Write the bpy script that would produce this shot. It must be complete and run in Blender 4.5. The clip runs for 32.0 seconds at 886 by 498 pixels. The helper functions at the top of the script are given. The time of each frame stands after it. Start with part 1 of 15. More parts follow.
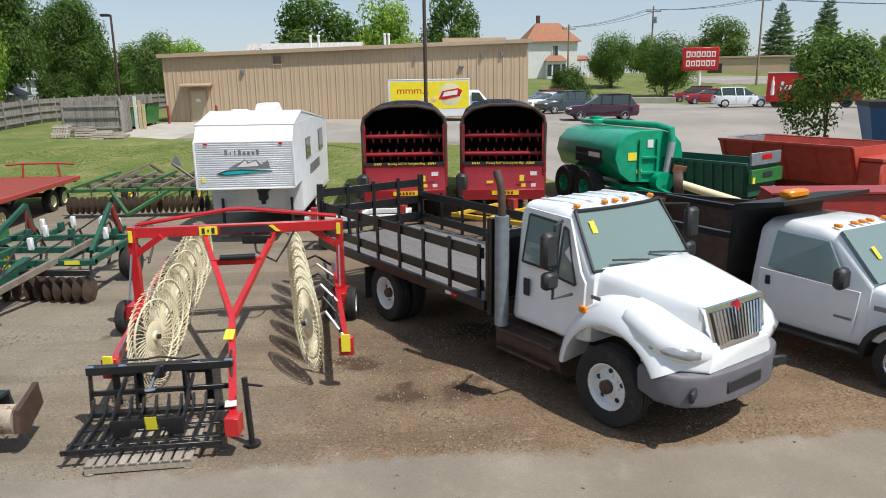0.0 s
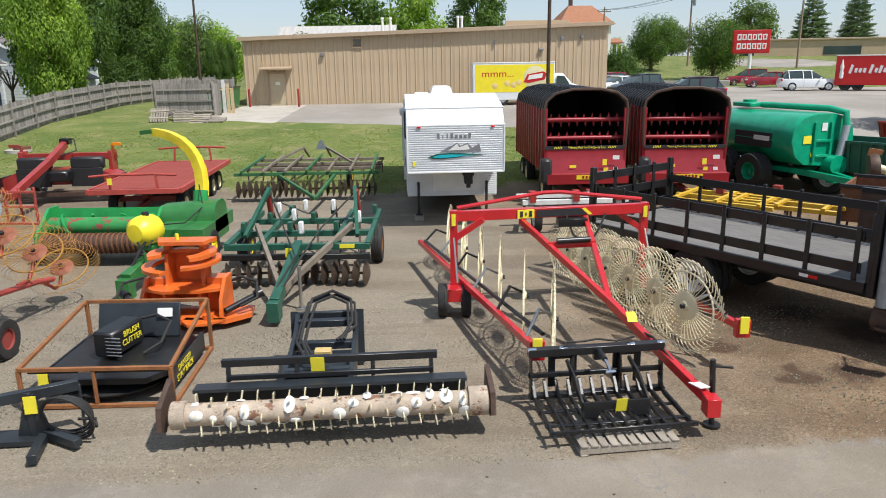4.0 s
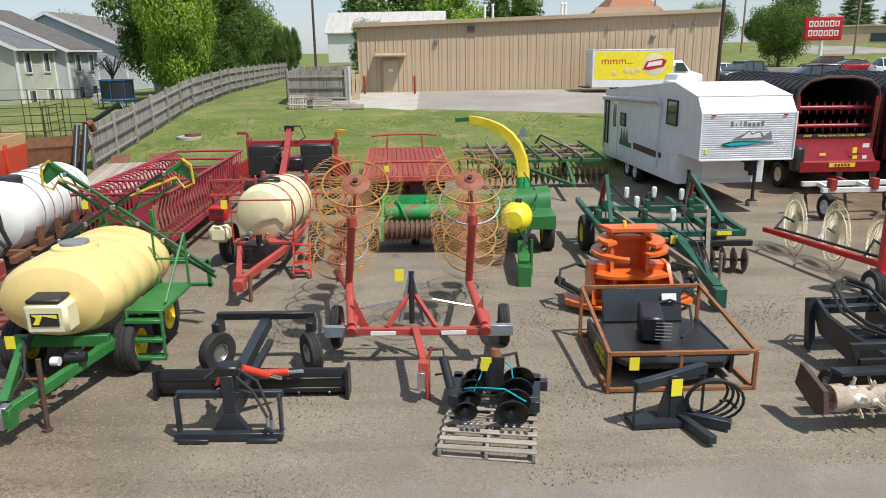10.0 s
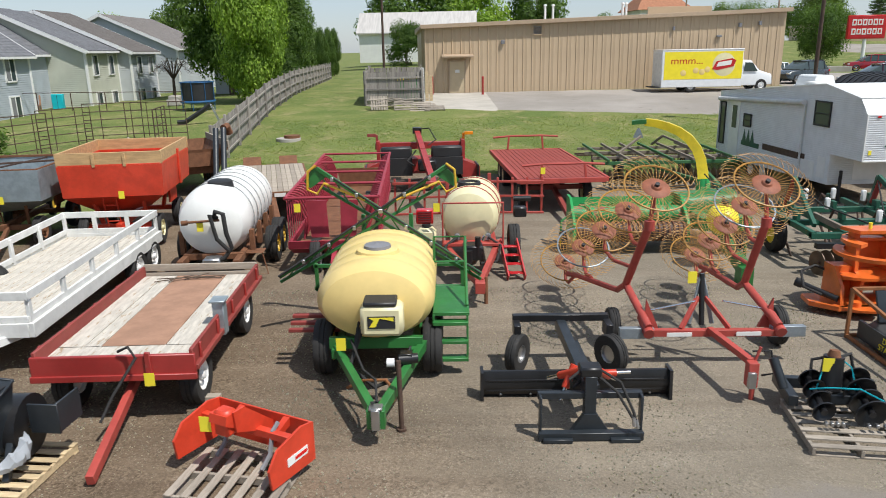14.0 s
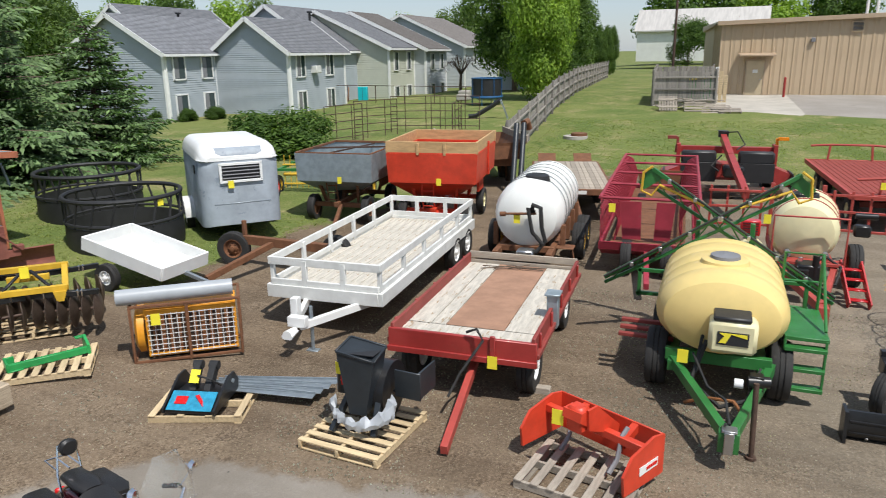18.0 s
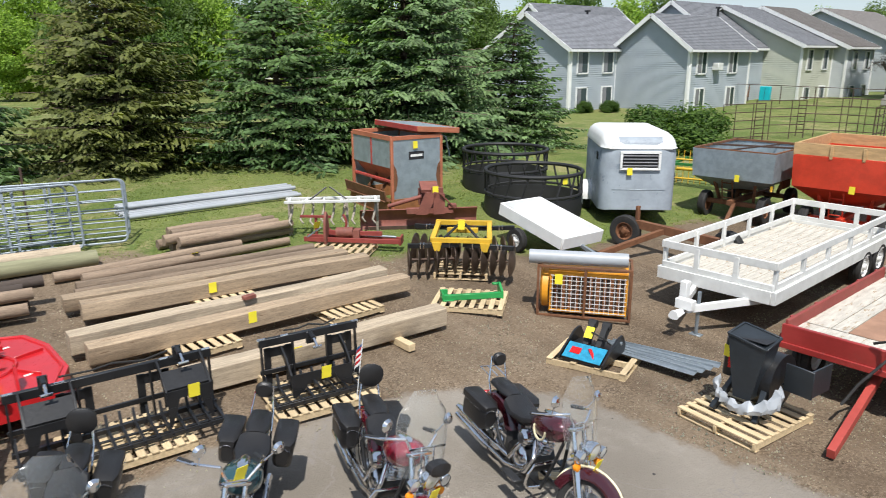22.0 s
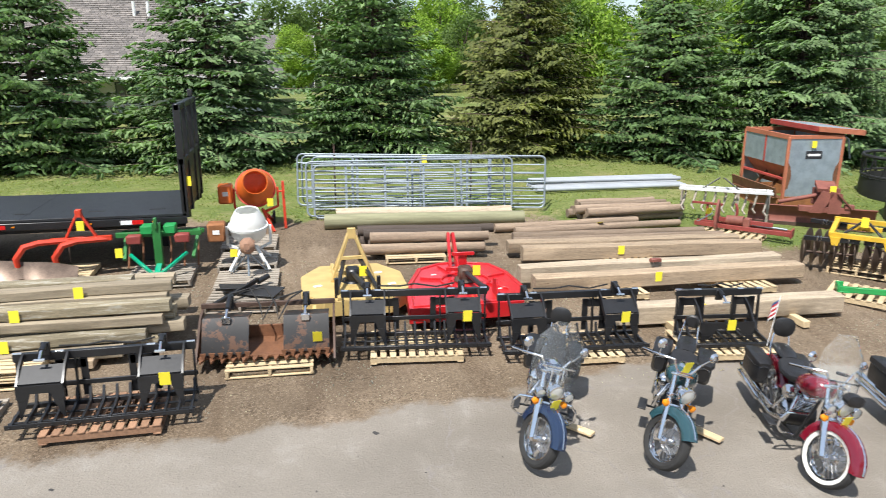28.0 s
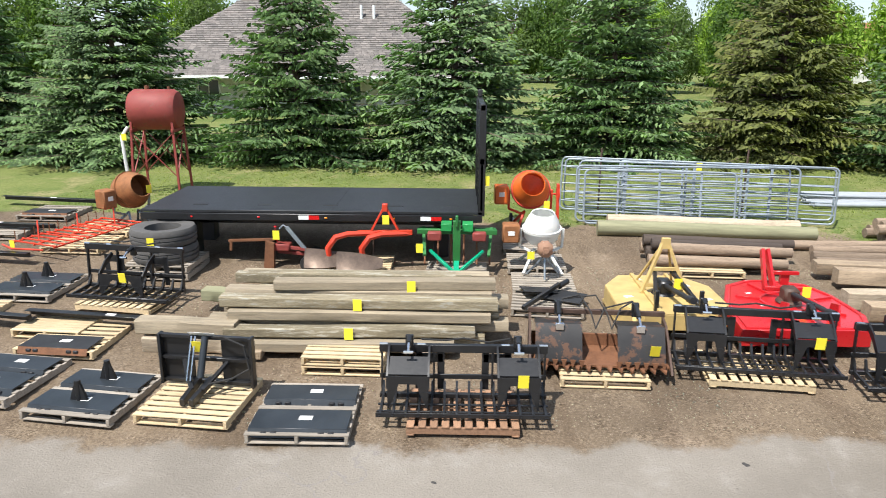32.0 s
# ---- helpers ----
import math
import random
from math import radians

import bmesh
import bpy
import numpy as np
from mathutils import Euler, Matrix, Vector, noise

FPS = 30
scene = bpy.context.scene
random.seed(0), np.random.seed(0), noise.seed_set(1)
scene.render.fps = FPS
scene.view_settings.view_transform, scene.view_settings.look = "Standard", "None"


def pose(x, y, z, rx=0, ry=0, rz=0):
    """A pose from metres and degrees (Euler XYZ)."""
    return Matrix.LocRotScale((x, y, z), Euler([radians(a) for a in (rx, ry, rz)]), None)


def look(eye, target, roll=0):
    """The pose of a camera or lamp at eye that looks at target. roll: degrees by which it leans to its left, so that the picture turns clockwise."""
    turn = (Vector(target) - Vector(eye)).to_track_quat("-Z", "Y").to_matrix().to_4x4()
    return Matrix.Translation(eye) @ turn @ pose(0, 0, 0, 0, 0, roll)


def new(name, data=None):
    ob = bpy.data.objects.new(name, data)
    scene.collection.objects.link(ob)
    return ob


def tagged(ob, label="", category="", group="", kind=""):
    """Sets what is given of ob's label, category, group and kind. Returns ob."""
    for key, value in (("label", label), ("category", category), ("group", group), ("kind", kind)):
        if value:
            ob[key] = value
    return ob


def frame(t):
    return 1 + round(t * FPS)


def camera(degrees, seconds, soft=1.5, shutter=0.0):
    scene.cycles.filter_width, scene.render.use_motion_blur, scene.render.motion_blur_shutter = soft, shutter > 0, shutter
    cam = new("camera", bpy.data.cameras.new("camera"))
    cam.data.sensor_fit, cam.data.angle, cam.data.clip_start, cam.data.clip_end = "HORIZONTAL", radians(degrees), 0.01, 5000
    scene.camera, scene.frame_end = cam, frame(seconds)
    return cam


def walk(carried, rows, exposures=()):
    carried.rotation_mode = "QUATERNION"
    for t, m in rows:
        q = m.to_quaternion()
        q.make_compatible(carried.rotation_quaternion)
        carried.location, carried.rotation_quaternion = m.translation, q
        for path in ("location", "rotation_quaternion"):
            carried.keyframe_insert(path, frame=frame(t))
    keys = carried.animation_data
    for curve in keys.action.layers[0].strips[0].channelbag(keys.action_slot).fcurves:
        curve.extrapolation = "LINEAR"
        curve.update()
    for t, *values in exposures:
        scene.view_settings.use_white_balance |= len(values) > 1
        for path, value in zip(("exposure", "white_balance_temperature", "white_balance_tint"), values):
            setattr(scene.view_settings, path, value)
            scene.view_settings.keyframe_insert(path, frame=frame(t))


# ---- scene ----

from math import cos, pi, sin
cam = camera(63.8, 32.0, soft=0.95, shutter=0.3)
METRES, EYE, TILT, LEAN, TURN = 25.5, 4.0, 0.0, 0.0, 0.0
ROWS = [
    (0.0, 0.0, 0.0, 0.0, -0.19, -13.23, 0.79),
    (0.5, -0.0276, -0.0007, 0.0001, -0.2, -13.22, 0.78),
    (1.0, -0.0551, -0.0006, 0.0003, -0.2, -13.23, 0.8),
    (1.5, -0.0825, -0.0001, 0.0009, -0.21, -13.23, 0.77),
    (2.0, -0.1099, -0.0, 0.0016, -0.21, -13.25, 0.78),
    (2.5, -0.1369, -0.0004, 0.0019, -0.24, -13.27, 0.79),
    (3.0, -0.1628, -0.0004, 0.0023, -0.25, -13.27, 0.81),
    (3.5, -0.188, -0.0003, 0.0024, -0.21, -13.78, 0.82),
    (5.5, -0.2886, -0.0012, 0.0036, -0.09, -15.65, 0.8),
    (6.0, -0.3132, -0.0027, 0.0044, -0.1, -15.65, 0.83),
    (6.5, -0.3377, -0.0038, 0.0046, -0.08, -15.62, 0.78),
    (7.0, -0.3626, -0.0039, 0.0054, -0.08, -15.61, 0.78),
    (7.5, -0.3867, -0.0036, 0.006, -0.08, -15.61, 0.79),
    (8.0, -0.4117, -0.0036, 0.0065, -0.08, -15.57, 0.74),
    (8.5, -0.4378, -0.0042, 0.0069, -0.08, -15.55, 0.74),
    (9.0, -0.4632, -0.005, 0.0073, -0.06, -15.54, 0.74),
    (9.5, -0.4863, -0.0061, 0.0076, -0.04, -15.54, 0.8),
    (10.0, -0.5079, -0.007, 0.008, 0.0, -15.53, 0.74),
    (10.5, -0.529, -0.008, 0.009, 0.02, -15.53, 0.79),
    (11.0, -0.5505, -0.0079, 0.01, 0.03, -15.55, 0.81),
    (11.5, -0.5714, -0.0085, 0.0107, 0.05, -15.54, 0.83),
    (12.0, -0.5908, -0.0087, 0.0116, 0.08, -15.53, 0.86),
    (12.5, -0.61, -0.0095, 0.0123, 0.07, -15.55, 0.9),
    (13.0, -0.63, -0.0114, 0.0129, 0.07, -15.55, 0.94),
    (13.5, -0.6507, -0.013, 0.0139, 0.06, -15.57, 0.96),
    (15.5, -0.7159, -0.0178, 0.0157, 4.73, -15.62, 1.04),
    (16.0, -0.7169, -0.0185, 0.0162, 7.27, -15.61, 1.01),
    (16.5, -0.7168, -0.0181, 0.0157, 9.9, -15.59, 0.96),
    (17.0, -0.7178, -0.017, 0.0153, 13.2, -15.51, 0.89),
    (17.5, -0.7206, -0.0169, 0.0152, 17.0, -15.48, 0.79),
    (18.0, -0.7237, -0.017, 0.0143, 20.8, -15.41, 0.73),
    (18.5, -0.7278, -0.0175, 0.0138, 24.55, -15.38, 0.63),
    (19.0, -0.7316, -0.0185, 0.0133, 28.28, -15.35, 0.53),
    (19.5, -0.7356, -0.0198, 0.0129, 32.02, -15.35, 0.43),
    (20.0, -0.7388, -0.0212, 0.0128, 35.75, -15.32, 0.34),
    (20.5, -0.7396, -0.0252, 0.0132, 39.5, -15.35, 0.29),
    (21.0, -0.7366, -0.0326, 0.0126, 43.3, -15.39, 0.21),
    (21.5, -0.7298, -0.0449, 0.0123, 46.91, -15.43, 0.16),
    (22.0, -0.72, -0.0598, 0.0124, 50.57, -15.43, 0.08),
    (22.5, -0.7084, -0.075, 0.0124, 54.26, -15.39, 0.05),
    (23.0, -0.6963, -0.09, 0.0122, 58.0, -15.36, -0.04),
    (23.5, -0.6845, -0.1028, 0.0124, 61.38, -15.37, -0.09),
    (24.0, -0.6732, -0.1142, 0.0123, 62.06, -15.35, -0.06),
    (24.5, -0.663, -0.1247, 0.0118, 62.07, -15.33, -0.04),
    (26.5, -0.6549, -0.1379, 0.012, 70.49, -15.47, -0.12),
    (27.0, -0.6571, -0.1375, 0.0121, 71.79, -15.46, -0.1),
    (27.5, -0.6601, -0.1401, 0.0121, 73.57, -15.46, -0.13),
    (28.0, -0.6641, -0.1457, 0.0122, 77.82, -15.45, -0.21),
    (28.5, -0.668, -0.1524, 0.0119, 82.22, -15.46, -0.28),
    (29.0, -0.6713, -0.1611, 0.0113, 85.61, -15.45, -0.33),
    (29.5, -0.6745, -0.1712, 0.0113, 86.14, -15.43, -0.29),
    (30.0, -0.6774, -0.1824, 0.0113, 86.25, -15.42, -0.27),
    (30.5, -0.6803, -0.1957, 0.0113, 87.01, -15.41, -0.28),
    (31.0, -0.683, -0.2099, 0.0112, 88.45, -15.41, -0.29),
    (31.5, -0.6855, -0.2252, 0.0112, 89.92, -15.42, -0.32),
    (32.0, -0.6871, -0.241, 0.0116, 91.26, -15.41, -0.34),
]
walk(cam, [(t, pose(0, 0, EYE, TILT, LEAN, TURN) @ pose(METRES * x, METRES * y, METRES * z, 90 + pitch, roll, yaw)) for t, x, y, z, yaw, pitch, roll in ROWS],
     [(0, 0.22), (3, 0.36), (9, 0.34), (13, 0.28), (17, 0.2), (21, 0.34), (24, 0.56), (28, 0.74), (32, 0.78)])

# ---- light ----
SUN_AZ, SUN_EL = radians(-37.0), radians(60.0)      # from +x towards +y; height
sun_dir = Vector((cos(SUN_AZ) * cos(SUN_EL), sin(SUN_AZ) * cos(SUN_EL), sin(SUN_EL)))
world = bpy.data.worlds.new("sky")
scene.world = world
world.use_nodes = True
wn = world.node_tree.nodes
sky = wn.new("ShaderNodeTexSky")
sky.sky_type, sky.sun_disc = "NISHITA", False
sky.sun_elevation, sky.sun_rotation = SUN_EL, radians(90) - SUN_AZ
sky.dust_density, sky.air_density, sky.ozone_density = 0.6, 1.0, 2.2
wn["Background"].inputs["Strength"].default_value = 0.112
haze = wn.new("ShaderNodeMix")      # thin even summer haze
haze.data_type = "RGBA"
haze.inputs[0].default_value, haze.inputs[7].default_value = 0.55, (3.75, 4.35, 5.2, 1)
world.node_tree.links.new(sky.outputs[0], haze.inputs[6])
world.node_tree.links.new(haze.outputs[2], wn["Background"].inputs[0])
sun = new("sun", bpy.data.lights.new("sun", "SUN"))
sun.data.energy, sun.data.angle, sun.data.color = 4.1, radians(0.9), (1.0, 0.975, 0.935)
sun.matrix_world = look(sun_dir * 100, (0, 0, 0))
scene.view_settings.exposure = 0.0

# ---- materials ----
def node(nt, kind, **sets):
    n = nt.nodes.new(kind)
    for k, v in sets.items():
        n.inputs[k].default_value = v
    return n


def mixrgb(nt, fac, a, b, blend="MIX"):
    m = nt.nodes.new("ShaderNodeMix")
    m.data_type, m.blend_type = "RGBA", blend
    for sock, val in ((m.inputs[0], fac), (m.inputs[6], a), (m.inputs[7], b)):
        if isinstance(val, bpy.types.NodeSocket):
            nt.links.new(val, sock)
        elif isinstance(val, (int, float)):
            sock.default_value = val
        else:
            sock.default_value = (*val[:3], 1)
    return m.outputs[2]


def ramp(nt, sock, lo, hi):
    m = nt.nodes.new("ShaderNodeMapRange")
    m.interpolation_type = "SMOOTHSTEP"
    nt.links.new(sock, m.inputs[0])
    m.inputs[1].default_value, m.inputs[2].default_value = lo, hi
    return m.outputs[0]


def noise_at(nt, scale, detail=4.0, rough=0.6, vec=None):
    n = node(nt, "ShaderNodeTexNoise", Scale=scale, Detail=detail, Roughness=rough)
    if vec is None:
        vec = nt.nodes.new("ShaderNodeTexCoord").outputs["Object"]
    nt.links.new(vec, n.inputs["Vector"])
    return n.outputs[0]


def surface(name, col, rough=0.5, metal=0.0, var=0.18, dirt=0.0, dirt_col=(0.16, 0.12, 0.09), scale=3.0, bump=0.0,
            bump_scale=60.0, stretch=None, spec=0.5, coat=0.0, random_tint=0.0, patches=0.0, patch_col=(0.2, 0.09, 0.04), patch_scale=6.0):
    """Paint, metal, wood or rubber: large and fine variation, dirt, flaked patches and a fine relief."""
    m = bpy.data.materials.new(name)
    m.use_nodes = True
    nt = m.node_tree
    p = nt.nodes["Principled BSDF"]
    vec = nt.nodes.new("ShaderNodeTexCoord").outputs["Object"]
    if stretch:
        mp = nt.nodes.new("ShaderNodeMapping")
        mp.inputs["Scale"].default_value = stretch
        nt.links.new(vec, mp.inputs[0])
        vec = mp.outputs[0]
    big, fine = noise_at(nt, scale, 3, 0.6, vec), noise_at(nt, scale * 9, 5, 0.7, vec)
    dark = tuple(c * (1 - var) for c in col)
    light = tuple(min(1, c * (1 + var * 0.7) + var * 0.01) for c in col)
    c = mixrgb(nt, ramp(nt, big, 0.3, 0.7), dark, light)
    c = mixrgb(nt, var * 1.2, c, mixrgb(nt, ramp(nt, fine, 0.3, 0.7), dark, light))
    if random_tint:
        oi = nt.nodes.new("ShaderNodeObjectInfo")
        c = mixrgb(nt, ramp(nt, oi.outputs["Random"], 0, 1), c, mixrgb(nt, 1.0, c, (1 - random_tint,) * 3, "MULTIPLY"))
    rg = ramp(nt, fine, 0, 1.0)
    mr = nt.nodes.new("ShaderNodeMapRange")
    nt.links.new(rg, mr.inputs[0])
    mr.inputs[3].default_value, mr.inputs[4].default_value = max(0.03, rough - 0.08), min(1, rough + 0.1)
    rsock = mr.outputs[0]
    if dirt:
        d = noise_at(nt, scale * 2.3, 6, 0.7, vec)
        c = mixrgb(nt, ramp(nt, d, 0.75 - dirt * 0.45, 1.0 - dirt * 0.3), c, dirt_col)
    if patches:
        q = noise_at(nt, patch_scale, 7, 0.75, vec)
        f = ramp(nt, q, 0.72 - patches * 0.4, 0.76 - patches * 0.4)
        c = mixrgb(nt, f, c, patch_col)
    nt.links.new(c, p.inputs["Base Color"])
    nt.links.new(rsock, p.inputs["Roughness"])
    p.inputs["Metallic"].default_value = metal
    p.inputs["Specular IOR Level"].default_value = spec
    p.inputs["Coat Weight"].default_value = coat
    if bump:
        b = node(nt, "ShaderNodeBump", Strength=bump, Distance=0.01)
        nt.links.new(noise_at(nt, bump_scale, 4, 0.6, vec), b.inputs["Height"])
        nt.links.new(b.outputs[0], p.inputs["Normal"])
    return m


def glass(name, tint=(0.05, 0.07, 0.07), rough=0.03, clear=0.0):
    m = bpy.data.materials.new(name)
    m.use_nodes = True
    p = m.node_tree.nodes["Principled BSDF"]
    p.inputs["Base Color"].default_value = (*tint, 1)
    p.inputs["Roughness"].default_value = rough
    p.inputs["Transmission Weight"].default_value = clear
    p.inputs["IOR"].default_value = 1.18 if clear else 1.5
    return m


RUST = (0.16, 0.06, 0.025)
MAT = {
    "red": surface("red_paint", (0.33, 0.032, 0.027), 0.42, dirt=0.4, coat=0.15),
    "mixer_yellow": surface("mixer_orange_yellow_paint", (0.72, 0.3, 0.02), 0.4, dirt=0.2, var=0.12),
    "red_new": surface("new_red_paint", (0.5, 0.014, 0.018), 0.3, coat=0.3, var=0.1, dirt=0.1),
    # forage wagon red; shade on the wagon fronts is mixed into this darker colour
    "wagon_red_shaded": surface("shade_darkened_crimson_paint", (0.27, 0.012, 0.017), 0.35, coat=0.2, var=0.12, dirt=0.2),
    "red_old": surface("faded_red_paint", (0.25, 0.042, 0.033), 0.62, dirt=0.42, patches=0.3, patch_col=RUST),
    "red_light": surface("sun_faded_light_red_paint", (0.4, 0.06, 0.045), 0.55, dirt=0.4),
    "red_spread": surface("sun_bleached_orange_red_paint", (0.46, 0.06, 0.035), 0.55, var=0.2, dirt=0.35, dirt_col=(0.3, 0.12, 0.07), patches=0.12, patch_col=RUST),
    "brace_brown": surface("bare_weathered_brown_steel", (0.2, 0.165, 0.125), 0.7, var=0.3, scale=5, dirt=0.3),
    "crimson": surface("crimson_feeder_paint", (0.32, 0.03, 0.048), 0.48, dirt=0.38),
    "brick_red": surface("brick_red_boards", (0.27, 0.045, 0.03), 0.7, dirt=0.35, scale=2, stretch=(1, 6, 6), bump=0.15),
    "orange": surface("orange_paint", (0.68, 0.14, 0.022), 0.38, dirt=0.12, coat=0.2),
    "orange_red": surface("orange_red_paint", (0.6, 0.05, 0.02), 0.42, dirt=0.14, patches=0.06, patch_col=RUST),
    "yellow": surface("yellow_paint", (0.62, 0.38, 0.03), 0.45, dirt=0.25, patches=0.08, patch_col=RUST),
    "yellow_jd": surface("bright_yellow_paint", (0.78, 0.58, 0.02), 0.35, dirt=0.1, coat=0.2),
    "mustard": surface("mustard_yellow_paint", (0.52, 0.37, 0.14), 0.5, dirt=0.2),
    "green": surface("green_paint", (0.025, 0.16, 0.035), 0.45, dirt=0.38, coat=0.15),
    "green_dark": surface("dark_green_paint", (0.016, 0.09, 0.055), 0.45, dirt=0.3, patches=0.12, patch_col=RUST),
    "rust_red_green": surface("green_paint_worn_to_red_primer", (0.03, 0.24, 0.06), 0.5, dirt=0.2, patches=0.45, patch_col=(0.25, 0.07, 0.05), patch_scale=2.5),
    "green_worn": surface("worn_green_paint", (0.03, 0.125, 0.04), 0.6, dirt=0.5, patches=0.28, patch_col=(0.12, 0.09, 0.05)),
    "green_bright": surface("bright_green_paint", (0.02, 0.28, 0.07), 0.4, dirt=0.12),
    "teal": surface("teal_green_paint", (0, 0.325, 0.169), 0.3, coat=0.3, dirt=0.1),
    "black": surface("black_paint", (0.012, 0.012, 0.013), 0.35, var=0.3, dirt=0.12, dirt_col=(0.09, 0.08, 0.07)),
    "black_matt": surface("matt_black_steel", (0.018, 0.018, 0.019), 0.6, var=0.3, dirt=0.2, dirt_col=(0.1, 0.085, 0.07)),
    "black_blue": surface("blue_black_steel", (0.02, 0.025, 0.03), 0.4, var=0.25, dirt=0.18, dirt_col=(0.11, 0.1, 0.09)),
    "deck_black": surface("black_deck_plate", (0.016, 0.017, 0.019), 0.5, var=0.3, dirt=0.2, dirt_col=(0.06, 0.06, 0.06), bump=0.2, bump_scale=40),
    "plastic_black": surface("black_plastic", (0.02, 0.02, 0.021), 0.5, var=0.15),
    "leather": surface("black_leather", (0.014, 0.013, 0.013), 0.42, bump=0.25, bump_scale=90, var=0.2),
    "rubber": surface("tyre_rubber", (0.022, 0.021, 0.02), 0.8, dirt=0.45, dirt_col=(0.1, 0.085, 0.07), scale=5, bump=0.2),
    "rubber_grey": surface("dusty_tyre_rubber", (0.09, 0.085, 0.08), 0.85, dirt=0.4, dirt_col=(0.16, 0.14, 0.12), scale=5, bump=0.25),
    "whitewall": surface("whitewall_rubber", (0.75, 0.73, 0.66), 0.6, var=0.08),
    "white": surface("white_paint", (0.78, 0.78, 0.76), 0.35, var=0.05, dirt=0.1, coat=0.2),
    "white_truck": surface("white_truck_paint", (0.78, 0.8, 0.8), 0.22, var=0.03, coat=0.5, dirt=0.04),
    "white_old": surface("weathered_white_paint", (0.66, 0.66, 0.63), 0.65, var=0.12, dirt=0.4, dirt_col=(0.45, 0.42, 0.36)),
    "siding_white": surface("white_aluminium_skin", (0.72, 0.735, 0.74), 0.4, var=0.06, dirt=0.12, dirt_col=(0.5, 0.5, 0.47)),
    "poly_white": surface("white_poly_tank", (0.78, 0.78, 0.74), 0.4, var=0.04, dirt=0.08, dirt_col=(0.55, 0.53, 0.45)),
    "poly_cream": surface("cream_poly_tank", (0.72, 0.66, 0.4), 0.42, var=0.06, dirt=0.12, dirt_col=(0.55, 0.45, 0.2)),
    "poly_yellow": surface("pale_yellow_poly_tank", (0.74, 0.56, 0.215), 0.38, var=0.06, dirt=0.1, dirt_col=(0.6, 0.45, 0.15)),
    "tank_yellow": surface("yellow_poly_tank", (0.85, 0.7, 0.03), 0.4, var=0.05),
    "chrome": surface("chrome", (0.75, 0.75, 0.76), 0.1, metal=1.0, var=0.05),
    "steel": surface("bare_steel", (0.45, 0.45, 0.45), 0.35, metal=0.9, var=0.15, dirt=0.15),
    "galv": surface("galvanised_steel", (0.3, 0.34, 0.37), 0.5, metal=0.6, var=0.15, scale=8, dirt=0.12, dirt_col=(0.35, 0.36, 0.36)),
    "galv_gate": surface("blue_grey_galvanised_tube", (0.27, 0.31, 0.345), 0.5, metal=0.25, var=0.2, scale=6, dirt=0.15, dirt_col=(0.3, 0.32, 0.33)),
    "galv_sheet": surface("dull_galvanised_sheet", (0.36, 0.42, 0.45), 0.5, metal=0.55, var=0.2, scale=4, patches=0.12, patch_col=(0.22, 0.14, 0.09), patch_scale=2.5),
    "grey_primer": surface("patchy_grey_primer", (0.33, 0.37, 0.41), 0.55, var=0.2, scale=1.6, patches=0.36, patch_col=(0.2, 0.24, 0.28), patch_scale=2.6),
    "rust": surface("rusty_steel", (0.17, 0.07, 0.03), 0.8, var=0.4, scale=6, bump=0.3, dirt=0.3, dirt_col=(0.07, 0.045, 0.035)),
    "rust_orange": surface("orange_rusted_steel", (0.27, 0.105, 0.035), 0.75, var=0.35, scale=6, bump=0.25),
    "rust_dark": surface("dark_rusted_steel", (0.085, 0.05, 0.035), 0.6, var=0.4, scale=7, bump=0.25, metal=0.2),
    "disc_steel": surface("worn_disc_blade_steel", (0.14, 0.1, 0.075), 0.4, metal=0.6, var=0.4, scale=6),
    "tine_gold": surface("rusty_gold_spring_steel", (0.4, 0.2, 0.035), 0.5, var=0.3, scale=9),
    "tine_cream": surface("cream_painted_spring_tine", (0.72, 0.64, 0.42), 0.45, var=0.1, dirt=0.12),
    "hub_rust": surface("rusted_rake_hub", (0.24, 0.075, 0.035), 0.65, var=0.35, scale=7),
    "cement": surface("roller_with_cement", (0.42, 0.34, 0.26), 0.75, var=0.35, scale=4, patches=0.42, patch_col=(0.2, 0.1, 0.06), patch_scale=5),
    "wood_new": surface("new_pallet_wood", (0.64, 0.49, 0.29), 0.75, var=0.2, scale=5, stretch=(1, 6, 6), bump=0.2, random_tint=0.25),
    "wood_brown": surface("brown_pallet_wood", (0.36, 0.2, 0.115), 0.8, var=0.25, scale=5, stretch=(1, 6, 6), bump=0.2, random_tint=0.3),
    "wood_grey": surface("weathered_pallet_wood", (0.36, 0.31, 0.25), 0.85, var=0.25, scale=5, stretch=(1, 6, 6), bump=0.25, random_tint=0.3),
    "timber": surface("weathered_square_timber", (0.43, 0.32, 0.21), 0.85, var=0.5, patches=0.3, patch_col=(0.2, 0.125, 0.07), patch_scale=1.9, scale=2.0, stretch=(8, 0.6, 8), bump=0.35, dirt=0.3, dirt_col=(0.15, 0.11, 0.075), random_tint=0.25),
    "timber_pale": surface("pale_sawn_timber", (0.53, 0.425, 0.3), 0.8, var=0.45, patches=0.28, patch_col=(0.26, 0.17, 0.1), patch_scale=1.7, scale=2.0, stretch=(9, 0.5, 9), bump=0.4, dirt=0.42, dirt_col=(0.2, 0.14, 0.09), random_tint=0.2),
    "black_rust": surface("scuffed_rusty_black_steel", (0.02, 0.018, 0.017), 0.5, var=0.3, patches=0.5, patch_col=(0.1, 0.048, 0.026), patch_scale=3.5, dirt=0.3),
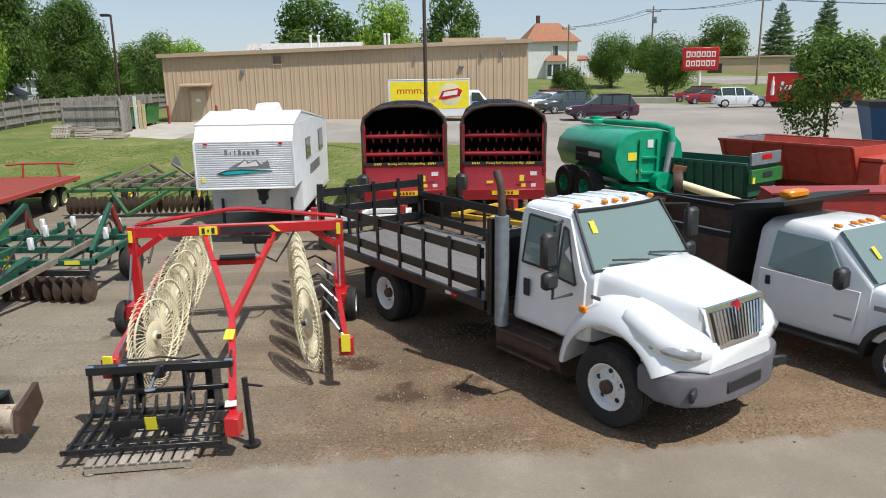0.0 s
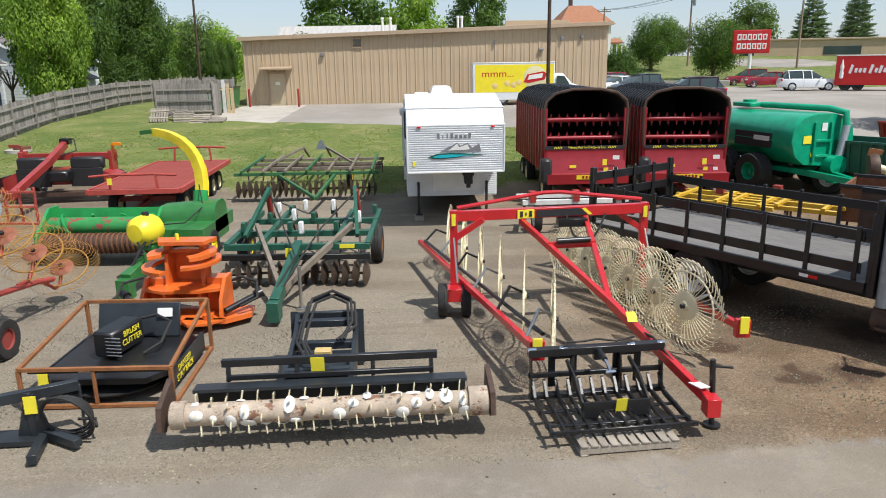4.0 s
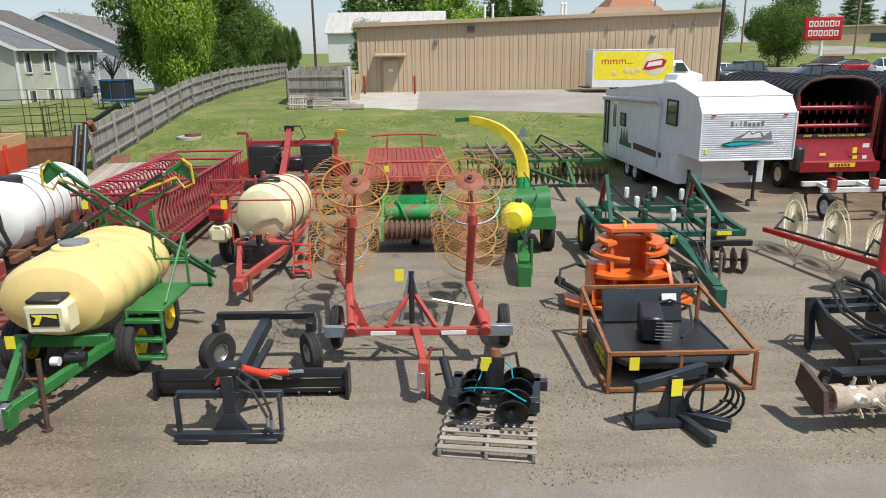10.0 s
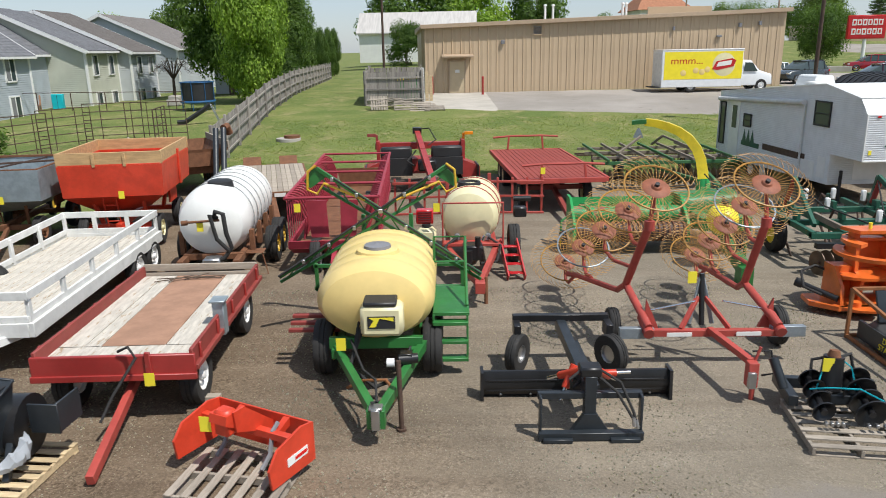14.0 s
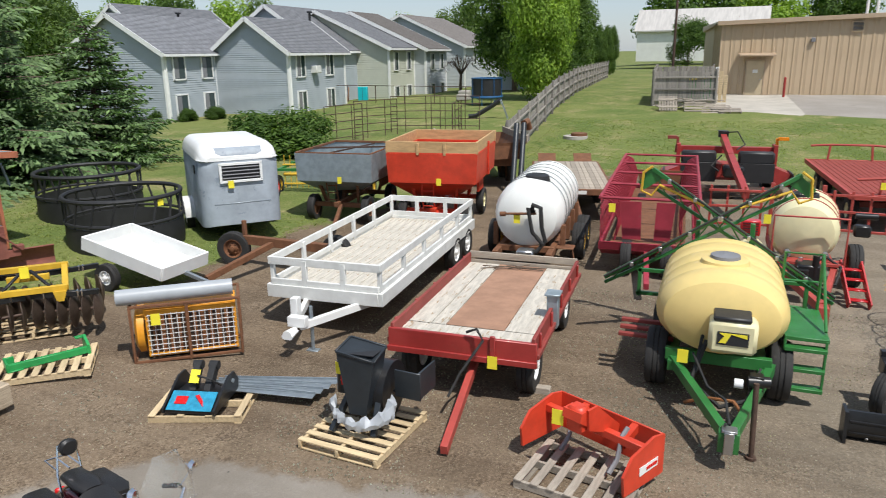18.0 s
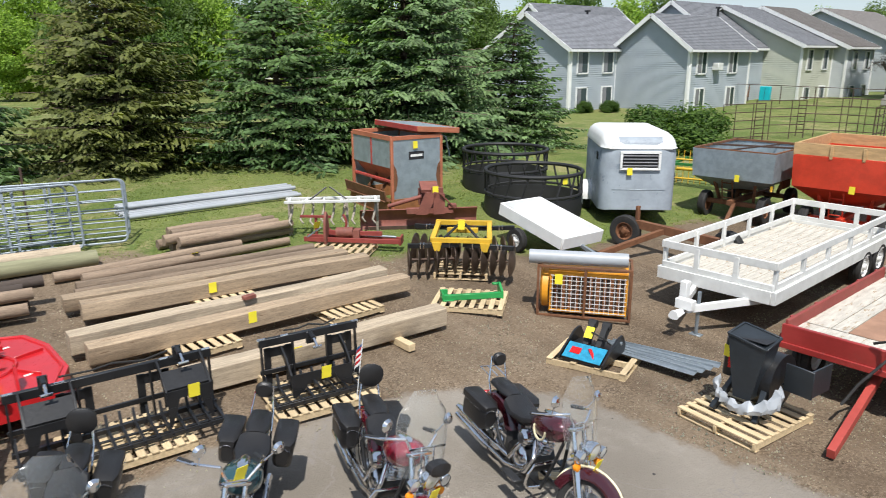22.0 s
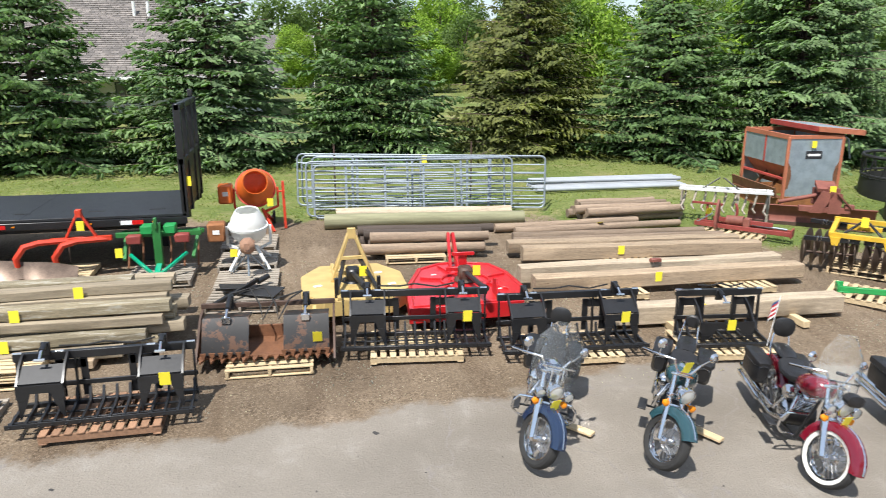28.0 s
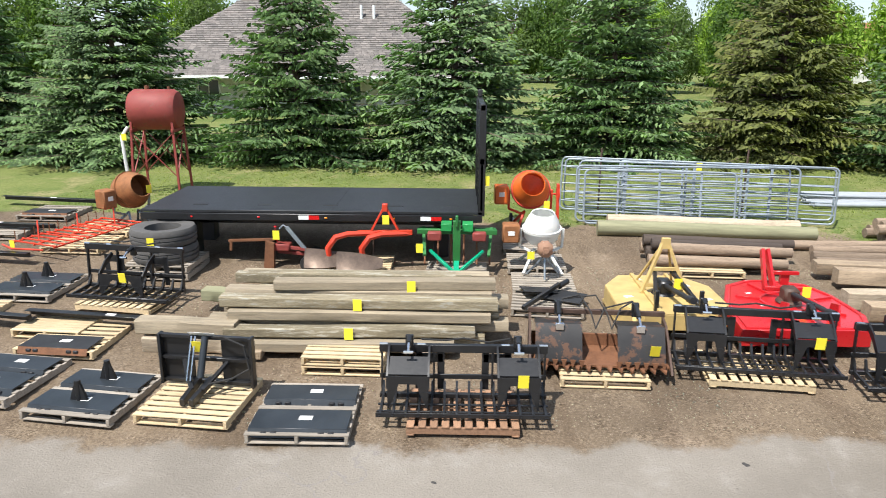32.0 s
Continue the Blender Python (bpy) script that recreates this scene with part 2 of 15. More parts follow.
    "orange_faded": surface("faded_orange_paint", (0.42, 0.14, 0.07), 0.65, var=0.2, dirt=0.4, dirt_col=(0.22, 0.12, 0.08), patches=0.2, patch_col=RUST),
    "red_rust": surface("rusty_red_blade_paint", (0.23, 0.075, 0.053), 0.65, var=0.3, dirt=0.4, patches=0.28, patch_col=RUST),
    "timber_mossy": surface("lichened_old_timber", (0.3, 0.25, 0.16), 0.9, var=0.5, scale=2.2, stretch=(8, 0.8, 8), bump=0.4, dirt=0.5, dirt_col=(0.13, 0.1, 0.06), patches=0.45, patch_col=(0.38, 0.35, 0.28), patch_scale=2.2, random_tint=0.3),
    "timber_grey": surface("silver_grey_timber", (0.35, 0.285, 0.195), 0.85, var=0.4, patches=0.3, patch_col=(0.22, 0.18, 0.12), patch_scale=1.7, scale=2.0, stretch=(9, 0.5, 9), bump=0.35, dirt=0.35, dirt_col=(0.2, 0.16, 0.11), random_tint=0.25),
    "log": surface("round_post_wood", (0.31, 0.225, 0.155), 0.85, var=0.45, patches=0.3, patch_col=(0.16, 0.1, 0.065), patch_scale=1.7, scale=2.0, stretch=(8, 0.6, 8), bump=0.4, dirt=0.3, dirt_col=(0.08, 0.06, 0.05), random_tint=0.4),
    "log_dark": surface("creosoted_post_wood", (0.1, 0.072, 0.055), 0.8, var=0.35, scale=2.0, stretch=(8, 0.6, 8), bump=0.4, random_tint=0.4),
    "log_green": surface("treated_post_wood", (0.3, 0.29, 0.17), 0.85, var=0.25, scale=2.0, stretch=(8, 0.6, 8), bump=0.3, random_tint=0.2),
    "board_white": surface("worn_white_deck_boards", (0.52, 0.48, 0.41), 0.85, var=0.25, scale=3, stretch=(6, 1, 6), dirt=0.35, patches=0.36, patch_col=(0.33, 0.24, 0.15), patch_scale=4),
    "deck_brown": surface("bare_brown_plywood", (0.34, 0.19, 0.12), 0.8, var=0.2, scale=3, dirt=0.2),
    "plank": surface("weathered_deck_plank", (0.4, 0.34, 0.27), 0.85, var=0.25, scale=2.5, stretch=(1, 5, 5), bump=0.3, random_tint=0.25),
    "bed_wood": surface("grey_truck_bed_boards", (0.16, 0.15, 0.14), 0.8, var=0.3, scale=3, stretch=(1, 6, 6), bump=0.2, dirt=0.3),
    "fence": surface("weathered_grey_fence_board", (0.33, 0.3, 0.265), 0.9, var=0.22, scale=2.5, stretch=(6, 6, 1), bump=0.3, random_tint=0.35),
    "side_board": surface("fresh_side_board_wood", (0.5, 0.32, 0.15), 0.75, var=0.25, scale=2.5, stretch=(1, 5, 5), bump=0.25),
    "siding_tan": surface("tan_steel_siding", (0.48, 0.36, 0.235), 0.5, var=0.05, scale=0.6),
    "trim_tan": surface("tan_steel_trim", (0.42, 0.31, 0.21), 0.45, var=0.06),
    "door_tan": surface("tan_steel_door", (0.5, 0.4, 0.26), 0.45, var=0.05),
    "vinyl_blue": surface("blue_grey_vinyl_siding", (0.38, 0.42, 0.45), 0.55, var=0.05, scale=1),
    "vinyl_sage": surface("pale_sage_vinyl_siding", (0.52, 0.53, 0.44), 0.55, var=0.05, scale=1),
    "vinyl_grey": surface("light_grey_vinyl_siding", (0.49, 0.515, 0.525), 0.55, var=0.05, scale=1),
    "house_white": surface("white_house_siding", (0.72, 0.72, 0.68), 0.55, var=0.05, scale=1),
    "shingle": surface("grey_asphalt_shingle", (0.2, 0.205, 0.22), 0.9, var=0.25, scale=3, bump=0.4, random_tint=0.3),
    "shingle_brown": surface("brown_grey_asphalt_shingle", (0.2, 0.18, 0.165), 0.9, var=0.22, scale=3, bump=0.4, random_tint=0.3),
    "shingle_red": surface("terracotta_asphalt_shingle", (0.34, 0.15, 0.08), 0.9, var=0.2, scale=3, bump=0.4),
    "tin": surface("streaked_tin_roof", (0.55, 0.52, 0.48), 0.5, metal=0.3, var=0.15, scale=0.6, stretch=(5, 0.5, 1), patches=0.18, patch_col=(0.35, 0.2, 0.13), patch_scale=0.9),
    "glass": glass("dark_window_glass"),
    "glass_clear": glass("clear_windshield", (0.95, 0.975, 0.975), 0.03, 0.975),
    "glass_truck": glass("tinted_truck_glass", (0.17, 0.23, 0.22), 0.05),
    "lamp_grey": surface("silver_headlamp_lens", (0.4, 0.41, 0.4), 0.12, metal=0.5, var=0.4, scale=9, coat=1.0),
    "bumper": surface("moulded_grey_bumper", (0.13, 0.125, 0.14), 0.55, var=0.1, dirt=0.15),
    "amber": surface("amber_lens", (0.8, 0.25, 0.01), 0.25, var=0.05),
    "lens_red": surface("red_lens", (0.6, 0.01, 0.01), 0.25, var=0.05),
    "lens": surface("headlamp_lens", (0.7, 0.72, 0.7), 0.1, var=0.1, metal=0.6),
    "tag": surface("yellow_price_tag", (0.85, 0.72, 0.04), 0.6, var=0.04),
    "paper": surface("white_paper_label", (0.75, 0.74, 0.7), 0.7, var=0.04),
    "ink": surface("dark_print", (0.02, 0.02, 0.022), 0.6, var=0.1),
    "grey_plastic": surface("grey_plastic", (0.2, 0.2, 0.21), 0.5, var=0.1),
    "pvc": surface("grey_pvc_tube", (0.36, 0.38, 0.4), 0.4, var=0.08),
    "maroon_bike": surface("maroon_metal_flake", (0.045, 0.006, 0.01), 0.15, coat=0.8, var=0.1),
    "crimson_bike": surface("crimson_metal_flake", (0.15, 0.004, 0.014), 0.15, coat=0.8, var=0.1),
    "navy_bike": surface("navy_metal_flake", (0.012, 0.025, 0.06), 0.15, coat=0.8, var=0.1),
    "teal_bike": surface("dark_teal_metal_flake", (0.02, 0.06, 0.07), 0.15, coat=0.8, var=0.1),
    "blue": surface("blue_paint", (0.02, 0.1, 0.24), 0.4, var=0.08),
    "print_blue": surface("printed_blue_panel", (0.02, 0.26, 0.42), 0.4, var=0.4, scale=14),
    "cyan": surface("cyan_fabric", (0, 0.42, 0.5), 0.6, var=0.08),
    "cola_red": surface("vivid_red_van_paint", (0.55, 0.015, 0.015), 0.35, var=0.06),
    "car_red": surface("metallic_red_car_paint", (0.28, 0.012, 0.02), 0.22, coat=0.7, var=0.05),
    "car_plum": surface("metallic_plum_car_paint", (0.05, 0.012, 0.025), 0.22, coat=0.7, var=0.05),
    "car_dark": surface("metallic_dark_grey_car_paint", (0.03, 0.04, 0.045), 0.25, coat=0.7, var=0.05),
    "concrete": surface("pale_concrete", (0.4, 0.37, 0.33), 0.9, var=0.15, scale=1.2, bump=0.25),
    "bark": surface("tree_bark", (0.12, 0.085, 0.06), 0.95, var=0.35, scale=5, bump=0.5),
}


def leafy(name, col, dead=None, tip=None):
    """Foliage, varied from clump to clump."""
    m = bpy.data.materials.new(name)
    m.use_nodes = True
    nt = m.node_tree
    p = nt.nodes["Principled BSDF"]
    gi = nt.nodes.new("ShaderNodeNewGeometry")
    c = mixrgb(nt, gi.outputs["Random Per Island"], tuple(v * 0.6 for v in col), tip or tuple(v * 1.5 for v in col))
    big = noise_at(nt, 0.5, 3, 0.6)
    c = mixrgb(nt, ramp(nt, big, 0.35, 0.65), mixrgb(nt, 1.0, c, (0.72, 0.78, 0.8), "MULTIPLY"), c)
    if dead:
        c = mixrgb(nt, ramp(nt, noise_at(nt, 1.6, 5, 0.7), 0.66, 0.72), c, dead)
    nt.links.new(c, p.inputs["Base Color"])
    p.inputs["Roughness"].default_value = 0.6
    p.inputs["Specular IOR Level"].default_value = 0.3
    tr = nt.nodes.new("ShaderNodeBsdfTranslucent")
    nt.links.new(mixrgb(nt, 1.0, c, (1.3, 1.4, 0.6), "MULTIPLY"), tr.inputs[0])
    mx = nt.nodes.new("ShaderNodeMixShader")
    mx.inputs[0].default_value = 0.45
    nt.links.new(p.outputs[0], mx.inputs[1])
    nt.links.new(tr.outputs[0], mx.inputs[2])
    nt.links.new(mx.outputs[0], nt.nodes["Material Output"].inputs[0])
    return m


LEAF = {
    "spruce": leafy("blue_green_spruce_needles", (0.17, 0.265, 0.105), (0.21, 0.16, 0.06), (0.33, 0.47, 0.2)),
    "pine": leafy("yellow_green_spruce_needles", (0.19, 0.215, 0.06), (0.22, 0.17, 0.07), (0.32, 0.34, 0.1)),
    "maple": leafy("dark_maple_leaves", (0.075, 0.15, 0.03), None, (0.17, 0.27, 0.055)),
    "linden": leafy("bright_green_leaves", (0.22, 0.37, 0.05), None, (0.42, 0.57, 0.09)),
    "far": leafy("distant_green_leaves", (0.13, 0.2, 0.055), None, (0.2, 0.29, 0.08)),
    "shrub": leafy("shrub_leaves", (0.06, 0.13, 0.02), None, (0.12, 0.2, 0.035)),
    "dark": leafy("dark_purple_leaves", (0.03, 0.018, 0.02), None, (0.05, 0.03, 0.03)),
}


# ---- shapes ----
class Sh:
    """A mesh in the making: points and faces."""

    def __init__(self):
        self.v, self.f = [], []

    def add(self, vs, fs):
        o = len(self.v)
        self.v += [tuple(p) for p in vs]
        self.f += [tuple(i + o for i in f) for f in fs]
        return self

    def box(self, x, y, z, dx, dy, dz, b=0.006, rot=(0, 0, 0), m=None):
        """A box about its centre, with chamfered edges."""
        h = (dx / 2, dy / 2, dz / 2)
        b = min(b, min(h) * 0.6)
        mm = pose(x, y, z, *rot)
        if m is not None:
            mm = m
        vs, idx = [], {}
        for sx in (-1, 1):
            for sy in (-1, 1):
                for sz in (-1, 1):
                    s = (sx, sy, sz)
                    for a in range(3):
                        p = [s[k] * (h[k] if k == a else h[k] - b) for k in range(3)]
                        idx[s, a] = len(vs)
                        vs.append(mm @ Vector(p))
        fs = []
        for a in range(3):
            u, w = (a + 1) % 3, (a + 2) % 3
            for s in (-1, 1):
                q = []
                for su, sw in ((-1, -1), (1, -1), (1, 1), (-1, 1)):
                    k = [0, 0, 0]
                    k[a], k[u], k[w] = s, su, sw
                    q.append(idx[tuple(k), a])
                fs.append(q if s > 0 else q[::-1])
            for su in (-1, 1):
                for sw in (-1, 1):
                    k0, k1 = [0, 0, 0], [0, 0, 0]
                    k0[a], k0[u], k0[w] = -1, su, sw
                    k1[a], k1[u], k1[w] = 1, su, sw
                    q = [idx[tuple(k0), u], idx[tuple(k1), u], idx[tuple(k1), w], idx[tuple(k0), w]]
                    fs.append(q if su * sw > 0 else q[::-1])
        for k in ((sx, sy, sz) for sx in (-1, 1) for sy in (-1, 1) for sz in (-1, 1)):
            q = [idx[k, 0], idx[k, 1], idx[k, 2]]
            fs.append(q if k[0] * k[1] * k[2] > 0 else q[::-1])
        return self.add(vs, fs)

    def beam(self, p, q, w, h=None, b=0.004, up=(0, 0, 1)):
        """A square bar from p to q, w wide and h high."""
        h = h or w
        p, q = Vector(p), Vector(q)
        d = q - p
        x = d.normalized()
        u = Vector(up)
        if abs(x.dot(u)) > 0.98:
            u = Vector((0, 1, 0))
        y = u.cross(x).normalized()
        z = x.cross(y)
        m = Matrix((x, y, z)).transposed().to_4x4()
        m.translation = (p + q) / 2
        return self.box(0, 0, 0, d.length, w, h, b, m=m)

    def cyl(self, p, q, r, r2=None, n=12, caps=True):
        p, q = Vector(p), Vector(q)
        r2 = r if r2 is None else r2
        d = (q - p).normalized()
        u = d.orthogonal().normalized()
        w = d.cross(u)
        vs = []
        for c, rr in ((p, r), (q, r2)):
            vs += [c + (u * cos(a) + w * sin(a)) * rr for a in (2 * pi * i / n for i in range(n))]
        fs = [(i, (i + 1) % n, n + (i + 1) % n, n + i) for i in range(n)]
        if caps:
            fs += [tuple(range(n))[::-1], tuple(range(n, 2 * n))]
        return self.add(vs, fs)

    def tube(self, pts, r, n=8, closed=False):
        """A round bar along points; r may be a list."""
        pts = [Vector(p) for p in pts]
        k = len(pts)
        rs = r if isinstance(r, (list, tuple)) else [r] * k
        vs, u = [], None
        for i, p in enumerate(pts):
            a = pts[i - 1] if i or closed else p
            c = pts[(i + 1) % k] if i < k - 1 or closed else p
            d = (c - a).normalized()
            if u is None:
                u = d.orthogonal().normalized()
            u = (u - d * u.dot(d))
            u = u.normalized() if u.length > 1e-5 else d.orthogonal().normalized()
            w = d.cross(u)
            vs += [p + (u * cos(t) + w * sin(t)) * rs[i] for t in (2 * pi * j / n for j in range(n))]
        fs = []
        for i in range(k if closed else k - 1):
            o, e = i * n, ((i + 1) % k) * n
            fs += [(o + j, o + (j + 1) % n, e + (j + 1) % n, e + j) for j in range(n)]
        if not closed:
            fs += [tuple(range(n))[::-1], tuple(range((k - 1) * n, k * n))]
        return self.add(vs, fs)

    def ring(self, c, axis, R, r, n=28, k=6, start=0.0, turn=1.0):
        c, d = Vector(c), Vector(axis).normalized()
        u = d.orthogonal().normalized()
        w = d.cross(u)
        full = turn >= 1.0
        m = n if full else n + 1
        return self.tube([c + (u * cos(a) + w * sin(a)) * R for a in (start + 2 * pi * turn * i / n for i in range(m))], r, k, full)

    def prism(self, poly, axis, a, b):
        """A flat outline pushed from a to b along an axis; the outline in the other two axes, in order."""
        n = len(poly)
        put = {"x": lambda p, h: (h, p[0], p[1]), "y": lambda p, h: (p[0], h, p[1]), "z": lambda p, h: (p[0], p[1], h)}[axis]
        vs = [put(p, a) for p in poly] + [put(p, b) for p in poly]
        fs = [tuple(range(n))[::-1], tuple(range(n, 2 * n))] + [(i, (i + 1) % n, n + (i + 1) % n, n + i) for i in range(n)]
        area = sum(poly[i][0] * poly[(i + 1) % n][1] - poly[(i + 1) % n][0] * poly[i][1] for i in range(n))
        flip = (area > 0) == (axis == "y")
        if (b < a):
            flip = not flip
        return self.add(vs, [f[::-1] for f in fs] if flip else fs)

    def lathe(self, prof, c, axis, n=20, closed=False):
        """Turn a profile of (radius, height) round an axis through c."""
        c, d = Vector(c), Vector(axis).normalized()
        u = d.orthogonal().normalized()
        w = d.cross(u)
        k = len(prof)
        vs = [c + d * h + (u * cos(a) + w * sin(a)) * r for a in (2 * pi * i / n for i in range(n)) for r, h in prof]
        fs = []
        for i in range(n):
            o, e = i * k, ((i + 1) % n) * k
            for j in range(k if closed else k - 1):
                j2 = (j + 1) % k
                fs.append((o + j, e + j, e + j2, o + j2))
        return self.add(vs, fs)

    def loft(self, rings, caps=True):
        """Skin over rings of equal numbers of points."""
        n = len(rings[0])
        vs = [p for r in rings for p in r]
        fs = []
        for i in range(len(rings) - 1):
            o, e = i * n, (i + 1) * n
            fs += [(o + j, o + (j + 1) % n, e + (j + 1) % n, e + j) for j in range(n)]
        if caps:
            fs += [tuple(range(n))[::-1], tuple(range((len(rings) - 1) * n, len(rings) * n))]
        return self.add(vs, fs)

    def moved(self, m):
        self.v = [tuple(m @ Vector(p)) for p in self.v]
        return self

    def data(self, name, mat):
        me = bpy.data.meshes.new(name)
        me.from_pydata(self.v, [], self.f)
        bm = bmesh.new()
        bm.from_mesh(me)
        bmesh.ops.recalc_face_normals(bm, faces=bm.faces)
        bm.to_mesh(me)
        bm.free()
        me.polygons.foreach_set("use_smooth", [True] * len(me.polygons))
        me.set_sharp_from_angle(angle=radians(38))
        me.materials.append(MAT[mat] if isinstance(mat, str) else mat)
        return me


def sstep(a, b, x):
    u = min(1.0, max(0, (x - a) / (b - a)))
    return u * u * (3 - 2 * u)


def ground_z(x, y):
    a = (min(1.4, 0.085 * max(0, y - 23.5)) + min(0.32, 0.032 * max(0, y - 40))) * (1 - 0.4 * sstep(28, 45, -x))
    b = min(0.6, 0.06 * max(0, -x - 24.5))
    hill = min(3.5, 0.075 * max(0, y - 86)) * sstep(-5, 12, x)
    return -0.15 + math.hypot(a, b) + hill


def part(name, shape, mat, parent, label="", loc=(0, 0, 0), rot=(0, 0, 0)):
    """One mesh object under a thing or a part. shape: a Sh, or mesh data to share."""
    me = shape.data(name, mat) if isinstance(shape, Sh) else shape
    ob = new(name, me)
    ob.parent = parent
    ob.location, ob.rotation_euler = loc, [radians(a) for a in rot]
    if label:
        ob["label"] = label
    return ob


def bars(name, shape, mat, parent, label="", **at):
    """Link every separate piece of a shape as a part of its own."""
    up = list(range(len(shape.v)))

    def root(i):
        while up[i] != i:
            up[i] = up[up[i]]
            i = up[i]
        return i
    for f in shape.f:
        for i in f[1:]:
            up[root(i)] = root(f[0])
    groups = {}
    for f in shape.f:
        groups.setdefault(root(f[0]), []).append(f)
    for fs in groups.values():
        ids = sorted({i for f in fs for i in f})
        key = {i: n for n, i in enumerate(ids)}
        part(name, Sh().add([shape.v[i] for i in ids], [tuple(key[i] for i in f) for f in fs]), mat, parent, label, **at)


def thing(name, x, y, turn, label, category, group="", z=None, kind=""):
    """An empty at the base of a thing; its x axis points turn degrees from east."""
    ob = new(name)
    ob.empty_display_size = 0.2
    zz = ground_z(x, y) if z is None else z
    ob.location, ob.rotation_euler = (x, y, zz), (0, 0, radians(turn))
    return tagged(ob, label, category, group, kind)


CACHE = {}


def shared(key, build, mat):
    if (key, mat) not in CACHE:
        CACHE[key, mat] = build().data(key[0], mat)
    return CACHE[key, mat]


def TREAD(R, h, lugs):
    return () if lugs else tuple((R * k, h * y) for y, k in ((-0.3, 1), (-0.27, 0.965), (-0.18, 0.965), (-0.15, 1), (0.15, 1), (0.18, 0.965), (0.27, 0.965), (0.3, 1)))


def tyre_shape(R, w, rim, lugs):
    s = Sh()
    h = w / 2
    prof = [(rim, -h * 0.8), (rim + (R - rim) * 0.45, -h), (R * 0.95, -h * 0.92), (R, -h * 0.62), *TREAD(R, h, lugs), (R, h * 0.62), (R * 0.95, h * 0.92), (rim + (R - rim) * 0.45, h), (rim, h * 0.8)]
    s.lathe(prof, (0, 0, 0), (0, 1, 0), 28, True)
    for i in range(lugs):
        a = 2 * pi * i / lugs
        for sd in (-1, 1):
            aa = a + (pi / lugs if sd > 0 else 0)
            m = Matrix.Rotation(aa, 4, "Y") @ pose(0, sd * h * 0.36, R, 0, 0, sd * 25)
            s.box(0, 0, 0, 2 * pi * R / lugs * 0.5, h * 0.62, R * 0.045, 0.003, m=m)
    return s


def rim_shape(R, w, rim, style):
    s = Sh()
    h = w / 2
    dish = h * (0.15 if style != "deep" else -0.35)
    s.lathe([(rim * 1.02, -h * 0.82), (rim * 0.93, -h * 0.7), (rim * 0.9, 0), (rim * 0.93, h * 0.7), (rim * 1.02, h * 0.82), (rim * 0.97, h * 0.84), (rim * 0.86, h * 0.55),
             (rim * 0.8, dish), (rim * 0.45, dish + 0.03), (rim * 0.3, dish + 0.05), (rim * 0.28, dish + 0.1), (0.001, dish + 0.11)], (0, 0, 0), (0, 1, 0), 24)
    s.lathe([(rim * 0.9, -h * 0.4), (0.001, -h * 0.4)], (0, 0, 0), (0, 1, 0), 24)
    for i in range(6 if style != "truck" else 10):
        a = 2 * pi * i / (6 if style != "truck" else 10)
        p = Vector((cos(a) * rim * 0.52, dish + 0.02, sin(a) * rim * 0.52))
        s.cyl(p, p + Vector((0, 0.035, 0)), 0.016, n=6)
    return s


def wheel(parent, x, y, z, R, w, rim=None, mat="white", side=1, turn=0, style="", lugs=0, name="wheel", tyre="rubber", lean=0):
    """A wheel whose axle lies along y; side -1 shows its face to -y. The tyre hangs on it."""
    rim = rim or R * 0.52
    rd = shared(("wheel", R, w, rim, style), lambda: rim_shape(R, w, rim, style), mat)
    td = shared(("tyre", R, w, rim, lugs), lambda: tyre_shape(R, w, rim, lugs), tyre)
    ob = part(name, rd, mat, parent, loc=(x, y, z), rot=(lean, 0, turn + (0 if side > 0 else 180)))
    part("tyre", td, tyre, ob)
    if style in ("truck", "deep") and rim > 0.25:
        d0 = w / 2 * (0.15 if style == "truck" else -0.35)
        part("hub", shared(("hub", R, w, style), lambda: Sh().lathe([(rim * 0.3, d0 + 0.04), (rim * 0.3, d0 + 0.12), (rim * 0.2, d0 + 0.15), (0.001, d0 + 0.15)], (0, 0, 0), (0, 1, 0), 16), "rust_dark"), None, ob, "dark greasy hub")
        # rim is not cut: dark discs paint the shade inside the hand holes
        for i in range(5):
            a = 2 * pi * i / 5
            part("hand_hole", shared(("hand_hole", R, w, style), lambda: Sh().cyl((0, d0 - 0.01, rim * 0.66), (0, d0 + 0.022, rim * 0.66), rim * 0.11, n=10), "ink"), None, ob, rot=(0, math.degrees(a), 0))
    return ob


def tag(parent, x, y, z, turn=0, tilt=0, w=0.13, h=0.18):
    """A yellow price tag hung on a thing."""
    part("price_tag", Sh().box(0, 0, 0, w, 0.004, h, 0.001), "tag", parent, "bright yellow paper price tag", (x, y, z), (tilt, 0, turn))


def plate(parent, name, x, y, z, w, h, mat, turn=0, tilt=0, d=0.006, label=""):
    return part(name, Sh().box(0, 0, 0, w, d, h, 0.001), mat, parent, label, (x, y, z), (tilt, 0, turn))


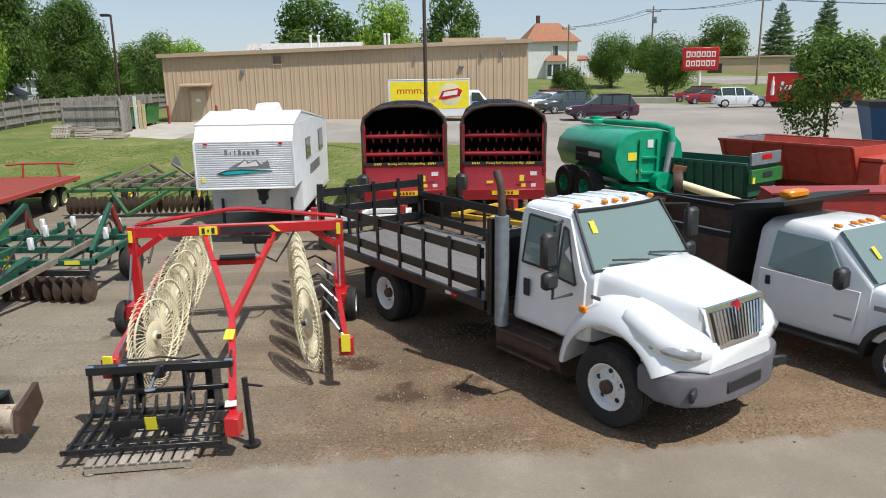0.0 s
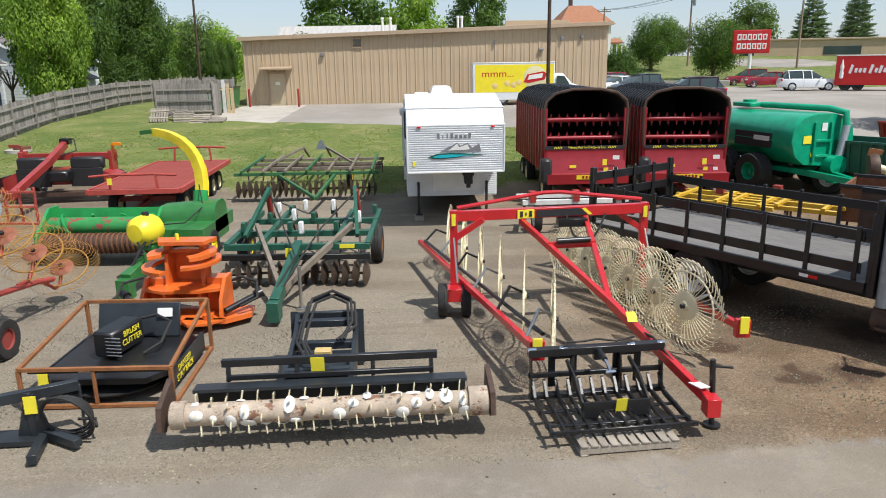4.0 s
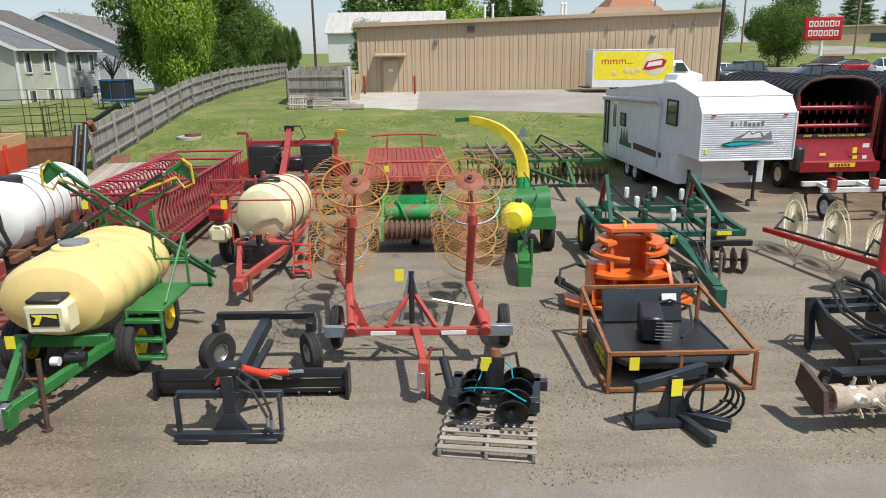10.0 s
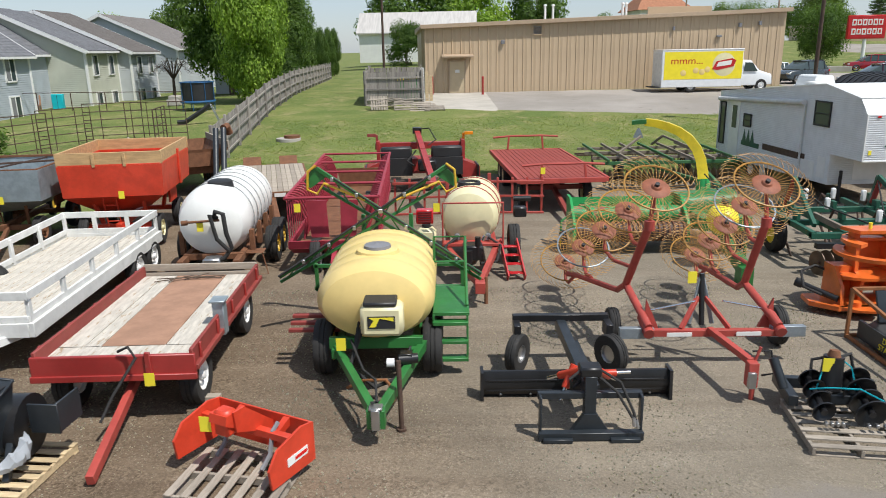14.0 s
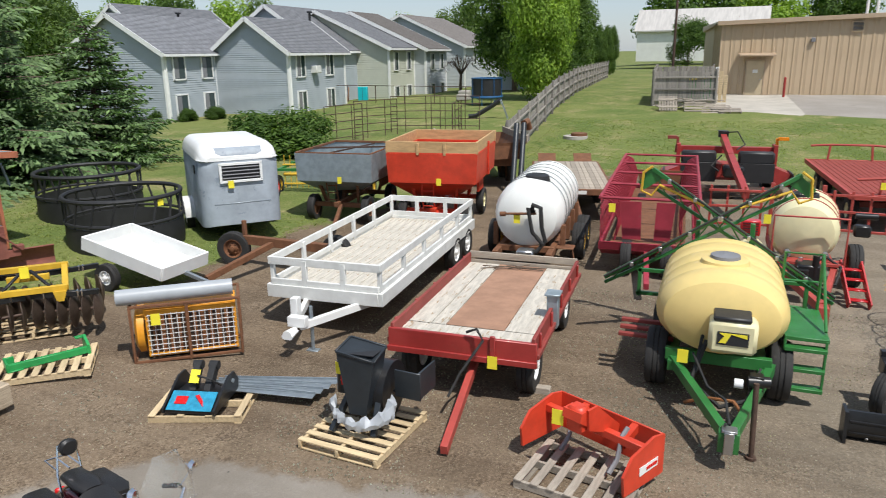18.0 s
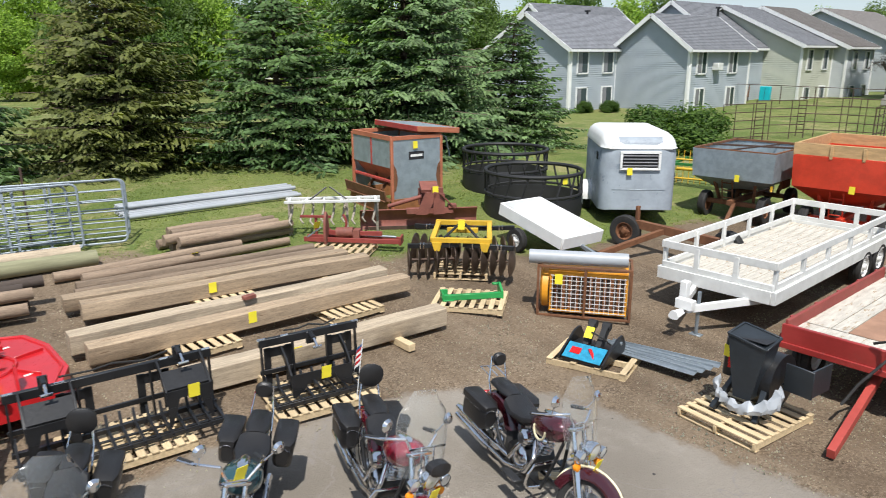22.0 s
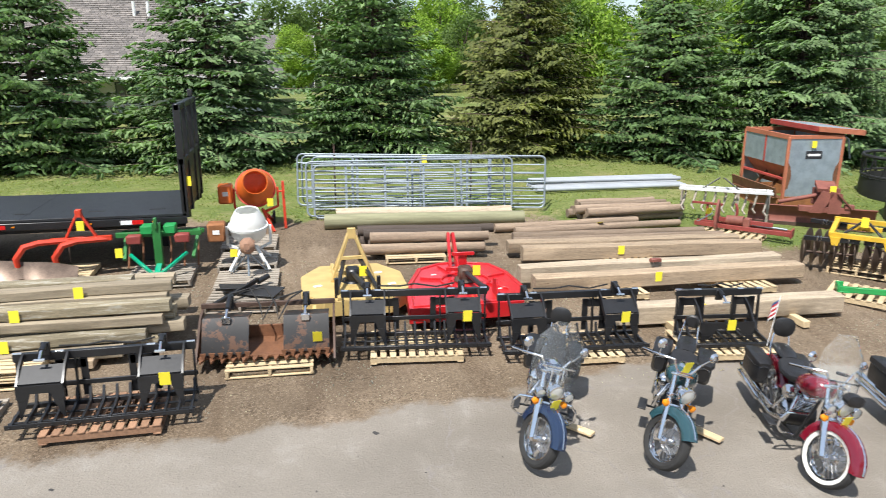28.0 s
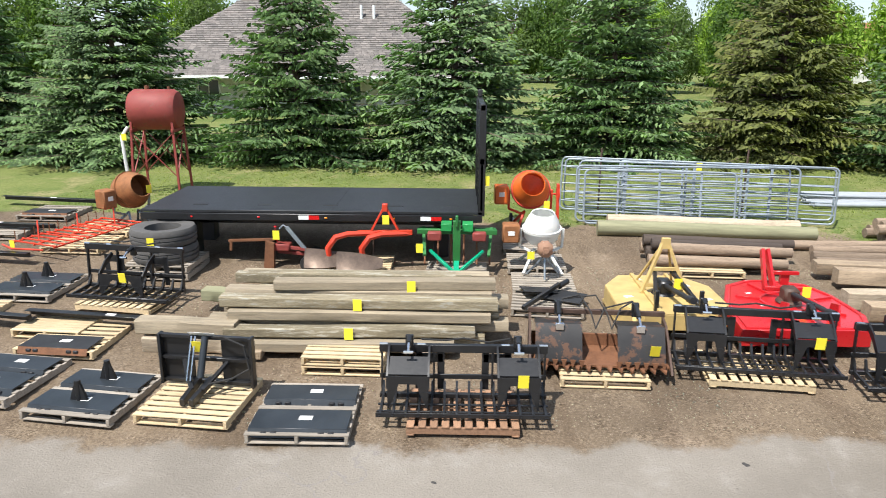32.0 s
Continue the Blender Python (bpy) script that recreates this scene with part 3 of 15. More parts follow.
def letters(parent, text, x, y, z, size, mat, turn=0, tilt=90, squash=1.0, name="lettering", bold=0.0):
    cu = bpy.data.curves.new(name, "FONT")
    cu.body, cu.size, cu.extrude, cu.align_x, cu.align_y = text, size, 0.002, "CENTER", "CENTER"
    cu.offset = bold
    tmp = bpy.data.objects.new(name, cu)
    scene.collection.objects.link(tmp)
    me = bpy.data.meshes.new_from_object(tmp.evaluated_get(bpy.context.evaluated_depsgraph_get()))
    bpy.data.objects.remove(tmp)
    bpy.data.curves.remove(cu)
    me.materials.clear()
    me.materials.append(MAT[mat])
    ob = part(name, me, mat, parent, "", (x, y, z), (tilt, 0, turn))
    ob.scale = (squash, 1, 1)
    return ob

# ---- ground ----
def sd_poly(px, py, poly):
    """Signed distance to an outline, positive inside, for arrays."""
    d = np.full(px.shape, 1e9)
    inside = np.zeros(px.shape, bool)
    n = len(poly)
    for i in range(n):
        ax, ay = poly[i]
        bx, by = poly[(i + 1) % n]
        ex, ey = bx - ax, by - ay
        t = np.clip(((px - ax) * ex + (py - ay) * ey) / (ex * ex + ey * ey), 0, 1)
        d = np.minimum(d, np.hypot(px - ax - t * ex, py - ay - t * ey))
        cond = ((ay > py) != (by > py)) & (px < (bx - ax) * (py - ay) / (by - ay + 1e-12) + ax)
        inside ^= cond
    return np.where(inside, d, -d)


GRAVEL = [(-34.2, -40), (-34.6, -14), (-34.8, -11), (-34.0, -5), (-33.7, 1.2), (-32.4, 3.3), (-30.4, 6.3), (-29.8, 8.4), (-28.2, 10.2), (-28.6, 13), (-27.6, 17), (-26.0, 24.5),
          (-20, 26.4), (-16, 25.4), (-12, 24.3), (-7, 24.0), (-2.5, 25), (3, 26.3), (12, 26.8), (40, 28), (40, -60), (-34.2, -60)]
ASPHALT = [(-25.0, -60), (-24.8, -9.2), (-24.9, -4.7), (-25.2, -1.2), (-25.7, 1.6), (-25.2, 4.4), (-23.8, 5.4), (-21.6, 5.6), (-12.8, 6.2), (-8, 6.7), (-4, 7.0), (0, 7.35), (5.3, 7.8), (40, 10.5), (40, -60)]
PAVED = [(-18.9, 49.6), (-18.9, 42.6), (-17.6, 40.0), (-3.8, 36.8), (3.2, 35.5), (4.2, 27.6), (40, 27.5), (90, 30), (90, 62), (30, 66), (20, 74), (8, 74), (6.4, 50.6)]
SLAB = [(-18.9, 49.4), (-18.9, 42.6), (-17.6, 40.0), (-14.4, 38.9), (-14.6, 49.4)]
FARROAD = [(10, 150), (40, 112), (80, 96), (300, 80), (300, 90), (80, 104), (44, 119), (14, 156)]


def axis_steps(lo, hi, step, far):
    mid = list(np.arange(lo, hi + step / 2, step))
    out, s = [], step
    a, b = lo, hi
    left, right = [], []
    while b < far:
        s *= 1.35
        a, b = a - s, b + s
        left.append(a)
        right.append(b)
    return np.array(left[::-1] + mid + right)


xs, ys = axis_steps(-46, 34, 0.33, 2600), axis_steps(-15, 52, 0.33, 2600)
gx, gy = np.meshgrid(xs, ys)
nx_, ny_ = len(xs), len(ys)
gz = np.vectorize(ground_z)(gx, gy)
gz += 0.012 * np.sin(gx * 1.7 + np.sin(gy * 0.9) * 2) * np.sin(gy * 1.3) * (np.abs(gx) < 60)
asph = sd_poly(gx, gy, ASPHALT)
gz -= 0.03 * np.clip(asph * 2, 0, 1) * (gx < 34)
gme = bpy.data.meshes.new("ground")
gv = np.stack([gx, gy, gz], -1).reshape(-1, 3)
gi_ = np.arange(nx_ * ny_).reshape(ny_, nx_)
gf = np.stack([gi_[:-1, :-1], gi_[:-1, 1:], gi_[1:, 1:], gi_[1:, :-1]], -1).reshape(-1, 4)
gme.from_pydata(gv.tolist(), [], gf.tolist())
gme.polygons.foreach_set("use_smooth", [True] * len(gf))
for key, arr in (("gravel", sd_poly(gx, gy, GRAVEL)), ("asphalt", asph), ("paved", np.maximum(sd_poly(gx, gy, PAVED), sd_poly(gx, gy, FARROAD))), ("slab", sd_poly(gx, gy, SLAB))):
    at = gme.attributes.new(key, "FLOAT", "POINT")
    at.data.foreach_set("value", np.clip(arr, -3, 3).astype(np.float32).ravel())


def ground_material():
    m = bpy.data.materials.new("lot_and_lawn")
    m.use_nodes = True
    nt = m.node_tree
    p = nt.nodes["Principled BSDF"]
    geo = nt.nodes.new("ShaderNodeNewGeometry")
    pos = geo.outputs["Position"]

    def nz(s, d=4, r=0.6):
        return noise_at(nt, s, d, r, pos)

    def edge(key, soft, wob, scale=1.5):
        a = nt.nodes.new("ShaderNodeAttribute")
        a.attribute_name = key
        w = nt.nodes.new("ShaderNodeMath")
        w.operation = "MULTIPLY_ADD"
        nt.links.new(nz(scale, 6, 0.7), w.inputs[0])
        w.inputs[1].default_value = wob * 2
        ad = nt.nodes.new("ShaderNodeMath")
        ad.operation = "ADD"
        ad.inputs[1].default_value = -wob
        nt.links.new(a.outputs["Fac"], ad.inputs[0])
        nt.links.new(ad.outputs[0], w.inputs[2])
        return ramp(nt, w.outputs[0], -soft, soft)

    # lawn
    g = mixrgb(nt, ramp(nt, nz(0.35, 4), 0.3, 0.7), (0.125, 0.17, 0.045), (0.2, 0.222, 0.07))
    g = mixrgb(nt, ramp(nt, nz(1.3, 5, 0.7), 0.55, 0.8), g, (0.29, 0.25, 0.12))
    g = mixrgb(nt, ramp(nt, nz(0.55, 7, 0.78), 0.5, 0.66), g, (0.31, 0.27, 0.13))
    g = mixrgb(nt, ramp(nt, nz(0.8, 6, 0.8), 0.42, 0.34), g, (0.09, 0.13, 0.03))
    g = mixrgb(nt, ramp(nt, nz(16, 5, 0.8), 0.36, 0.62), mixrgb(nt, 1.0, g, (0.6, 0.64, 0.55), "MULTIPLY"), g)
    # gravel
    vor = node(nt, "ShaderNodeTexVoronoi", Scale=42.0)
    nt.links.new(pos, vor.inputs["Vector"])
    r = mixrgb(nt, ramp(nt, nz(0.28, 5, 0.65), 0.3, 0.7), (0.15, 0.119, 0.084), (0.265, 0.213, 0.152))
    r = mixrgb(nt, ramp(nt, nz(1.1, 6, 0.7), 0.5, 0.85), r, (0.305, 0.25, 0.187))
    r = mixrgb(nt, ramp(nt, nz(0.6, 5, 0.75), 0.62, 0.8), r, (0.115, 0.09, 0.066))
    bw = nt.nodes.new("ShaderNodeRGBToBW")
    nt.links.new(vor.outputs["Color"], bw.inputs[0])
    st = mixrgb(nt, 0.7, r, bw.outputs[0], "SOFT_LIGHT")
    r = mixrgb(nt, ramp(nt, nz(3.0, 4), 0.35, 0.65), r, st)
    r = mixrgb(nt, ramp(nt, nz(70, 3, 0.7), 0.6, 0.7), r, (0.47, 0.42, 0.36))
    r = mixrgb(nt, ramp(nt, nz(26, 5, 0.75), 0.36, 0.62), mixrgb(nt, 1.0, r, (0.68, 0.67, 0.67), "MULTIPLY"), r)
    r = mixrgb(nt, ramp(nt, nz(5.0, 6, 0.8), 0.6, 0.72), r, (0.3, 0.255, 0.2))
    # pale packed dust towards the drive, browner loose stone in the yard
    sep = nt.nodes.new("ShaderNodeSeparateXYZ")
    nt.links.new(pos, sep.inputs[0])
    shift = nt.nodes.new("ShaderNodeMath")
    shift.operation = "MULTIPLY_ADD"
    nt.links.new(nz(0.12, 4, 0.6), shift.inputs[0])
    shift.inputs[1].default_value = 12.0
    nt.links.new(sep.outputs[0], shift.inputs[2])
    pale = mixrgb(nt, 0.35, r, (0.31, 0.28, 0.222))
    r = mixrgb(nt, ramp(nt, shift.outputs[0], -15.0, -8.0), mixrgb(nt, 1.0, r, (0.91, 0.85, 0.8), "MULTIPLY"), mixrgb(nt, ramp(nt, shift.outputs[0], 0, 6.0), pale, mixrgb(nt, 1.0, r, (1.05, 0.9, 0.77), "MULTIPLY")))
    # worn wheel tracks along the rows
    mp = node(nt, "ShaderNodeMapping")
    mp.inputs["Scale"].default_value = (0.12, 1.3, 1)
    nt.links.new(pos, mp.inputs[0])
    r = mixrgb(nt, ramp(nt, noise_at(nt, 1, 5, 0.65, mp.outputs[0]), 0.55, 0.38), r, mixrgb(nt, 1.0, r, (0.84, 0.82, 0.81), "MULTIPLY"))
    # oil stains
    r = mixrgb(nt, ramp(nt, nz(0.75, 3, 0.5), 0.7, 0.78), r, (0.06, 0.042, 0.033))
    for sx, sy, rad in ((0.3, 9.15, 0.5), (1.3, 10.6, 0.8), (-0.6, 9.0, 0.3), (-1.3, 10.2, 0.45), (0.6, 11.6, 0.6)):
        wob = nt.nodes.new("ShaderNodeVectorMath")
        wob.operation = "MULTIPLY_ADD"
        wn = node(nt, "ShaderNodeTexNoise", Scale=2.2, Detail=6.0)
        nt.links.new(pos, wn.inputs["Vector"])
        nt.links.new(wn.outputs["Color"], wob.inputs[0])
        wob.inputs[1].default_value = (1.2, 1.2, 0)
        nt.links.new(pos, wob.inputs[2])
        dist = nt.nodes.new("ShaderNodeVectorMath")
        dist.operation = "DISTANCE"
        nt.links.new(wob.outputs[0], dist.inputs[0])
        dist.inputs[1].default_value = (sx + 0.6, sy + 0.6, -0.15)
        r = mixrgb(nt, ramp(nt, dist.outputs["Value"], rad, rad * 0.35), r, (0.085, 0.052, 0.034))
    # asphalt
    a = mixrgb(nt, ramp(nt, nz(0.4, 5, 0.6), 0.3, 0.7), (0.225, 0.197, 0.163), (0.3, 0.264, 0.22))
    a = mixrgb(nt, ramp(nt, nz(1.6, 6, 0.75), 0.5, 0.8), a, (0.33, 0.3, 0.26))
    a = mixrgb(nt, ramp(nt, nz(6.5, 2, 0.4), 0.74, 0.77), a, (0.07, 0.065, 0.062))
    a = mixrgb(nt, ramp(nt, nz(90, 3, 0.7), 0.4, 0.75), mixrgb(nt, 1.0, a, (0.8, 0.8, 0.8), "MULTIPLY"), a)
    a = mixrgb(nt, ramp(nt, shift.outputs[0], -6.0, 6.0), a, mixrgb(nt, 1.0, a, (1.06, 1.02, 0.95), "MULTIPLY"))
    v2 = node(nt, "ShaderNodeTexVoronoi", Scale=0.22)
    v2.feature = "DISTANCE_TO_EDGE"
    wv = nt.nodes.new("ShaderNodeVectorMath")
    wv.operation = "ADD"
    nn = node(nt, "ShaderNodeTexNoise", Scale=1.6, Detail=6.0)
    nt.links.new(pos, nn.inputs["Vector"])
    nt.links.new(pos, wv.inputs[0])
    nt.links.new(nn.outputs["Color"], wv.inputs[1])
    nt.links.new(wv.outputs[0], v2.inputs["Vector"])
    a = mixrgb(nt, ramp(nt, v2.outputs["Distance"], 0.0032, 0.001), a, (0.225, 0.2, 0.178))
    # parking and slab
    k = mixrgb(nt, ramp(nt, nz(0.2, 5), 0.3, 0.7), (0.25, 0.225, 0.195), (0.34, 0.31, 0.275))
    k = mixrgb(nt, ramp(nt, nz(0.5, 5, 0.7), 0.62, 0.75), k, (0.15, 0.13, 0.115))
    sl = mixrgb(nt, ramp(nt, nz(0.7, 5), 0.3, 0.7), (0.38, 0.35, 0.3), (0.48, 0.44, 0.38))
    c = mixrgb(nt, edge("gravel", 0.3, 1.3, 1.1), g, r)
    c = mixrgb(nt, edge("asphalt", 0.12, 0.5, 1.3), c, a)
    c = mixrgb(nt, edge("paved", 0.12, 0.12), c, k)
    c = mixrgb(nt, edge("slab", 0.05, 0.03), c, sl)
    nt.links.new(c, p.inputs["Base Color"])
    p.inputs["Roughness"].default_value = 0.95
    p.inputs["Specular IOR Level"].default_value = 0.2
    b1 = node(nt, "ShaderNodeBump", Strength=0.5, Distance=0.03)
    nt.links.new(nz(14, 6, 0.75), b1.inputs["Height"])
    b2 = node(nt, "ShaderNodeBump", Strength=0.4, Distance=0.012)
    nt.links.new(vor.outputs["Distance"], b2.inputs["Height"])
    nt.links.new(b1.outputs[0], b2.inputs["Normal"])
    nt.links.new(b2.outputs[0], p.inputs["Normal"])
    return m


gme.materials.append(ground_material())
tagged(new("ground", gme), "dusty gravel lot, grey asphalt apron and mown lawn", "ground", kind="structure")


def scatter_stuff(name, label, category, count, pick, build, mat):
    """Many small pieces that nobody could count, as one object."""
    rnd = random.Random(7)
    s = Sh()
    for _ in range(count):
        x, y = pick(rnd)
        if x is not None:
            build(s, rnd, x, y, ground_z(x, y))
    me = bpy.data.meshes.new(name)
    me.from_pydata(s.v, [], s.f)
    me.materials.append(mat)
    return tagged(new(name, me), label, category, kind="stuff")


def inside(x, y, poly):
    return float(sd_poly(np.array([x]), np.array([y]), poly)[0])


def pebble(s, rnd, x, y, z):
    r = rnd.uniform(0.006, 0.02)
    a = rnd.uniform(0, 6.3)
    pts = [(x + cos(a + k * 2.09) * r, y + sin(a + k * 2.09) * r * rnd.uniform(0.6, 1.1), z - 0.006) for k in range(3)]
    s.add(pts + [(x, y, z + r * 0.8)], [(0, 1, 3), (1, 2, 3), (2, 0, 3)])


def pebble_spot(rnd):
    x = rnd.uniform(-31, 6)
    y = rnd.uniform(-11, 7) if x < -24 else rnd.uniform(5.5, 13)
    lim = np.interp(x, [-25.2, -23.8, -12.8, 0, 6], [4.4, 5.4, 6.2, 7.35, 7.9])
    return (x, y) if (x < -25.3 or y > lim) else (None, None)


pebbles = leafy("loose_stone", (0.4, 0.35, 0.28), None, (0.62, 0.57, 0.49))
scatter_stuff("gravel_stones", "loose grey and tan gravel stones on the lot", "gravel", 56000, pebble_spot, pebble, pebbles)


def blade(s, rnd, x, y, z):
    for _ in range(4):
        a, h = rnd.uniform(0, 6.3), rnd.uniform(0.02, 0.05)
        bx, by = x + rnd.uniform(-0.06, 0.06), y + rnd.uniform(-0.06, 0.06)
        dx, dy = cos(a) * 0.012, sin(a) * 0.012
        lx, ly = rnd.uniform(-0.05, 0.05), rnd.uniform(-0.05, 0.05)
        s.add([(bx - dx, by - dy, z - 0.01), (bx + dx, by + dy, z - 0.01), (bx + lx, by + ly, z + h)], [(0, 1, 2)])


def grass_spot(rnd):
    if rnd.random() < 0.55:
        x, y = rnd.uniform(-43, -28), rnd.uniform(-17, 16)
    else:
        x, y = rnd.uniform(-26, 2), rnd.uniform(23.7, 37)
    gx0 = GRASS_CHECK(x, y)
    return (x, y) if gx0 else (None, None)


def GRASS_CHECK(x, y):
    if x < -27 and y < 17:
        edge = np.interp(y, [-20, -11, 1.2, 3.3, 6.3, 8.4, 10.2, 13, 17], [-34.6, -34.8, -33.7, -32.4, -30.4, -29.8, -28.2, -28.6, -27.4])
        return x < edge + 0.25
    return y > np.interp(x, [-26, -20, -16, -12, -7, -2.5, 3], [24.5, 26.4, 25.4, 24.3, 24, 25, 26.3]) - 0.3


scatter_stuff("grass", "short mown green grass with dry patches", "grass", 42000, grass_spot, blade, leafy("grass_blades", (0.3, 0.36, 0.1), None, (0.4, 0.44, 0.14)))

# ---- store behind the lawn ----
def rib_panel(w, h0, h1):
    """A ribbed steel panel, its top sloping from h0 to h1."""
    s = Sh()
    prof = [(0, 0), (0.03, -0.035), (0.08, -0.035), (0.11, 0), (w / 2 - 0.03, 0), (w / 2, -0.012), (w / 2 + 0.03, 0), (w, 0)]
    n = len(prof)
    vs = [(x, y, 0) for x, y in prof] + [(x, y, h0 + (h1 - h0) * x / w) for x, y in prof]
    return s.add(vs, [(i, i + 1, n + i + 1, n + i) for i in range(n - 1)])


store = thing("store_building", -18.7, 49.4, 3.46, "long tan ribbed steel store building with a low sloped roof", "building", z=1.5)
LEN, H0, H1, DEEP = 24.85, 4.45, 5.2, 26.0
wall = Sh()
for q in ((0.06, 0.1, 0.06, DEEP), (LEN - 0.06, 0.1, LEN - 0.06, DEEP), (0.06, DEEP, LEN - 0.06, DEEP), (0.06, 0.1, LEN - 0.06, 0.1)):
    h0, h1 = H0 + (H1 - H0) * q[0] / LEN, H0 + (H1 - H0) * q[2] / LEN
    dx, dy = (0.1, 0) if q[0] == q[2] else (0, 0.1)
    ring = [(q[0], q[1]), (q[2], q[3]), (q[2] + dx * (-1 if q[0] > 1 else 1), q[3] + dy), (q[0] + dx * (-1 if q[0] > 1 else 1), q[1] + dy)]
    hs = [h0, h1, h1, h0]
    wall.add([(x, y, 0) for x, y in ring] + [(x, y, h) for (x, y), h in zip(ring, hs)], [(0, 1, 2, 3), (4, 5, 6, 7), (0, 1, 5, 4), (1, 2, 6, 5), (2, 3, 7, 6), (3, 0, 4, 7)])
walls = part("wall", wall, "siding_tan", store)
PW = LEN / 41
for i in range(41):
    x = i * PW
    part("siding_panel", rib_panel(PW, H0 + (H1 - H0) * x / LEN - 0.05, H0 + (H1 - H0) * (x + PW) / LEN - 0.05), "siding_tan", walls, loc=(x, 0.09, 0.06))
side_d = rib_panel(0.62, H0 - 0.05, H0 - 0.05).data("siding_panel", "siding_tan")
for i in range(14):
    part("siding_panel", side_d, "siding_tan", walls, loc=(0.055, 0.1 + 0.62 * (i + 1), 0.06), rot=(0, 0, -90))
roof = Sh()
roof.add([(-0.2, -0.2, H0), (LEN + 0.2, -0.2, H1), (LEN + 0.2, DEEP + 0.2, H1), (-0.2, DEEP + 0.2, H0), (-0.2, -0.2, H0 + 0.08), (LEN + 0.2, -0.2, H1 + 0.08), (LEN + 0.2, DEEP + 0.2, H1 + 0.5), (-0.2, DEEP + 0.2, H0 + 0.5)],
         [(3, 2, 1, 0), (4, 5, 6, 7), (0, 1, 5, 4), (1, 2, 6, 5), (2, 3, 7, 6), (3, 0, 4, 7)])
rf = part("roof", roof, "trim_tan", store)
part("fascia", Sh().beam((-0.25, -0.24, H0 - 0.04), (LEN + 0.25, -0.24, H1 - 0.04), 0.06, 0.26, 0.01), "trim_tan", rf)
for x, y in ((9.3, 6), (9.9, 6), (14.9, 5), (15.2, 5.1)):
    part("vent_pipe", Sh().cyl((x, y, H0), (x, y, H0 + 1.5), 0.09, n=10).cyl((x, y, H0 + 1.5), (x, y, H0 + 1.62), 0.14, 0.1, n=10), "white", rf)
part("parapet", Sh().box(22.6, 14, H1 + 0.5, 5.6, 0.2, 1), "siding_tan", rf)
part("foundation", Sh().box(LEN / 2, 0.1, -0.1, LEN + 0.05, 0.12, 0.3, 0.01), "concrete", store)
dr = part("door", Sh().box(2.2, 0.03, 1.08, 1, 0.07, 2.12, 0.01), "door_tan", store, "tan steel service door")
part("door_frame", Sh().box(1.66, 0.02, 1.1, 0.08, 0.12, 2.2).box(2.74, 0.02, 1.1, 0.08, 0.12, 2.2).box(2.2, 0.02, 2.2, 1.16, 0.12, 0.08), "trim_tan", dr)
part("door_handle", Sh().cyl((2.58, -0.02, 1), (2.58, -0.08, 1), 0.02).cyl((2.58, -0.08, 1), (2.46, -0.08, 1), 0.012), "steel", dr)
part("door_notice", Sh().box(2.2, -0.012, 1.5, 0.3, 0.004, 0.2, 0.001), "paper", dr)
part("door_canopy", Sh().prism([(0.05, 2.52), (-0.85, 2.42), (-0.85, 2.5), (0.05, 2.62)], "x", 1.15, 3.25).beam((1.25, -0.75, 2.5), (1.25, 0.05, 3), 0.02).beam((3.15, -0.75, 2.5), (3.15, 0.05, 3), 0.02), "trim_tan", store)
gv_ = part("wall_vent", Sh().box(7.65, 0.03, 3.8, 0.66, 0.1, 0.05).box(7.65, 0.03, 4.36, 0.66, 0.1, 0.05).box(7.35, 0.03, 4.08, 0.05, 0.1, 0.6).box(7.95, 0.03, 4.08, 0.05, 0.1, 0.6), "siding_tan", store)
for i in range(7):
    part("slat", Sh().box(7.65, 0.02, 3.86 + i * 0.075, 0.58, 0.06, 0.012, 0.002, (-35, 0, 0)), "grey_plastic", gv_)
for x, z, w in ((5.3, 3.35, 0.24), (17.0, 4.05, 0.15), (20.2, 3.5, 0.35), (21.6, 4.2, 0.2), (23.0, 4.3, 0.2)):
    part("wall_lamp", Sh().box(x, -0.02, z, w, 0.16, 0.26 if w < 0.3 else 0.14, 0.02), "grey_plastic", store, "small dark wall lamp")
for x, y in ((-18.2, 48.4), (-14.85, 48.0)):
    b = thing("bollard", x, y, 0, "red-painted steel bollard beside the store door", "bollard", "bollards by the store")
    part("post", Sh().cyl((0, 0, -0.1), (0, 0, 1.15), 0.075, n=14).cyl((0, 0, 1.15), (0, 0, 1.2), 0.075, 0.03, n=14), "red", b)


def light_pole(x, y, h, label):
    o = thing("light_pole", x, y, 0, label, "light pole", "parking light poles")
    part("pole", Sh().cyl((0, 0, 0.5), (0, 0, h), 0.09, 0.07, n=10), "rust_dark", o)
    part("base", Sh().cyl((0, 0, -0.2), (0, 0, 0.5), 0.28, n=14), "concrete", o)
    part("lamp_head", Sh().box(-0.35, 0, h - 0.02, 0.6, 0.3, 0.16, 0.03).cyl((0, 0, h - 0.1), (-0.2, 0, h - 0.05), 0.04), "black_matt", o)


light_pole(-0.67, 32.6, 11.0, "tall brown steel parking light pole on the lawn edge")
light_pole(-21.4, 48.6, 7.0, "brown steel light pole behind the board enclosure")


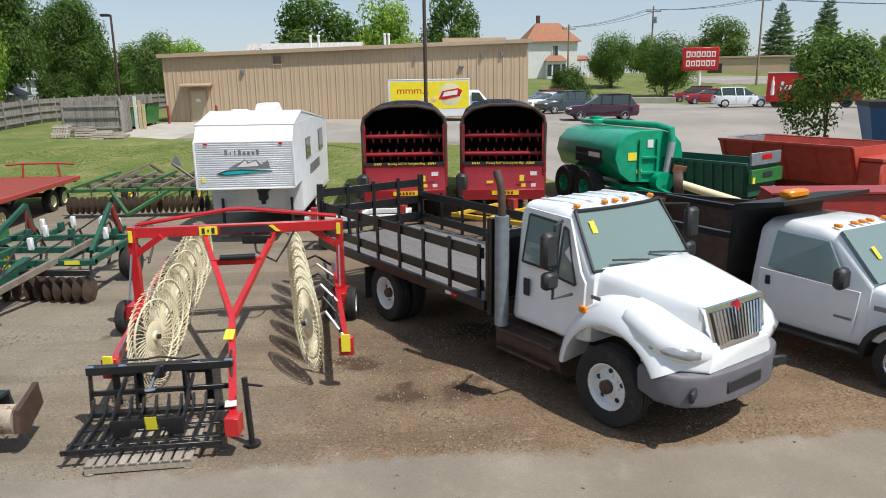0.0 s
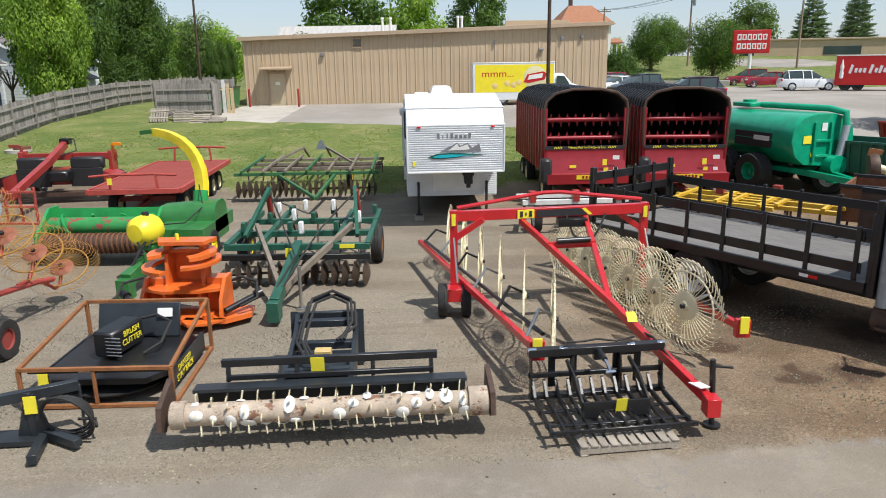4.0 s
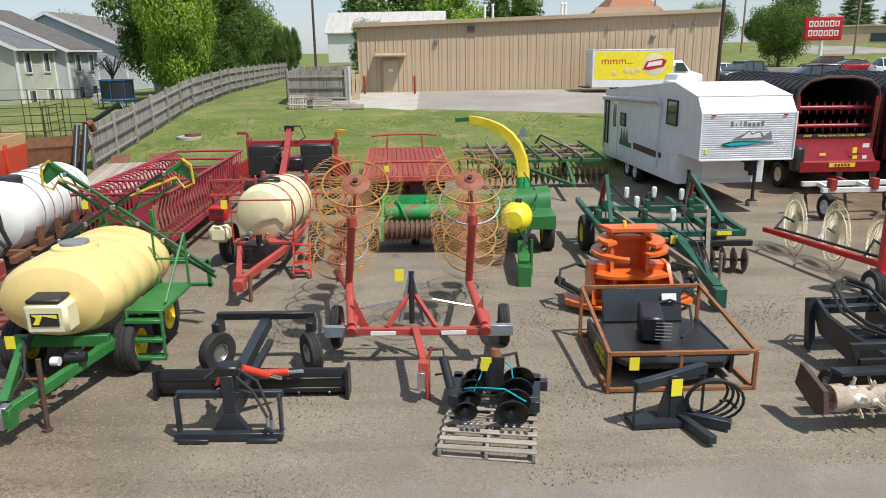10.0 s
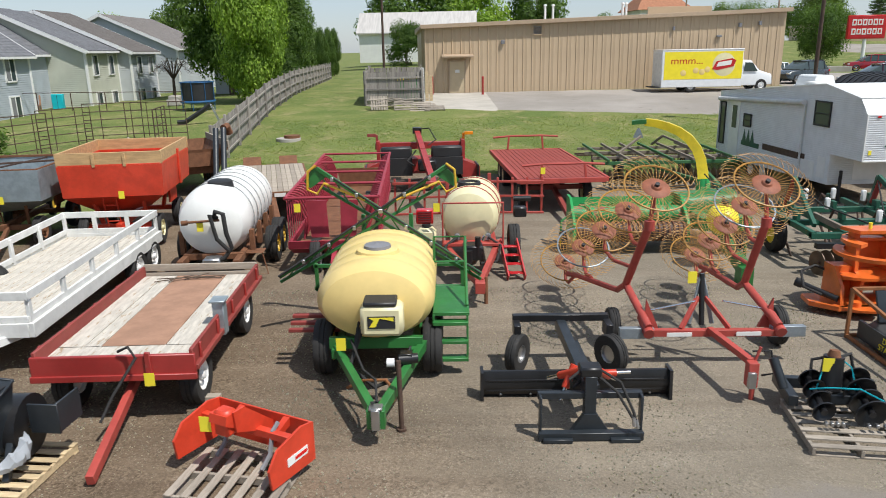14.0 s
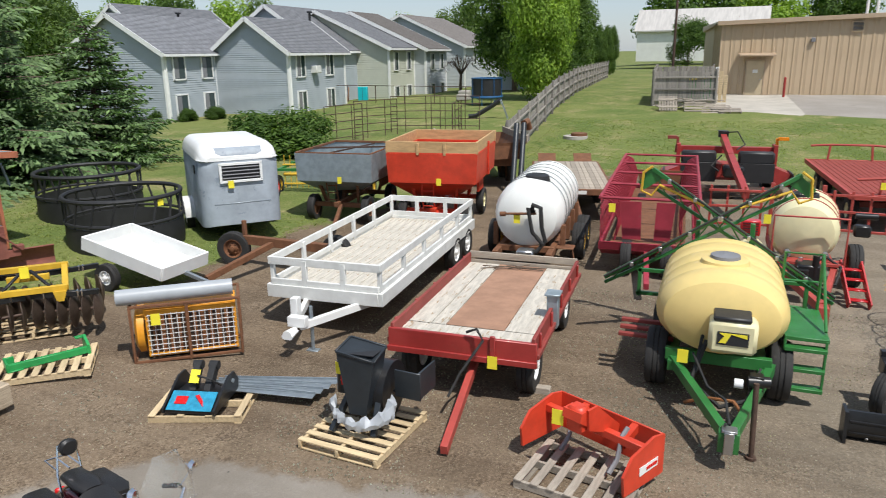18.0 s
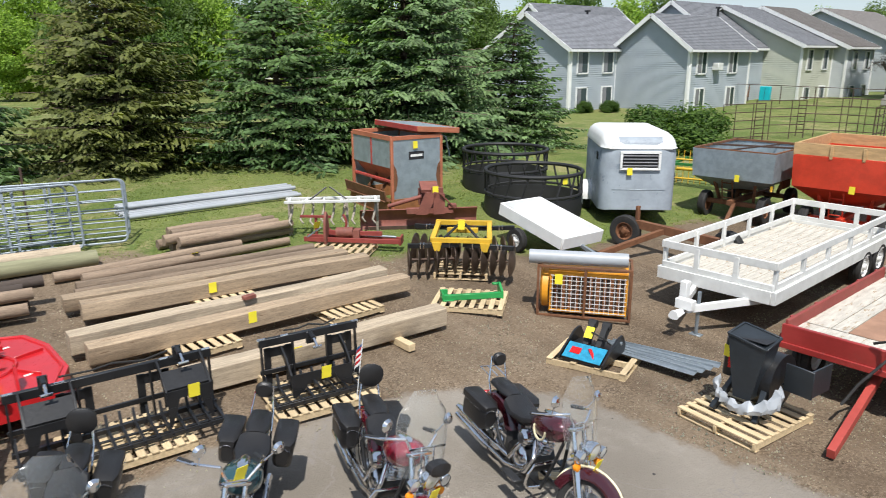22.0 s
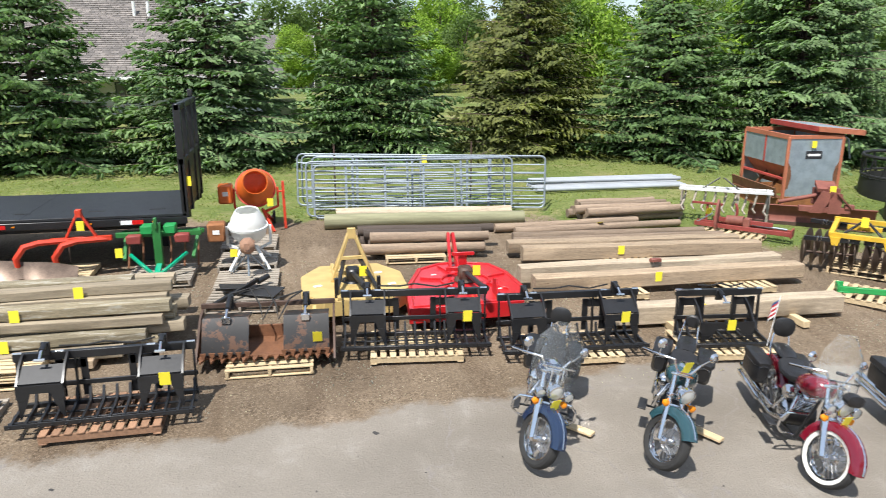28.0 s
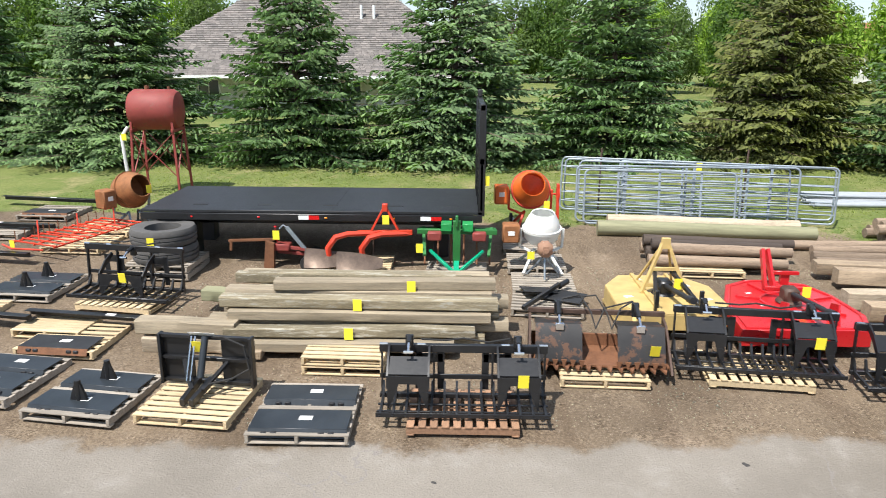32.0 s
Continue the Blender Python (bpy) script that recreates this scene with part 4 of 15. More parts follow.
# ---- board fences ----
def board_run(owner, p, q, h, step=0.152, limit=300, gap=0.006, dog=False):
    """Posts, rails and boards from p to q, in the owner's coordinates."""
    p, q = Vector((*p, 0)), Vector((*q, 0))
    d = q - p
    L, a = d.length, math.degrees(math.atan2(d.y, d.x))
    rnd = random.Random(int(L * 100))
    boards = [shared(("board", h, k), lambda k=k: Sh().box(0, 0, h / 2 + 0.04, step - gap - 0.004 * k, 0.022, h * (1 - 0.012 * k), 0.003), "fence") for k in range(3)]
    nb = int(L / step)
    rest = Sh()
    ox, oy = owner.location.x, owner.location.y
    oz, ca, sa = owner.location.z, cos(owner.rotation_euler.z), sin(owner.rotation_euler.z)

    def gz_at(pt):
        return ground_z(ox + pt.x * ca - pt.y * sa, oy + pt.x * sa + pt.y * ca) - oz

    for i in range(nb):
        c = p + d * ((i + 0.5) / nb)
        z = gz_at(c)
        if i < limit:
            part("board", boards[rnd.randrange(3)], "fence", owner, loc=(c.x, c.y, z), rot=(0, rnd.uniform(-1, 1), a))
        else:
            rest.box(0, 0, 0, step - 0.01, 0.022, h, 0, m=pose(c.x, c.y, z + h / 2, 0, 0, a))
    if rest.v:
        tagged(part("far_boards", rest, "fence", owner), kind="stuff")
    n = max(1, round(L / 2.4))
    post = shared(("post", h), lambda: Sh().box(0, 0, h / 2 + 0.08, 0.1, 0.1, h + 0.16, 0.01), "fence")
    off = Vector((-d.y, d.x, 0)).normalized() * -0.07
    for i in range(n + 1):
        c = p + d * (i / n) + off
        part("post", post, "fence", owner, loc=(c.x, c.y, gz_at(c)), rot=(0, 0, a))
        if i < n:
            e = p + d * ((i + 1) / n) + off
            for k in (0.18, 0.5, 0.85):
                part("rail", Sh().beam((c.x, c.y, gz_at(c) + h * k), (e.x, e.y, gz_at(e) + h * k), 0.045, 0.09), "fence", owner)


fence = thing("board_fence", -26.05, 26.2, 0, "weathered grey wooden board fence along the lawn", "fence")
board_run(fence, (0, 0), (-3.85, 52.8), 1.6)
enc = thing("dumpster_enclosure", -21.95, 42.1, 3, "weathered grey board enclosure round the dumpsters", "fence")
board_run(enc, (0, 0), (3.3, 0), 1.85)
board_run(enc, (0, 5.2), (0, 0), 1.85)
board_run(enc, (3.3, 5.2), (0, 5.2), 1.85)
board_run(enc, (3.4, 1.2), (3.3, 0), 1.85)


def dumpster(x, y, lid, turn):
    o = thing("dumpster", x, y, turn, "green steel dumpster with a %s lid" % ("yellow" if lid == "yellow_jd" else "black"), "dumpster", "dumpsters in the enclosure")
    part("body", Sh().prism([(-0.6, 0.15), (0.6, 0.15), (0.75, 1.2), (-0.75, 1.35)], "x", -0.95, 0.95), "green", o)
    part("lid", Sh().prism([(-0.8, 1.37), (0.8, 1.2), (0.8, 1.26), (-0.8, 1.43)], "x", -1, 1), lid, o)
    for sx in (-0.7, 0.7):
        for sy in (-0.45, 0.45):
            part("caster", Sh().cyl((sx - 0.03, sy, 0.08), (sx + 0.03, sy, 0.08), 0.08), "rubber", o)
    for sx in (-1.0, 1.0):
        part("fork_pocket", Sh().box(sx, 0, 0.75, 0.12, 0.9, 0.14), "green", o)


dumpster(-19.6, 45.2, "yellow_jd", 90)
dumpster(-19.5, 47.4, "plastic_black", 90)
pile = thing("scrap_wood_pile", -20, 40.6, 8, "heap of broken weathered pallets and boards on the grass", "wood pile")
rnd = random.Random(5)
for i in range(26):
    a, b = rnd.uniform(-1.3, 1.3), rnd.uniform(-0.5, 0.5)
    part("board", Sh().box(0, 0, 0, rnd.uniform(0.7, 1.5), 0.1, 0.025, 0.003), "wood_grey", pile, "", (a, b, 0.06 + 0.02 * i), (rnd.uniform(-12, 12), rnd.uniform(-9, 9), rnd.uniform(-50, 50)))
lean = Sh()
for i in range(7):
    lean.box(-1.5 + i * 0.14, -0.6, 0.35, 0.09, 0.02, 0.95, 0.003, (-42, 0, 0))
bars("leaning_pallet", lean.box(-1.1, -0.45, 0.55, 1.0, 0.04, 0.09, 0.003, (-42, 0, 0)).box(-1.1, -0.75, 0.2, 1.0, 0.04, 0.09, 0.003, (-42, 0, 0)), "wood_grey", pile)


# ---- houses ----
def lap_wall(s, p, q, h, peak=0.0, lap=0.13):
    """Lapped siding on a wall from p to q; peak: height of a gable above h."""
    p, q = Vector((*p, 0)), Vector((*q, 0))
    d = q - p
    L = d.length
    out = Vector((d.y, -d.x, 0)).normalized()
    n = int((h + peak) / lap)
    rows = []
    for i in range(n + 1):
        z0, z1 = i * lap, min((i + 1) * lap, h + peak)
        for z, o in ((z0, 0.03), (z1, 0.006)) if z1 - z0 >= 0.02 else ():
            k = 0 if z <= h or peak == 0 else (z - h) / peak / 2
            a, b = p + d * k + out * o, p + d * (1 - k) + out * o
            rows += [(a.x, a.y, z), (b.x, b.y, z)]
    s.add(rows, [(i, i + 1, i + 3, i + 2) for i in range(0, len(rows) - 2, 2)])


def window(owner, p, turn, w, h, z, frame_mat="white", mid=True):
    win = part("window", Sh().box(0, -0.05, 0, w, 0.05, h, 0.004), "glass", owner, loc=(p[0], p[1], z), rot=(0, 0, turn))
    fr = Sh()
    for sx in (-1, 1):
        fr.box(sx * (w / 2 + 0.03), -0.06, 0, 0.09, 0.09, h + 0.16)
    fr.box(0, -0.06, h / 2 + 0.04, w + 0.14, 0.09, 0.09).box(0, -0.06, -h / 2 - 0.04, w + 0.14, 0.09, 0.09)
    if mid:
        fr.box(0, -0.075, 0, 0.06, 0.05, h)
    part("frame", fr, frame_mat, win)
    part("curtain", Sh().box(-w * 0.24, -0.078, 0, w * 0.36, 0.006, h * 0.94, 0.001), "grey_plastic", win)
    return win


def gable_block(owner, x0, y0, x1, y1, h, rise, axis, mat, roof_mat, over=0.35, base=0.25):
    """A block with a gable roof whose ridge runs along an axis; local coordinates."""
    s = Sh()
    inner = Sh()
    inner.box((x0 + x1) / 2, (y0 + y1) / 2, h / 2 - 0.4, x1 - x0 - 0.02, y1 - y0 - 0.02, h + 0.8, 0)
    part("core", inner, mat, owner)
    gx_, gy_ = (rise, 0) if axis == "y" else (0, rise)
    lap_wall(s, (x0, y0), (x1, y0), h, gx_)
    lap_wall(s, (x1, y0), (x1, y1), h, gy_)
    lap_wall(s, (x1, y1), (x0, y1), h, gx_)
    lap_wall(s, (x0, y1), (x0, y0), h, gy_)
    part("wall", s, mat, owner)
    r = Sh()
    t = 0.14
    if axis == "y":
        m, half = (x0 + x1) / 2, (x1 - x0) / 2
        k = rise / half
        prof = [(x0 - over, h - over * k), (m, h + rise), (x1 + over, h - over * k), (x1 + over, h - over * k + t), (m, h + rise + t), (x0 - over, h - over * k + t)]
        r.prism(prof, "y", y0 - over, y1 + over)
        ends, eaves = [(prof[0], prof[1]), (prof[1], prof[2])], (y0 - over, y1 + over)
    else:
        m, half = (y0 + y1) / 2, (y1 - y0) / 2
        k = rise / half
        prof = [(y0 - over, h - over * k), (m, h + rise), (y1 + over, h - over * k), (y1 + over, h - over * k + t), (m, h + rise + t), (y0 - over, h - over * k + t)]
        r.prism(prof, "x", x0 - over, x1 + over)
        ends, eaves = [(prof[0], prof[1]), (prof[1], prof[2])], (x0 - over, x1 + over)
    rf_ = part("roof", r, roof_mat, owner)
    # courses of shingles
    rows = Sh()
    slope = math.hypot(half + over, rise + over * k)
    nrow = int(slope / 0.16)
    for (a, b_), up in ((ends[0], 1), (ends[1], -1)):
        lo, hi = (a, b_) if up > 0 else (b_, a)
        for i in range(nrow):
            u0, u1 = i / nrow, min(1, (i + 1.1) / nrow)
            c0 = (lo[0] + (hi[0] - lo[0]) * u0, lo[1] + (hi[1] - lo[1]) * u0 + t + 0.03)
            c1 = (lo[0] + (hi[0] - lo[0]) * u1, lo[1] + (hi[1] - lo[1]) * u1 + t + 0.008)
            if axis == "y":
                rows.add([(c0[0], eaves[0] - 0.03, c0[1]), (c0[0], eaves[1] + 0.03, c0[1]), (c1[0], eaves[1] + 0.03, c1[1]), (c1[0], eaves[0] - 0.03, c1[1]), (c0[0], eaves[0] - 0.03, c0[1] - 0.02), (c0[0], eaves[1] + 0.03, c0[1] - 0.02)], [(0, 1, 2, 3), (4, 5, 1, 0)])
            else:
                rows.add([(eaves[0] - 0.03, c0[0], c0[1]), (eaves[1] + 0.03, c0[0], c0[1]), (eaves[1] + 0.03, c1[0], c1[1]), (eaves[0] - 0.03, c1[0], c1[1]), (eaves[0] - 0.03, c0[0], c0[1] - 0.02), (eaves[1] + 0.03, c0[0], c0[1] - 0.02)], [(0, 1, 2, 3), (4, 5, 1, 0)])
    tagged(part("shingles", rows, roof_mat, rf_), kind="stuff")
    tr = Sh()
    for e in eaves:
        for a, b_ in ends:
            P, Q = ((a[0], e, a[1] + 0.02), (b_[0], e, b_[1] + 0.02)) if axis == "y" else ((e, a[0], a[1] + 0.02), (e, b_[0], b_[1] + 0.02))
            tr.beam(P, Q, 0.05, 0.26)
    for a in (prof[0], prof[2]):
        P, Q = ((a[0], eaves[0], a[1] + 0.03), (a[0], eaves[1], a[1] + 0.03)) if axis == "y" else ((eaves[0], a[0], a[1] + 0.03), (eaves[1], a[0], a[1] + 0.03))
        tr.beam(P, Q, 0.12, 0.14)
    part("rake_trim", tr, "white", rf_)
    cb = Sh()
    for cx in (x0, x1):
        for cy in (y0, y1):
            cb.box(cx, cy, h / 2, 0.16, 0.16, h - 0.05)
    bars("corner_board", cb, "white", owner)
    part("foundation", Sh().box((x0 + x1) / 2, (y0 + y1) / 2, -0.35, x1 - x0 + 0.02, y1 - y0 + 0.02, 0.9), "concrete", owner)
    return rf_


hz = 0.75
h1 = thing("duplex_house", -43, 37.8, 0, "blue-grey vinyl-sided two-storey duplex with grey shingle roofs", "house", "houses behind the fence", z=hz)
r1 = gable_block(h1, -5.4, 0, 0, 7.0, 3.85, 1.9, "y", "vinyl_blue", "shingle")
gable_block(h1, -12.5, -4.6, -5.35, 4.8, 3.85, 2.1, "y", "vinyl_blue", "shingle")
gable_block(h1, -10.5, 7.0, -1.5, 16.0, 3.95, 3.0, "y", "vinyl_blue", "shingle")
gable_block(h1, -19.0, 2.0, -11.0, 12.0, 3.95, 3.1, "y", "vinyl_blue", "shingle")
for yy in (1.3, 4.9):
    window(h1, (0, yy), 90, 0.95, 1.25, 2.95)
    window(h1, (0, yy), 90, 0.95, 1.25, 0.75)
for yy in (-3.4, -0.9):
    window(h1, (-5.35, yy), 90, 0.95, 1.25, 2.95, mid=False)
    window(h1, (-5.35, yy), 90, 0.95, 1.25, 0.75, mid=False)
window(h1, (-14.5, 2.0), 0, 1.5, 1.0, 2.4)
part("window_air_conditioner", Sh().box(0.2, 2.9, 2.7, 0.45, 0.6, 0.45, 0.03), "white_old", h1)
part("downspout", Sh().tube([(0.2, -0.15, 3.8), (0.1, 0.08, 3.6), (0.1, 0.08, 0.2), (0.4, -0.4, 0.05)], 0.04), "white", h1)
part("downspout", Sh().tube([(-5.15, -4.75, 3.8), (-5.25, -4.5, 3.6), (-5.25, -4.5, 0.2)], 0.04), "white", h1)
for x, y, z in ((-4.0, 9.5, 6.6), (-12.5, 5.5, 6.6), (-3.3, 3.0, 5.2), (-3.6, 4.6, 5.2)):
    part("roof_vent", Sh().cyl((x, y, z - 1), (x, y, z), 0.09, n=8).box(x, y, z, 0.3, 0.3, 0.12), "plastic_black", r1)
h2 = thing("sage_house", -41.8, 49.6, 0, "pale sage vinyl-sided house with a long grey shingle roof", "house", "houses behind the fence", z=0.9)
gable_block(h2, -12.0, 0, 0, 4.8, 3.9, 2.7, "y", "vinyl_sage", "shingle")
gable_block(h2, -12.0, 4.8, 1.0, 9.4, 3.8, 2.9, "y", "vinyl_grey", "shingle_brown")
for yy in (1.2, 3.6):
    window(h2, (0, yy), 90, 0.7, 1.3, 2.9, mid=False)
    window(h2, (0, yy), 90, 0.8, 0.8, 0.6, mid=False)
for yy in (6.2, 8.3):
    window(h2, (1.0, yy), 90, 0.7, 1.2, 2.8, mid=False)
    window(h2, (1.0, yy), 90, 0.8, 0.8, 0.6, mid=False)
h3 = thing("grey_house", -41.5, 66, 0, "light grey vinyl-sided house with a brown shingle roof", "house", "houses behind the fence", z=1)
gable_block(h3, -13.0, 0, 0, 11.0, 4.0, 2.9, "y", "vinyl_grey", "shingle_brown")
window(h3, (0, 3.0), 90, 0.8, 1.3, 2.9, mid=False)
window(h3, (0, 7.5), 90, 0.8, 1.3, 2.9, mid=False)
barn = thing("white_barn", -30, 116, -3, "white shed with a rust-streaked tin roof", "barn", z=3)
bb = Sh().box(8, 4, 1.9, 18, 8, 4.4)
part("wall", bb, "house_white", barn)
part("roof", Sh().prism([(-0.5, 4), (4, 7.2), (8.5, 4), (8.5, 4.2), (4, 7.4), (-0.5, 4.2)], "x", -1.4, 17.4), "tin", barn)
wh = thing("farmhouse", 14.8, 124, 4, "two-storey white farmhouse with a terracotta shingle hip roof", "house", z=4.3)
part("wall", Sh().box(4.2, 5, 2.8, 8.4, 10, 6.6), "house_white", wh)
part("roof", Sh().add([(-0.6, -0.6, 6), (9, -0.6, 6), (9, 10.6, 6), (-0.6, 10.6, 6), (2.2, 4.5, 9.3), (6.2, 4.5, 9.3), (6.2, 5.5, 9.3), (2.2, 5.5, 9.3)],
                         [(0, 1, 5, 4), (1, 2, 6, 5), (2, 3, 7, 6), (3, 0, 4, 7), (4, 5, 6, 7), (3, 2, 1, 0)]), "shingle_red", wh)
part("chimney", Sh().box(2.6, 5, 9.8, 0.6, 0.6, 1.6), "rust_dark", wh)
bay = part("bay_window", Sh().box(4.6, -0.6, 1.3, 3.2, 1.4, 3), "house_white", wh)
part("bay_roof", Sh().add([(2.7, -1.6, 2.8), (6.5, -1.6, 2.8), (6.5, 0, 2.8), (2.7, 0, 2.8), (3.6, 0, 3.8), (5.6, 0, 3.8)], [(0, 1, 5, 4), (1, 2, 5), (3, 0, 4), (0, 3, 2, 1)]), "shingle_red", bay)
for x, z, w, h in ((3.4, 1.3, 0.7, 1.9), (4.6, 1.3, 1.2, 1.9), (5.8, 1.3, 0.7, 1.9)):
    plate(bay, "pane", x, -1.32, z, w, h, "glass")
window(wh, (4.6, -0.02), 0, 0.9, 1.7, 4.5, mid=False)
pch = part("porch_roof", Sh().prism([(0.5, 2.9), (6.5, 2.9), (6.5, 3.1), (3.5, 3.8), (0.5, 3.1)], "x", 8.4, 10.8), "shingle_red", wh)
for y in (0.7, 3.5, 6.3):
    part("porch_post", Sh().box(10.6, y, 1.2, 0.16, 0.16, 3.4), "white", pch)
part("porch_floor", Sh().box(9.6, 3.5, -0.1, 2.4, 6.2, 0.5), "white_old", pch)

# houses behind the spruces
hb = thing("ranch_house", -70, -17, 0, "white-sided house with a large brown-grey shingle hip roof", "house", z=0.4)
part("wall", Sh().box(0, 1.7, 1.3, 13, 20, 3), "house_white", hb)
HIP = [(9.4, -9.8, 2.5), (9.4, 13.2, 2.5), (-9.4, 13.2, 2.5), (-9.4, -9.8, 2.5), (0.6, -0.5, 9.4), (0.6, 3.9, 9.4)]
hroof = part("roof", Sh().add(HIP, [(0, 1, 5, 4), (1, 2, 5), (2, 3, 4, 5), (3, 0, 4), (3, 2, 1, 0)]), "shingle_brown", hb)
crs = Sh()
rnd = random.Random(3)
for i in range(60):
    u = i / 60
    z = 2.5 + 6.9 * u + 0.05
    y0, y1, x = -9.8 + 9.3 * u, 13.2 - 9.3 * u, 9.4 - 8.8 * u
    y = y0 + rnd.uniform(0, 0.3)
    while y < y1 - 0.3:
        w = rnd.uniform(0.25, 0.5)
        crs.add([(x + 0.03, y, z), (x + 0.03, y + w - 0.02, z), (x - 0.13, y + w - 0.02, z + 0.09), (x - 0.13, y, z + 0.09), (x, y, z - 0.03), (x, y + w - 0.02, z - 0.03)], [(0, 1, 2, 3), (4, 5, 1, 0)])
        y += w
island = surface("brown_grey_shingle_tabs", (0.2, 0.18, 0.165), 0.9, var=0.2, scale=3)
nt_ = island.node_tree
pr_ = nt_.nodes["Principled BSDF"]
src_ = pr_.inputs["Base Color"].links[0].from_socket
gi2 = nt_.nodes.new("ShaderNodeNewGeometry")
nt_.links.new(mixrgb(nt_, gi2.outputs["Random Per Island"], mixrgb(nt_, 1.0, src_, (0.7, 0.7, 0.7), "MULTIPLY"), mixrgb(nt_, 1.0, src_, (1.25, 1.22, 1.2), "MULTIPLY")), pr_.inputs["Base Color"])
tagged(part("shingles", crs, island, hroof), kind="stuff")
part("gutter", Sh().box(9.45, 1.7, 2.45, 0.14, 23, 0.16), "white", hroof)
for y in (-5, 0, 4, 9):
    window(hb, (6.5, y), 90, 1.3, 1.3, 1.5)
for y in (4.6, 5.4):
    part("roof_pipe", Sh().cyl((5, y, 5), (5, y, 6.8), 0.09, n=8), "white", hroof)
hc = thing("terracotta_roof_house", -112, 47, 30, "white house with a terracotta shingle gable roof", "house", z=0.4)
gable_block(hc, -6, -5, 6, 5, 4.6, 3.2, "x", "house_white", "shingle_red")
hd = thing("small_ranch_house", -104, -5.6, 0, "small tan house with a grey roof and open carport", "house", z=0.4)
gable_block(hd, -5, -9, 5, 5, 3.4, 2.2, "y", "vinyl_grey", "shingle_brown")
# wall is solid here: a near-black panel paints the shade inside the carport
part("carport_opening", Sh().box(5.05, 3, 1.2, 0.1, 4, 2.2), "ink", hd)

# ---- trees ----
def spruce_mesh(H, R, seed, dens=1.0):
    rnd = random.Random(seed)
    s, wood = Sh(), Sh()
    wood.cyl((0, 0, -0.2), (0, 0, H * 0.97), 0.16, 0.015, n=8)
    z = 0.35
    while z < H - 0.12:
        u = z / H
        Lm = R * (1 - u) ** 0.72 + 0.1
        nb = max(5, int(11 * (1 - u * 0.55) * dens))
        a0 = rnd.uniform(0, 6.3)
        for i in range(nb):
            a = a0 + 6.283 * i / nb + rnd.uniform(-0.25, 0.25)
            L = Lm * rnd.uniform(0.62, 1.12)
            z1 = z + rnd.uniform(-0.14, 0.14)
            ca, sa = cos(a), sin(a)
            rise = rnd.uniform(-0.02, 0.36) * (0.35 + u)
            droop = rnd.uniform(0.18, 0.34) * (1 - u * 0.7)

            def at(k):
                return Vector((ca * L * k, sa * L * k, z1 + L * (rise * k - droop * k * k + 0.12 * k ** 4)))
            wood.tube([at(0), at(0.5), at(0.95)], [0.03, 0.018, 0.006], 3)
            k = 0.22 + 0.1 * rnd.random()
            while k < 1.0:
                p = at(k)
                spread = (1.05 - k) * L * 0.5 + 0.13
                for sd in (-1, 1):
                    ln = spread * rnd.uniform(0.6, 1.1)
                    dirv = Vector((ca * 0.75 - sd * sa * 0.8, sa * 0.75 + sd * ca * 0.8, rnd.uniform(-0.34, 0.02))).normalized()
                    j, q = 0, p.copy()
                    m = max(1, int(ln / 0.135))
                    for j in range(m):
                        d2 = (dirv + Vector((rnd.uniform(-0.35, 0.35), rnd.uniform(-0.35, 0.35), rnd.uniform(-0.75, 0.2)))).normalized()
                        ll = rnd.uniform(0.16, 0.32)
                        w = rnd.uniform(0.034, 0.058)
                        x = d2.orthogonal().normalized()
                        y = d2.cross(x)
                        e = q + d2 * ll
                        mid = q + d2 * ll * 0.45
                        s.add([q, mid + x * w, mid - x * w * 0.6 + y * w, mid - x * w * 0.6 - y * w, e], [(0, 1, 2), (0, 2, 3), (0, 3, 1), (4, 2, 1), (4, 3, 2), (4, 1, 3)])
                        q = q + dirv * (ln / m)
                k += 0.19 / max(L, 0.5) * rnd.uniform(0.8, 1.2)
        z += rnd.uniform(0.18, 0.29) * (1.1 - 0.4 * u)
    return s, wood


def raw_mesh(name, s, mat):
    me = bpy.data.meshes.new(name)
    me.from_pydata(s.v, [], s.f)
    me.materials.append(mat)
    return me


SPRUCE = {}
for key, H, R, seed in (("a", 6.8, 3.35, 1), ("b", 7.1, 3.3, 2), ("c", 9.3, 4.3, 3)):
    s, wood = spruce_mesh(H, R, seed)
    SPRUCE[key] = (raw_mesh("crown", s, LEAF["spruce"]), raw_mesh("crown", s, LEAF["pine"]), wood.data("trunk", "bark"))


def spruce(x, y, key, size, turn, label, yellow=False):
    o = thing("spruce_tree", x, y, turn, label, "spruce tree", "row of spruces")
    o.scale = (size[0], size[0], size[1])
    part("crown", SPRUCE[key][1 if yellow else 0], None, o)
    part("trunk", SPRUCE[key][2], None, o)
    return o


DENSE = "dense blue-green spruce with branches down to the grass"
spruce(-44.5, -24.3, "b", (1.16, 1.05), 10, DENSE)
spruce(-44, -18.7, "c", (1.05, 0.84), 70, DENSE)
spruce(-43.6, -12, "a", (1.14, 1.02), 150, DENSE)
spruce(-43.8, -6.3, "b", (1.28, 1.08), 220, DENSE)
spruce(-44.8, -0.4, "a", (1.2, 1.08), 300, DENSE)
spruce(-44.2, 5.5, "b", (1.16, 1.1), 45, "yellowish green spruce with sparse upper branches", True)
spruce(-42.4, 10.5, "a", (1.24, 0.98), 100, DENSE)
spruce(-41.2, 15.3, "c", (1.2, 1.15), 190, "very tall dense spruce behind the grey feeder")
spruce(-40.2, 20.2, "a", (0.95, 0.78), 260, "small slender spruce at the end of the row")
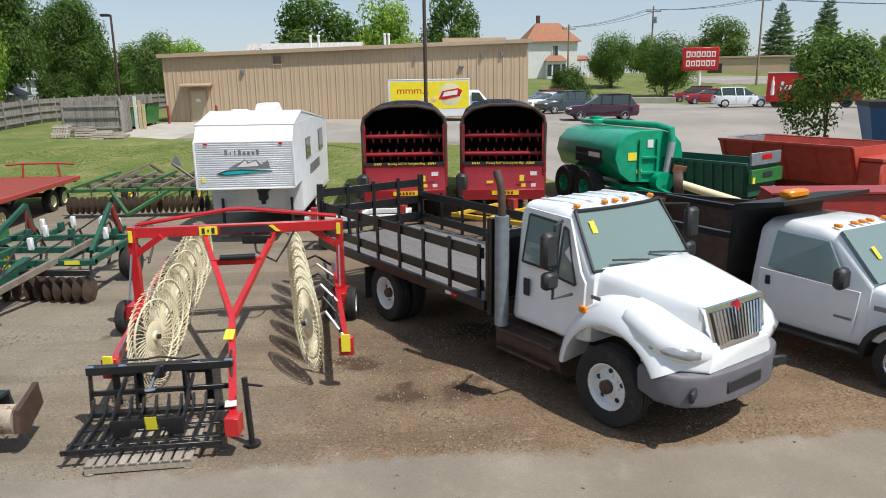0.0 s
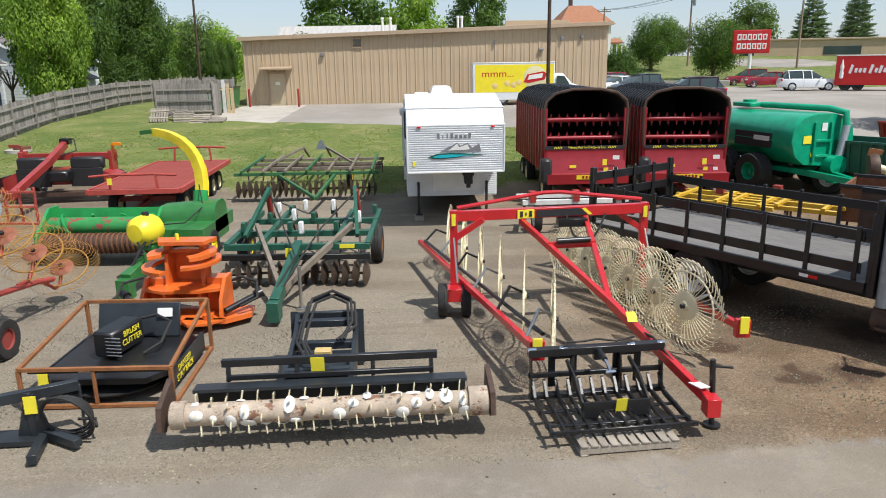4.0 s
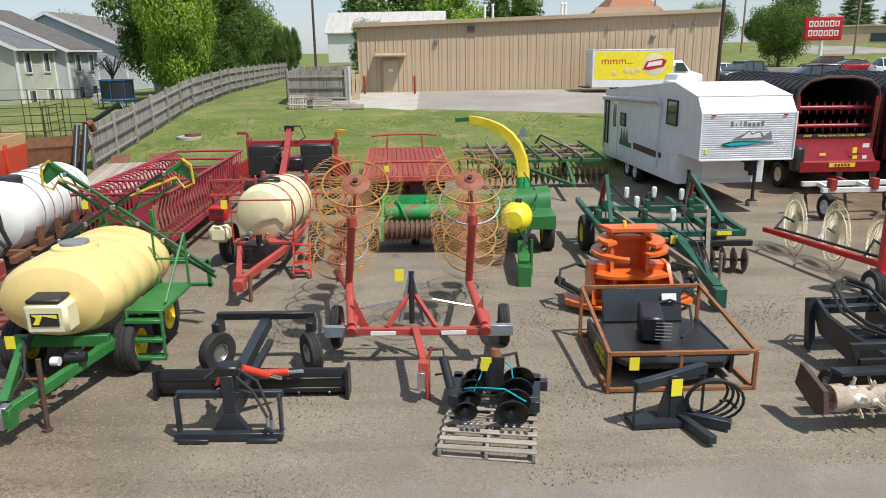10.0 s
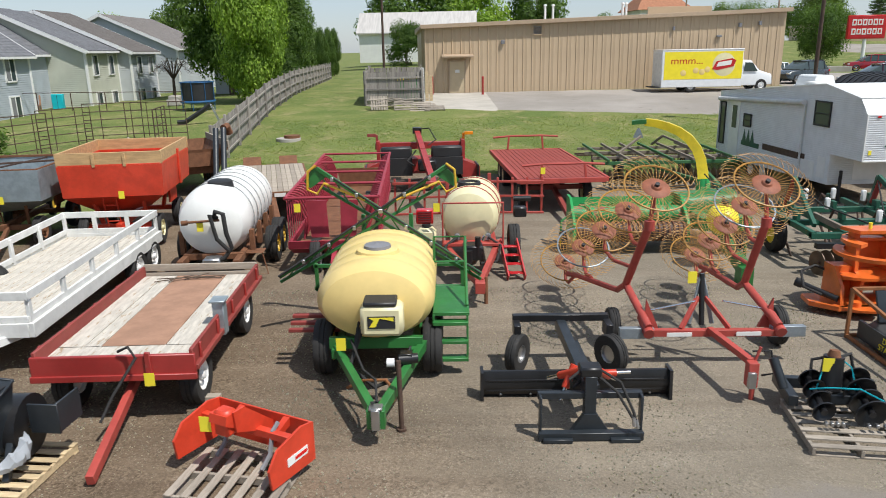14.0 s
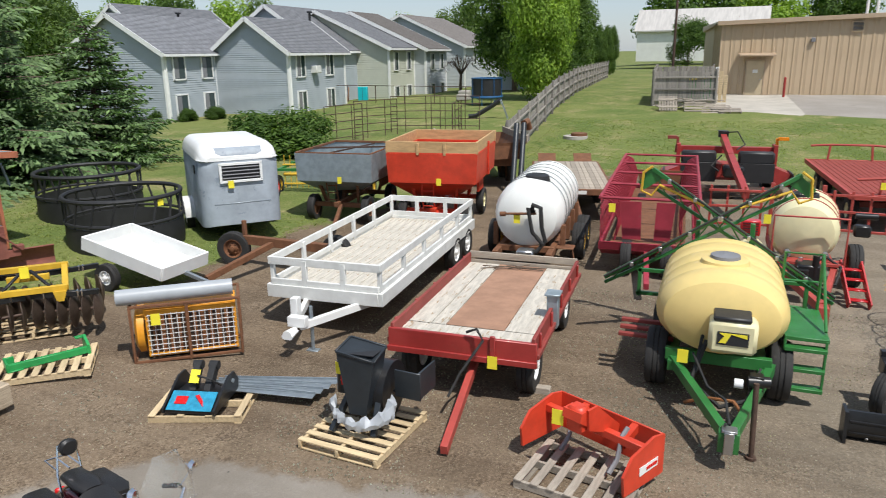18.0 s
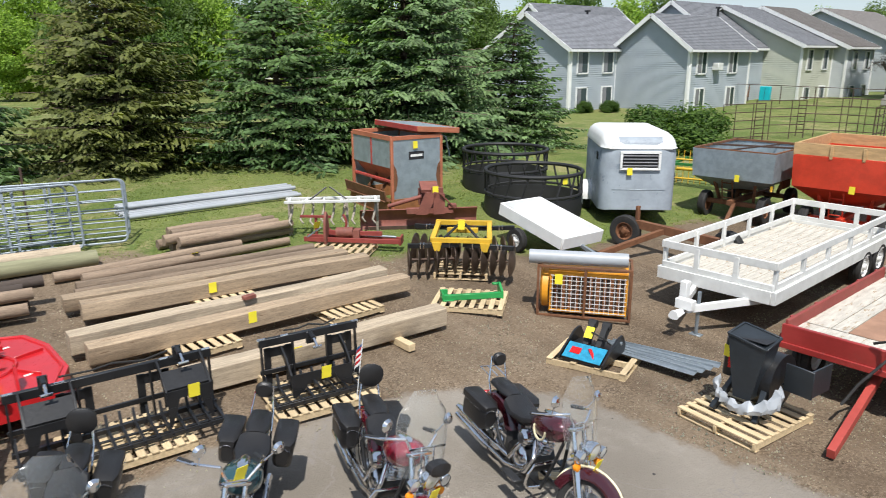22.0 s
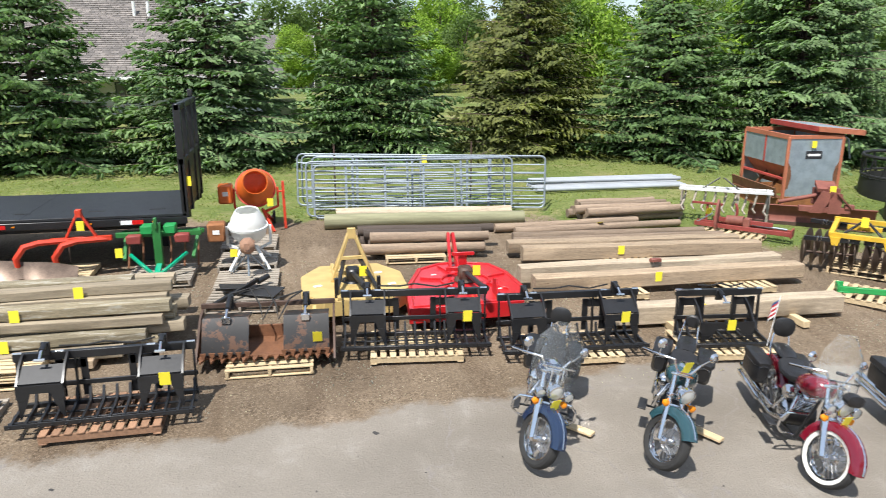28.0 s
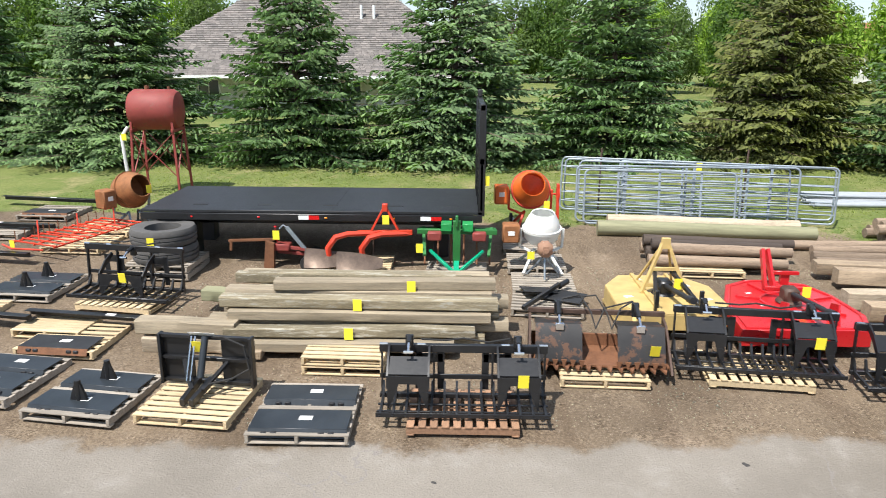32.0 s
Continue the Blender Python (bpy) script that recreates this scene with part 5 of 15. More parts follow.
spruce(62, 135, "c", (1.05, 1.3), 0, "tall blue spruce beyond the road")
spruce(73, 140, "c", (0.95, 1.6), 60, "tall narrow dark spruce beyond the road")


def broad_mesh(seed, H, R, trunk, leaf, count, lobes=16, base=0.28):
    """A trunk with limbs, and clumps of leaves round the limb ends."""
    rnd = random.Random(seed)
    s, wood = Sh(), Sh()
    wood.tube([(0, 0, -0.3), (0.05, 0, H * 0.2), (0, 0.05, H * 0.45), (0.1, 0, H * 0.8)], [trunk, trunk * 0.8, trunk * 0.5, trunk * 0.1], 8)
    cz, hz_ = H * (1 + base) / 2, H * (1 - base) / 2
    clumps = []
    for i in range(lobes):
        u = rnd.uniform(-0.9, 0.95)
        a = 2.4 * i + rnd.uniform(-0.4, 0.4)
        rr = R * math.sqrt(max(0.05, 1 - u * u)) * rnd.uniform(0.45, 0.8)
        c = Vector((cos(a) * rr, sin(a) * rr, cz + hz_ * u * 0.85))
        wood.tube([(0, 0, max(H * 0.15, c.z - R * 0.7)), c * 0.5 + Vector((0, 0, c.z * 0.42)), c], [trunk * 0.35, trunk * 0.2, trunk * 0.05], 5)
        clumps.append((c, R * rnd.uniform(0.3, 0.5)))
    for i in range(count):
        c, r = clumps[i % len(clumps)]
        d = Vector((rnd.gauss(0, 1), rnd.gauss(0, 1), rnd.gauss(0, 0.85))).normalized()
        p = c + d * r * rnd.uniform(0.55, 1.08)
        n = (d + Vector((rnd.uniform(-0.8, 0.8), rnd.uniform(-0.8, 0.8), rnd.uniform(-0.2, 0.9)))).normalized()
        x = n.orthogonal().normalized()
        x = Matrix.Rotation(rnd.uniform(0, 6.3), 3, n) @ x
        y = n.cross(x)
        l = leaf * rnd.uniform(0.7, 1.3)
        s.add([p - x * l, p + y * l * 0.5 + n * l * 0.15, p + x * l, p - y * l * 0.5 + n * l * 0.15], [(0, 1, 2), (0, 2, 3)])
    return s, wood


BROAD = {}
for key, args in {"maple": (11, 12.0, 4.6, 0.28, 0.14, 46000, 34, 0.1), "linden": (12, 8.2, 3.2, 0.16, 0.105, 42000, 30, 0.06), "apple": (13, 6.5, 4.2, 0.35, 0.13, 16000, 20, 0.22),
                  "far": (14, 14.0, 7.0, 0.4, 0.33, 9500, 26, 0.1), "small": (15, 4.6, 2.6, 0.08, 0.1, 11000, 16, 0.18), "shrub": (16, 2.2, 1.6, 0.05, 0.075, 13000, 18, -0.1)}.items():
    s, wood = broad_mesh(*args)
    BROAD[key] = (s, wood.data("trunk", "bark"), {})


def tree(x, y, key, leaf, size, turn, label, name="tree", category="tree", group="", z=None):
    o = thing(name, x, y, turn, label, category, group, z=z)
    o.scale = (size[0], size[0], size[1])
    s, wd, crowns = BROAD[key]
    if leaf not in crowns:
        crowns[leaf] = raw_mesh("crown", s, LEAF[leaf])
    part("crown", crowns[leaf], None, o)
    part("trunk", wd, None, o)
    return o


tree(-29.24, 44.8, "linden", "linden", (0.74, 1.3), 0, "young bright green tree leaning over the board fence")
tree(-33, 53, "maple", "maple", (0.88, 1.15), 40, "tall dense dark green maple beside the fence")
tree(-32, 64, "maple", "maple", (0.72, 0.8), 120, "broad green tree behind the fence")
tree(-47, 140, "far", "linden", (0.75, 0.75), 10, "round green tree behind the fence")
tree(-31.4, 60, "shrub", "shrub", (1.3, 1.5), 10, "dark green shrub overhanging the fence", "shrub", "shrub")
for i, (x, y) in enumerate(((-31.5, 84), (-31.2, 86.5), (-31, 89))):
    tree(x, y, "linden", "maple", (0.3, 0.66), 50 * i, "narrow dark columnar evergreen behind the fence", "arborvitae", "tree", "columnar evergreens")
tree(-22.5, 95, "small", "shrub", (1.2, 1.3), 30, "leafy green tree before the white shed")
tree(-35.1, 24.2, "shrub", "maple", (1.4, 0.75), 0, "wide rounded green bush on the lawn", "bush", "bush")
for x, y in ((-49.5, 33.5), (-47.9, 34.2), (-46.8, 35.4)):
    tree(x, y, "shrub", "shrub", (0.45, 0.3), x * 9, "low clump of day lilies against the house wall", "plant", "plant", "plants along the wall")
tree(27.2, 88, "apple", "maple", (0.8, 1), 0, "spreading green tree on the bank above the parking lot")
tree(24, 103, "apple", "maple", (0.9, 1), 70, "spreading green tree on the bank above the parking lot")
tree(13.6, 78, "shrub", "shrub", (1.4, 1.6), 0, "rounded green bush below the farmhouse", "bush", "bush")
tree(18.4, 34.5, "small", "maple", (1, 1.05), 0, "small leafy tree at the edge of the machinery rows")
tree(-88, 9.8, "linden", "linden", (0.95, 0.86), 20, "round bright green tree behind the spruce row")
tree(-92, -2.6, "linden", "linden", (0.8, 0.75), 90, "light green young tree beside the tan house")
tree(-25, 150, "far", "maple", (1.5, 1.35), 0, "large old tree behind the store")
tree(-12, 155, "far", "linden", (1.2, 1.3), 90, "large old tree behind the store")
tree(2.5, 160, "far", "maple", (1, 1.35), 30, "large old tree behind the store")
tree(57, 150, "far", "far", (0.9, 0.72), 30, "broad green tree beyond the road")
tree(95, 128, "far", "maple", (2, 1.5), 200, "large dark tree beyond the road")
tree(88, 104, "far", "dark", (0.9, 0.9), 100, "purple-leaved tree beyond the road")
bare = thing("bare_tree", -38.4, 56, 0, "small bare tree with dark drooping twigs", "tree")
bw = Sh()
rnd = random.Random(9)
bw.tube([(0, 0, -0.2), (0.05, 0, 1.4)], [0.14, 0.1], 7)
for i in range(16):
    a = i * 2.4
    L = rnd.uniform(1.1, 2.0)
    pts = [Vector((0.05, 0, 1.3)), Vector((cos(a) * L * 0.5, sin(a) * L * 0.5, 1.5 + rnd.uniform(0.8, 1.7))), Vector((cos(a) * L, sin(a) * L, 1.4 + rnd.uniform(0.2, 1.4)))]
    bw.tube(pts, [0.05, 0.03, 0.01], 4)
    for j in range(9):
        k = rnd.uniform(0.3, 1)
        p = pts[1].lerp(pts[2], k)
        bw.tube([p, p + Vector((rnd.uniform(-0.5, 0.5), rnd.uniform(-0.5, 0.5), rnd.uniform(-0.5, 0.5)))], [0.014, 0.005], 3)
part("trunk", bw, "bark", bare)
rnd = random.Random(21)


def distant_trees():
    """Rows of trees along the horizon, each a low copy of the crown."""
    rr = random.Random(4)
    spots = []
    for i in range(36):
        y = -45 + i * 4.3
        spots.append((-96 - rr.uniform(0, 38), y * 1.25 + rr.uniform(-2, 2), rr.uniform(0.5, 0.75) if -20 < y < 3 else rr.uniform(0.62, 1.0)))
    for i in range(16):
        spots.append((-82 - rr.uniform(0, 16), 15 + i * 3.6, rr.uniform(0.5, 0.78)))
    for i in range(8):
        spots.append((-108 - rr.uniform(0, 12), 1 + i * 5, rr.uniform(0.6, 0.85)))
    for i in range(6):
        spots.append((-92 + i * 6.5 + rr.uniform(-2, 2), 190 + rr.uniform(-15, 15), rr.uniform(0.95, 1.15) if i < 4 else 0.75))
    for i in range(20):
        spots.append((32 + i * 12 + rr.uniform(-3, 3), 230 - i * 3 + rr.uniform(-20, 30), rr.uniform(0.4, 0.75)))
    for i in range(5):
        spots.append((-70 + i * 8.5, 95 + rr.uniform(-6, 10), rr.uniform(0.5, 0.7)))
    for i in range(14):
        spots.append((-70 - rr.uniform(0, 30), 34 + i * 6, rr.uniform(0.5, 0.75)))
    for i in range(14):
        spots.append((-60 + i * 12, -90 - rr.uniform(0, 20), rr.uniform(0.8, 1.2)))
    for n, (x, y, k) in enumerate(spots):
        leaf = ("far", "maple", "far", "linden")[n % 4]
        tree(x, y, "far", leaf, (k * rr.uniform(0.75, 1), k), n * 47, "leafy green tree in the distant wood", "distant_tree", "tree", "distant trees")


distant_trees()

# ---- trucks and wagons at the east end ----
def sect(x, hw, z0, z1, top=None, r=0.12, rb=0.05, n=3):
    """A rounded upright section across a body: half widths at foot and top."""
    top = hw if top is None else top
    out = []
    for cy, cz, rr, a0 in ((hw - rb, z0 + rb, rb, -90), (top - r, z1 - r, r, 0), (-top + r, z1 - r, r, 90), (-hw + rb, z0 + rb, rb, 180)):
        for i in range(n + 1):
            a = radians(a0 + 90 * i / n)
            out.append((x, cy + cos(a) * rr, cz + sin(a) * rr))
    return out


def arch(s, x, z, R, y0, y1, t=0.04, a0=-10, a1=190, n=12):
    """A curved wheel cover over (x, z)."""
    poly = [(x + cos(radians(a0 + (a1 - a0) * i / n)) * R, z + sin(radians(a0 + (a1 - a0) * i / n)) * R) for i in range(n + 1)]
    inner = [(x + cos(radians(a0 + (a1 - a0) * i / n)) * (R - t), z + sin(radians(a0 + (a1 - a0) * i / n)) * (R - t)) for i in range(n + 1)][::-1]
    return s.prism(poly + inner, "y", y0, y1)


def lean_in(s, z0=1.72, k=0.17):
    """Lean the sides of a cab inwards above its waist."""
    s.v = [(x, y * (1 - k * max(0, z - z0)), z) for x, y, z in s.v]
    return s


def stake_truck():
    o = thing("stake_bed_truck", 2.85, 8.66, -54.8, "white medium-duty truck with a black wooden stake bed", "truck")
    part("frame", Sh().box(-3.3, 0.42, 0.78, 8.2, 0.09, 0.26).box(-3.3, -0.42, 0.78, 8.2, 0.09, 0.26).box(0.4, 0, 0.75, 0.2, 0.9, 0.2).cyl((-5.1, -0.9, 0.5), (-5.1, 0.9, 0.5), 0.09).cyl((0, -0.9, 0.5), (0, 0.9, 0.5), 0.06), "black_matt", o)
    cab = Sh().loft([sect(-1.84, 0.98, 0.92, 2.46, 0.84, 0.18), sect(-1.76, 1.02, 0.9, 2.55, 0.88, 0.18), sect(-1.2, 1.02, 0.9, 2.58, 0.88, 0.18), sect(-0.88, 1.02, 0.9, 2.53, 0.87, 0.14), sect(-0.46, 1, 0.92, 1.87, 0.97, 0.1), sect(-0.38, 0.98, 0.94, 1.83, 0.95, 0.1)])
    cabp = part("cab", cab, "white_truck", o)
    ribs = Sh()
    for y in (-0.6, -0.3, 0, 0.3, 0.6):
        ribs.beam((-1.7, y, 2.565), (-1.05, y, 2.575), 0.05, 0.03)
    bars("roof_rib", ribs, "white_truck", cabp)
    hood = Sh().loft([sect(-0.46, 0.96, 1.1, 1.87, 0.88, 0.12), sect(-0.1, 0.93, 1.1, 1.85, 0.82, 0.16), sect(0.3, 0.86, 1.1, 1.79, 0.74, 0.18), sect(0.62, 0.76, 1.1, 1.73, 0.66, 0.16), sect(0.82, 0.68, 1.1, 1.68, 0.6, 0.1), sect(0.9, 0.62, 1.12, 1.63, 0.56, 0.05)])
    hp = part("hood", hood, "white_truck", o)
    for sd in (-1, 1):
        f = Sh()
        rings = []
        for i in range(17):
            t = radians(28 + 144 * i / 16)
            up = sin(t)
            rings.append([(cos(t) * r * (1.0 if t < 1.57 else 0.93), sd * y, 0.5 + sin(t) * r) for y, r in ((1.13, 0.77), (1.145, 0.8), (1.13, 0.84 + 0.03 * up), (1.04, 0.9 + 0.09 * up), (0.9, 0.93 + 0.18 * up), (0.6, 0.95 + 0.2 * up), (0.6, 0.84), (1.08, 0.77))])
        f.loft(rings)
        egg_rows = [(0.2, 0.72, 1.4, 0.36, 0.24), (0.45, 0.74, 1.32, 0.38, 0.25), (0.7, 0.72, 1.24, 0.37, 0.22), (0.88, 0.64, 1.19, 0.33, 0.19), (1.0, 0.56, 1.15, 0.24, 0.14), (1.05, 0.5, 1.12, 0.1, 0.06)]
        f.loft([[(x, sd * (yc + aa * math.copysign(abs(cos(q)) ** 0.75, cos(q))), zc + bb * sin(q)) for q in (2 * pi * j / 16 for j in range(16))] for x, yc, zc, aa, bb in egg_rows])
        fp = part("fender", f, "white_truck", o)
        part("headlamp", Sh().loft([[(x, sd * y, z + bb * sin(q) * (0.7 + 0.3 * cos(q))) for q, y in ((2 * pi * j / 14, yc + aa * cos(2 * pi * j / 14)) for j in range(14))] for x, yc, z, aa, bb in ((0.6, 0.9, 1.22, 0.2, 0.11), (0.84, 0.78, 1.19, 0.26, 0.115), (0.97, 0.7, 1.16, 0.23, 0.1), (1.02, 0.66, 1.14, 0.12, 0.06))]), "lamp_grey", fp, "grey clear-fronted headlamp")
        part("side_marker", Sh().box(-0.45, sd * 1.06, 1.38, 0.12, 0.05, 0.09, 0.02), "amber", fp)
        # door, windows and mirrors
        d = part("door", lean_in(Sh().prism([(-1.7, 0.98), (-0.5, 0.98), (-0.46, 1.7), (-0.56, 1.82), (-0.86, 2.44), (-1.66, 2.48), (-1.72, 2.3)], "y", sd * 0.99, sd * 1.026)), "white_truck", cabp)
        win = [(-1.62, 1.76), (-1.0, 1.74), (-1.0, 2.36), (-1.6, 2.4)]
        w = Sh().prism(win, "y", sd * 1, sd * 1.03).prism([(-0.94, 1.68), (-0.62, 1.64), (-0.86, 2.3), (-0.94, 2.33)], "y", sd * 1, sd * 1.03)
        wd = part("side_window", lean_in(w), "glass_truck", cabp)
        wr = Sh()
        for poly in (win, [(-0.94, 1.68), (-0.62, 1.64), (-0.86, 2.3), (-0.94, 2.33)]):
            for i in range(4):
                a, b = poly[i], poly[(i + 1) % 4]
                wr.beam((a[0], sd * 1.03, a[1]), (b[0], sd * 1.03, b[1]), 0.02, 0.03)
        bars("window_seal", lean_in(wr), "plastic_black", wd)
        part("door_handle", Sh().box(-1.52, sd * 1.035, 1.42, 0.11, 0.03, 0.24, 0.02), "plastic_black", d)
        part("badge", Sh().box(-0.3, sd * 1, 1.55, 0.16, 0.012, 0.05, 0.004), "grey_plastic", d)
        m = Sh().tube([(-0.9, sd * 1, 2.42), (-0.72, sd * 1.3, 2.42), (-0.7, sd * 1.34, 1.5), (-0.66, sd * 1.04, 1.52)], 0.02)
        mp = part("mirror_bracket", m, "plastic_black", cabp)
        part("mirror", Sh().box(-0.72, sd * 1.4, 2.13, 0.14, 0.24, 0.44, 0.05).box(-0.72, sd * 1.38, 1.74, 0.14, 0.24, 0.22, 0.05), "plastic_black", mp)
        tank = part("fuel_tank", Sh().cyl((-2.1, sd * 0.85, 0.55), (-0.8, sd * 0.85, 0.55), 0.24, n=18), "rust_dark" if sd < 0 else "steel", o)
        st = Sh()
        for k in range(2):
            st.box(-1.45, sd * 1.02, 0.45 + 0.28 * k, 1.1, 0.3, 0.04)
        part("cab_step", st.box(-1.45, sd * 0.95, 0.6, 1.1, 0.03, 0.36), "steel" if sd > 0 else "rust_dark", tank)
    ws = Sh().loft([[(x + 0.1 * (1 - u * u) - d, u * hw, z) for d in (0, 0.05) for u in ((-1, -0.5, 0, 0.5, 1) if not d else (1, 0.5, 0, -0.5, -1))] for x, hw, z in ((-0.42, 0.92, 1.84), (-0.64, 0.87, 2.19), (-0.87, 0.81, 2.52))])
    wp = part("windshield", ws, "glass_truck", cabp)
    for x, hw, z in ((-0.41, 0.93, 1.84), (-0.86, 0.83, 2.53)):
        part("window_seal", Sh().tube([(x + 0.1 * (1 - u * u), u * hw, z) for u in (-1, -0.5, 0, 0.5, 1)], 0.022, 6), "plastic_black", wp)
    bars("window_seal", Sh().beam((-0.41, -0.93, 1.84), (-0.86, -0.82, 2.53), 0.035).beam((-0.41, 0.93, 1.84), (-0.86, 0.82, 2.53), 0.035), "plastic_black", wp)
    wi = Sh()
    for y in (-0.35, 0.35):
        wi.tube([(-0.28, y + 0.3, 1.89), (-0.32, y, 1.93), (-0.36, y - 0.3, 1.96)], 0.014, 5)
    part("wiper", wi, "plastic_black", wp)
    tag(wp, -0.69, -0.66, 2.33, 90, -32, 0.09, 0.17)
    part("seat", Sh().box(-1.2, 0.45, 1.6, 0.2, 0.5, 0.7, 0.06).box(-1.2, -0.45, 1.6, 0.2, 0.5, 0.7, 0.06), "grey_plastic", cabp)
    for y in (-0.72, -0.2, 0, 0.2, 0.72):
        part("roof_marker_lamp", Sh().box(-0.93, y, 2.575, 0.09, 0.07, 0.05, 0.015), "amber", cabp)
    g = part("grille", Sh().loft([[(0.7, -0.54, 1.16), (0.7, 0.54, 1.16), (0.7, 0.57, 1.66), (0.7, -0.57, 1.66)], [(1.04, -0.5, 1.15), (1.04, 0.5, 1.15), (0.93, 0.57, 1.63), (0.93, -0.57, 1.63)]]), "chrome", hp, "chrome grille surround")
    gback = Sh().loft([[(0.9, -0.44, 1.2), (0.9, 0.44, 1.2), (0.86, 0.5, 1.58), (0.86, -0.5, 1.58)], [(1.036, -0.44, 1.2), (1.036, 0.44, 1.2), (0.952, 0.5, 1.58), (0.952, -0.5, 1.58)]])
    part("grille_backing", gback, "black", g)
    for i in range(15):
        y = -0.39 + 0.78 * i / 14
        part("grille_bar", Sh().beam((1.045, y, 1.2), (0.96, y * 1.17, 1.58), 0.02, 0.03, 0.002), "chrome", g)
    part("emblem", Sh().prism([(-0.05, 1.57), (0, 1.5), (0.05, 1.57), (0, 1.65)], "x", 0.94, 0.98), "red_new", g)
    bp = Sh().loft([sect(0.5, 1.13, 0.66, 0.98, 1.15, 0.06), sect(0.72, 1.1, 0.58, 0.97, 1.12, 0.06), sect(0.95, 0.95, 0.54, 0.93, 0.96, 0.06), sect(1.08, 0.66, 0.52, 0.89, 0.66, 0.06), sect(1.13, 0.3, 0.52, 0.88, 0.3, 0.06)])
    bpp = part("bumper", bp, "bumper", o, "grey moulded front bumper")
    bars("bumper_insert", Sh().box(1.13, 0, 0.7, 0.03, 0.66, 0.14, 0.03).box(1.02, 0.8, 0.72, 0.06, 0.34, 0.13, 0.03, (0, 0, -25)).box(1.02, -0.8, 0.72, 0.06, 0.34, 0.13, 0.03, (0, 0, 25)), "ink", bpp)
    part("valance", Sh().loft([sect(0.5, 1.1, 0.99, 1.14, 1.08, 0.04), sect(0.85, 0.96, 0.96, 1.14, 0.93, 0.04), sect(1.06, 0.62, 0.91, 1.13, 0.55, 0.04)]), "white_truck", bpp)
    for sd in (-1, 1):
        wheel(o, 0, sd * 0.98, 0.51, 0.51, 0.28, 0.29, "white", sd, turn=0, style="truck")
        wheel(o, -5.1, sd * 1.05, 0.5, 0.5, 0.27, 0.29, "white", sd, style="deep")
        wheel(o, -5.1, sd * 0.74, 0.5, 0.5, 0.27, 0.29, "white", sd, style="deep")
        part("mud_flap", Sh().box(-5.75, sd * 0.9, 0.55, 0.02, 0.6, 0.6), "rubber", o)
    ex = part("exhaust_pipe", Sh().tube([(-1.94, -1.12, 0.8), (-1.94, -1.12, 2.5), (-1.96, -1.12, 2.75), (-2.06, -1.12, 2.95)], [0.055, 0.055, 0.055, 0.06], 12), "rust_dark", o)
    part("heat_shield", Sh().cyl((-1.94, -1.12, 0.78), (-1.94, -1.12, 2.35), 0.1, n=18), "galv", ex, "perforated steel heat shield")
    # bed
    bed = part("bed_floor", Sh().box(-4.85, 0, 1.06, 5.3, 2.42, 0.07), "bed_wood", o, "weathered grey wooden bed floor")
    part("bed_rail", Sh().box(-4.85, 1.22, 1.02, 5.35, 0.06, 0.16).box(-4.85, -1.22, 1.02, 5.35, 0.06, 0.16).box(-7.52, 0, 1.02, 0.06, 2.5, 0.2), "black", bed)
    for i in range(7):
        part("cross_member", Sh().box(-2.5 - i * 0.78, 0, 0.96, 0.08, 2.3, 0.1), "black_matt", bed)
    for sd in (-1, 1):
        for i in range(8):
            part("stake", Sh().box(-2.35 - i * 0.72, sd * 1.2, 1.48, 0.07, 0.035, 0.82), "black", bed)
        for k, z in enumerate((1.28, 1.76)):
            part("side_slat", Sh().box(-4.88, sd * 1.165, z, 5.2, 0.03, 0.16), "black", bed)
        part("reflector", Sh().box(-2.9, sd * 1.255, 1.02, 0.14, 0.008, 0.05, 0.001), "lens_red", bed)
        part("reflector", Sh().box(-3.05, sd * 1.255, 1.02, 0.14, 0.008, 0.05, 0.001), "paper", bed)
        part("corner_post", Sh().box(-7.46, sd * 1.2, 1.62, 0.1, 0.1, 1.16), "black", bed)
    for z in (1.3, 1.66, 2.02):
        part("rear_slat", Sh().box(-7.46, 0, z, 0.035, 2.3, 0.16), "black", bed)
    for y in (-0.6, 0, 0.6):
        part("rear_stake", Sh().box(-7.42, y, 1.62, 0.04, 0.07, 1.1), "black", bed)
    hbd = part("headboard", Sh().box(-2.14, 0, 1.6, 0.07, 2.46, 1).box(-2.1, 1.15, 1.6, 0.1, 0.14, 1.4).box(-2.1, -1.15, 1.6, 0.1, 0.14, 1.4), "black", bed)


stake_truck()


